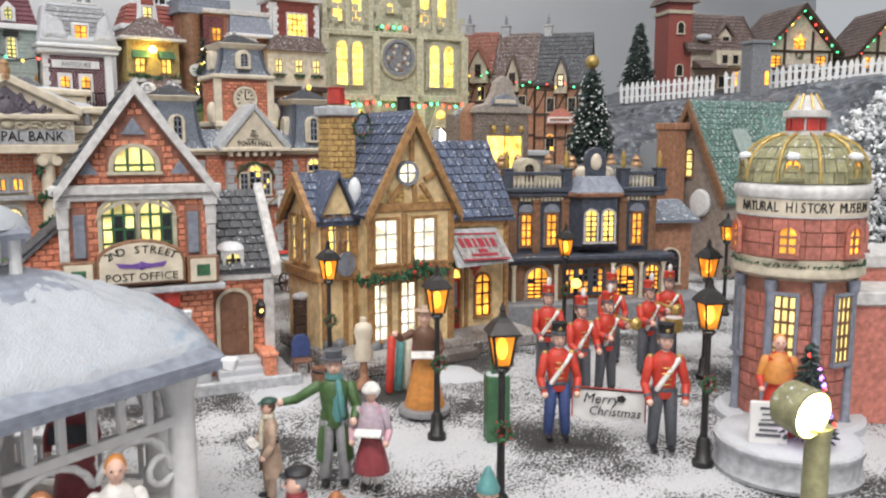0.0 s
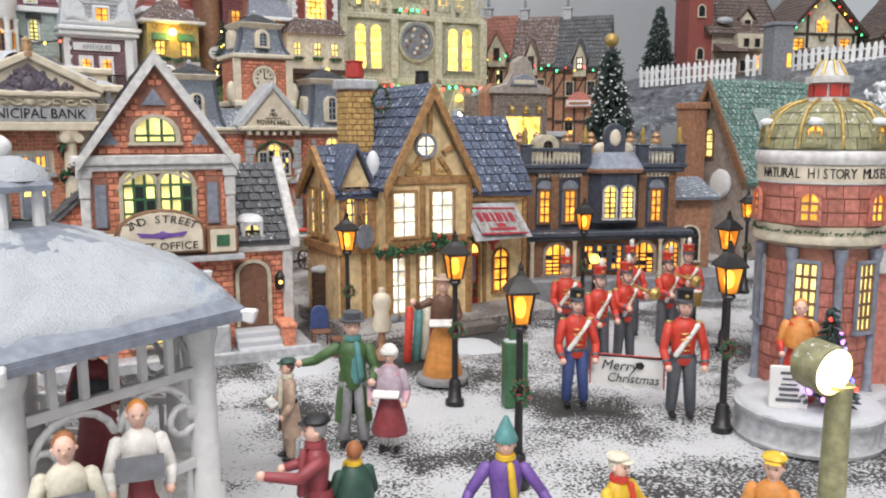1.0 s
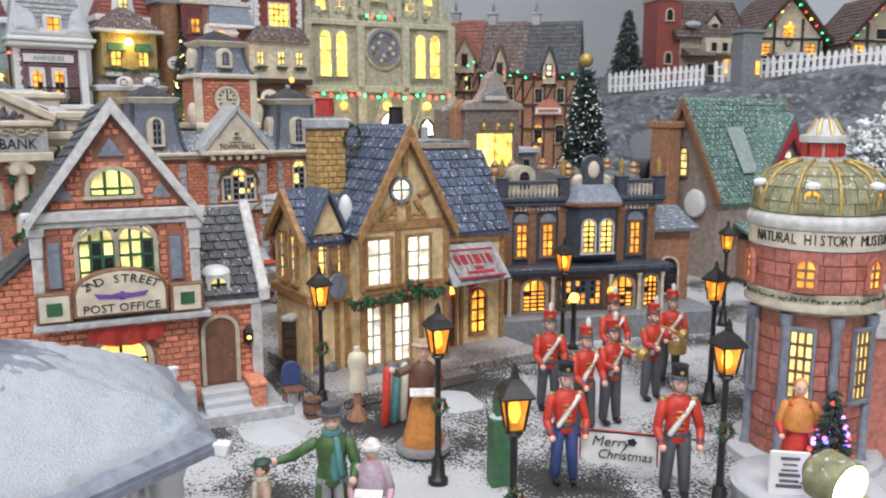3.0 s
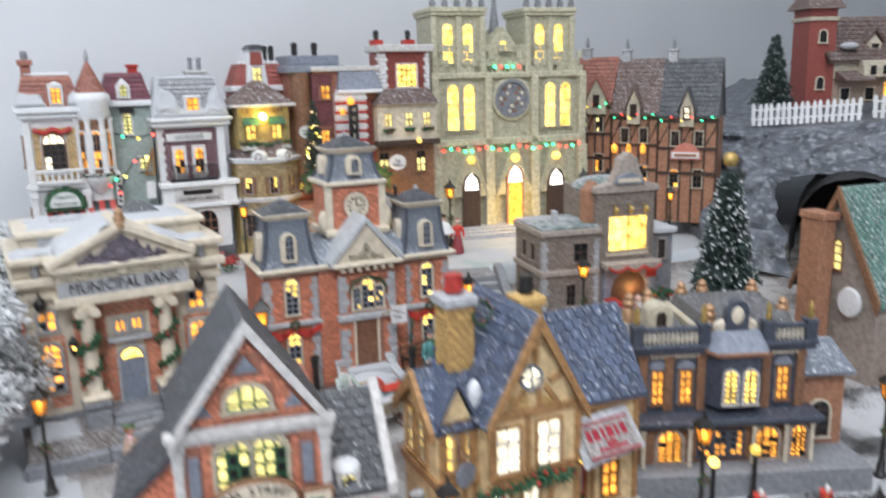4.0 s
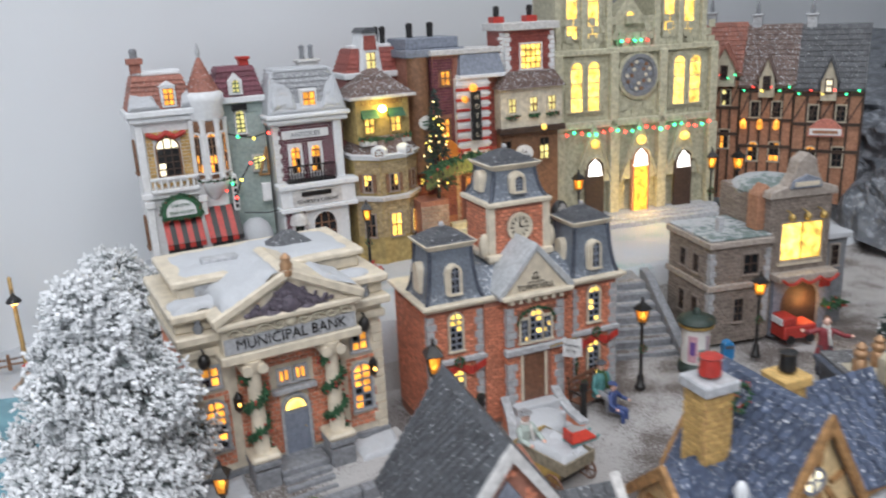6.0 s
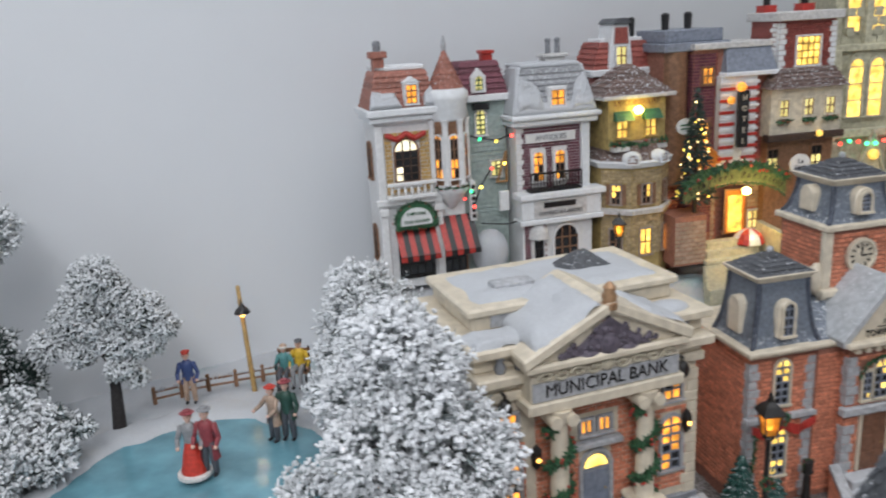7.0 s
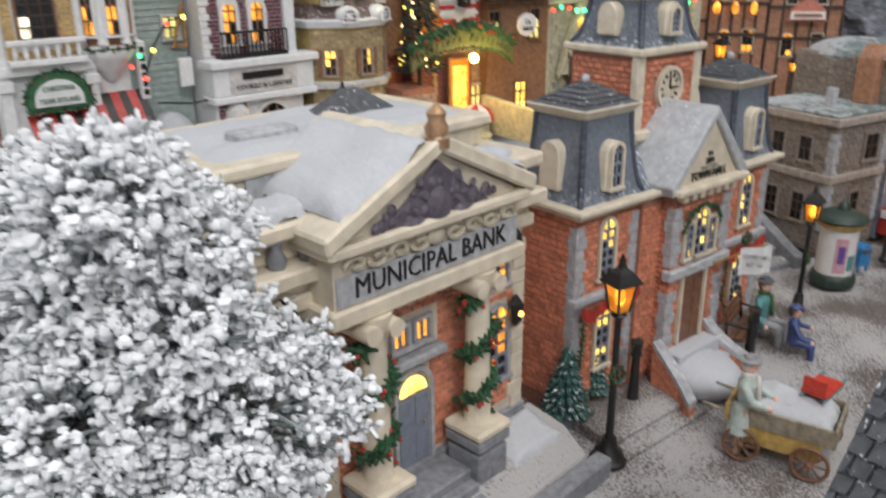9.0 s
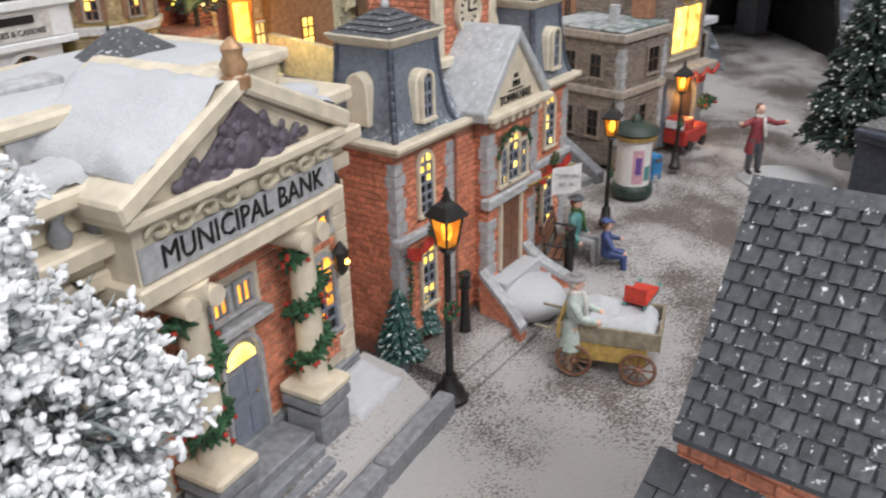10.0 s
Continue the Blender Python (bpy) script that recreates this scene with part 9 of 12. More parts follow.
    for (xa, za), (xb, zb) in zip(pts, pts[1:]):
        a2.hexa([(xa, -0.034, za - 0.008), (xb, -0.034, zb - 0.008), (xb, -0.030, zb - 0.008), (xa, -0.030, za - 0.008), (xa, -0.034, za + 0.008), (xb, -0.034, zb + 0.008), (xb, -0.030, zb + 0.008), (xa, -0.030, za + 0.008)])
    arch = part("arch_sign", a2, ARCHGREEN, ob, "arched green sign over the stairs")
    garland(arch, [(x, -0.033, q + 0.010) for x, q in pts], 0.008, n=320, seed=111, name="arch_garland")
    garland(arch, [(x, -0.033, q - 0.010) for x, q in pts], 0.004, n=90, seed=112, name="arch_garland")
    txt = "Escaliers Parisiens"
    for i, ch in enumerate(txt):
        t = math.pi * (0.79 - 0.58 * i / (len(txt) - 1))
        if ch != " ":
            words(ch, 0.011, arch, Matrix.Translation((-0.094 + 0.072 * math.cos(t), -0.0345, 0.164 + z + 0.038 * math.sin(t) - 0.001)) @ Matrix.Rotation(-(t - math.pi / 2) * 0.5, 4, "Y"), BLACK, 0.85, 0.0003, 0.25, name="letter")
    part("arch_lamp", Shape().ball((-0.076, -0.026, 0.180 + z), 0.0046, n=9, m=6), LAMPGLOW, ob)
    door(ob, -0.074, -0.0004, 0.124 + z, 0.026, 0.052, paint("orange_door", (0.62, 0.22, 0.04), 0.4), BROWN, False, label="orange door standing in yellow light")
    part("lit_doorway", Shape().box(-0.083, -0.066, -0.0032, -0.0016, 0.126 + z, 0.170 + z), LIT, ob)
    part("tree_landing", Shape().box(-0.165, -0.1262, -0.028, 0.012, 0.0, 0.058), MORTAR, ob)
    bricks(ob, -0.165, -0.1262, 0.002, 0.056, -0.028, BRICK_TAN, bw=0.009, bh=0.005)
    # stairs down to the terrace
    for i in range(12):
        part("stair", Shape().box(-0.120 - 0.0045 * i, -0.052 - 0.0045 * i, -0.012 - 0.0085 * (i + 1), -0.010 - 0.0085 * i, 0.0, 0.122 + z - 0.0085 * i), SAND, ob, bevel=0.0006)
    part("stair_wall", Shape().prism_x([(-0.115, 0.0), (-0.008, 0.0), (-0.008, 0.138 + z), (-0.115, 0.03)], -0.05, -0.042), SAND, ob)
    part("umbrella", Shape().lathe([(0.022, 0.092 + z + 0.02), (0.014, 0.104 + z + 0.02), (0.001, 0.110 + z + 0.02)], 0.02, -0.09, 10), WHITE, ob, "white and red parasol")
    part("umbrella_pole", Shape().tube((0.02, -0.09, 0.0), (0.02, -0.09, 0.125 + z), 0.0012, 0.0012, 6), BROWN, ob)
    return ob


hotel()


def lit_tree(m, h, r, label, seed=7, cols=("warm", "warm", "yellow"), n=50, name="lit_christmas_tree"):
    ob = thing(name, m, label, "tree")
    rnd = random.Random(seed)
    s = Shape()
    for i in range(760):
        t = rnd.random() ** 0.7
        zz = h * (0.1 + 0.88 * (1 - t))
        a = rnd.random() * 6.283
        rr = r * t * rnd.uniform(0.25, 1.0)
        p = Vector((rr * math.cos(a), rr * math.sin(a), zz))
        s.tube(p, p + Vector((math.cos(a), math.sin(a), -0.3)) * r * 0.22, r * 0.06, r * 0.015, 4, 0, False)
    part("needles", s, NEEDLE, ob)
    part("trunk", Shape().lathe([(r * 0.1, 0), (r * 0.03, h * 0.95)], n=6), BARK, ob)
    for i in range(n):
        t = rnd.random() ** 0.6
        a = rnd.random() * 6.283
        part("light_bulb", Shape().ball((0, 0, 0), 0.0012, n=6, m=4), BULB[cols[i % len(cols)]], ob, at=Matrix.Translation((r * t * 1.02 * math.cos(a), r * t * 1.02 * math.sin(a), h * (0.1 + 0.88 * (1 - t)))))
    return ob


lit_tree(place(-0.324, 1.171, 0.1575, 0), 0.145, 0.024, "slim dark tree hung with warm white lights")


def cathedral():
    ob = thing("cathedral", place(-0.0586, 1.3604, 0.0837, 24.2) @ Matrix.Diagonal((0.85, 0.926, 0.884, 1)), "sandstone cathedral with twin towers, rose window, glowing arches", "building", "village buildings")
    z = -0.055
    hw = 0.150
    part("wall", Shape().box(-hw, hw, 0, 0.10, 0, 0.330 + z), SAND, ob)
    for x0, x1 in ((-0.150, -0.046), (0.030, 0.132)):
        part("tower", Shape().box(x0 + 0.004, x1 - 0.004, 0.004, 0.09, 0.33 + z, 0.440 + z), SAND, ob)
        part("tower_cornice", Shape().box(x0, x1, -0.002, 0.094, 0.432 + z, 0.438 + z).box(x0 - 0.002, x1 + 0.002, -0.004, 0.096, 0.438 + z, 0.446 + z), SAND, ob, bevel=0.001)
        for i in range(5):
            x = x0 + 0.006 + (x1 - x0 - 0.012) * i / 4
            part("pinnacle", Shape().lathe([(0.006, 0.446 + z), (0.006, 0.455 + z), (0.004, 0.457 + z), (0.0055, 0.462 + z), (0.0008, 0.474 + z)], x, 0.004, 4, turn=math.pi / 4), STONE_DK, ob)
        for k in (-1, 1):
            window(ob, (x0 + x1) / 2 + k * 0.019, 0.0034, 0.352 + z, 0.019, 0.066, 1, 2, True, LIT, SAND, SAND, rim=0.004, label="tall arched belfry opening glowing yellow")
        for x in (x0 + 0.006, (x0 + x1) / 2, x1 - 0.006):
            part("buttress", Shape().box(x - 0.005, x + 0.005, -0.004, 0.006, 0.33 + z, 0.43 + z), SAND, ob, bevel=0.001)
    part("centre_gable", Shape().prism_y([(-0.046, 0.33 + z), (0.030, 0.33 + z), (0.030, 0.37 + z), (-0.008, 0.415 + z), (-0.046, 0.37 + z)], 0.01, 0.08), SAND, ob, bevel=0.001)
    window(ob, -0.008, 0.0096, 0.372 + z, 0.014, 0.018, 1, 1, True, LIT, SAND, SAND)
    part("spire", Shape().lathe([(0.012, 0.40 + z), (0.006, 0.44 + z), (0.001, 0.49 + z)], -0.008, 0.05, 8), STONE_DK, ob)
    for i in range(9):
        part("gallery_column", Shape().lathe([(0.0022, 0.332 + z), (0.0016, 0.35 + z), (0.0026, 0.354 + z)], -0.042 + i * 0.0085, 0.004, 6), SAND, ob)
    # middle storey
    part("string_course", Shape().box(-hw - 0.004, hw + 0.004, -0.008, 0.0, 0.326 + z, 0.336 + z).box(-hw - 0.004, hw + 0.004, -0.010, 0.0, 0.210 + z, 0.222 + z), SAND, ob, bevel=0.0014)
    for x in (-0.146, -0.044, 0.048, 0.146):
        part("buttress", Shape().box(x - 0.009, x + 0.009, -0.014, 0.0, 0, 0.205 + z).box(x - 0.0075, x + 0.0075, -0.010, 0.0, 0.205 + z, 0.33 + z), SAND, ob, bevel=0.0014)
    for cx in (-0.096, 0.096):
        part("arch_recess", Shape().prism_y(list(reversed(arch_pts(0.068, 0.098, 10)))[0:], -0.003, 0.0), SAND, ob, at=Matrix.Translation((cx, 0, 0.232 + z)))
        for k in (-1, 1):
            window(ob, cx + k * 0.0155, -0.0036, 0.238 + z, 0.021, 0.078, 1, 3, True, LIT, SAND, SAND, rim=0.004, label="tall arched window glowing yellow")
    rw = part("rose_window", Shape().lathe([(0.034, 0), (0.034, 0.006), (0.028, 0.006), (0.027, 0.003), (0.012, 0.0034), (0.002, 0.004)], n=28), STONE_DK, ob, "dark round rose window with coloured tracery", at=Matrix.Translation((0.003, -0.001, 0.290 + z)) @ pose(0, 0, 0, 90, 0, 0))
    part("rose_border", Shape().lathe([(0.039, 0), (0.039, 0.004), (0.034, 0.005), (0.034, 0)], n=28), SAND, rw)
    for k, (rr, nn) in enumerate(((0.022, 14), (0.013, 8))):
        for i in range(nn):
            a = 2 * math.pi * i / nn
            part("rose_pane", Shape().lathe([(0.0032, 0.0034), (0.0032, 0.0048)], rr * math.cos(a), rr * math.sin(a), 8), (BLUEGREY, STUCCO_PALE, BROWN)[(i + k) % 3], rw)
    string_lights(ob, [(-0.135 + 0.0135 * i, -0.016, 0.204 + z + 0.003 * math.sin(i * 1.3)) for i in range(21)], ("red", "green", "red", "green", "green", "red"), 0.0028)
    string_lights(ob, [(-0.03 + 0.012 * i, -0.004, 0.345 + z) for i in range(5)], ("green", "red", "green"), 0.0026)
    # portals
    for k, x in enumerate((-0.083, 0.004, 0.088)):
        h = 0.118 if k == 1 else 0.108
        part("portal_gable", Shape().prism_y([(x - 0.034, 0.12 + z), (x + 0.034, 0.12 + z), (x, 0.216 + z)], -0.012, -0.002), SAND, ob, bevel=0.0014)
        for sd in (-1, 1):
            part("gable_moulding", Shape().tube((x + sd * 0.036, -0.013, 0.118 + z), (x, -0.013, 0.219 + z), 0.0024, 0.0024, 6), SAND, ob)
        part("gable_lamp", Shape().ball((x, -0.016, 0.186 + z), 0.0075, n=10, m=7), LIT, ob, "round lamp glowing in the gable", smooth=True)
        part("portal", Shape().prism_y(list(reversed(arch_pts(0.034, h, 10))), -0.016, -0.011), DARKTIMBER if k != 1 else TERRA, ob, at=Matrix.Translation((x, 0, 0)))
        part("portal_light", Shape().prism_y([(x - 0.013, h - 0.030), (x + 0.013, h - 0.030), (x + 0.010, h - 0.012), (x, h - 0.002), (x - 0.010, h - 0.012)], -0.018, -0.0155), LIT_WHITE, ob, "bright white light over the door")
        if k == 1:
            part("lit_door", Shape().box(x - 0.012, x + 0.012, -0.0185, -0.0155, 0.0, h - 0.032), LIT_ORANGE, ob)
        part("arch_moulding", Shape().path([(x + 0.019 * math.cos(math.pi * i / 10), -0.016, h - 0.017 + 0.019 * math.sin(math.pi * i / 10)) for i in range(11)], 0.003), SAND, ob, smooth=True)
    for i in range(3):
        part("step", Shape().box(-hw, hw, -0.022 - 0.01 * (3 - i), 0, -0.02, 0.004 * (i + 1)), STONE, ob, bevel=0.001)
    rnd = random.Random(5)
    bl = Shape()
    for j in range(26):
        for i in range(22):
            if rnd.random() < 0.55:
                x, q = -hw + 2 * hw * (i + 0.5 * (j % 2)) / 22, 0.004 + j * 0.0125
                if x + 0.012 < hw:
                    bl.box(x + 0.0005, x + 0.0127, -0.0011, 0.0, q, q + 0.0117)
    part("ashlar", bl, SAND, ob, kind="stuff")
    return ob


cathedral()


def tudor_row():
    z = -0.06
    specs = ((-0.146, -0.068, 0.275, 0.357, REDROOF, "half-timbered house with russet roof and crossed beams", TERRA), (-0.068, 0.020, 0.255, 0.352, BROWNROOF, "half-timbered house with brown roof and small gable", TERRA), (0.020, 0.126, 0.250, 0.350, SLATE_J, "brick and timber inn with dark grey roof", TERRA))
    for k, (x0, x1, ze, zr, roof, label, wall) in enumerate(specs):
        ob = thing("tudor_house", place(0.1683, 1.4545, 0.0796, -19) @ Matrix.Diagonal((0.888, 1, 0.91, 1)), label, "building", "tudor houses")
        part("wall", Shape().box(x0, x1, 0, 0.08, 0, ze + z), wall, ob)
        s = Shape().hexa([(x0 - 0.002, -0.008, ze + z), (x1 + 0.002, -0.008, ze + z), (x1 + 0.002, 0.04, zr + z), (x0 - 0.002, 0.04, zr + z), (x0 - 0.002, -0.008, ze + 0.004 + z), (x1 + 0.002, -0.008, ze + 0.004 + z), (x1 + 0.002, 0.04, zr + 0.004 + z), (x0 - 0.002, 0.04, zr + 0.004 + z)])
        s.hexa([(x0 - 0.002, 0.04, zr + z), (x1 + 0.002, 0.04, zr + z), (x1 + 0.002, 0.09, ze + z), (x0 - 0.002, 0.09, ze + z), (x0 - 0.002, 0.04, zr + 0.004 + z), (x1 + 0.002, 0.04, zr + 0.004 + z), (x1 + 0.002, 0.09, ze + 0.004 + z), (x0 - 0.002, 0.09, ze + 0.004 + z)])
        s.prism_x([(0, ze + z), (0.08, ze + z), (0.04, zr + z)], x0, x1)
        r = part("roof", s, roof, ob)
        shingles(r, (x0 - 0.002, 0.04, zr + 0.0042 + z), (x1 - x0 + 0.004, 0, 0), (0, -0.048, ze - zr), roof, 0.009, 0.009)
        fr = Shape()
        for i in range(6):
            x = x0 + (x1 - x0) * i / 5
            fr.box(x - 0.0018, x + 0.0018, -0.0025, 0, 0.0, ze + z)
        for q in (ze - 0.006, ze - 0.055, ze - 0.10):
            fr.box(x0, x1, -0.0028, 0, q - 0.0025 + z, q + 0.0025 + z)
        for i in range(5):
            xa, xb = x0 + (x1 - x0) * i / 5, x0 + (x1 - x0) * (i + 1) / 5
            fr.tube((xa, -0.001, ze - 0.052 + z), (xb, -0.001, ze - 0.010 + z), 0.0016, 0.0016, 4)
        part("timber_frame", fr, DARKTIMBER, ob, "dark crossed timber beams")
        for i in range(2):
            x = x0 + (x1 - x0) * (0.3 + 0.4 * i)
            window(ob, x, -0.0004, ze - 0.05 + z, 0.014, 0.026, 2, 3, False, LIT_LIME if k == 0 else LIT_ORANGE, CREAM_DK, DARKTIMBER, dark_share=0.85)
            window(ob, x, -0.0004, ze - 0.125 + z, 0.016, 0.032, 2, 3, i == 0, LIT_ORANGE, CREAM_DK, DARKTIMBER, dark_share=0.7)
        xm = (x0 + x1) / 2 + (0.012 if k == 0 else 0)
        gz = ze + (zr - ze) * 0.15
        w = 0.018 if k == 0 else 0.012
        part("gablet", Shape().prism_y([(xm - w, gz - 0.03 + z), (xm + w, gz - 0.03 + z), (xm + w, gz + z), (xm, gz + 0.034 + z), (xm - w, gz + z)], -0.012, 0.03), CREAM_DK, ob)
        part("gablet_roof", Shape().prism_y([(xm - w - 0.005, gz - 0.006 + z), (xm, gz + 0.034 + z), (xm + w + 0.005, gz - 0.006 + z), (xm + w + 0.005, gz + z), (xm, gz + 0.041 + z), (xm - w - 0.005, gz + z)], -0.016, 0.03), roof, ob)
        window(ob, xm, -0.0124, gz - 0.016 + z, 0.009, 0.02, 2, 2, False, LIT_PALE if k == 2 else DARKPANE, DARKTIMBER, DARKTIMBER)
        part("chimney", Shape().box(x0 + 0.008, x0 + 0.024, 0.036, 0.05, zr - 0.03 + z, zr + 0.018 + z).box(x0 + 0.006, x0 + 0.026, 0.034, 0.052, zr + 0.018 + z, zr + 0.022 + z), STONE, ob, bevel=0.001)
        part("chimney_pot", Shape().lathe([(0.004, zr + 0.022 + z), (0.003, zr + 0.034 + z), (0.001, zr + 0.042 + z)], x0 + 0.016, 0.043, 8), STONE_DK, ob)
        string_lights(ob, [(x0 + 0.008 + (x1 - x0 - 0.016) * i / 5, -0.013, ze - 0.004 + z + 0.006 * (i % 2)) for i in range(6)], ("green", "red", "yellow", "red", "green"), 0.0018)
        if k == 2:
            part("round_sign", Shape().prism_y([(0.045, 0.176 + z), (0.102, 0.176 + z), (0.098, 0.192 + z)] + [(0.0735 + 0.02 * math.cos(math.pi * i / 8), 0.192 + z + 0.014 * math.sin(math.pi * i / 8)) for i in range(1, 8)] + [(0.049, 0.192 + z)], -0.014, -0.008), BRICK_PINK, ob, "pink and white arched shop sign", bevel=0.001)
            part("sign_panel", Shape().box(0.049, 0.098, -0.0152, -0.0138, 0.179 + z, 0.190 + z), WHITE, ob)
            part("lettering_bar", Shape().box(0.054, 0.093, -0.0162, -0.0148, 0.182 + z, 0.187 + z), TERRA, ob)
        if k == 1:
            for i in range(3):
                part("hanging_lantern", Shape().lathe([(0.003, 0.186 + z), (0.005, 0.190 + z), (0.005, 0.199 + z), (0.001, 0.204 + z)], x0 + 0.01 + 0.027 * i, -0.014, 6), LIT_ORANGE, ob)


tudor_row()


# ---- trees and shrubs ----
def ico():
    g = (1 + 5 ** 0.5) / 2
    v = [(-1, g, 0), (1, g, 0), (-1, -g, 0), (1, -g, 0), (0, -1, g), (0, 1, g), (0, -1, -g), (0, 1, -g), (g, 0, -1), (g, 0, 1), (-g, 0, -1), (-g, 0, 1)]
    f = [(0, 11, 5), (0, 5, 1), (0, 1, 7), (0, 7, 10), (0, 10, 11), (1, 5, 9), (5, 11, 4), (11, 10, 2), (10, 7, 6), (7, 1, 8), (3, 9, 4), (3, 4, 2), (3, 2, 6), (3, 6, 8), (3, 8, 9), (4, 9, 5), (2, 4, 11), (6, 2, 10), (8, 6, 7), (9, 8, 1)]
    return [Vector(p).normalized() for p in v], f


ICO_V, ICO_F = ico()


CRUMBS = []
for q in range(28):
    crnd = random.Random(900 + q)
    cax = [crnd.uniform(0.7, 1.3) for _ in range(3)]
    CRUMBS.append([tuple(p[i] * cax[i] * crnd.uniform(0.7, 1.25) for i in range(3)) for p in ICO_V])


def tuft(s, c, r, rnd, k=0):
    """A crumb of flock: a crumpled little lump."""
    x, y, z = c
    s.add([(x + p[0] * r, y + p[1] * r, z + p[2] * r) for p in CRUMBS[int(rnd.random() * 28)]], ICO_F, k)


def rand_dir(rnd):
    while True:
        d = Vector((rnd.uniform(-1, 1), rnd.uniform(-1, 1), rnd.uniform(-1, 1)))
        if 0.05 < d.length < 1:
            return d.normalized()


def flocked_tree(name, m, label, lobes, trunk, n, crumb, seed, cover=0.75, dense=(2, 3, 3, 4)):
    """lobes: (x, y, z, radius) of the boughs; sprigs reach out of each, tipped with flock."""
    ob = thing(name, m, label, "tree")
    rnd = random.Random(seed)
    wood = Shape()
    top = Vector((trunk[0], trunk[1], trunk[2]))
    r0 = trunk[3]
    pts = [Vector((0, 0, -0.002)), Vector((0.1 * top.x + 0.004, 0.1 * top.y, top.z * 0.35)), Vector((0.6 * top.x, 0.6 * top.y, top.z * 0.7)), top]
    for i in range(3):
        wood.tube(pts[i], pts[i + 1], r0 * (1 - 0.27 * i), r0 * (1 - 0.27 * (i + 1)), 8)
    sprig, flock = Shape(), Shape()
    tot = sum(l[3] ** 2 for l in lobes)
    for x, y, z, r in lobes:
        c = Vector((x, y, z))
        a = pts[1].lerp(pts[3], rnd.uniform(0.0, 0.7))
        mid = a.lerp(c, 0.55) + Vector((0, 0, -0.15 * r))
        wood.tube(a, mid, r0 * 0.45, r0 * 0.32, 6)
        wood.tube(mid, c, r0 * 0.32, r0 * 0.15, 6)
        for _ in range(int(n * r * r / tot)):
            d = rand_dir(rnd)
            d.z = d.z * 0.9 + 0.08
            reach = r * rnd.uniform(0.72, 1.06) * (1 + 0.14 * noise.noise(Vector((x * 60 + d.x * 2.3, y * 60 + d.y * 2.3, z * 60 + d.z * 2.3))))
            tip = c + d * reach
            root = c + d * reach * 0.55 + rand_dir(rnd) * r * 0.12
            sprig.tube(root, tip, crumb * 0.34, crumb * 0.12, 4, 0, False)
            for q in range(2):
                b = root.lerp(tip, rnd.uniform(0.3, 0.95))
                e = (d + rand_dir(rnd) * 0.9).normalized()
                if rnd.random() < cover * 0.7:
                    flock.tube(b + e * crumb * 0.6, b + e * crumb * rnd.uniform(1.6, 2.6), crumb * rnd.uniform(0.4, 0.6), crumb * rnd.uniform(0.3, 0.45), 5)
                else:
                    sprig.tube(b, b + e * crumb * 2.4, crumb * 0.26, crumb * 0.06, 3, 0, False)
            if rnd.random() < cover:
                for q in range(rnd.choice(dense)):
                    tuft(flock, root.lerp(tip, rnd.uniform(0.45, 1.0)) + rand_dir(rnd) * crumb * 1.1 + Vector((0, 0, crumb * 0.3)), crumb * rnd.uniform(0.4, 0.95), rnd)
    part("trunk", wood, BARK, ob, smooth=True)
    cr = part("crown", sprig, FROSTNEEDLE if cover > 0.7 else NEEDLE, ob)
    part("flock", flock, FLOCK, cr, "white flock snow on the sprigs", smooth=True, kind="stuff")
    return ob


def crown_lobes(rx, ry, z0, z1, r, n, seed, taper=0.55):
    """Boughs spread unevenly through an egg-shaped crown."""
    rnd, out = random.Random(seed), []
    for i in range(n):
        t = (i + 0.5) / n
        w = math.sin(math.pi * (0.18 + 0.74 * t ** taper))
        a = i * 2.399 + rnd.uniform(-0.4, 0.4)
        k = rnd.uniform(0.55, 1.0) if i % 4 else 0.15
        out.append((rx * w * k * math.cos(a), ry * w * k * math.sin(a), z0 + (z1 - z0) * t, r * rnd.uniform(0.75, 1.2) * (0.7 + 0.4 * w)))
    return out


flocked_tree("flocked_tree", place(-0.478, 0.612, 0.012, 0), "large tree thick with white flock beside the bank", crown_lobes(0.064, 0.064, 0.05, 0.212, 0.032, 24, 5) + [(-0.05, -0.03, 0.05, 0.036), (0.034, -0.045, 0.055, 0.034), (-0.01, -0.06, 0.075, 0.034), (-0.06, 0.01, 0.085, 0.034), (0.045, -0.02, 0.085, 0.03)], (0.004, 0.0, 0.205, 0.006), 9500, 0.00185, 11, 1.0, (5, 6, 7))
flocked_tree("flocked_tree", place(-0.603, 0.845, 0.028, 0), "tall tree thick with white flock near the frozen pond", crown_lobes(0.05, 0.05, 0.04, 0.138, 0.035, 18, 8), (-0.004, 0.002, 0.14, 0.006), 4600, 0.0020, 12, 0.97, (3, 4, 5))
flocked_tree("snowy_tree", place(-0.835, 0.787, 0.03, 0), "dark-leaved tree dusted with snow on the pond shore",
             [(0.002, 0.0, 0.150, 0.022), (-0.008, -0.004, 0.132, 0.022), (0.012, 0.008, 0.132, 0.02), (-0.022, -0.008, 0.112, 0.022), (-0.006, 0.0, 0.108, 0.022), (0.03, 0.018, 0.114, 0.023), (0.044, 0.026, 0.098, 0.018), (-0.045, -0.02, 0.090, 0.017), (-0.02, -0.01, 0.082, 0.017), (0.010, 0.004, 0.088, 0.018), (0.030, 0.02, 0.084, 0.018), (0.012, 0.002, 0.064, 0.015), (0.022, 0.01, 0.052, 0.011)],
             (0.0, 0.0, 0.13, 0.0066), 7600, 0.0016, 13, 0.69)
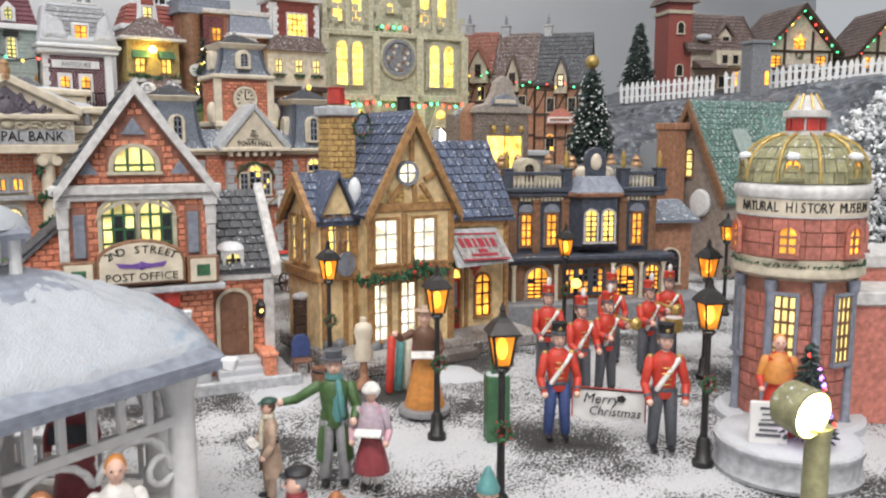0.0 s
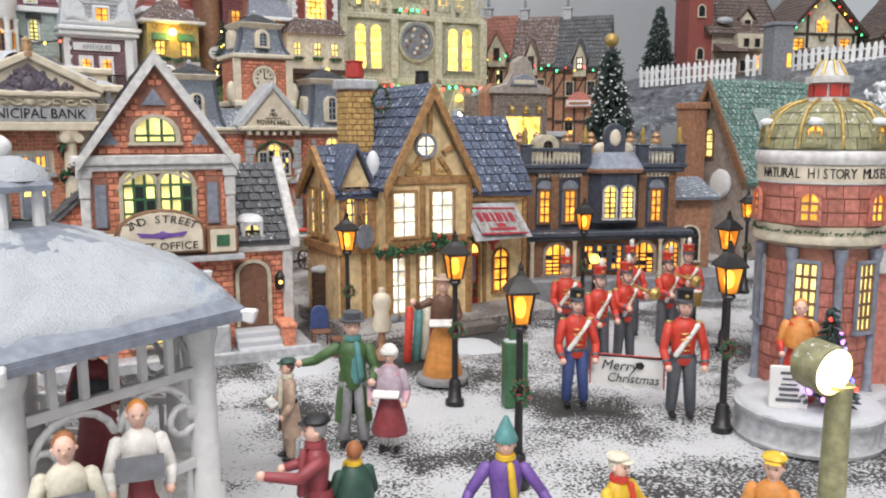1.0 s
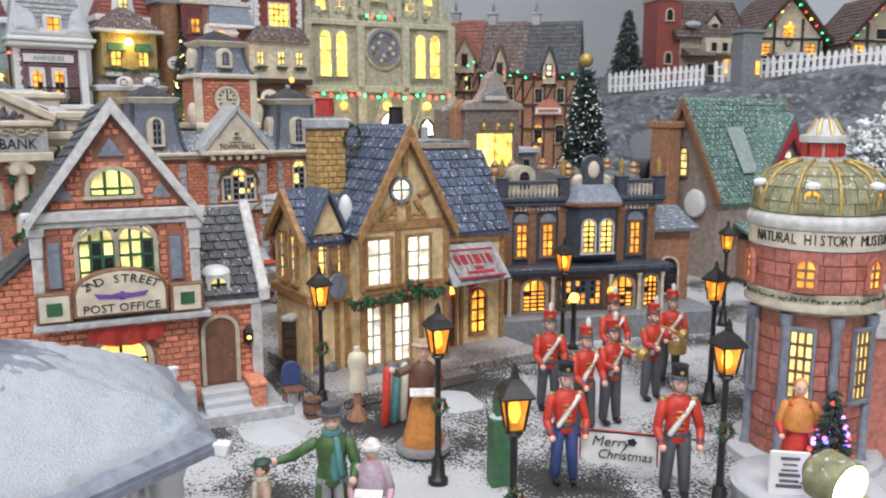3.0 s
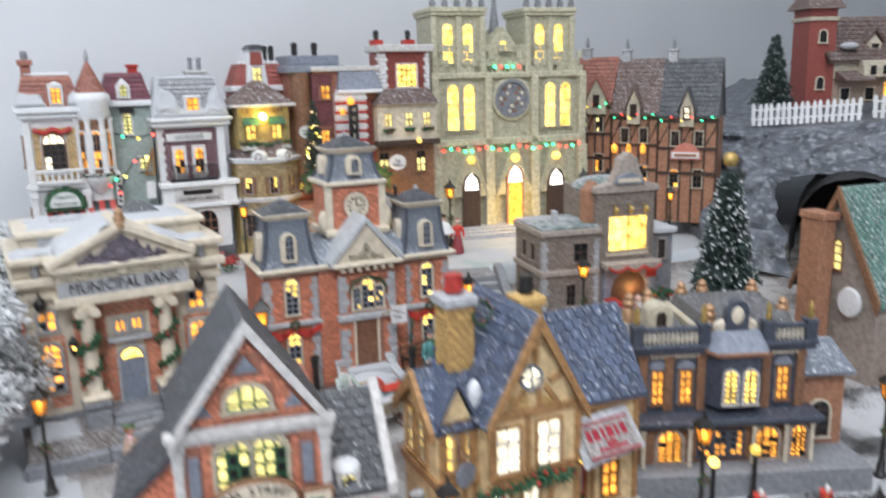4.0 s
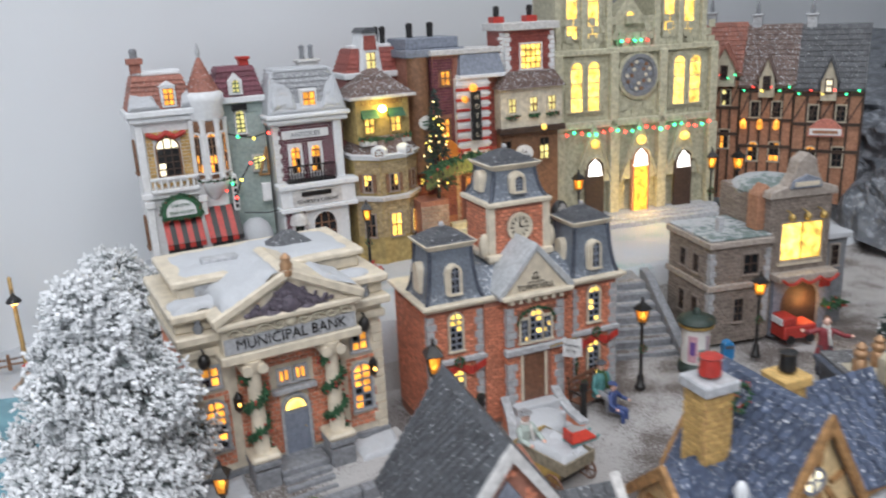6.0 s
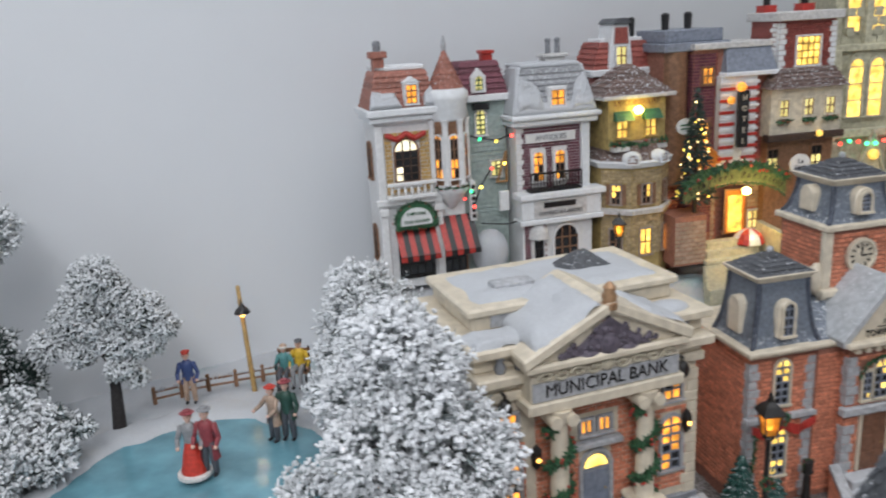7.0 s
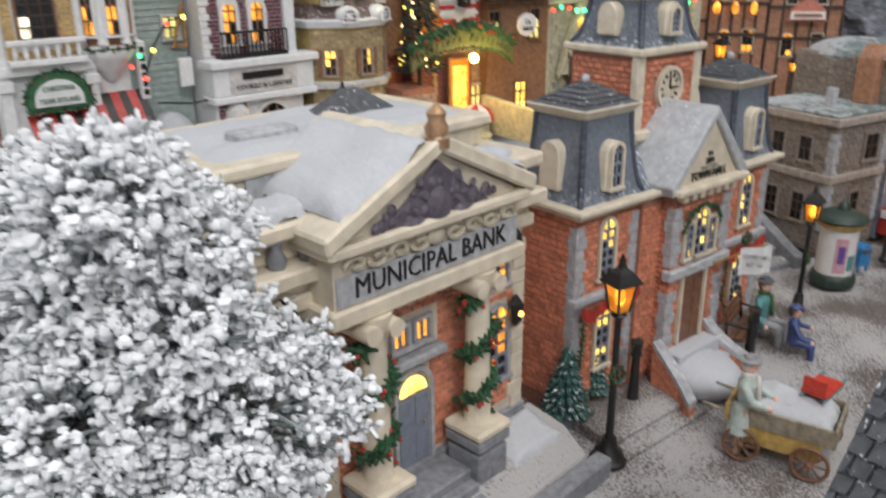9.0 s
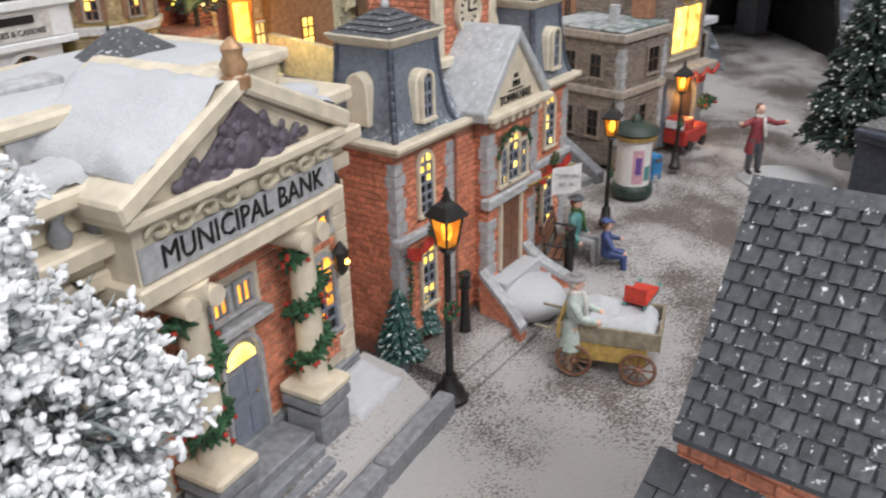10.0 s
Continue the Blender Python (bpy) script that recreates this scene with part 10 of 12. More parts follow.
flocked_tree("snowy_bush", place(-0.853, 0.667, 0.028, 0) @ Matrix.Scale(1.1, 4), "low bush heaped with white flock at the pond's edge", [(0.0, 0.0, 0.03, 0.03), (0.022, 0.02, 0.026, 0.024), (0.006, 0.04, 0.034, 0.026), (-0.024, 0.01, 0.042, 0.03), (0.012, -0.03, 0.03, 0.032), (-0.01, 0.03, 0.055, 0.022)], (0, 0, 0.04, 0.004), 2100, 0.0021, 14)
flocked_tree("dark_bush", place(-0.835, 0.712, 0.03, 0) @ Matrix.Scale(1.5, 4), "small dark shrub with a little snow on it", [(0.0, 0.0, 0.012, 0.012), (0.008, 0.008, 0.024, 0.009), (-0.01, -0.004, 0.02, 0.011), (0.002, 0.0, 0.036, 0.007)], (0, 0, 0.03, 0.002), 330, 0.0017, 15, 0.3)


def conifer(name, m, h, r, label, seed, n=1300, snow=0.5, needle=None, pot=None):
    ob = thing(name, m, label, "tree")
    rnd = random.Random(seed)
    s, f = Shape(), Shape()
    z0 = h * 0.12
    for i in range(n):
        t = rnd.random() ** 0.62
        tier = 0.82 + 0.18 * math.sin(t * 34 + 1.2 * math.sin(i))
        a = rnd.random() * 6.283
        rr = r * t * tier
        z = z0 + (h - z0) * (1 - t) * 0.97
        d = Vector((math.cos(a), math.sin(a), 0))
        p = Vector((0, 0, z)) + d * rr * rnd.uniform(0.35, 0.95)
        tip = p + d * r * 0.2 + Vector((0, 0, -r * rnd.uniform(0.02, 0.12)))
        s.tube(p, tip, r * 0.045, r * 0.012, 4, 0, False)
        for q in range(2):
            b = p.lerp(tip, rnd.uniform(0.2, 0.8))
            s.tube(b, b + (d + rand_dir(rnd) * 0.8).normalized() * r * 0.12, r * 0.026, r * 0.006, 3, 0, False)
        if rnd.random() < snow:
            tuft(f, tip + Vector((0, 0, r * 0.02)), r * rnd.uniform(0.014, 0.03), rnd)
    part("trunk", Shape().lathe([(r * 0.12, 0), (r * 0.1, z0), (r * 0.02, h * 0.97)], n=8), BARK, ob)
    cr = part("crown", s, needle or NEEDLE, ob)
    if snow:
        part("flock", f, FLOCK, cr, "dabs of white snow", smooth=True, kind="stuff")
    if pot:
        part("pot", Shape().lathe(pot[0], n=18), pot[1], ob, smooth=True)
    return ob


xt = conifer("christmas_tree", place(0.171, 0.887, 0.036, 0), 0.202, 0.047, "snow-dusted christmas tree with gold ball in white pot", 21, 2600, 0.42, NEEDLE, ([(0.013, 0.0), (0.016, 0.012), (0.018, 0.013), (0.018, 0.017), (0.014, 0.018)], WHITE))
part("tree_topper", Shape().ball((0, 0, 0.206), 0.0075, 0, 14, 10), GOLD, xt, "shiny gold ball", smooth=True)
conifer("dark_conifer", FAR @ place(0.456, 1.92, 0.262, 0), 0.166, 0.044, "dark pointed conifer with faint frost behind the fence", 22, 1800, 0.3)


def topiary(m, h, r, label, seed, potmat):
    """A small potted conifer, boughs in overlapping spiral tiers."""
    ob = thing("potted_conifer", m, label, "plant", "potted conifers")
    rnd = random.Random(seed)
    s = Shape()
    z0 = 0.011
    for i in range(8):
        t = i / 8
        rr = r * (1 - t) + 0.0015
        z = z0 + (h - z0) * t
        for j in range(int(13 * (1 - t)) + 5):
            a = 6.283 * j / (int(13 * (1 - t)) + 5) + i * 0.7
            d = Vector((math.cos(a), math.sin(a), 0))
            p = Vector((0, 0, z + 0.0012 * math.sin(3 * a)))
            s.tube(p + d * rr * 0.25 + Vector((0, 0, 0.003)), p + d * rr * rnd.uniform(0.9, 1.1), 0.0026 * (1 - 0.5 * t), 0.0013, 5)
    s.lathe([(r * 0.6, z0), (r * 0.3, z0 + h * 0.4), (0.0008, h)], n=8)
    part("crown", s, TOPIARY, ob, smooth=True)
    p = Shape().lathe([(0.0058, 0), (0.0072, 0.009), (0.008, 0.0095), (0.008, 0.0115), (0.0066, 0.0115), (0.006, 0.0095)], n=12)
    part("pot", p, potmat, ob, smooth=True)
    return ob


TOPIARY = paint("frosted_green", (0.03, 0.10, 0.085), 0.5, 0.5, 500, 0.4, snow=0.45)
topiary(place(-0.284, 0.796, 0.013, 0), 0.052, 0.0135, "potted frosted green conifer in a blue-grey tub", 1, BLUEGREY)
topiary(place(-0.262, 0.817, 0.013, 0), 0.044, 0.010, "potted frosted green conifer in a brown tub", 2, BROWN)
topiary(place(-0.128, 0.925, 0.016, 0), 0.034, 0.010, "potted frosted conifer beside the town hall bench", 3, BROWN)


# ---- frozen pond ----
def shore(a):
    """Radius of the pond's edge about its middle."""
    return 0.118 * (1 + 0.07 * math.sin(2 * a + 0.6) + 0.05 * math.sin(3 * a + 2.0) + 0.02 * math.sin(7 * a))


POND = (-0.70, 0.722)


def pond():
    s = Shape()
    rim = [(POND[0] + shore(a) * math.cos(a), POND[1] + shore(a) * 0.95 * math.sin(a), 0.0335) for a in [2 * math.pi * i / 72 for i in range(72)]]
    low = [(x, y, 0.024) for x, y, z in rim]
    s.add(rim + low, [tuple(range(72)), tuple(range(143, 71, -1))] + [(i, i + 72, (i + 1) % 72 + 72, (i + 1) % 72) for i in range(72)])
    ice = tagged(part("pond", s, ICE), "pale blue ice of a small frozen pond", "pond", kind="structure")
    b = Shape()
    ring = []
    for i in range(97):
        a = 2 * math.pi * i / 96
        for k, (dr, z) in enumerate(((-0.006, 0.0325), (0.0, 0.0362), (0.012, 0.0375), (0.034, 0.0335), (0.06, 0.026))):
            w = 0.003 * math.sin(11 * a + k) + 0.002 * math.sin(23 * a)
            rr = shore(a) + dr + w * (0.4 if k == 0 else 1)
            ring.append((POND[0] + rr * math.cos(a), POND[1] + rr * 0.95 * math.sin(a), z + 0.0012 * math.sin(17 * a + 2 * k)))
    b.add(ring, [(i * 5 + k, i * 5 + k + 1, i * 5 + k + 6, i * 5 + k + 5) for i in range(96) for k in range(4)])
    tagged(part("snow_bank", b, SNOW, smooth=True), "soft white snow bank round the frozen pond", "snow bank", kind="structure")


pond()


def rail_fence(a, b, n, label):
    a, b = Vector(a), Vector(b)
    ob = thing("rail_fence", Matrix.Translation(a), label, "fence")
    d = b - a
    rnd = random.Random(4)
    post = Shape().lathe([(0.0023, 0), (0.0021, 0.017), (0.0012, 0.0185)], n=7).mesh("post", BROWN)
    for i in range(n + 1):
        p = d * (i / n)
        part("post", post, BROWN, ob, at=Matrix.Translation(p))
        if i < n:
            q = d * ((i + 1) / n)
            for z in (0.006, 0.013):
                part("rail", Shape().tube(p + Vector((0, 0, z + rnd.uniform(-0.001, 0.001))), q + Vector((0, 0, z + rnd.uniform(-0.001, 0.001))), 0.0014, 0.0013, 6), BROWN, ob)
            sn = Shape()
            for k in range(7):
                c = p.lerp(q, (k + 0.5) / 7)
                tuft(sn, c + Vector((0, 0, 0.0148)), rnd.uniform(0.0015, 0.0026), rnd)
            part("snow_cap", sn, SNOW, ob, "lumpy snow lying on the rail", smooth=True)
    return ob


rail_fence((-0.830, 0.835, 0.034), (-0.790, 0.869, 0.036), 2, "brown wooden rail fence capped with snow")
rail_fence((-0.790, 0.869, 0.036), (-0.725, 0.92, 0.034), 3, "brown wooden rail fence capped with snow")


def pole_lamp():
    ob = thing("pole_lamp", Matrix.Translation((-0.749, 0.888, 0.03)), "leaning wooden pole with a small hanging lamp", "lamp")
    top = Vector((-0.028, 0.036, 0.1))
    part("pole", Shape().tube((0, 0, 0), top, 0.0028, 0.0022, 9), POLEWOOD, ob, smooth=True)
    c = top * 0.82 + Vector((0.0045, -0.0055, -0.002))
    part("bracket", Shape().path([tuple(top * 0.88), tuple(c + Vector((0, 0, 0.007)))], 0.0007), IRON, ob)
    part("shade", Shape().lathe([(0.0085, -0.004), (0.0065, 0.0), (0.003, 0.003), (0.0016, 0.006)], c.x, c.y, 14).mesh("shade", IRON), IRON, ob, at=Matrix.Translation((0, 0, c.z)))
    part("bulb", Shape().ball((c.x, c.y, c.z - 0.004), 0.0042, 0, 10, 8), FLAME, ob, "glowing warm bulb")
    return ob


POLEWOOD = paint("honey_wood", (0.42, 0.27, 0.10), 0.5, 0.3, 220, 0.3)
pole_lamp()


# ---- figurines ----
C["mint"] = plain("mint_figure_paint", (0.48, 0.56, 0.52))

def figurine(m, h, label, coat, legs, hat="none", hatmat=None, hair=None, skirt=False, tails=0.0, arms=((-0.16, -0.1, 0.5), (0.16, -0.1, 0.5)), shoes=None, scarf=None, extra=(), face=None, sit=False, belt=None, plume=False, cape=None, base=None, name="figurine", group=""):
    """One painted figure in one mesh; it faces -y."""
    mats = [FLESH, coat, legs, hatmat or coat, hair or C["brown"], shoes or C["black"], scarf or coat, belt or coat, C["white"], C["darkgrey"], GOLD, cape or coat, base or C["grey"]]
    s = Shape()
    if base:
        s.lathe([(0.24, 0), (0.25, 0.02), (0.24, 0.055), (0.2, 0.06)], n=20, k=12)
    z = 0.06 if base else 0.0
    if skirt:
        prof = [(0.185, z), (0.19, z + 0.03), (0.16, 0.2), (0.12, 0.4), (0.085, 0.52)] if skirt == "long" else [(0.05, 0.2), (0.165, 0.17), (0.17, 0.19), (0.13, 0.36), (0.085, 0.52)]
        s.lathe(prof, n=18, k=2, sy=0.9)
        if skirt != "long":
            for x in (-0.05, 0.05):
                s.tube((x, 0, 0.05), (x, 0, 0.2), 0.03, 0.035, 8, 8)
    else:
        for x in (-1, 1):
            if sit:
                s.tube((x * 0.06, 0.0, 0.48), (x * 0.07, -0.24, 0.47), 0.06, 0.05, 8, 2)
                s.tube((x * 0.07, -0.24, 0.47), (x * 0.07, -0.26, 0.16), 0.05, 0.035, 8, 2)
            else:
                s.tube((x * 0.075, -0.01 * x, z + 0.06), (x * 0.052, 0, 0.5), 0.044, 0.062, 9, 2)
    for x in (-1, 1):
        s.ball((x * 0.07, -0.29 if sit else -0.035, (0.13 if sit else z) + 0.028), 0.04, 5, 8, 5, (0.85, 1.7, 0.7))
    s.lathe([(0.075, 0.44), (0.098, 0.47), (0.09, 0.56), (0.105, 0.68), (0.115, 0.75), (0.07, 0.805), (0.035, 0.83)], n=14, k=1, sy=0.72)
    if tails:
        o, q = len(s.v), Shape()
        prof = [(0.13, 0.5 - tails), (0.145, 0.5 - tails), (0.112, 0.5), (0.1, 0.57)]
        for r, zz in prof:
            for i in range(15):
                a = radians(-90 + 38 + (360 - 76) * i / 14)
                q.v.append((r * math.cos(a), 0.012 + 0.8 * r * math.sin(a), zz))
        s.add(q.v, [(j * 15 + i, j * 15 + i + 1, (j + 1) * 15 + i + 1, (j + 1) * 15 + i) for j in range(3) for i in range(14)], 1)
    if cape:
        s.lathe([(0.15, 0.53), (0.155, 0.56), (0.13, 0.68), (0.085, 0.79), (0.045, 0.82)], n=14, k=11, sy=0.85)
    for x, hand in zip((-1, 1), arms):
        sh = Vector((x * 0.115, 0.0, 0.755))
        hd = Vector(hand)
        el = sh.lerp(hd, 0.5) + Vector((x * 0.035, 0.02, -0.045))
        s.tube(sh, el, 0.044, 0.036, 8, 11 if cape else 1)
        s.tube(el, hd, 0.037, 0.03, 8, 1)
        if belt:
            s.tube(el.lerp(hd, 0.72), el.lerp(hd, 0.85), 0.035, 0.035, 8, 9)
        s.ball(hd + (hd - el).normalized() * 0.03, 0.03, 0, 8, 6)
    s.lathe([(0.034, 0.8), (0.036, 0.86)], n=8, k=0)
    s.ball((0, -0.008, 0.905), 0.064, 0, 12, 9, (0.86, 0.95, 1.15))
    s.ball((0, -0.073, 0.9), 0.013, 0, 6, 4)
    for x in (-1, 1):
        s.ball((x * 0.024, -0.062, 0.918), 0.007, 9, 5, 4)
        s.ball((x * 0.054, 0.0, 0.9), 0.015, 0, 6, 4)
    s.ball((0, 0.016, 0.922), 0.065, 4, 12, 8, (0.95, 0.9, 1.1))
    if scarf:
        s.lathe([(0.05, 0.8), (0.066, 0.815), (0.062, 0.845), (0.045, 0.85)], n=10, k=6)
        s.tube((0.03, -0.075, 0.8), (0.06, -0.1, 0.56), 0.024, 0.028, 6, 6)
    if belt:
        s.lathe([(0.094, 0.5), (0.1, 0.505), (0.1, 0.53), (0.094, 0.535)], n=14, k=9, sy=0.76)
        s.tube((0.098, -0.05, 0.77), (-0.075, -0.082, 0.53), 0.023, 0.023, 6, 8)
        s.tube((0.098, -0.05, 0.77), (0.06, 0.07, 0.56), 0.02, 0.02, 6, 8)
        for x in (-1, 1):
            s.ball((x * 0.118, 0, 0.785), 0.03, 10, 8, 4, (1, 1, 0.5))
        for q in range(4):
            s.tube((-0.035, -0.082, 0.57 + 0.045 * q), (0.035, -0.082, 0.57 + 0.045 * q), 0.006, 0.006, 5, 10)
    if hat == "top":
        s.lathe([(0.095, 0.955), (0.098, 0.965), (0.062, 0.97), (0.064, 1.022), (0.05, 1.028)], n=14, k=3)
    elif hat == "shako":
        s.lathe([(0.066, 0.945), (0.064, 0.965), (0.062, 1.04), (0.068, 1.05), (0.05, 1.055)], n=14, k=3)
        s.lathe([(0.067, 0.95), (0.069, 0.955), (0.068, 0.972), (0.064, 0.975)], n=14, k=9)
        s.ball((0, -0.055, 0.95), 0.04, 9, 8, 4, (1.1, 0.9, 0.2))
        s.ball((0, -0.062, 1.0), 0.018, 10, 6, 5)
        s.path([(-0.06, -0.02, 0.94), (-0.045, -0.055, 0.86), (0, -0.068, 0.845), (0.045, -0.055, 0.86), (0.06, -0.02, 0.94)], 0.006, 5, 9)
        if plume:
            s.lathe([(0.014, 1.045), (0.026, 1.07), (0.024, 1.12), (0.008, 1.14)], 0, -0.04, 8, 8)
    elif hat == "cap":
        s.ball((0, 0.012, 0.97), 0.075, 3, 12, 6, (1.05, 1.1, 0.45))
        s.ball((0, -0.065, 0.955), 0.045, 3, 8, 4, (1.2, 0.8, 0.2))
    elif hat == "cone":
        s.lathe([(0.075, 0.93), (0.078, 0.95), (0.055, 1.0), (0.022, 1.07), (0.012, 1.09)], n=12, k=3)
    elif hat == "bonnet":
        s.ball((0, 0.02, 0.93), 0.082, 3, 12, 8, (1.0, 0.85, 1.05))
        s.lathe([(0.085, 0.925), (0.09, 0.94), (0.08, 0.96)], 0, 0.0, 12, 8)
    elif hat == "flat":
        s.lathe([(0.1, 0.965), (0.104, 0.972), (0.06, 0.985), (0.05, 1.01)], n=12, k=3)
    for f in extra:
        f(s)
    s.v = [(x * h, y * h, zz * h) for x, y, zz in s.v]
    used = sorted(set(s.m))
    s.m = [used.index(k) for k in s.m]
    ob = part(name, s, [mats[k] for k in used], smooth=True)
    ob.matrix_world = m
    return tagged(ob, label, "figurine", group)


def book(s):
    s.hexa([(-0.12, -0.2, 0.56), (0.12, -0.2, 0.56), (0.12, -0.13, 0.6), (-0.12, -0.13, 0.6), (-0.12, -0.2, 0.575), (0.12, -0.2, 0.575), (0.12, -0.13, 0.615), (-0.12, -0.13, 0.615)], 8)


def black_book(s):
    s.hexa([(-0.13, -0.2, 0.58), (0.13, -0.2, 0.58), (0.13, -0.13, 0.7), (-0.13, -0.13, 0.7), (-0.13, -0.185, 0.575), (0.13, -0.185, 0.575), (0.13, -0.115, 0.695), (-0.13, -0.115, 0.695)], 9)


def horn(s):
    s.tube((0.02, -0.1, 0.83), (0.05, -0.3, 0.8), 0.012, 0.018, 8, 10)
    s.tube((0.05, -0.3, 0.8), (0.06, -0.38, 0.79), 0.02, 0.07, 10, 10)


def drum(s):
    s.lathe([(0.1, 0.38), (0.105, 0.4), (0.105, 0.52), (0.1, 0.54)], 0.03, -0.2, 14, 10)
    s.lathe([(0.098, 0.535), (0.096, 0.545)], 0.03, -0.2, 14, 8)


def bib(s):
    s.lathe([(0.03, 0.5), (0.05, 0.56), (0.045, 0.68), (0.02, 0.76)], 0.03, -0.058, 8, 6, sy=0.55)


figurine(place(-0.053, 0.349, 0.001, 6), 0.062, "gentleman figurine in olive tailcoat and top hat, arms spread", C["green"], C["grey"], "top", C["darkgrey"], C["brown"], tails=0.3, arms=((-0.36, -0.05, 0.66), (0.14, -0.14, 0.55)), scarf=C["teal"], extra=(bib,))
figurine(place(-0.036, 0.344, 0.001, -8), 0.049, "girl figurine in pink cape and dark red skirt", C["pink"], C["maroon"], "bonnet", C["white"], C["orange"], skirt="short", cape=C["mauve"], extra=(book,))
figurine(place(-0.08, 0.334, 0.001, -60), 0.046, "boy figurine in tan coat and green cap with songbook", C["tan"], C["tan"], "cap", C["darkgreen"], C["brown"], tails=0.25, scarf=C["cream"], extra=(book,))
figurine(place(-0.0525, 0.238, 0.001, -70), 0.055, "man figurine in maroon coat and flat dark cap", C["maroon"], C["darkgrey"], "cap", C["black"], C["grey"], tails=0.2, arms=((-0.2, -0.14, 0.62), (0.12, -0.3, 0.72)), scarf=C["maroon"])
figurine(place(-0.041, 0.243, 0.001, -150), 0.045, "woman figurine in dark green cloak and ochre collar", C["darkgreen"], C["maroon"], "none", None, C["auburn"], skirt="long", cape=C["darkgreen"], scarf=C["yellow"])
figurine(place(0.008, 0.237, 0.001, -4), 0.0505, "child figurine in purple coat, teal hat and yellow scarf", C["purple"], C["purple"], "cone", C["teal"], C["orange"], skirt="long", arms=((-0.26, -0.08, 0.52), (0.28, -0.06, 0.54)), scarf=C["yellow"])
figurine(place(0.042, 0.227, 0.001, 40), 0.047, "child figurine in yellow and green coat with red scarf", C["yellow"], C["green"], "cap", C["cream"], C["cream"], tails=0.2, scarf=C["scarlet"], arms=((-0.2, -0.16, 0.62), (0.2, -0.12, 0.6)))
figurine(place(0.088, 0.224, 0.001, -30), 0.048, "child figurine in orange coat and yellow hat", C["orange"], C["brown"], "cap", C["yellow"], C["auburn"], tails=0.2)
figurine(place(-0.012, 0.448, 0.001, 0), 0.062, "lady figurine in orange skirt and dark jacket on base", C["brown"], C["orange"], "flat", C["tan"], C["tan"], skirt="long", arms=((-0.26, -0.1, 0.76), (0.12, -0.16, 0.6)), base=C["grey"], extra=(book,))
SOLDIERS = "marching band"
red, drk, blk = C["scarlet"], C["darkgrey"], C["black"]
figurine(place(0.058, 0.404, 0.001, 3), 0.060, "toy soldier figurine in red tunic and black shako holding banner", red, C["blue"], "shako", blk, C["brown"], arms=((-0.14, -0.1, 0.46), (0.15, -0.1, 0.46)), belt=C["white"], group=SOLDIERS)
figurine(place(0.109, 0.387, 0.001, -3), 0.063, "toy soldier figurine in red tunic and black shako holding banner", red, drk, "shako", blk, C["brown"], arms=((-0.14, -0.1, 0.46), (0.15, -0.1, 0.46)), belt=C["white"], group=SOLDIERS)
for i, (x, y, rot, ex, what) in enumerate(((0.082, 0.468, 20, (), "with white cross belt"), (0.101, 0.482, 25, (horn,), "playing a brass horn"), (0.068, 0.506, 0, (), "with white cross belt"), (0.120, 0.552, 5, (), "with white cross belt"), (0.138, 0.522, 25, (horn,), "playing a brass horn"), (0.163, 0.560, -5, (drum,), "beating a small drum"))):
    figurine(place(x, y, 0.001, rot), 0.061, "red toy soldier figurine with red shako " + what, red, drk, "shako", red, C["brown"], arms=((-0.1, -0.16, 0.62), (0.1, -0.2, 0.72)) if ex == (horn,) else ((-0.1, -0.15, 0.52), (0.12, -0.15, 0.54)), belt=C["white"], plume=True, extra=ex, group=SOLDIERS)


def banner():
    ob = thing("banner", place(0.0835, 0.397, 0.001, -17), "white banner with red edge carried on a thin rod", "banner")
    part("rod", Shape().tube((-0.036, 0, 0.0285), (0.036, 0, 0.0285), 0.0006, 0.0006, 6), IRON, ob)
    n = 24
    top, bot = [], []
    for i in range(n + 1):
        u = i / n
        x = -0.0185 + 0.037 * u
        top.append((x, 0.0004 * math.sin(9 * u), 0.029))
        bot.append((x, 0.0008 * math.sin(9 * u + 1), 0.0115 + 0.0022 * abs(math.sin(2.5 * math.pi * u)) * -1 + 0.002))
    v = top + bot + [(x, y + 0.0008, z) for x, y, z in top + bot]
    k = n + 1
    f = []
    for i in range(n):
        f += [(i, k + i, k + i + 1, i + 1), (2 * k + i, 2 * k + i + 1, 3 * k + i + 1, 3 * k + i), (i, i + 1, 2 * k + i + 1, 2 * k + i), (k + i, 3 * k + i, 3 * k + i + 1, k + i + 1)]
    f += [(0, 2 * k, 3 * k, k), (n, k + n, 3 * k + n, 2 * k + n)]
    cl = part("cloth", Shape().add(v, f), CLOTHWHITE, ob)
    part("red_edge", Shape().path([(-0.0187, -0.0006, 0.013), (-0.0187, -0.0006, 0.0293), (0.0187, -0.0006, 0.0293), (0.0187, -0.0006, 0.013)], 0.0004, 5), RED, cl)
    words("Merry", 0.0074, cl, Matrix.Translation((-0.004, -0.0016, 0.0238)), BLACK, 1.0, 0.0002, 0.25)
    words("Christmas", 0.0068, cl, Matrix.Translation((0.003, -0.0016, 0.0172)), BLACK, 0.95, 0.0002, 0.25)
    s = Shape()
    for i in range(5):
        s.ball((0.0065 + 0.0012 * math.cos(i * 1.26), -0.0012, 0.0245 + 0.0012 * math.sin(i * 1.26)), 0.0009, 0, 6, 4, (1.4, 0.3, 1))
    part("holly_sprig", s, BLACK, cl)


CLOTHWHITE = paint("white_enamel", (0.76, 0.75, 0.73), 0.35, 0.08, 120, 0.1)
banner()
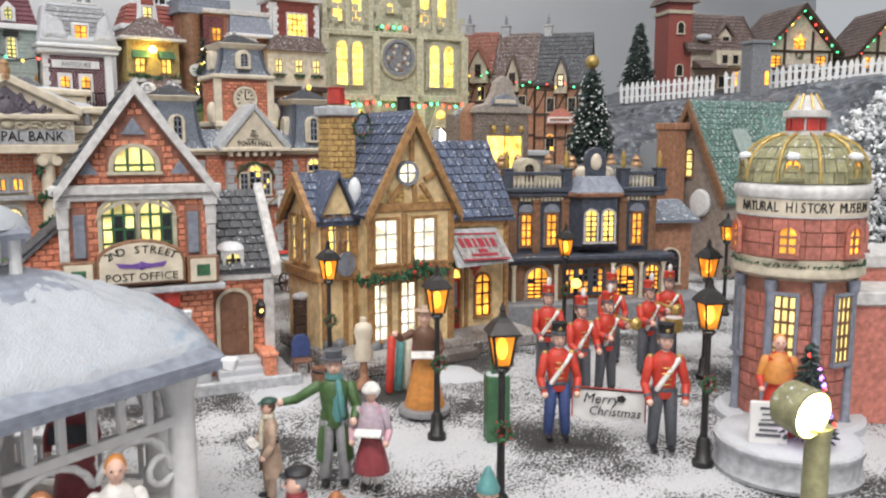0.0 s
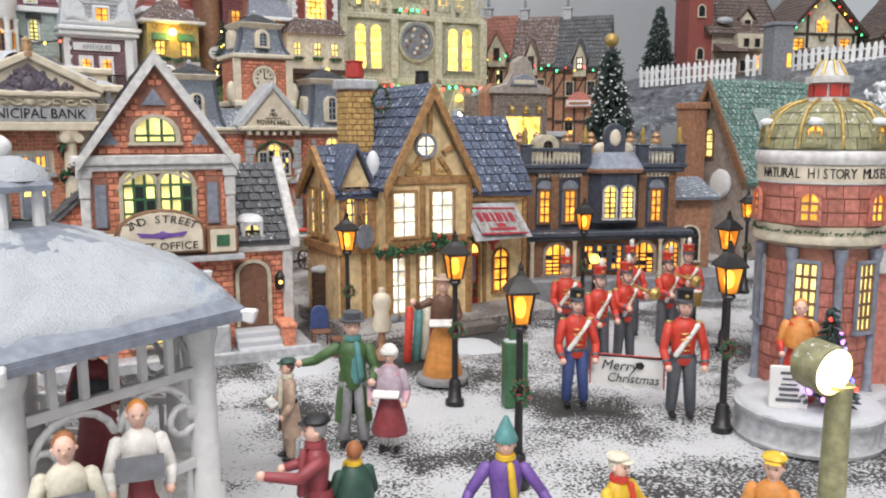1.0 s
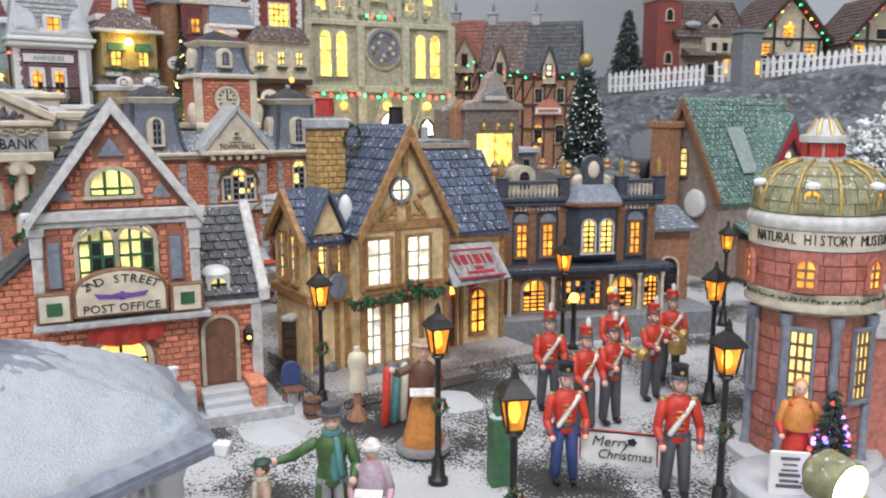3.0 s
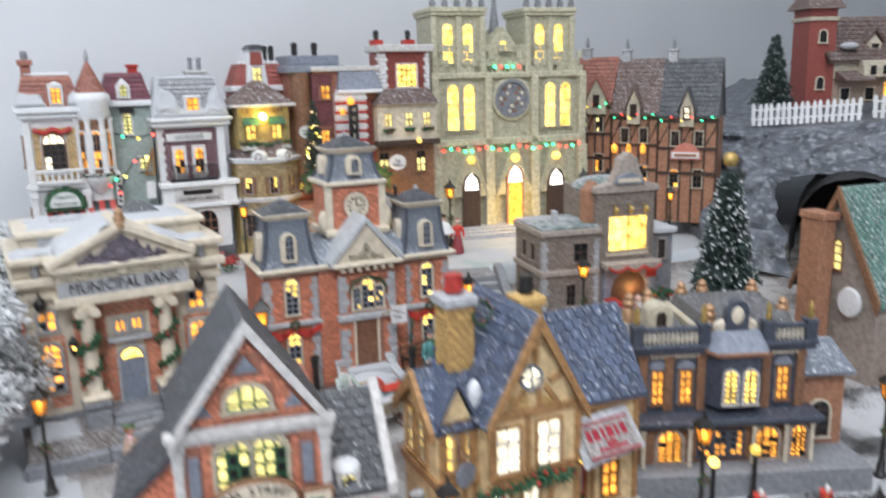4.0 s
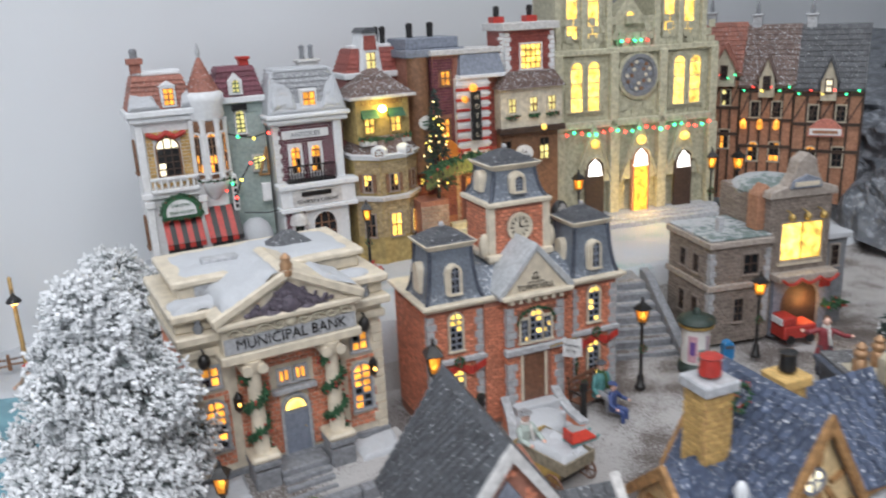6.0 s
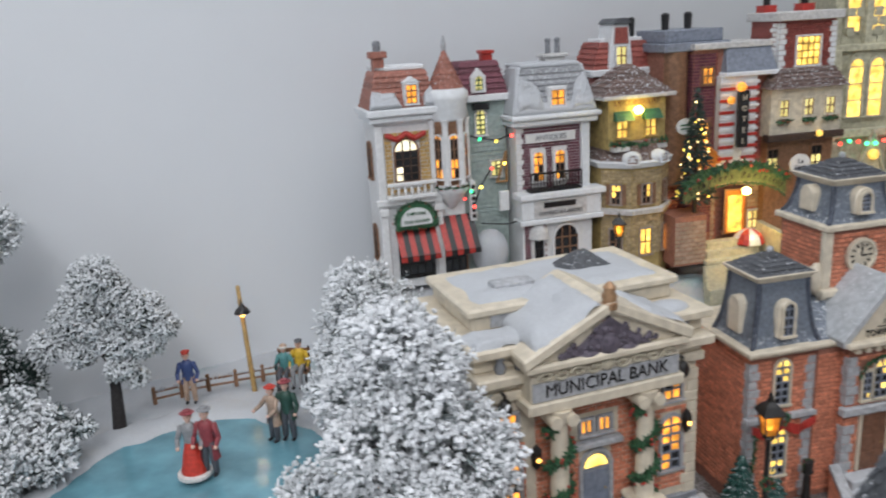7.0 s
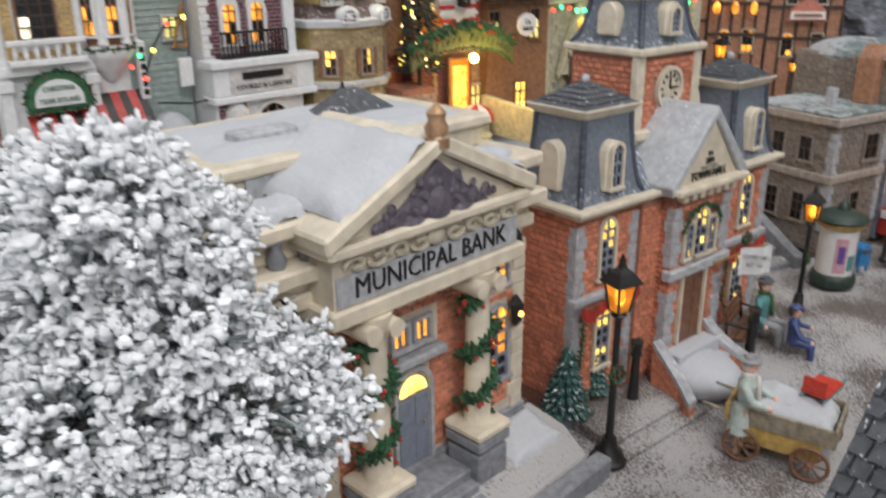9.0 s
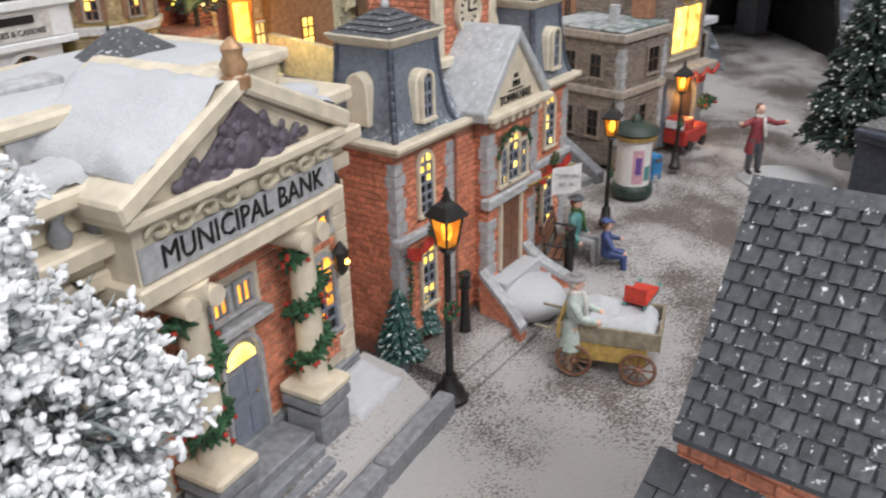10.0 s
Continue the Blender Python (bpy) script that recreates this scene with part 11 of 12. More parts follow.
# choir of the bandstand
for x, y, rot, a, b, hr in ((-0.104, 0.226, 22, "white", "maroon", "orange"), (-0.114, 0.200, 26, "cream", "maroon", "auburn"), (-0.149, 0.300, 10, "maroon", "maroon", "brown"), (-0.176, 0.262, 0, "darkgreen", "darkgreen", "black")):
    figurine(place(x, y, 0.0135, rot), 0.052, {"white": "choir figurine in white surplice and maroon robe, dark book", "cream": "choir figurine with auburn hair in cream surplice", "maroon": "choir figurine in maroon robe with dark book", "darkgreen": "figurine in dark green coat inside the bandstand"}[a], C[a], C[b], "none", None, C[hr], skirt="long", tails=0.14, extra=(black_book,), group="bandstand choir")
# bank street
figurine(place(-0.195, 0.753, 0.0125, 50), 0.062, "vendor figurine in pale green coat and bowler hat at cart", C["mint"], C["tan"], "flat", C["grey"], C["white"], tails=0.24, arms=((-0.12, -0.2, 0.6), (0.14, -0.2, 0.58)), scarf=C["white"])
figurine(place(0.090, 0.918, 0.0345, -8), 0.062, "conductor figurine in maroon coat, arms outstretched", C["maroon"], C["darkgrey"], "none", None, C["brown"], tails=0.2, arms=((-0.34, -0.1, 0.76), (0.34, -0.1, 0.72)), scarf=C["white"])
figurine(place(-0.341, 0.632, 0.0125, 120), 0.052, "child figurine in pink coat and green hat", C["pink"], C["pink"], "cap", C["green"], C["auburn"], skirt="long", cape=C["tan"])
figurine(place(-0.128, 1.185, 0.081, 10), 0.05, "woman figurine in red coat walking on the terrace", C["scarlet"], C["maroon"], "bonnet", C["maroon"], C["brown"], skirt="long")
figurine(place(-0.148, 1.19, 0.081, 0), 0.054, "man figurine in dark overcoat walking on the terrace", C["darkgrey"], C["darkgrey"], "top", C["black"], C["brown"], tails=0.25)
figurine(place(0.045, 1.03, 0.031, -10), 0.05, "father christmas figurine in red coat by the fire station", C["scarlet"], C["scarlet"], "cone", C["scarlet"], C["white"], tails=0.25, scarf=C["white"])
figurine(place(0.062, 1.035, 0.031, 0), 0.046, "woman figurine in ochre dress by the fire station", C["yellow"], C["yellow"], "bonnet", C["green"], C["brown"], skirt="long")
figurine(place(-0.128, 0.858, 0.0125, 40), 0.06, "seated woman figurine in pale green coat and dark hat", C["teal"], C["grey"], "flat", C["darkgrey"], C["auburn"], sit=True, tails=0.1, scarf=C["green"])
figurine(place(-0.118, 0.834, 0.0125, 60), 0.05, "seated child figurine in bright blue coat and trousers", C["blue"], C["blue"], "cap", C["blue"], C["brown"], sit=True, arms=((-0.24, -0.2, 0.6), (0.2, -0.2, 0.62)))
# pond
Z = 0.0338
figurine(place(-0.709, 0.724, Z + 0.004, 20), 0.058, "skating woman figurine in red skirt and blue jacket", C["grey"], C["scarlet"], "flat", C["maroon"], C["brown"], skirt="long", base=C["white"], group="skaters")
figurine(place(-0.695, 0.727, Z + 0.004, 10), 0.061, "skating man figurine in maroon coat and grey trousers", C["maroon"], C["darkgrey"], "flat", C["grey"], C["brown"], tails=0.25, group="skaters")
figurine(place(-0.792, 0.842, Z + 0.002, 25), 0.056, "boy figurine in navy jacket and red cap on shore", C["blue"], C["tan"], "cap", C["scarlet"], C["brown"], tails=0.1, group="skaters")
figurine(place(-0.662, 0.800, Z, 10), 0.058, "man figurine in dark green coat on the ice", C["darkgreen"], C["darkgrey"], "flat", C["maroon"], C["brown"], tails=0.15, group="skaters")
figurine(place(-0.674, 0.795, Z, -20), 0.054, "woman figurine in tan coat and red hat skating", C["tan"], C["darkgrey"], "flat", C["scarlet"], C["auburn"], tails=0.2, arms=((-0.24, -0.16, 0.56), (0.1, -0.15, 0.55)), group="skaters")
figurine(place(-0.712, 0.890, 0.034, 15), 0.05, "seated woman figurine in grey-blue coat on a bench", C["teal"], C["darkgrey"], "bonnet", C["tan"], C["orange"], sit=True, tails=0.1, group="skaters")
figurine(place(-0.698, 0.896, 0.034, 10), 0.054, "seated man figurine in ochre jacket on a bench", C["yellow"], C["grey"], "cap", C["darkgrey"], C["brown"], sit=True, tails=0.1, group="skaters")


def bench(m, w, label, dark):
    ob = thing("bench", m, label, "bench")
    for i in range(3):
        part("seat_slat", Shape().box(-w / 2, w / 2, -0.012 + i * 0.005, -0.008 + i * 0.005, 0.022, 0.0235), dark, ob, bevel=0.0003)
        part("back_slat", Shape().box(-w / 2, w / 2, 0.004 + i * 0.0006, 0.0054 + i * 0.0006, 0.0265 + i * 0.006, 0.031 + i * 0.006), dark, ob, bevel=0.0003)
    for x in (-w / 2 + 0.002, w / 2 - 0.002):
        part("bench_end", Shape().path([(x, -0.012, 0), (x, -0.0105, 0.022), (x, 0.003, 0.022), (x, 0.007, 0.0445)], 0.0011).path([(x, 0.0065, 0), (x, 0.003, 0.022)], 0.0011).path([(x, -0.0105, 0.022), (x, -0.011, 0.031), (x, 0.0045, 0.032)], 0.0009), IRON, ob)


bench(place(-0.141, 0.862, 0.0125, 48), 0.042, "dark brown slatted bench with black iron ends", WOODDOOR)
bench(place(-0.705, 0.895, 0.033, 12), 0.034, "small dark bench on the snowy pond shore", BROWN)


def cart():
    """Market barrow: planked tray of snow, spoked wheels, sled on top."""
    ob = thing("market_cart", place(-0.171, 0.750, 0.0125, -42), "weathered wooden barrow heaped with snow beside vendor", "cart")
    z = 0.022
    for i in range(5):
        part("plank", Shape().box(-0.026, 0.026, -0.0165 + i * 0.0066, -0.0105 + i * 0.0066, z, z + 0.0016), CARTWOOD, ob)
    part("side_board", Shape().box(-0.027, 0.027, -0.0185, -0.0167, z, z + 0.011), CARTWOOD, ob, bevel=0.0004)
    part("side_board", Shape().box(-0.027, 0.027, 0.0167, 0.0185, z, z + 0.011), CARTWOOD, ob, bevel=0.0004)
    part("end_board", Shape().box(-0.0288, -0.027, -0.0185, 0.0185, z, z + 0.011), CARTYELLOW, ob, "yellow painted end board", bevel=0.0004)
    part("end_board", Shape().box(0.027, 0.0288, -0.0185, 0.0185, z, z + 0.011), CARTWOOD, ob, bevel=0.0004)
    part("side_panel", Shape().box(-0.022, 0.022, -0.0178, -0.0166, 0.011, z), CARTYELLOW, ob, "yellow board hung under the tray")
    sl = snow_sheet(ob, (-0.0265, -0.0164, z + 0.006), (0.0265, -0.0164, z + 0.006), (0.0265, 0.0164, z + 0.006), (-0.0265, 0.0164, z + 0.006), 0.0075, 9, "snow_load")
    for x in (-0.018, 0.018):
        part("axle", Shape().tube((x, -0.02, 0.0105), (x, 0.02, 0.0105), 0.001, 0.001, 6), IRON, ob)
        for y in (-0.0205, 0.0205):
            w = Shape()
            n = 20
            w.path([(x + 0.0095 * math.cos(6.2832 * i / n), y, 0.0105 + 0.0095 * math.sin(6.2832 * i / n)) for i in range(n + 1)], 0.0011, 5)
            for i in range(8):
                w.tube((x, y, 0.0105), (x + 0.0095 * math.cos(0.785 * i), y, 0.0105 + 0.0095 * math.sin(0.785 * i)), 0.0006, 0.0006, 5)
            w.tube((x, y - 0.0014, 0.0105), (x, y + 0.0014, 0.0105), 0.002, 0.002, 8)
            part("wheel", w, WOODDOOR, ob)
    for y in (-0.013, 0.013):
        part("handle", Shape().path([(-0.027, y, z + 0.002), (-0.042, y, z + 0.004)], 0.001), CARTWOOD, ob)
    sl = thing("sled", place(-0.149, 0.753, 0.0485, 35), "small red and blue sled lying on the snow load", "sled")
    for y in (-0.006, 0.006):
        part("runner", Shape().path([(-0.013, y, 0.001), (0.011, y, 0.001), (0.0145, y, 0.004)], 0.0011), C["teal"], sl, "blue runner")
    part("deck", Shape().box(-0.013, 0.011, -0.0072, 0.0072, 0.0021, 0.0042), C["scarlet"], sl, bevel=0.0005)
    part("backrest", Shape().box(-0.0135, -0.012, -0.0065, 0.0065, 0.0042, 0.013), C["scarlet"], sl, bevel=0.0005)


CARTWOOD = paint("grey_cart_wood", (0.30, 0.26, 0.19), 0.6, 0.4, 260, 0.5)
CARTYELLOW = paint("ochre_board", (0.50, 0.33, 0.10), 0.5, 0.3, 260, 0.3)
cart()


KIOSKGREEN = paint("kiosk_dark_green", (0.03, 0.05, 0.042), 0.45, 0.4, 300, 0.4)


def kiosk():
    ob = thing("poster_column", place(-0.031, 0.925, 0.035, 20), "round poster column with green roof and dark base", "kiosk")
    part("base", Shape().lathe([(0.0165, 0), (0.017, 0.004), (0.0158, 0.0085), (0.0145, 0.0095)], n=28), KIOSKGREEN, ob, smooth=True)
    part("column", Shape().lathe([(0.0138, 0.006), (0.0138, 0.046)], n=28), CLOTHWHITE, ob, smooth=True)
    part("cornice", Shape().lathe([(0.0145, 0.046), (0.0175, 0.048), (0.0175, 0.0505), (0.016, 0.051)], n=28), GOLD, ob, "gold and cream cornice", smooth=True)
    part("roof", Shape().lathe([(0.0175, 0.051), (0.019, 0.0525), (0.0178, 0.0555), (0.011, 0.0585), (0.0045, 0.0598), (0.004, 0.0635), (0.0008, 0.0665)], n=28), KIOSKGREEN, ob, smooth=True)
    for a0, a1, z0, z1, mt in ((-150, -112, 0.012, 0.04, "pink"), (-108, -80, 0.014, 0.026, "teal"), (-76, -48, 0.01, 0.04, "mauve"), (-140, -120, 0.02, 0.034, "purple"), (-40, -10, 0.012, 0.038, "cream")):
        r = 0.01395 + (0.0004 if mt == "purple" else 0)
        v = []
        for i in range(7):
            a = radians(a0 + (a1 - a0) * i / 6)
            v += [(r * math.cos(a), r * math.sin(a), z0), (r * math.cos(a), r * math.sin(a), z1)]
        w = [(x * 0.985, y * 0.985, z) for x, y, z in v]
        k = len(v)
        part("poster", Shape().add(v + w, [(2 * i, 2 * i + 2, 2 * i + 3, 2 * i + 1) for i in range(6)] + [(k + 2 * i, k + 2 * i + 1, k + 2 * i + 3, k + 2 * i + 2) for i in range(6)] + [(0, 1, k + 1, k), (k - 2, 2 * k - 2, 2 * k - 1, k - 1)] + [(2 * i + 1, 2 * i + 3, k + 2 * i + 3, k + 2 * i + 1) for i in range(6)]), C[mt], ob)
    mb = thing("mailbox", place(0.004, 0.943, 0.035, 10), "bright blue round-topped street mailbox on legs", "mailbox")
    part("body", Shape().prism_y([(-0.0055, 0.005), (0.0055, 0.005), (0.0055, 0.018)] + [(0.0055 * math.cos(a), 0.018 + 0.0055 * math.sin(a)) for a in [math.pi * i / 8 for i in range(1, 8)]] + [(-0.0055, 0.018)], -0.005, 0.005), MAILBLUE, mb, bevel=0.0004)
    part("flap", Shape().box(-0.004, 0.004, -0.0062, -0.0051, 0.0165, 0.0195), C["darkgrey"], mb)
    for x in (-0.0042, 0.0042):
        for y in (-0.0036, 0.0036):
            part("leg", Shape().lathe([(0.0011, 0), (0.0009, 0.0055)], x, y, 6), MAILBLUE, mb)


MAILBLUE = paint("mailbox_blue", (0.03, 0.22, 0.50), 0.35, 0.2, 250, 0.2)
kiosk()


def door_lamp(m, label):
    ob = thing("newel_lamp", m @ Matrix.Diagonal((1.6, 1.6, 1.0, 1)), label, "street lamp", "newel lamps")
    part("post", Shape().lathe([(0.0058, 0), (0.006, 0.003), (0.0038, 0.006), (0.003, 0.012), (0.0028, 0.03), (0.0042, 0.033), (0.0025, 0.035)], n=12), IRON, ob, smooth=True)
    part("lantern", Shape().lathe([(0.0026, 0.035), (0.0044, 0.044), (0.0046, 0.0445)], n=6), LIT_LIME, ob, "dim yellow-green lantern")
    part("cap", Shape().lathe([(0.0055, 0.0445), (0.0052, 0.046), (0.002, 0.0495), (0.0006, 0.0515)], n=6), COPPER, ob)


door_lamp(place(-0.236, 0.842, 0.0125, 0), "short black post lamp by the town hall steps")
door_lamp(place(-0.151, 0.908, 0.0125, 0), "short black post lamp by the town hall steps")


def stair_run():
    ob = thing("snow_steps", place(-0.075, 0.955, 0.03, 15), "broad stone steps drifted with snow up to terrace", "steps")
    for i in range(7):
        part("tread", Shape().box(-0.034, 0.034, 0.0165 * i, 0.0165 * (i + 1) + 0.03, -0.01, 0.0072 * (i + 1)), STONE_DK, ob, bevel=0.0006)
        sn = Shape()
        rnd = random.Random(40 + i)
        for k in range(9):
            sn.ball((-0.03 + 0.0075 * k, 0.0165 * i + 0.0095, 0.0072 * (i + 1)), rnd.uniform(0.003, 0.0065), 0, 8, 4, (1.2, 0.9, 0.2))
        part("snow_drift", sn, SLUSH, ob, smooth=True)
    for x in (-0.039, 0.039):
        part("side_wall", Shape().prism_x([(-0.004, -0.01), (0.12, -0.01), (0.12, 0.062), (0.1, 0.06), (-0.004, 0.012)], x - 0.005, x + 0.005), STONE_DK, ob, bevel=0.0008)


stair_run()


# ---- front street furniture ----
def litter_box():
    ob = thing("letter_box", place(0.026, 0.405, 0, 10), "narrow dark green street box with snow on top", "letter box")
    part("body", Shape().box(-0.006, 0.006, -0.005, 0.005, 0, 0.036), BOXGREEN, ob, bevel=0.0006)
    part("head", Shape().prism_y([(-0.0035, 0.036), (0.0035, 0.036), (0.0035, 0.048), (0.0, 0.0505), (-0.0035, 0.048)], -0.003, 0.003), BOXGREEN, ob, bevel=0.0004)
    part("snow_cap", Shape().ball((0, 0, 0.036), 0.0062, 0, 12, 6, (1, 0.8, 0.25)), SNOW, ob, smooth=True)


BOXGREEN = paint("bottle_green", (0.045, 0.13, 0.06), 0.45, 0.25, 250, 0.2)
litter_box()


def dress_form():
    ob = thing("dress_form", place(-0.051, 0.497, 0, 5), "cream dressmaker's form on a turned wooden stand", "dress form")
    part("torso", Shape().lathe([(0.0055, 0.018), (0.0068, 0.022), (0.0045, 0.03), (0.0062, 0.037), (0.005, 0.0415), (0.0022, 0.043), (0.002, 0.046), (0.0008, 0.0465)], n=14, sy=0.75), CREAM, ob, smooth=True)
    part("stand", Shape().lathe([(0.006, 0), (0.0052, 0.004), (0.0024, 0.008), (0.003, 0.012), (0.0016, 0.019)], n=10), TERRA, ob, smooth=True)
    for i, (mt, x) in enumerate((("scarlet", -0.034), ("teal", -0.0285), ("cream", -0.0235), ("maroon", -0.0185))):
        o = part("cloth_roll", Shape().tube((0, 0, 0.002), (0.0015, 0.004, 0.034 - 0.002 * (i % 2)), 0.0026, 0.0026, 10), C[mt], smooth=True)
        o.matrix_world = place(x, 0.482 + 0.004 * i, 0.001, 0)
        tagged(o, {"scarlet": "upright roll of scarlet cloth by the doorway", "teal": "upright roll of teal cloth by the doorway", "cream": "upright roll of cream cloth by the doorway", "maroon": "upright roll of maroon cloth by the doorway"}[mt], "cloth", "cloth rolls")


dress_form()


def side_yard():
    """What stands between the post office and the restaurant."""
    ob = thing("snowy_wall", place(-0.086, 0.585, 0, 31), "low dark plank wall with snow along its top", "fence")
    for i in range(6):
        part("board", Shape().box(-0.024, 0.026, 0, 0.003, 0.004 + i * 0.0066, 0.0098 + i * 0.0066), DARKTIMBER, ob)
    sn = Shape()
    rnd = random.Random(8)
    for i in range(12):
        sn.ball((-0.022 + 0.0042 * i, 0.001, 0.0445), rnd.uniform(0.003, 0.0046), 0, 8, 5, (1.1, 1, 0.75))
    part("snow_cap", sn, SNOW, ob, smooth=True)
    br = thing("barrel", place(-0.079, 0.502, 0, 0), "small dark wooden barrel with iron hoops", "barrel")
    part("stave_body", Shape().lathe([(0.0052, 0), (0.0062, 0.006), (0.0052, 0.0125), (0.0046, 0.0125)], n=12), WOODDOOR, br, smooth=True)
    for z in (0.0025, 0.0095):
        part("hoop", Shape().lathe([(0.0057, z), (0.0062, z + 0.0004), (0.0062, z + 0.0012), (0.0057, z + 0.0016)], n=12), IRON, br)
    ch = thing("blue_chair", place(-0.094, 0.523, 0, 20), "small chair with a rounded bright blue back", "chair")
    part("backrest", Shape().prism_y([(-0.0062, 0.012), (0.0062, 0.012), (0.0062, 0.022)] + [(0.0062 * math.cos(a), 0.022 + 0.0062 * math.sin(a)) for a in [math.pi * i / 8 for i in range(1, 8)]] + [(-0.0062, 0.022)], 0.004, 0.0058), C["blue"], ch, bevel=0.0004)
    part("seat", Shape().box(-0.0062, 0.0062, -0.006, 0.0058, 0.0105, 0.012), WOODDOOR, ch, bevel=0.0003)
    for x in (-0.0052, 0.0052):
        for y in (-0.005, 0.0048):
            part("leg", Shape().tube((x, y, 0.0005), (x, y, 0.0105), 0.0007, 0.0007, 6), WOODDOOR, ch)


side_yard()


def snow_heap(x, y, z, r, h, seed, label="small mound of loose white snow"):
    rnd = random.Random(seed)
    s = Shape()
    n, k = 22, 5
    v = []
    for j in range(k):
        t = j / (k - 1)
        for i in range(n):
            a = 6.2832 * i / n
            rr = r * (1 - t) * (1 + 0.25 * noise.noise(Vector((math.cos(a) * 1.5 + seed, math.sin(a) * 1.5, t))))
            v.append((rr * math.cos(a), rr * math.sin(a), -0.002 + h * (1 - (1 - t) ** 2) + 0.0008 * noise.noise(Vector((a * 3, t * 9, seed)))))
    f = [(j * n + i, j * n + (i + 1) % n, (j + 1) * n + (i + 1) % n, (j + 1) * n + i) for j in range(k - 1) for i in range(n)]
    o = part("snow_mound", s.add(v, f + [tuple((k - 1) * n + i for i in range(n))]), SNOW, smooth=True)
    o.matrix_world = place(x, y, z, rnd.uniform(0, 360))
    return tagged(o, label, "snow", "snow mounds")


for i, (x, y, z, r, h) in enumerate(((-0.098, 0.476, 0.002, 0.02, 0.006), (0.005, 0.525, 0.002, 0.022, 0.004), (0.118, 0.905, 0.03, 0.04, 0.006), (-0.02, 0.90, 0.024, 0.035, 0.005), (-0.54, 1.02, 0.09, 0.03, 0.008), (-0.06, 1.2, 0.08, 0.05, 0.006))):
    snow_heap(x, y, z, r, h, i + 1)


# ---- display at the museum corner ----
def plinth_display():
    ob = thing("round_plinth", place(0.164, 0.366, 0, 0), "low round pale grey plinth dusted with snow", "plinth")
    part("drum", Shape().lathe([(0.034, 0), (0.0345, 0.002), (0.033, 0.004), (0.033, 0.012), (0.0342, 0.0135), (0.0342, 0.0155), (0.03, 0.016)], n=40), STONE, ob, smooth=True)
    part("snow_cover", Shape().lathe([(0.0325, 0.0158), (0.031, 0.0172), (0.02, 0.0178), (0.0, 0.0182)], n=36), SNOW, ob, smooth=True)
    sg = thing("sign_board", place(0.148, 0.352, 0.0172, -12), "small white notice board with dark lines of lettering", "sign")
    part("board", Shape().box(-0.0085, 0.0085, 0, 0.0016, 0, 0.0205), CLOTHWHITE, sg, bevel=0.0004)
    for i, (w, hgt) in enumerate(((0.008, 0.0012), (0.006, 0.0007), (0.007, 0.0007), (0.009, 0.0014), (0.008, 0.0011), (0.011, 0.0014))):
        part("text_bar", Shape().box(-w / 2, w / 2, -0.0005, 0.0001, 0.0168 - i * 0.0026, 0.0168 - i * 0.0026 + hgt), C["darkgrey"], sg)
    lit_tree(place(0.166, 0.352, 0.017, 0), 0.05, 0.013, "small tree wound with violet and blue lights", 9, ("violet", "blue", "violet", "red"), 42, "lit_display_tree")
    figurine(place(0.157, 0.365, 0.0172, -15), 0.05, "figurine in flame red cloak with orange hair", C["scarlet"], C["scarlet"], "none", None, C["orange"], skirt="long", cape=C["orange"])


plinth_display()


def spotlight():
    ob = thing("spotlight", place(0.134, 0.279, 0.0, 0), "bright yellow spotlight on a slim olive post", "lamp")
    part("post", Shape().lathe([(0.006, 0), (0.006, 0.003), (0.005, 0.006), (0.0045, 0.05), (0.0055, 0.053)], n=12), OLIVE, ob, smooth=True)
    hd = part("head", Shape().lathe([(0.004, 0), (0.0082, 0.004), (0.0085, 0.014), (0.0078, 0.0145), (0.0074, 0.0105)], n=16), OLIVE, ob, smooth=True, at=pose(-0.012, 0.008, 0.061, 96, 0, 24) @ Matrix.Scale(1.12, 4))
    part("bracket", Shape().tube((0, 0, 0.051), (-0.012, 0.004, 0.06), 0.002, 0.002, 8), OLIVE, ob)
    part("lens", Shape().lathe([(0.0072, 0.011), (0.006, 0.0128), (0.0, 0.0135)], n=16), FLOODLIT, hd, "glaring pale yellow lens", smooth=True)


spotlight()


flocked_tree("flocked_tree", place(0.335, 0.60, 0.0, 0), "white flocked tree beside the museum", crown_lobes(0.03, 0.03, 0.06, 0.19, 0.028, 14, 3), (0.0, 0.0, 0.18, 0.005), 1800, 0.0023, 18, 0.92)
flocked_tree("flocked_tree", place(-0.915, 0.728, 0.028, 0), "tall dark-stemmed flocked tree close by the wall", [(0.014, 0.012, 0.205, 0.034), (-0.02, -0.01, 0.235, 0.036), (0.0, -0.02, 0.18, 0.03), (0.01, 0.0, 0.24, 0.03)], (0.0, 0.0, 0.23, 0.007), 1500, 0.0022, 19, 0.95)
flocked_tree("dark_bush", place(-0.912, 0.740, 0.03, 0), "dark leafy shrub beside the wall with little snow", [(0.0, 0.0, 0.03, 0.03), (0.004, 0.012, 0.06, 0.028), (0.0, -0.02, 0.05, 0.03), (-0.006, 0.0, 0.095, 0.026)], (0, 0, 0.08, 0.004), 900, 0.0022, 20, 0.15)


def globe_lamp(x, y):
    ob = thing("globe_lamp", place(x, y, 0, 0), "small black post with a glowing yellow globe", "street lamp", "globe lamps")
    part("post", Shape().lathe([(0.004, 0), (0.0042, 0.002), (0.0022, 0.004), (0.0018, 0.036), (0.003, 0.038)], n=10), IRON, ob, smooth=True)
    part("globe", Shape().ball((0, 0, 0.0415), 0.0042, 0, 12, 8), LIT, ob, "glowing yellow globe", smooth=True)


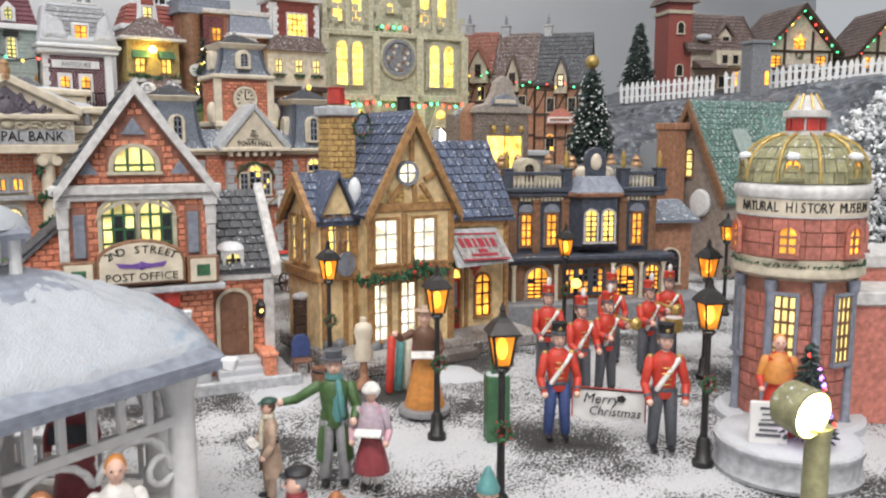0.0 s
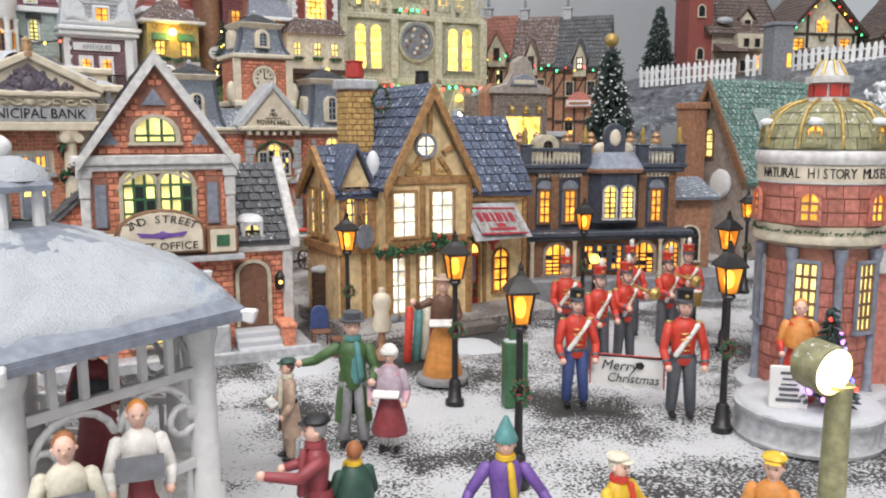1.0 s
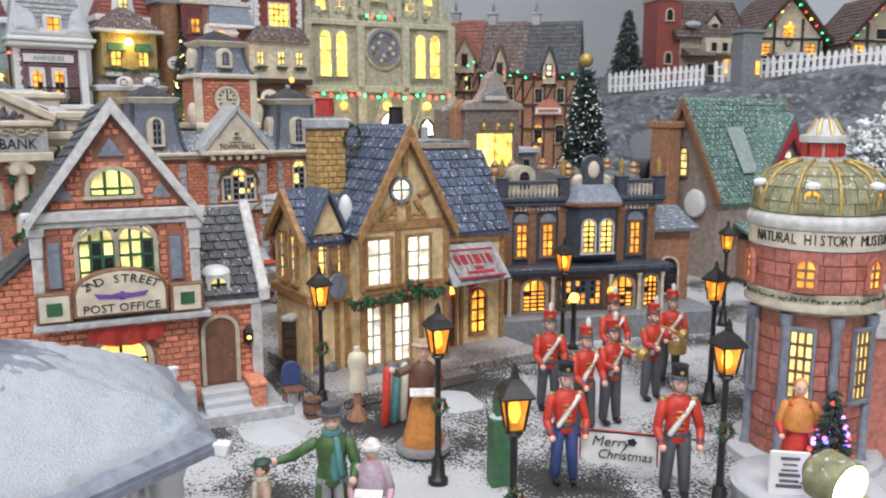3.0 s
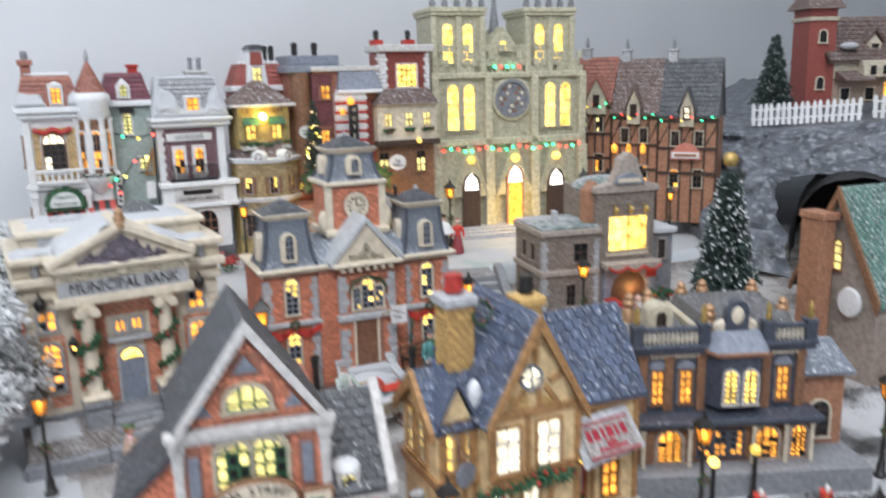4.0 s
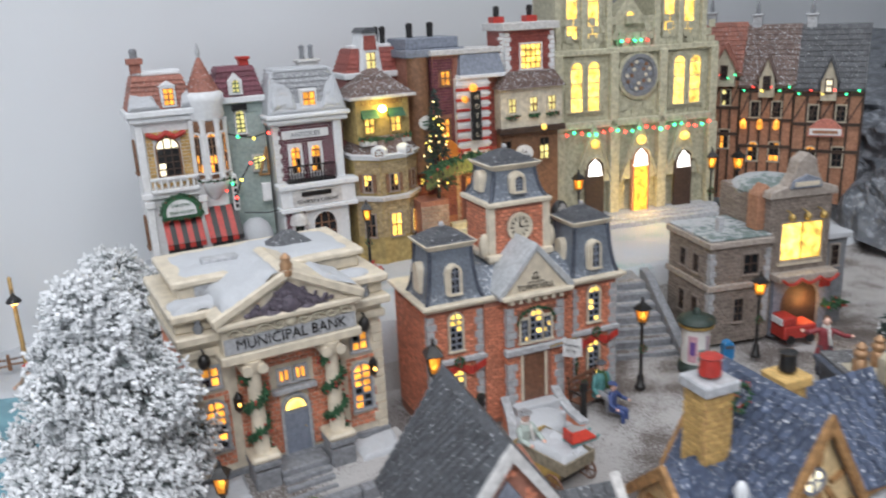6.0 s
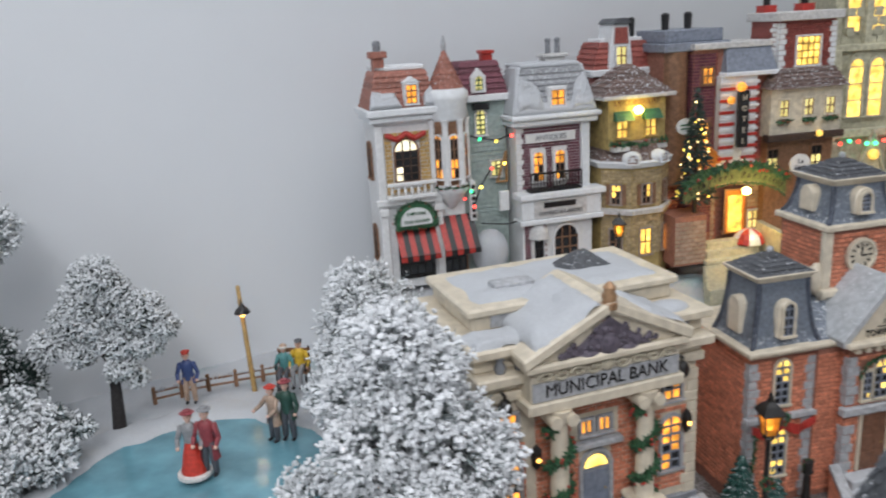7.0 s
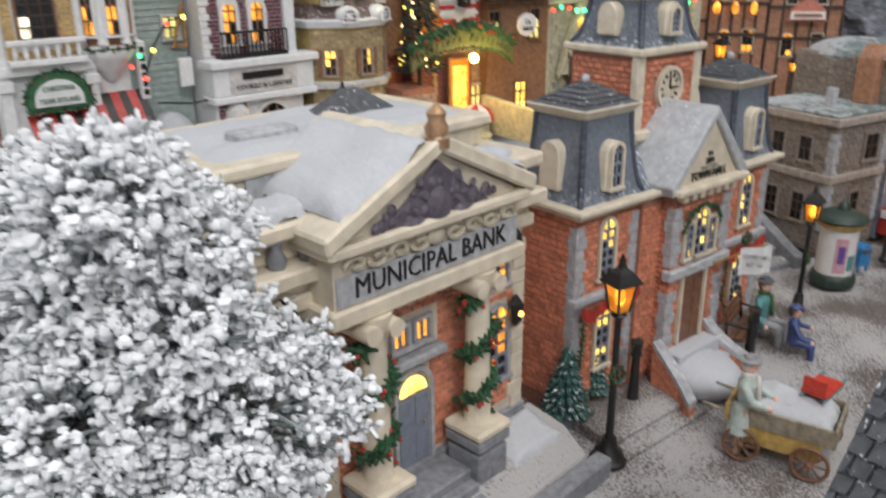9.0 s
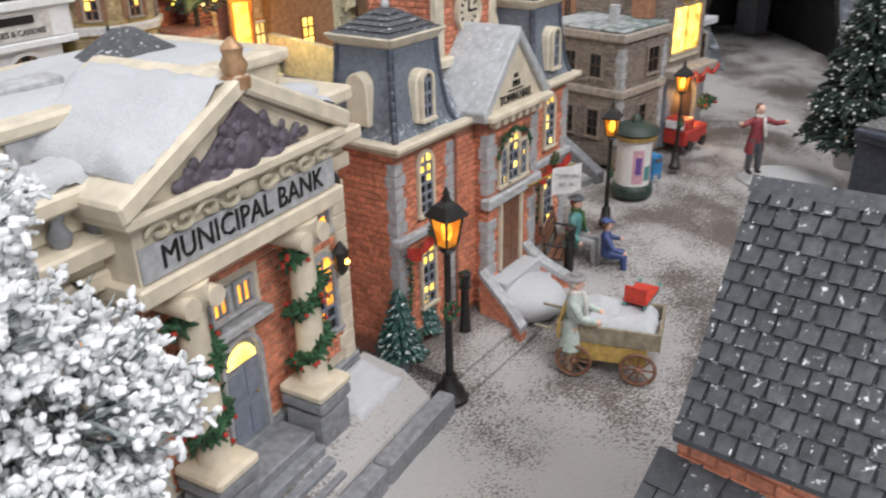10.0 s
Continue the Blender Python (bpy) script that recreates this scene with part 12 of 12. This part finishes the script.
globe_lamp(0.112, 0.642)
globe_lamp(0.148, 0.664)


# ---- rock mountain behind, with fence and chalets ----
def along(pts, t):
    k = min(len(pts) - 2, int(t * (len(pts) - 1)))
    return Vector(pts[k]).lerp(Vector(pts[k + 1]), t * (len(pts) - 1) - k)


def mountain():
    ob = thing("rock_mountain", FAR, "crumpled grey rock mountain with dark tunnel mouth and snow", "mountain")
    foot = ((0.25, 2.15, 0.03), (0.26, 1.72, 0.04), (0.275, 1.56, 0.03), (0.33, 1.47, 0.02), (0.43, 1.45, 0.0), (0.62, 1.36, -0.01), (1.5, 1.0, -0.01))
    brow = ((0.30, 2.2, 0.23), (0.315, 1.95, 0.23), (0.345, 1.86, 0.225), (0.38, 1.83, 0.226), (0.45, 1.79, 0.232), (0.84, 1.60, 0.278), (1.6, 1.25, 0.30))
    nu, nv = 230, 46
    v, f = [], []
    for i in range(nu + 1):
        a, b = along(foot, i / nu), along(brow, i / nu)
        for j in range(nv + 1):
            t = j / nv
            if t <= 0.72:
                q = t / 0.72
                p = a.lerp(b, q)
                p.z = a.z + (b.z - a.z) * q ** 0.75
            else:
                q = (t - 0.72) / 0.28
                p = b + Vector((0.32, 0.75, 0.09)) * q
            n3 = Vector((p.x * 9, p.y * 9, p.z * 11))
            big = 1 - 2 * abs(noise.noise(n3))
            mid = 1 - 2 * abs(noise.noise(n3 * 2.7 + Vector((5, 1, 2))))
            sml = noise.noise(n3 * 8.0)
            k = (0.05 + 0.95 * min(1.0, t / 0.08)) * (1.0 if t < 0.68 else 0.35)
            w = (0.042 * (big - 0.35) + 0.013 * (mid - 0.3) + 0.004 * sml) * k
            v.append(p + Vector((-0.62, -0.7, 0.3)) * w)
    u0, u1 = 0.59, 0.78
    for i in range(nu):
        for j in range(nv):
            u, t = (i + 0.5) / nu, (j + 0.5) / nv
            if u0 < u < u1 and t < 0.26 + 0.16 * math.sqrt(max(0.0, 1 - ((u - (u0 + u1) / 2) / ((u1 - u0) / 2)) ** 2)):
                continue
            q = i * (nv + 1) + j
            f += [(q, q + nv + 1, q + nv + 2), (q, q + nv + 2, q + 1)] if (i + j) % 2 else [(q, q + nv + 1, q + 1), (q + nv + 1, q + nv + 2, q + 1)]
    part("rock_face", Shape().add(v, f), ROCK, ob)
    a, b = along(foot, u0 - 0.02), along(foot, u1 + 0.01)
    mid, half = (a + b) / 2, (b - a) / 2
    tv, tf = [], []
    inw = Vector((0.1, 0.3, 0))
    for d in range(9):
        for k in range(17):
            ang = math.pi * k / 16
            p = mid + Vector((0.03, 0.075, 0)) + half * math.cos(ang) * 1.02 + Vector((0, 0, 0.17 * math.sin(ang) ** 0.7)) + inw * (d / 8)
            tv.append(p + Vector((noise.noise(p * 30), 0, noise.noise(p * 30 + Vector((3, 3, 3))))) * 0.008)
    for d in range(8):
        for k in range(16):
            q = d * 17 + k
            tf.append((q, q + 1, q + 18, q + 17))
    tf.append(tuple(8 * 17 + k for k in range(17)))
    # the vault is coloured near-black to stand for the shade inside
    part("tunnel_vault", Shape().add(tv, tf), CAVESHADE, ob, "rough lining of the tunnel, its inner shade painted near-black")


mountain()


def picket_fence(a, b, n, label):
    a, b = Vector(a), Vector(b)
    d = b - a
    ob = thing("picket_fence", FAR @ Matrix.Translation(a) @ Matrix.Rotation(math.atan2(d.y, d.x), 4, "Z"), label, "fence")
    L = Vector((d.x, d.y)).length
    sl = d.z / L
    w = L / n * 0.32
    pk = Shape().prism_y([(-w, 0), (w, 0), (w, 0.038), (w * 0.6, 0.0425), (0, 0.0455), (-w * 0.6, 0.0425), (-w, 0.038)], -0.0012, 0.0012).mesh("picket", FENCEWHITE)
    rnd = random.Random(2)
    for i in range(n):
        x = L * (i + 0.5) / n
        part("picket", pk, FENCEWHITE, ob, at=pose(x, 0, sl * x + rnd.uniform(-0.001, 0.001), rnd.uniform(-2, 2), rnd.uniform(-2.5, 2.5), 0))
    for z in (0.011, 0.03):
        part("rail", Shape().hexa([(0, 0.0014, z), (L, 0.0014, z + d.z), (L, 0.003, z + d.z), (0, 0.003, z), (0, 0.0014, z + 0.004), (L, 0.0014, z + 0.004 + d.z), (L, 0.003, z + 0.004 + d.z), (0, 0.003, z + 0.004)]), FENCEWHITE, ob)


FENCEWHITE = paint("fence_white", (0.80, 0.81, 0.82), 0.5, 0.08, 150, 0.2)
picket_fence((0.398, 1.852, 0.236), (0.585, 1.765, 0.25), 18, "white wooden picket fence along the rock top")
picket_fence((0.60, 1.758, 0.254), (1.05, 1.55, 0.29), 40, "white wooden picket fence along the rock top")


def gate_tower():
    ob = thing("gate_post", place(0.575, 1.44, 0.0, 10), "square dark grey stone post with a lit slot", "post")
    part("shaft", Shape().box(-0.018, 0.018, -0.018, 0.018, 0, 0.325), STONE_DK, ob, bevel=0.001)
    part("cap", Shape().box(-0.022, 0.022, -0.022, 0.022, 0.325, 0.331), STONE_DK, ob, bevel=0.001)
    part("lit_slot", Shape().box(0.008, 0.0145, -0.0192, -0.0178, 0.255, 0.278), LIT_ORANGE, ob, "glowing amber slot")


gate_tower()


def mountain_lodge():
    ob = thing("lodge", FAR @ place(0.62, 1.97, 0.265, 12) @ Matrix.Scale(1.4, 4), "brick and cream mountain lodge with dark snow-patched roof", "building", "mountain chalets")
    part("tower", Shape().box(-0.065, -0.022, 0.0, 0.05, 0, 0.15), BRICK_RED, ob)
    part("tower_cornice", Shape().box(-0.068, -0.019, -0.003, 0.053, 0.132, 0.138), CREAM_DK, ob, bevel=0.0008)
    part("tower_roof", hexa_pyramid(-0.0435, 0.025, 0.15, 0.03, 0.034, 0.05), BROWNROOF, ob)
    part("ground_floor", Shape().box(-0.0215, 0.085, 0.004, 0.09, 0, 0.045), BRICK_TAN, ob)
    part("upper_floor", Shape().box(-0.0215, 0.085, 0.002, 0.09, 0.0452, 0.075), STUCCO_PALE, ob)
    part("bay", Shape().prism_y([(0.018, 0.046), (0.062, 0.046), (0.066, 0.072), (0.014, 0.072)], -0.018, 0.002), STUCCO_PALE, ob, bevel=0.0008)
    gable_roof(ob, -0.03, 0.095, -0.006, 0.1, 0.074, 0.135, BROWNROOF, DARKTIMBER, seed=5, axis="x")
    part("porch_roof", Shape().prism_x([(-0.028, 0.042), (0.005, 0.042), (0.005, 0.058), (-0.026, 0.045)], -0.018, 0.03), BROWNROOF, ob)
    part("dormer", Shape().prism_y([(0.032, 0.08), (0.056, 0.08), (0.056, 0.098), (0.044, 0.112), (0.032, 0.098)], 0.006, 0.04), STUCCO_PALE, ob, bevel=0.0006)
    part("dormer_roof", Shape().prism_y([(0.029, 0.098), (0.044, 0.116), (0.059, 0.098), (0.059, 0.101), (0.044, 0.121), (0.029, 0.101)], 0.002, 0.045), BROWNROOF, ob)
    window(ob, 0.044, 0.005, 0.084, 0.012, 0.013, lit=DARKPANE)
    window(ob, 0.03, -0.0185, 0.05, 0.01, 0.014, lit=DARKPANE)
    window(ob, 0.05, -0.0185, 0.05, 0.01, 0.014, lit=DARKPANE)
    door(ob, 0.07, 0.0035, 0.004, 0.014, 0.034, LIT_ORANGE)
    window(ob, 0.0, 0.0035, 0.012, 0.014, 0.018, lit=DARKPANE)
    window(ob, 0.04, 0.0035, 0.012, 0.014, 0.018, lit=DARKPANE)
    window(ob, -0.0435, -0.0005, 0.1, 0.011, 0.018, lit=DARKPANE, arch=True)
    window(ob, -0.0435, -0.0005, 0.03, 0.011, 0.018, lit=DARKPANE, arch=True)
    part("snow_patch", Shape().ball((-0.002, -0.004, 0.094), 0.013, 0, 14, 6, (1.1, 0.7, 0.45)), SNOW, ob, smooth=True)


mountain_lodge()


def chalet(m, w, d, he, hr, wall, label, star=False, seed=1):
    ob = thing("chalet", m, label, "building", "mountain chalets")
    part("wall_body", Shape().prism_y([(-w / 2, 0), (w / 2, 0), (w / 2, he), (0, hr), (-w / 2, he)], 0, d), wall, ob)
    gable_roof(ob, -w / 2 - 0.006, w / 2 + 0.006, -0.012, d + 0.006, he - 0.004, hr + 0.006, BROWNROOF, DARKTIMBER, seed=seed)
    for x, z0, z1 in ((-w * 0.45, 0, he), (-w * 0.2, 0, he + (hr - he) * 0.5), (w * 0.2, 0, he + (hr - he) * 0.5), (w * 0.45, 0, he)):
        part("timber", Shape().box(x - 0.002, x + 0.002, -0.0022, 0.001, z0, z1), DARKTIMBER, ob)
    for z in (he * 0.5, he):
        part("timber", Shape().box(-w / 2, w / 2, -0.0026, 0.001, z - 0.002, z + 0.002), DARKTIMBER, ob)
    for x in (-w * 0.32, w * 0.32):
        window(ob, x, -0.001, he * 0.55, w * 0.14, he * 0.32, lit=LIT_ORANGE)
        window(ob, x, -0.001, he * 0.1, w * 0.14, he * 0.3, lit=DARKPANE)
    window(ob, 0.0, -0.001, he * 1.05, w * 0.16, he * 0.3, lit=LIT_ORANGE if star else DARKPANE)
    door(ob, 0.0, -0.001, 0.0, w * 0.16, he * 0.42, WOODDOOR)
    part("porch_roof", Shape().prism_x([(-0.03, he * 0.46), (0.0, he * 0.46), (0.0, he * 0.62), (-0.028, he * 0.5)], -w * 0.3, w * 0.3), BROWNROOF, ob)
    part("snow_ledge", Shape().ball((0, -0.02, he * 0.53), w * 0.26, 0, 16, 6, (1, 0.3, 0.16)), SNOW, ob, smooth=True)
    wreath(ob, (0, -0.004, he * 0.9), 0.006, 0.003)
    pts = [(-w / 2 + w * i / 12, -0.0135, he + (hr - he) * (1 - abs(i - 6) / 6) - 0.002) for i in range(13)]
    string_lights(ob, pts, r=0.0017)
    if star:
        part("lit_ornament", Shape().path([(0.011 * math.cos(math.pi / 2 + i * 2.513), -0.005, he * 1.28 + 0.011 * math.sin(math.pi / 2 + i * 2.513)) for i in range(6)], 0.0012), LIT_ORANGE, ob, "glowing amber star ornament")


chalet(FAR @ place(0.83, 1.93, 0.28, 8) @ Matrix.Scale(1.35, 4), 0.13, 0.11, 0.06, 0.128, STUCCO_PALE, "cream timbered chalet with glowing star in its gable", True, 3)
chalet(FAR @ place(1.03, 1.90, 0.28, 4) @ Matrix.Scale(1.35, 4), 0.12, 0.1, 0.055, 0.12, CREAM_DK, "grey-cream chalet with dark beams and snowy porch", False, 4)


# ---- back terrace furniture ----
for x, y, r, s in ((-0.4006, 1.081, 20, 1.05), (-0.142, 1.225, 30, 1.1), (0.06, 1.40, 10, 1.3), (0.10, 1.405, 25, 1.3), (0.2, 1.395, 5, 1.0)):
    copy_thing(lamp, place(x, y, height(x, y) - 0.001, r) @ Matrix.Scale(s, 4))


def street_clock():
    x, y = -0.179, 0.972
    z0 = height(x, y)
    ob = thing("street_clock", place(x, y, z0, 20), "black iron street clock with two round white dials", "clock")
    top = 0.189 - z0
    part("post", Shape().lathe([(0.007, 0), (0.007, 0.006), (0.004, 0.012), (0.0026, 0.02), (0.0022, top - 0.012), (0.0042, top - 0.008), (0.002, top - 0.004)], n=12), IRON, ob, smooth=True)
    for k, ang in enumerate((-42, 42)):
        m = Matrix.Translation((0.011 * (1 if k else -1), -0.004, top)) @ Matrix.Rotation(radians(ang), 4, "Z") @ pose(0, 0, 0, 90, 0, 0)
        c = part("case", Shape().lathe([(0.0105, -0.004), (0.0118, -0.002), (0.0118, 0.003), (0.0105, 0.0042), (0.0096, 0.0042), (0.0096, 0.0034)], n=24), IRON, ob, at=m, smooth=True)
        d = part("dial", Shape().lathe([(0.0096, 0.0030), (0.0096, 0.0035)], n=24), CLOTHWHITE, c, "white clock dial")
        for i in range(12):
            a = math.pi * i / 6
            part("hour_mark", Shape().tube((0.0072 * math.sin(a), 0.0072 * math.cos(a), 0.0037), (0.0088 * math.sin(a), 0.0088 * math.cos(a), 0.0037), 0.00035, 0.00035, 4), BLACK, d)
        part("clock_hand", Shape().tube((0, 0, 0.0039), (0.0038, 0.003, 0.0039), 0.0004, 0.0003, 4), BLACK, d)
        part("clock_hand", Shape().tube((0, 0, 0.0042), (-0.002, 0.0066, 0.0042), 0.0003, 0.0002, 4), BLACK, d)
    part("bracket", Shape().path([(-0.011, -0.003, top - 0.009), (0, 0, top - 0.006), (0.011, -0.003, top - 0.009)], 0.0014).path([(0, 0, top), (0, 0, top + 0.014)], 0.0016), IRON, ob)
    part("finial", Shape().ball((0, 0, top + 0.016), 0.003, 0, 10, 7), IRON, ob, smooth=True)


street_clock()


def umbrella():
    x, y = -0.262, 1.205
    z0 = height(x, y)
    ob = thing("cafe_umbrella", place(x, y, z0, 0), "red and white striped umbrella by the hotel stairs", "umbrella")
    part("pole", Shape().tube((0, 0, 0), (0, 0, 0.05), 0.0008, 0.0008, 6), IRON, ob)
    n = 8
    for i in range(n):
        v = []
        for j in range(5):
            t = j / 4
            r, z = 0.019 * math.sin(t * 1.45), 0.034 + 0.018 * math.cos(t * 1.45)
            for a in (2 * math.pi * i / n, 2 * math.pi * (i + 0.5) / n, 2 * math.pi * (i + 1) / n):
                v.append((r * math.cos(a), r * math.sin(a), z - (0.0006 * t if a != 2 * math.pi * (i + 0.5) / n else 0)))
        v += [(p[0] * 0.98, p[1] * 0.98, p[2] - 0.0008) for p in v]
        f = [(j * 3 + k, j * 3 + k + 1, j * 3 + k + 4, j * 3 + k + 3) for j in range(4) for k in range(2)]
        f += [tuple(15 + q for q in reversed(p)) for p in f] + [(12, 13, 28, 27), (13, 14, 29, 28)]
        part("canopy_panel", Shape().add(v, f), RED if i % 2 else WHITE, ob)


umbrella()
figurine(place(-0.291, 1.215, height(-0.291, 1.215), 10), 0.05, "man figurine in brown coat by the hotel stairs", C["brown"], C["darkgrey"], "cap", C["brown"], C["brown"], tails=0.2)


def poinsettia(x, y, seed):
    """A low planting of red leaves round a lamp."""
    ob = thing("poinsettia", place(x, y, height(x, y), 0), "clump of red poinsettia leaves over dark green", "plant", "poinsettias")
    rnd = random.Random(seed)
    g, r = Shape(), Shape()
    for i in range(150):
        a, q = rnd.random() * 6.283, rnd.random() ** 0.5
        p = Vector((0.022 * q * math.cos(a), 0.014 * q * math.sin(a), 0.028 * (1 - 0.6 * q * q) * rnd.uniform(0.4, 1)))
        d = Vector((math.cos(a), math.sin(a), rnd.uniform(0.0, 0.8))).normalized() * rnd.uniform(0.004, 0.007)
        w = d.orthogonal().normalized() * 0.0018
        (r if p.z > 0.012 else g).add([p, p + d * 0.5 + w, p + d, p + d * 0.5 - w, p + d * 0.5 + Vector((0, 0, 0.0008))], [(0, 1, 4), (1, 2, 4), (2, 3, 4), (3, 0, 4)])
    part("leaves", g, GARLAND, ob, kind="stuff")
    part("red_leaves", r, RED, ob, "scarlet leaves", kind="stuff")


poinsettia(-0.435, 1.055, 1)
poinsettia(-0.40, 1.05, 2)
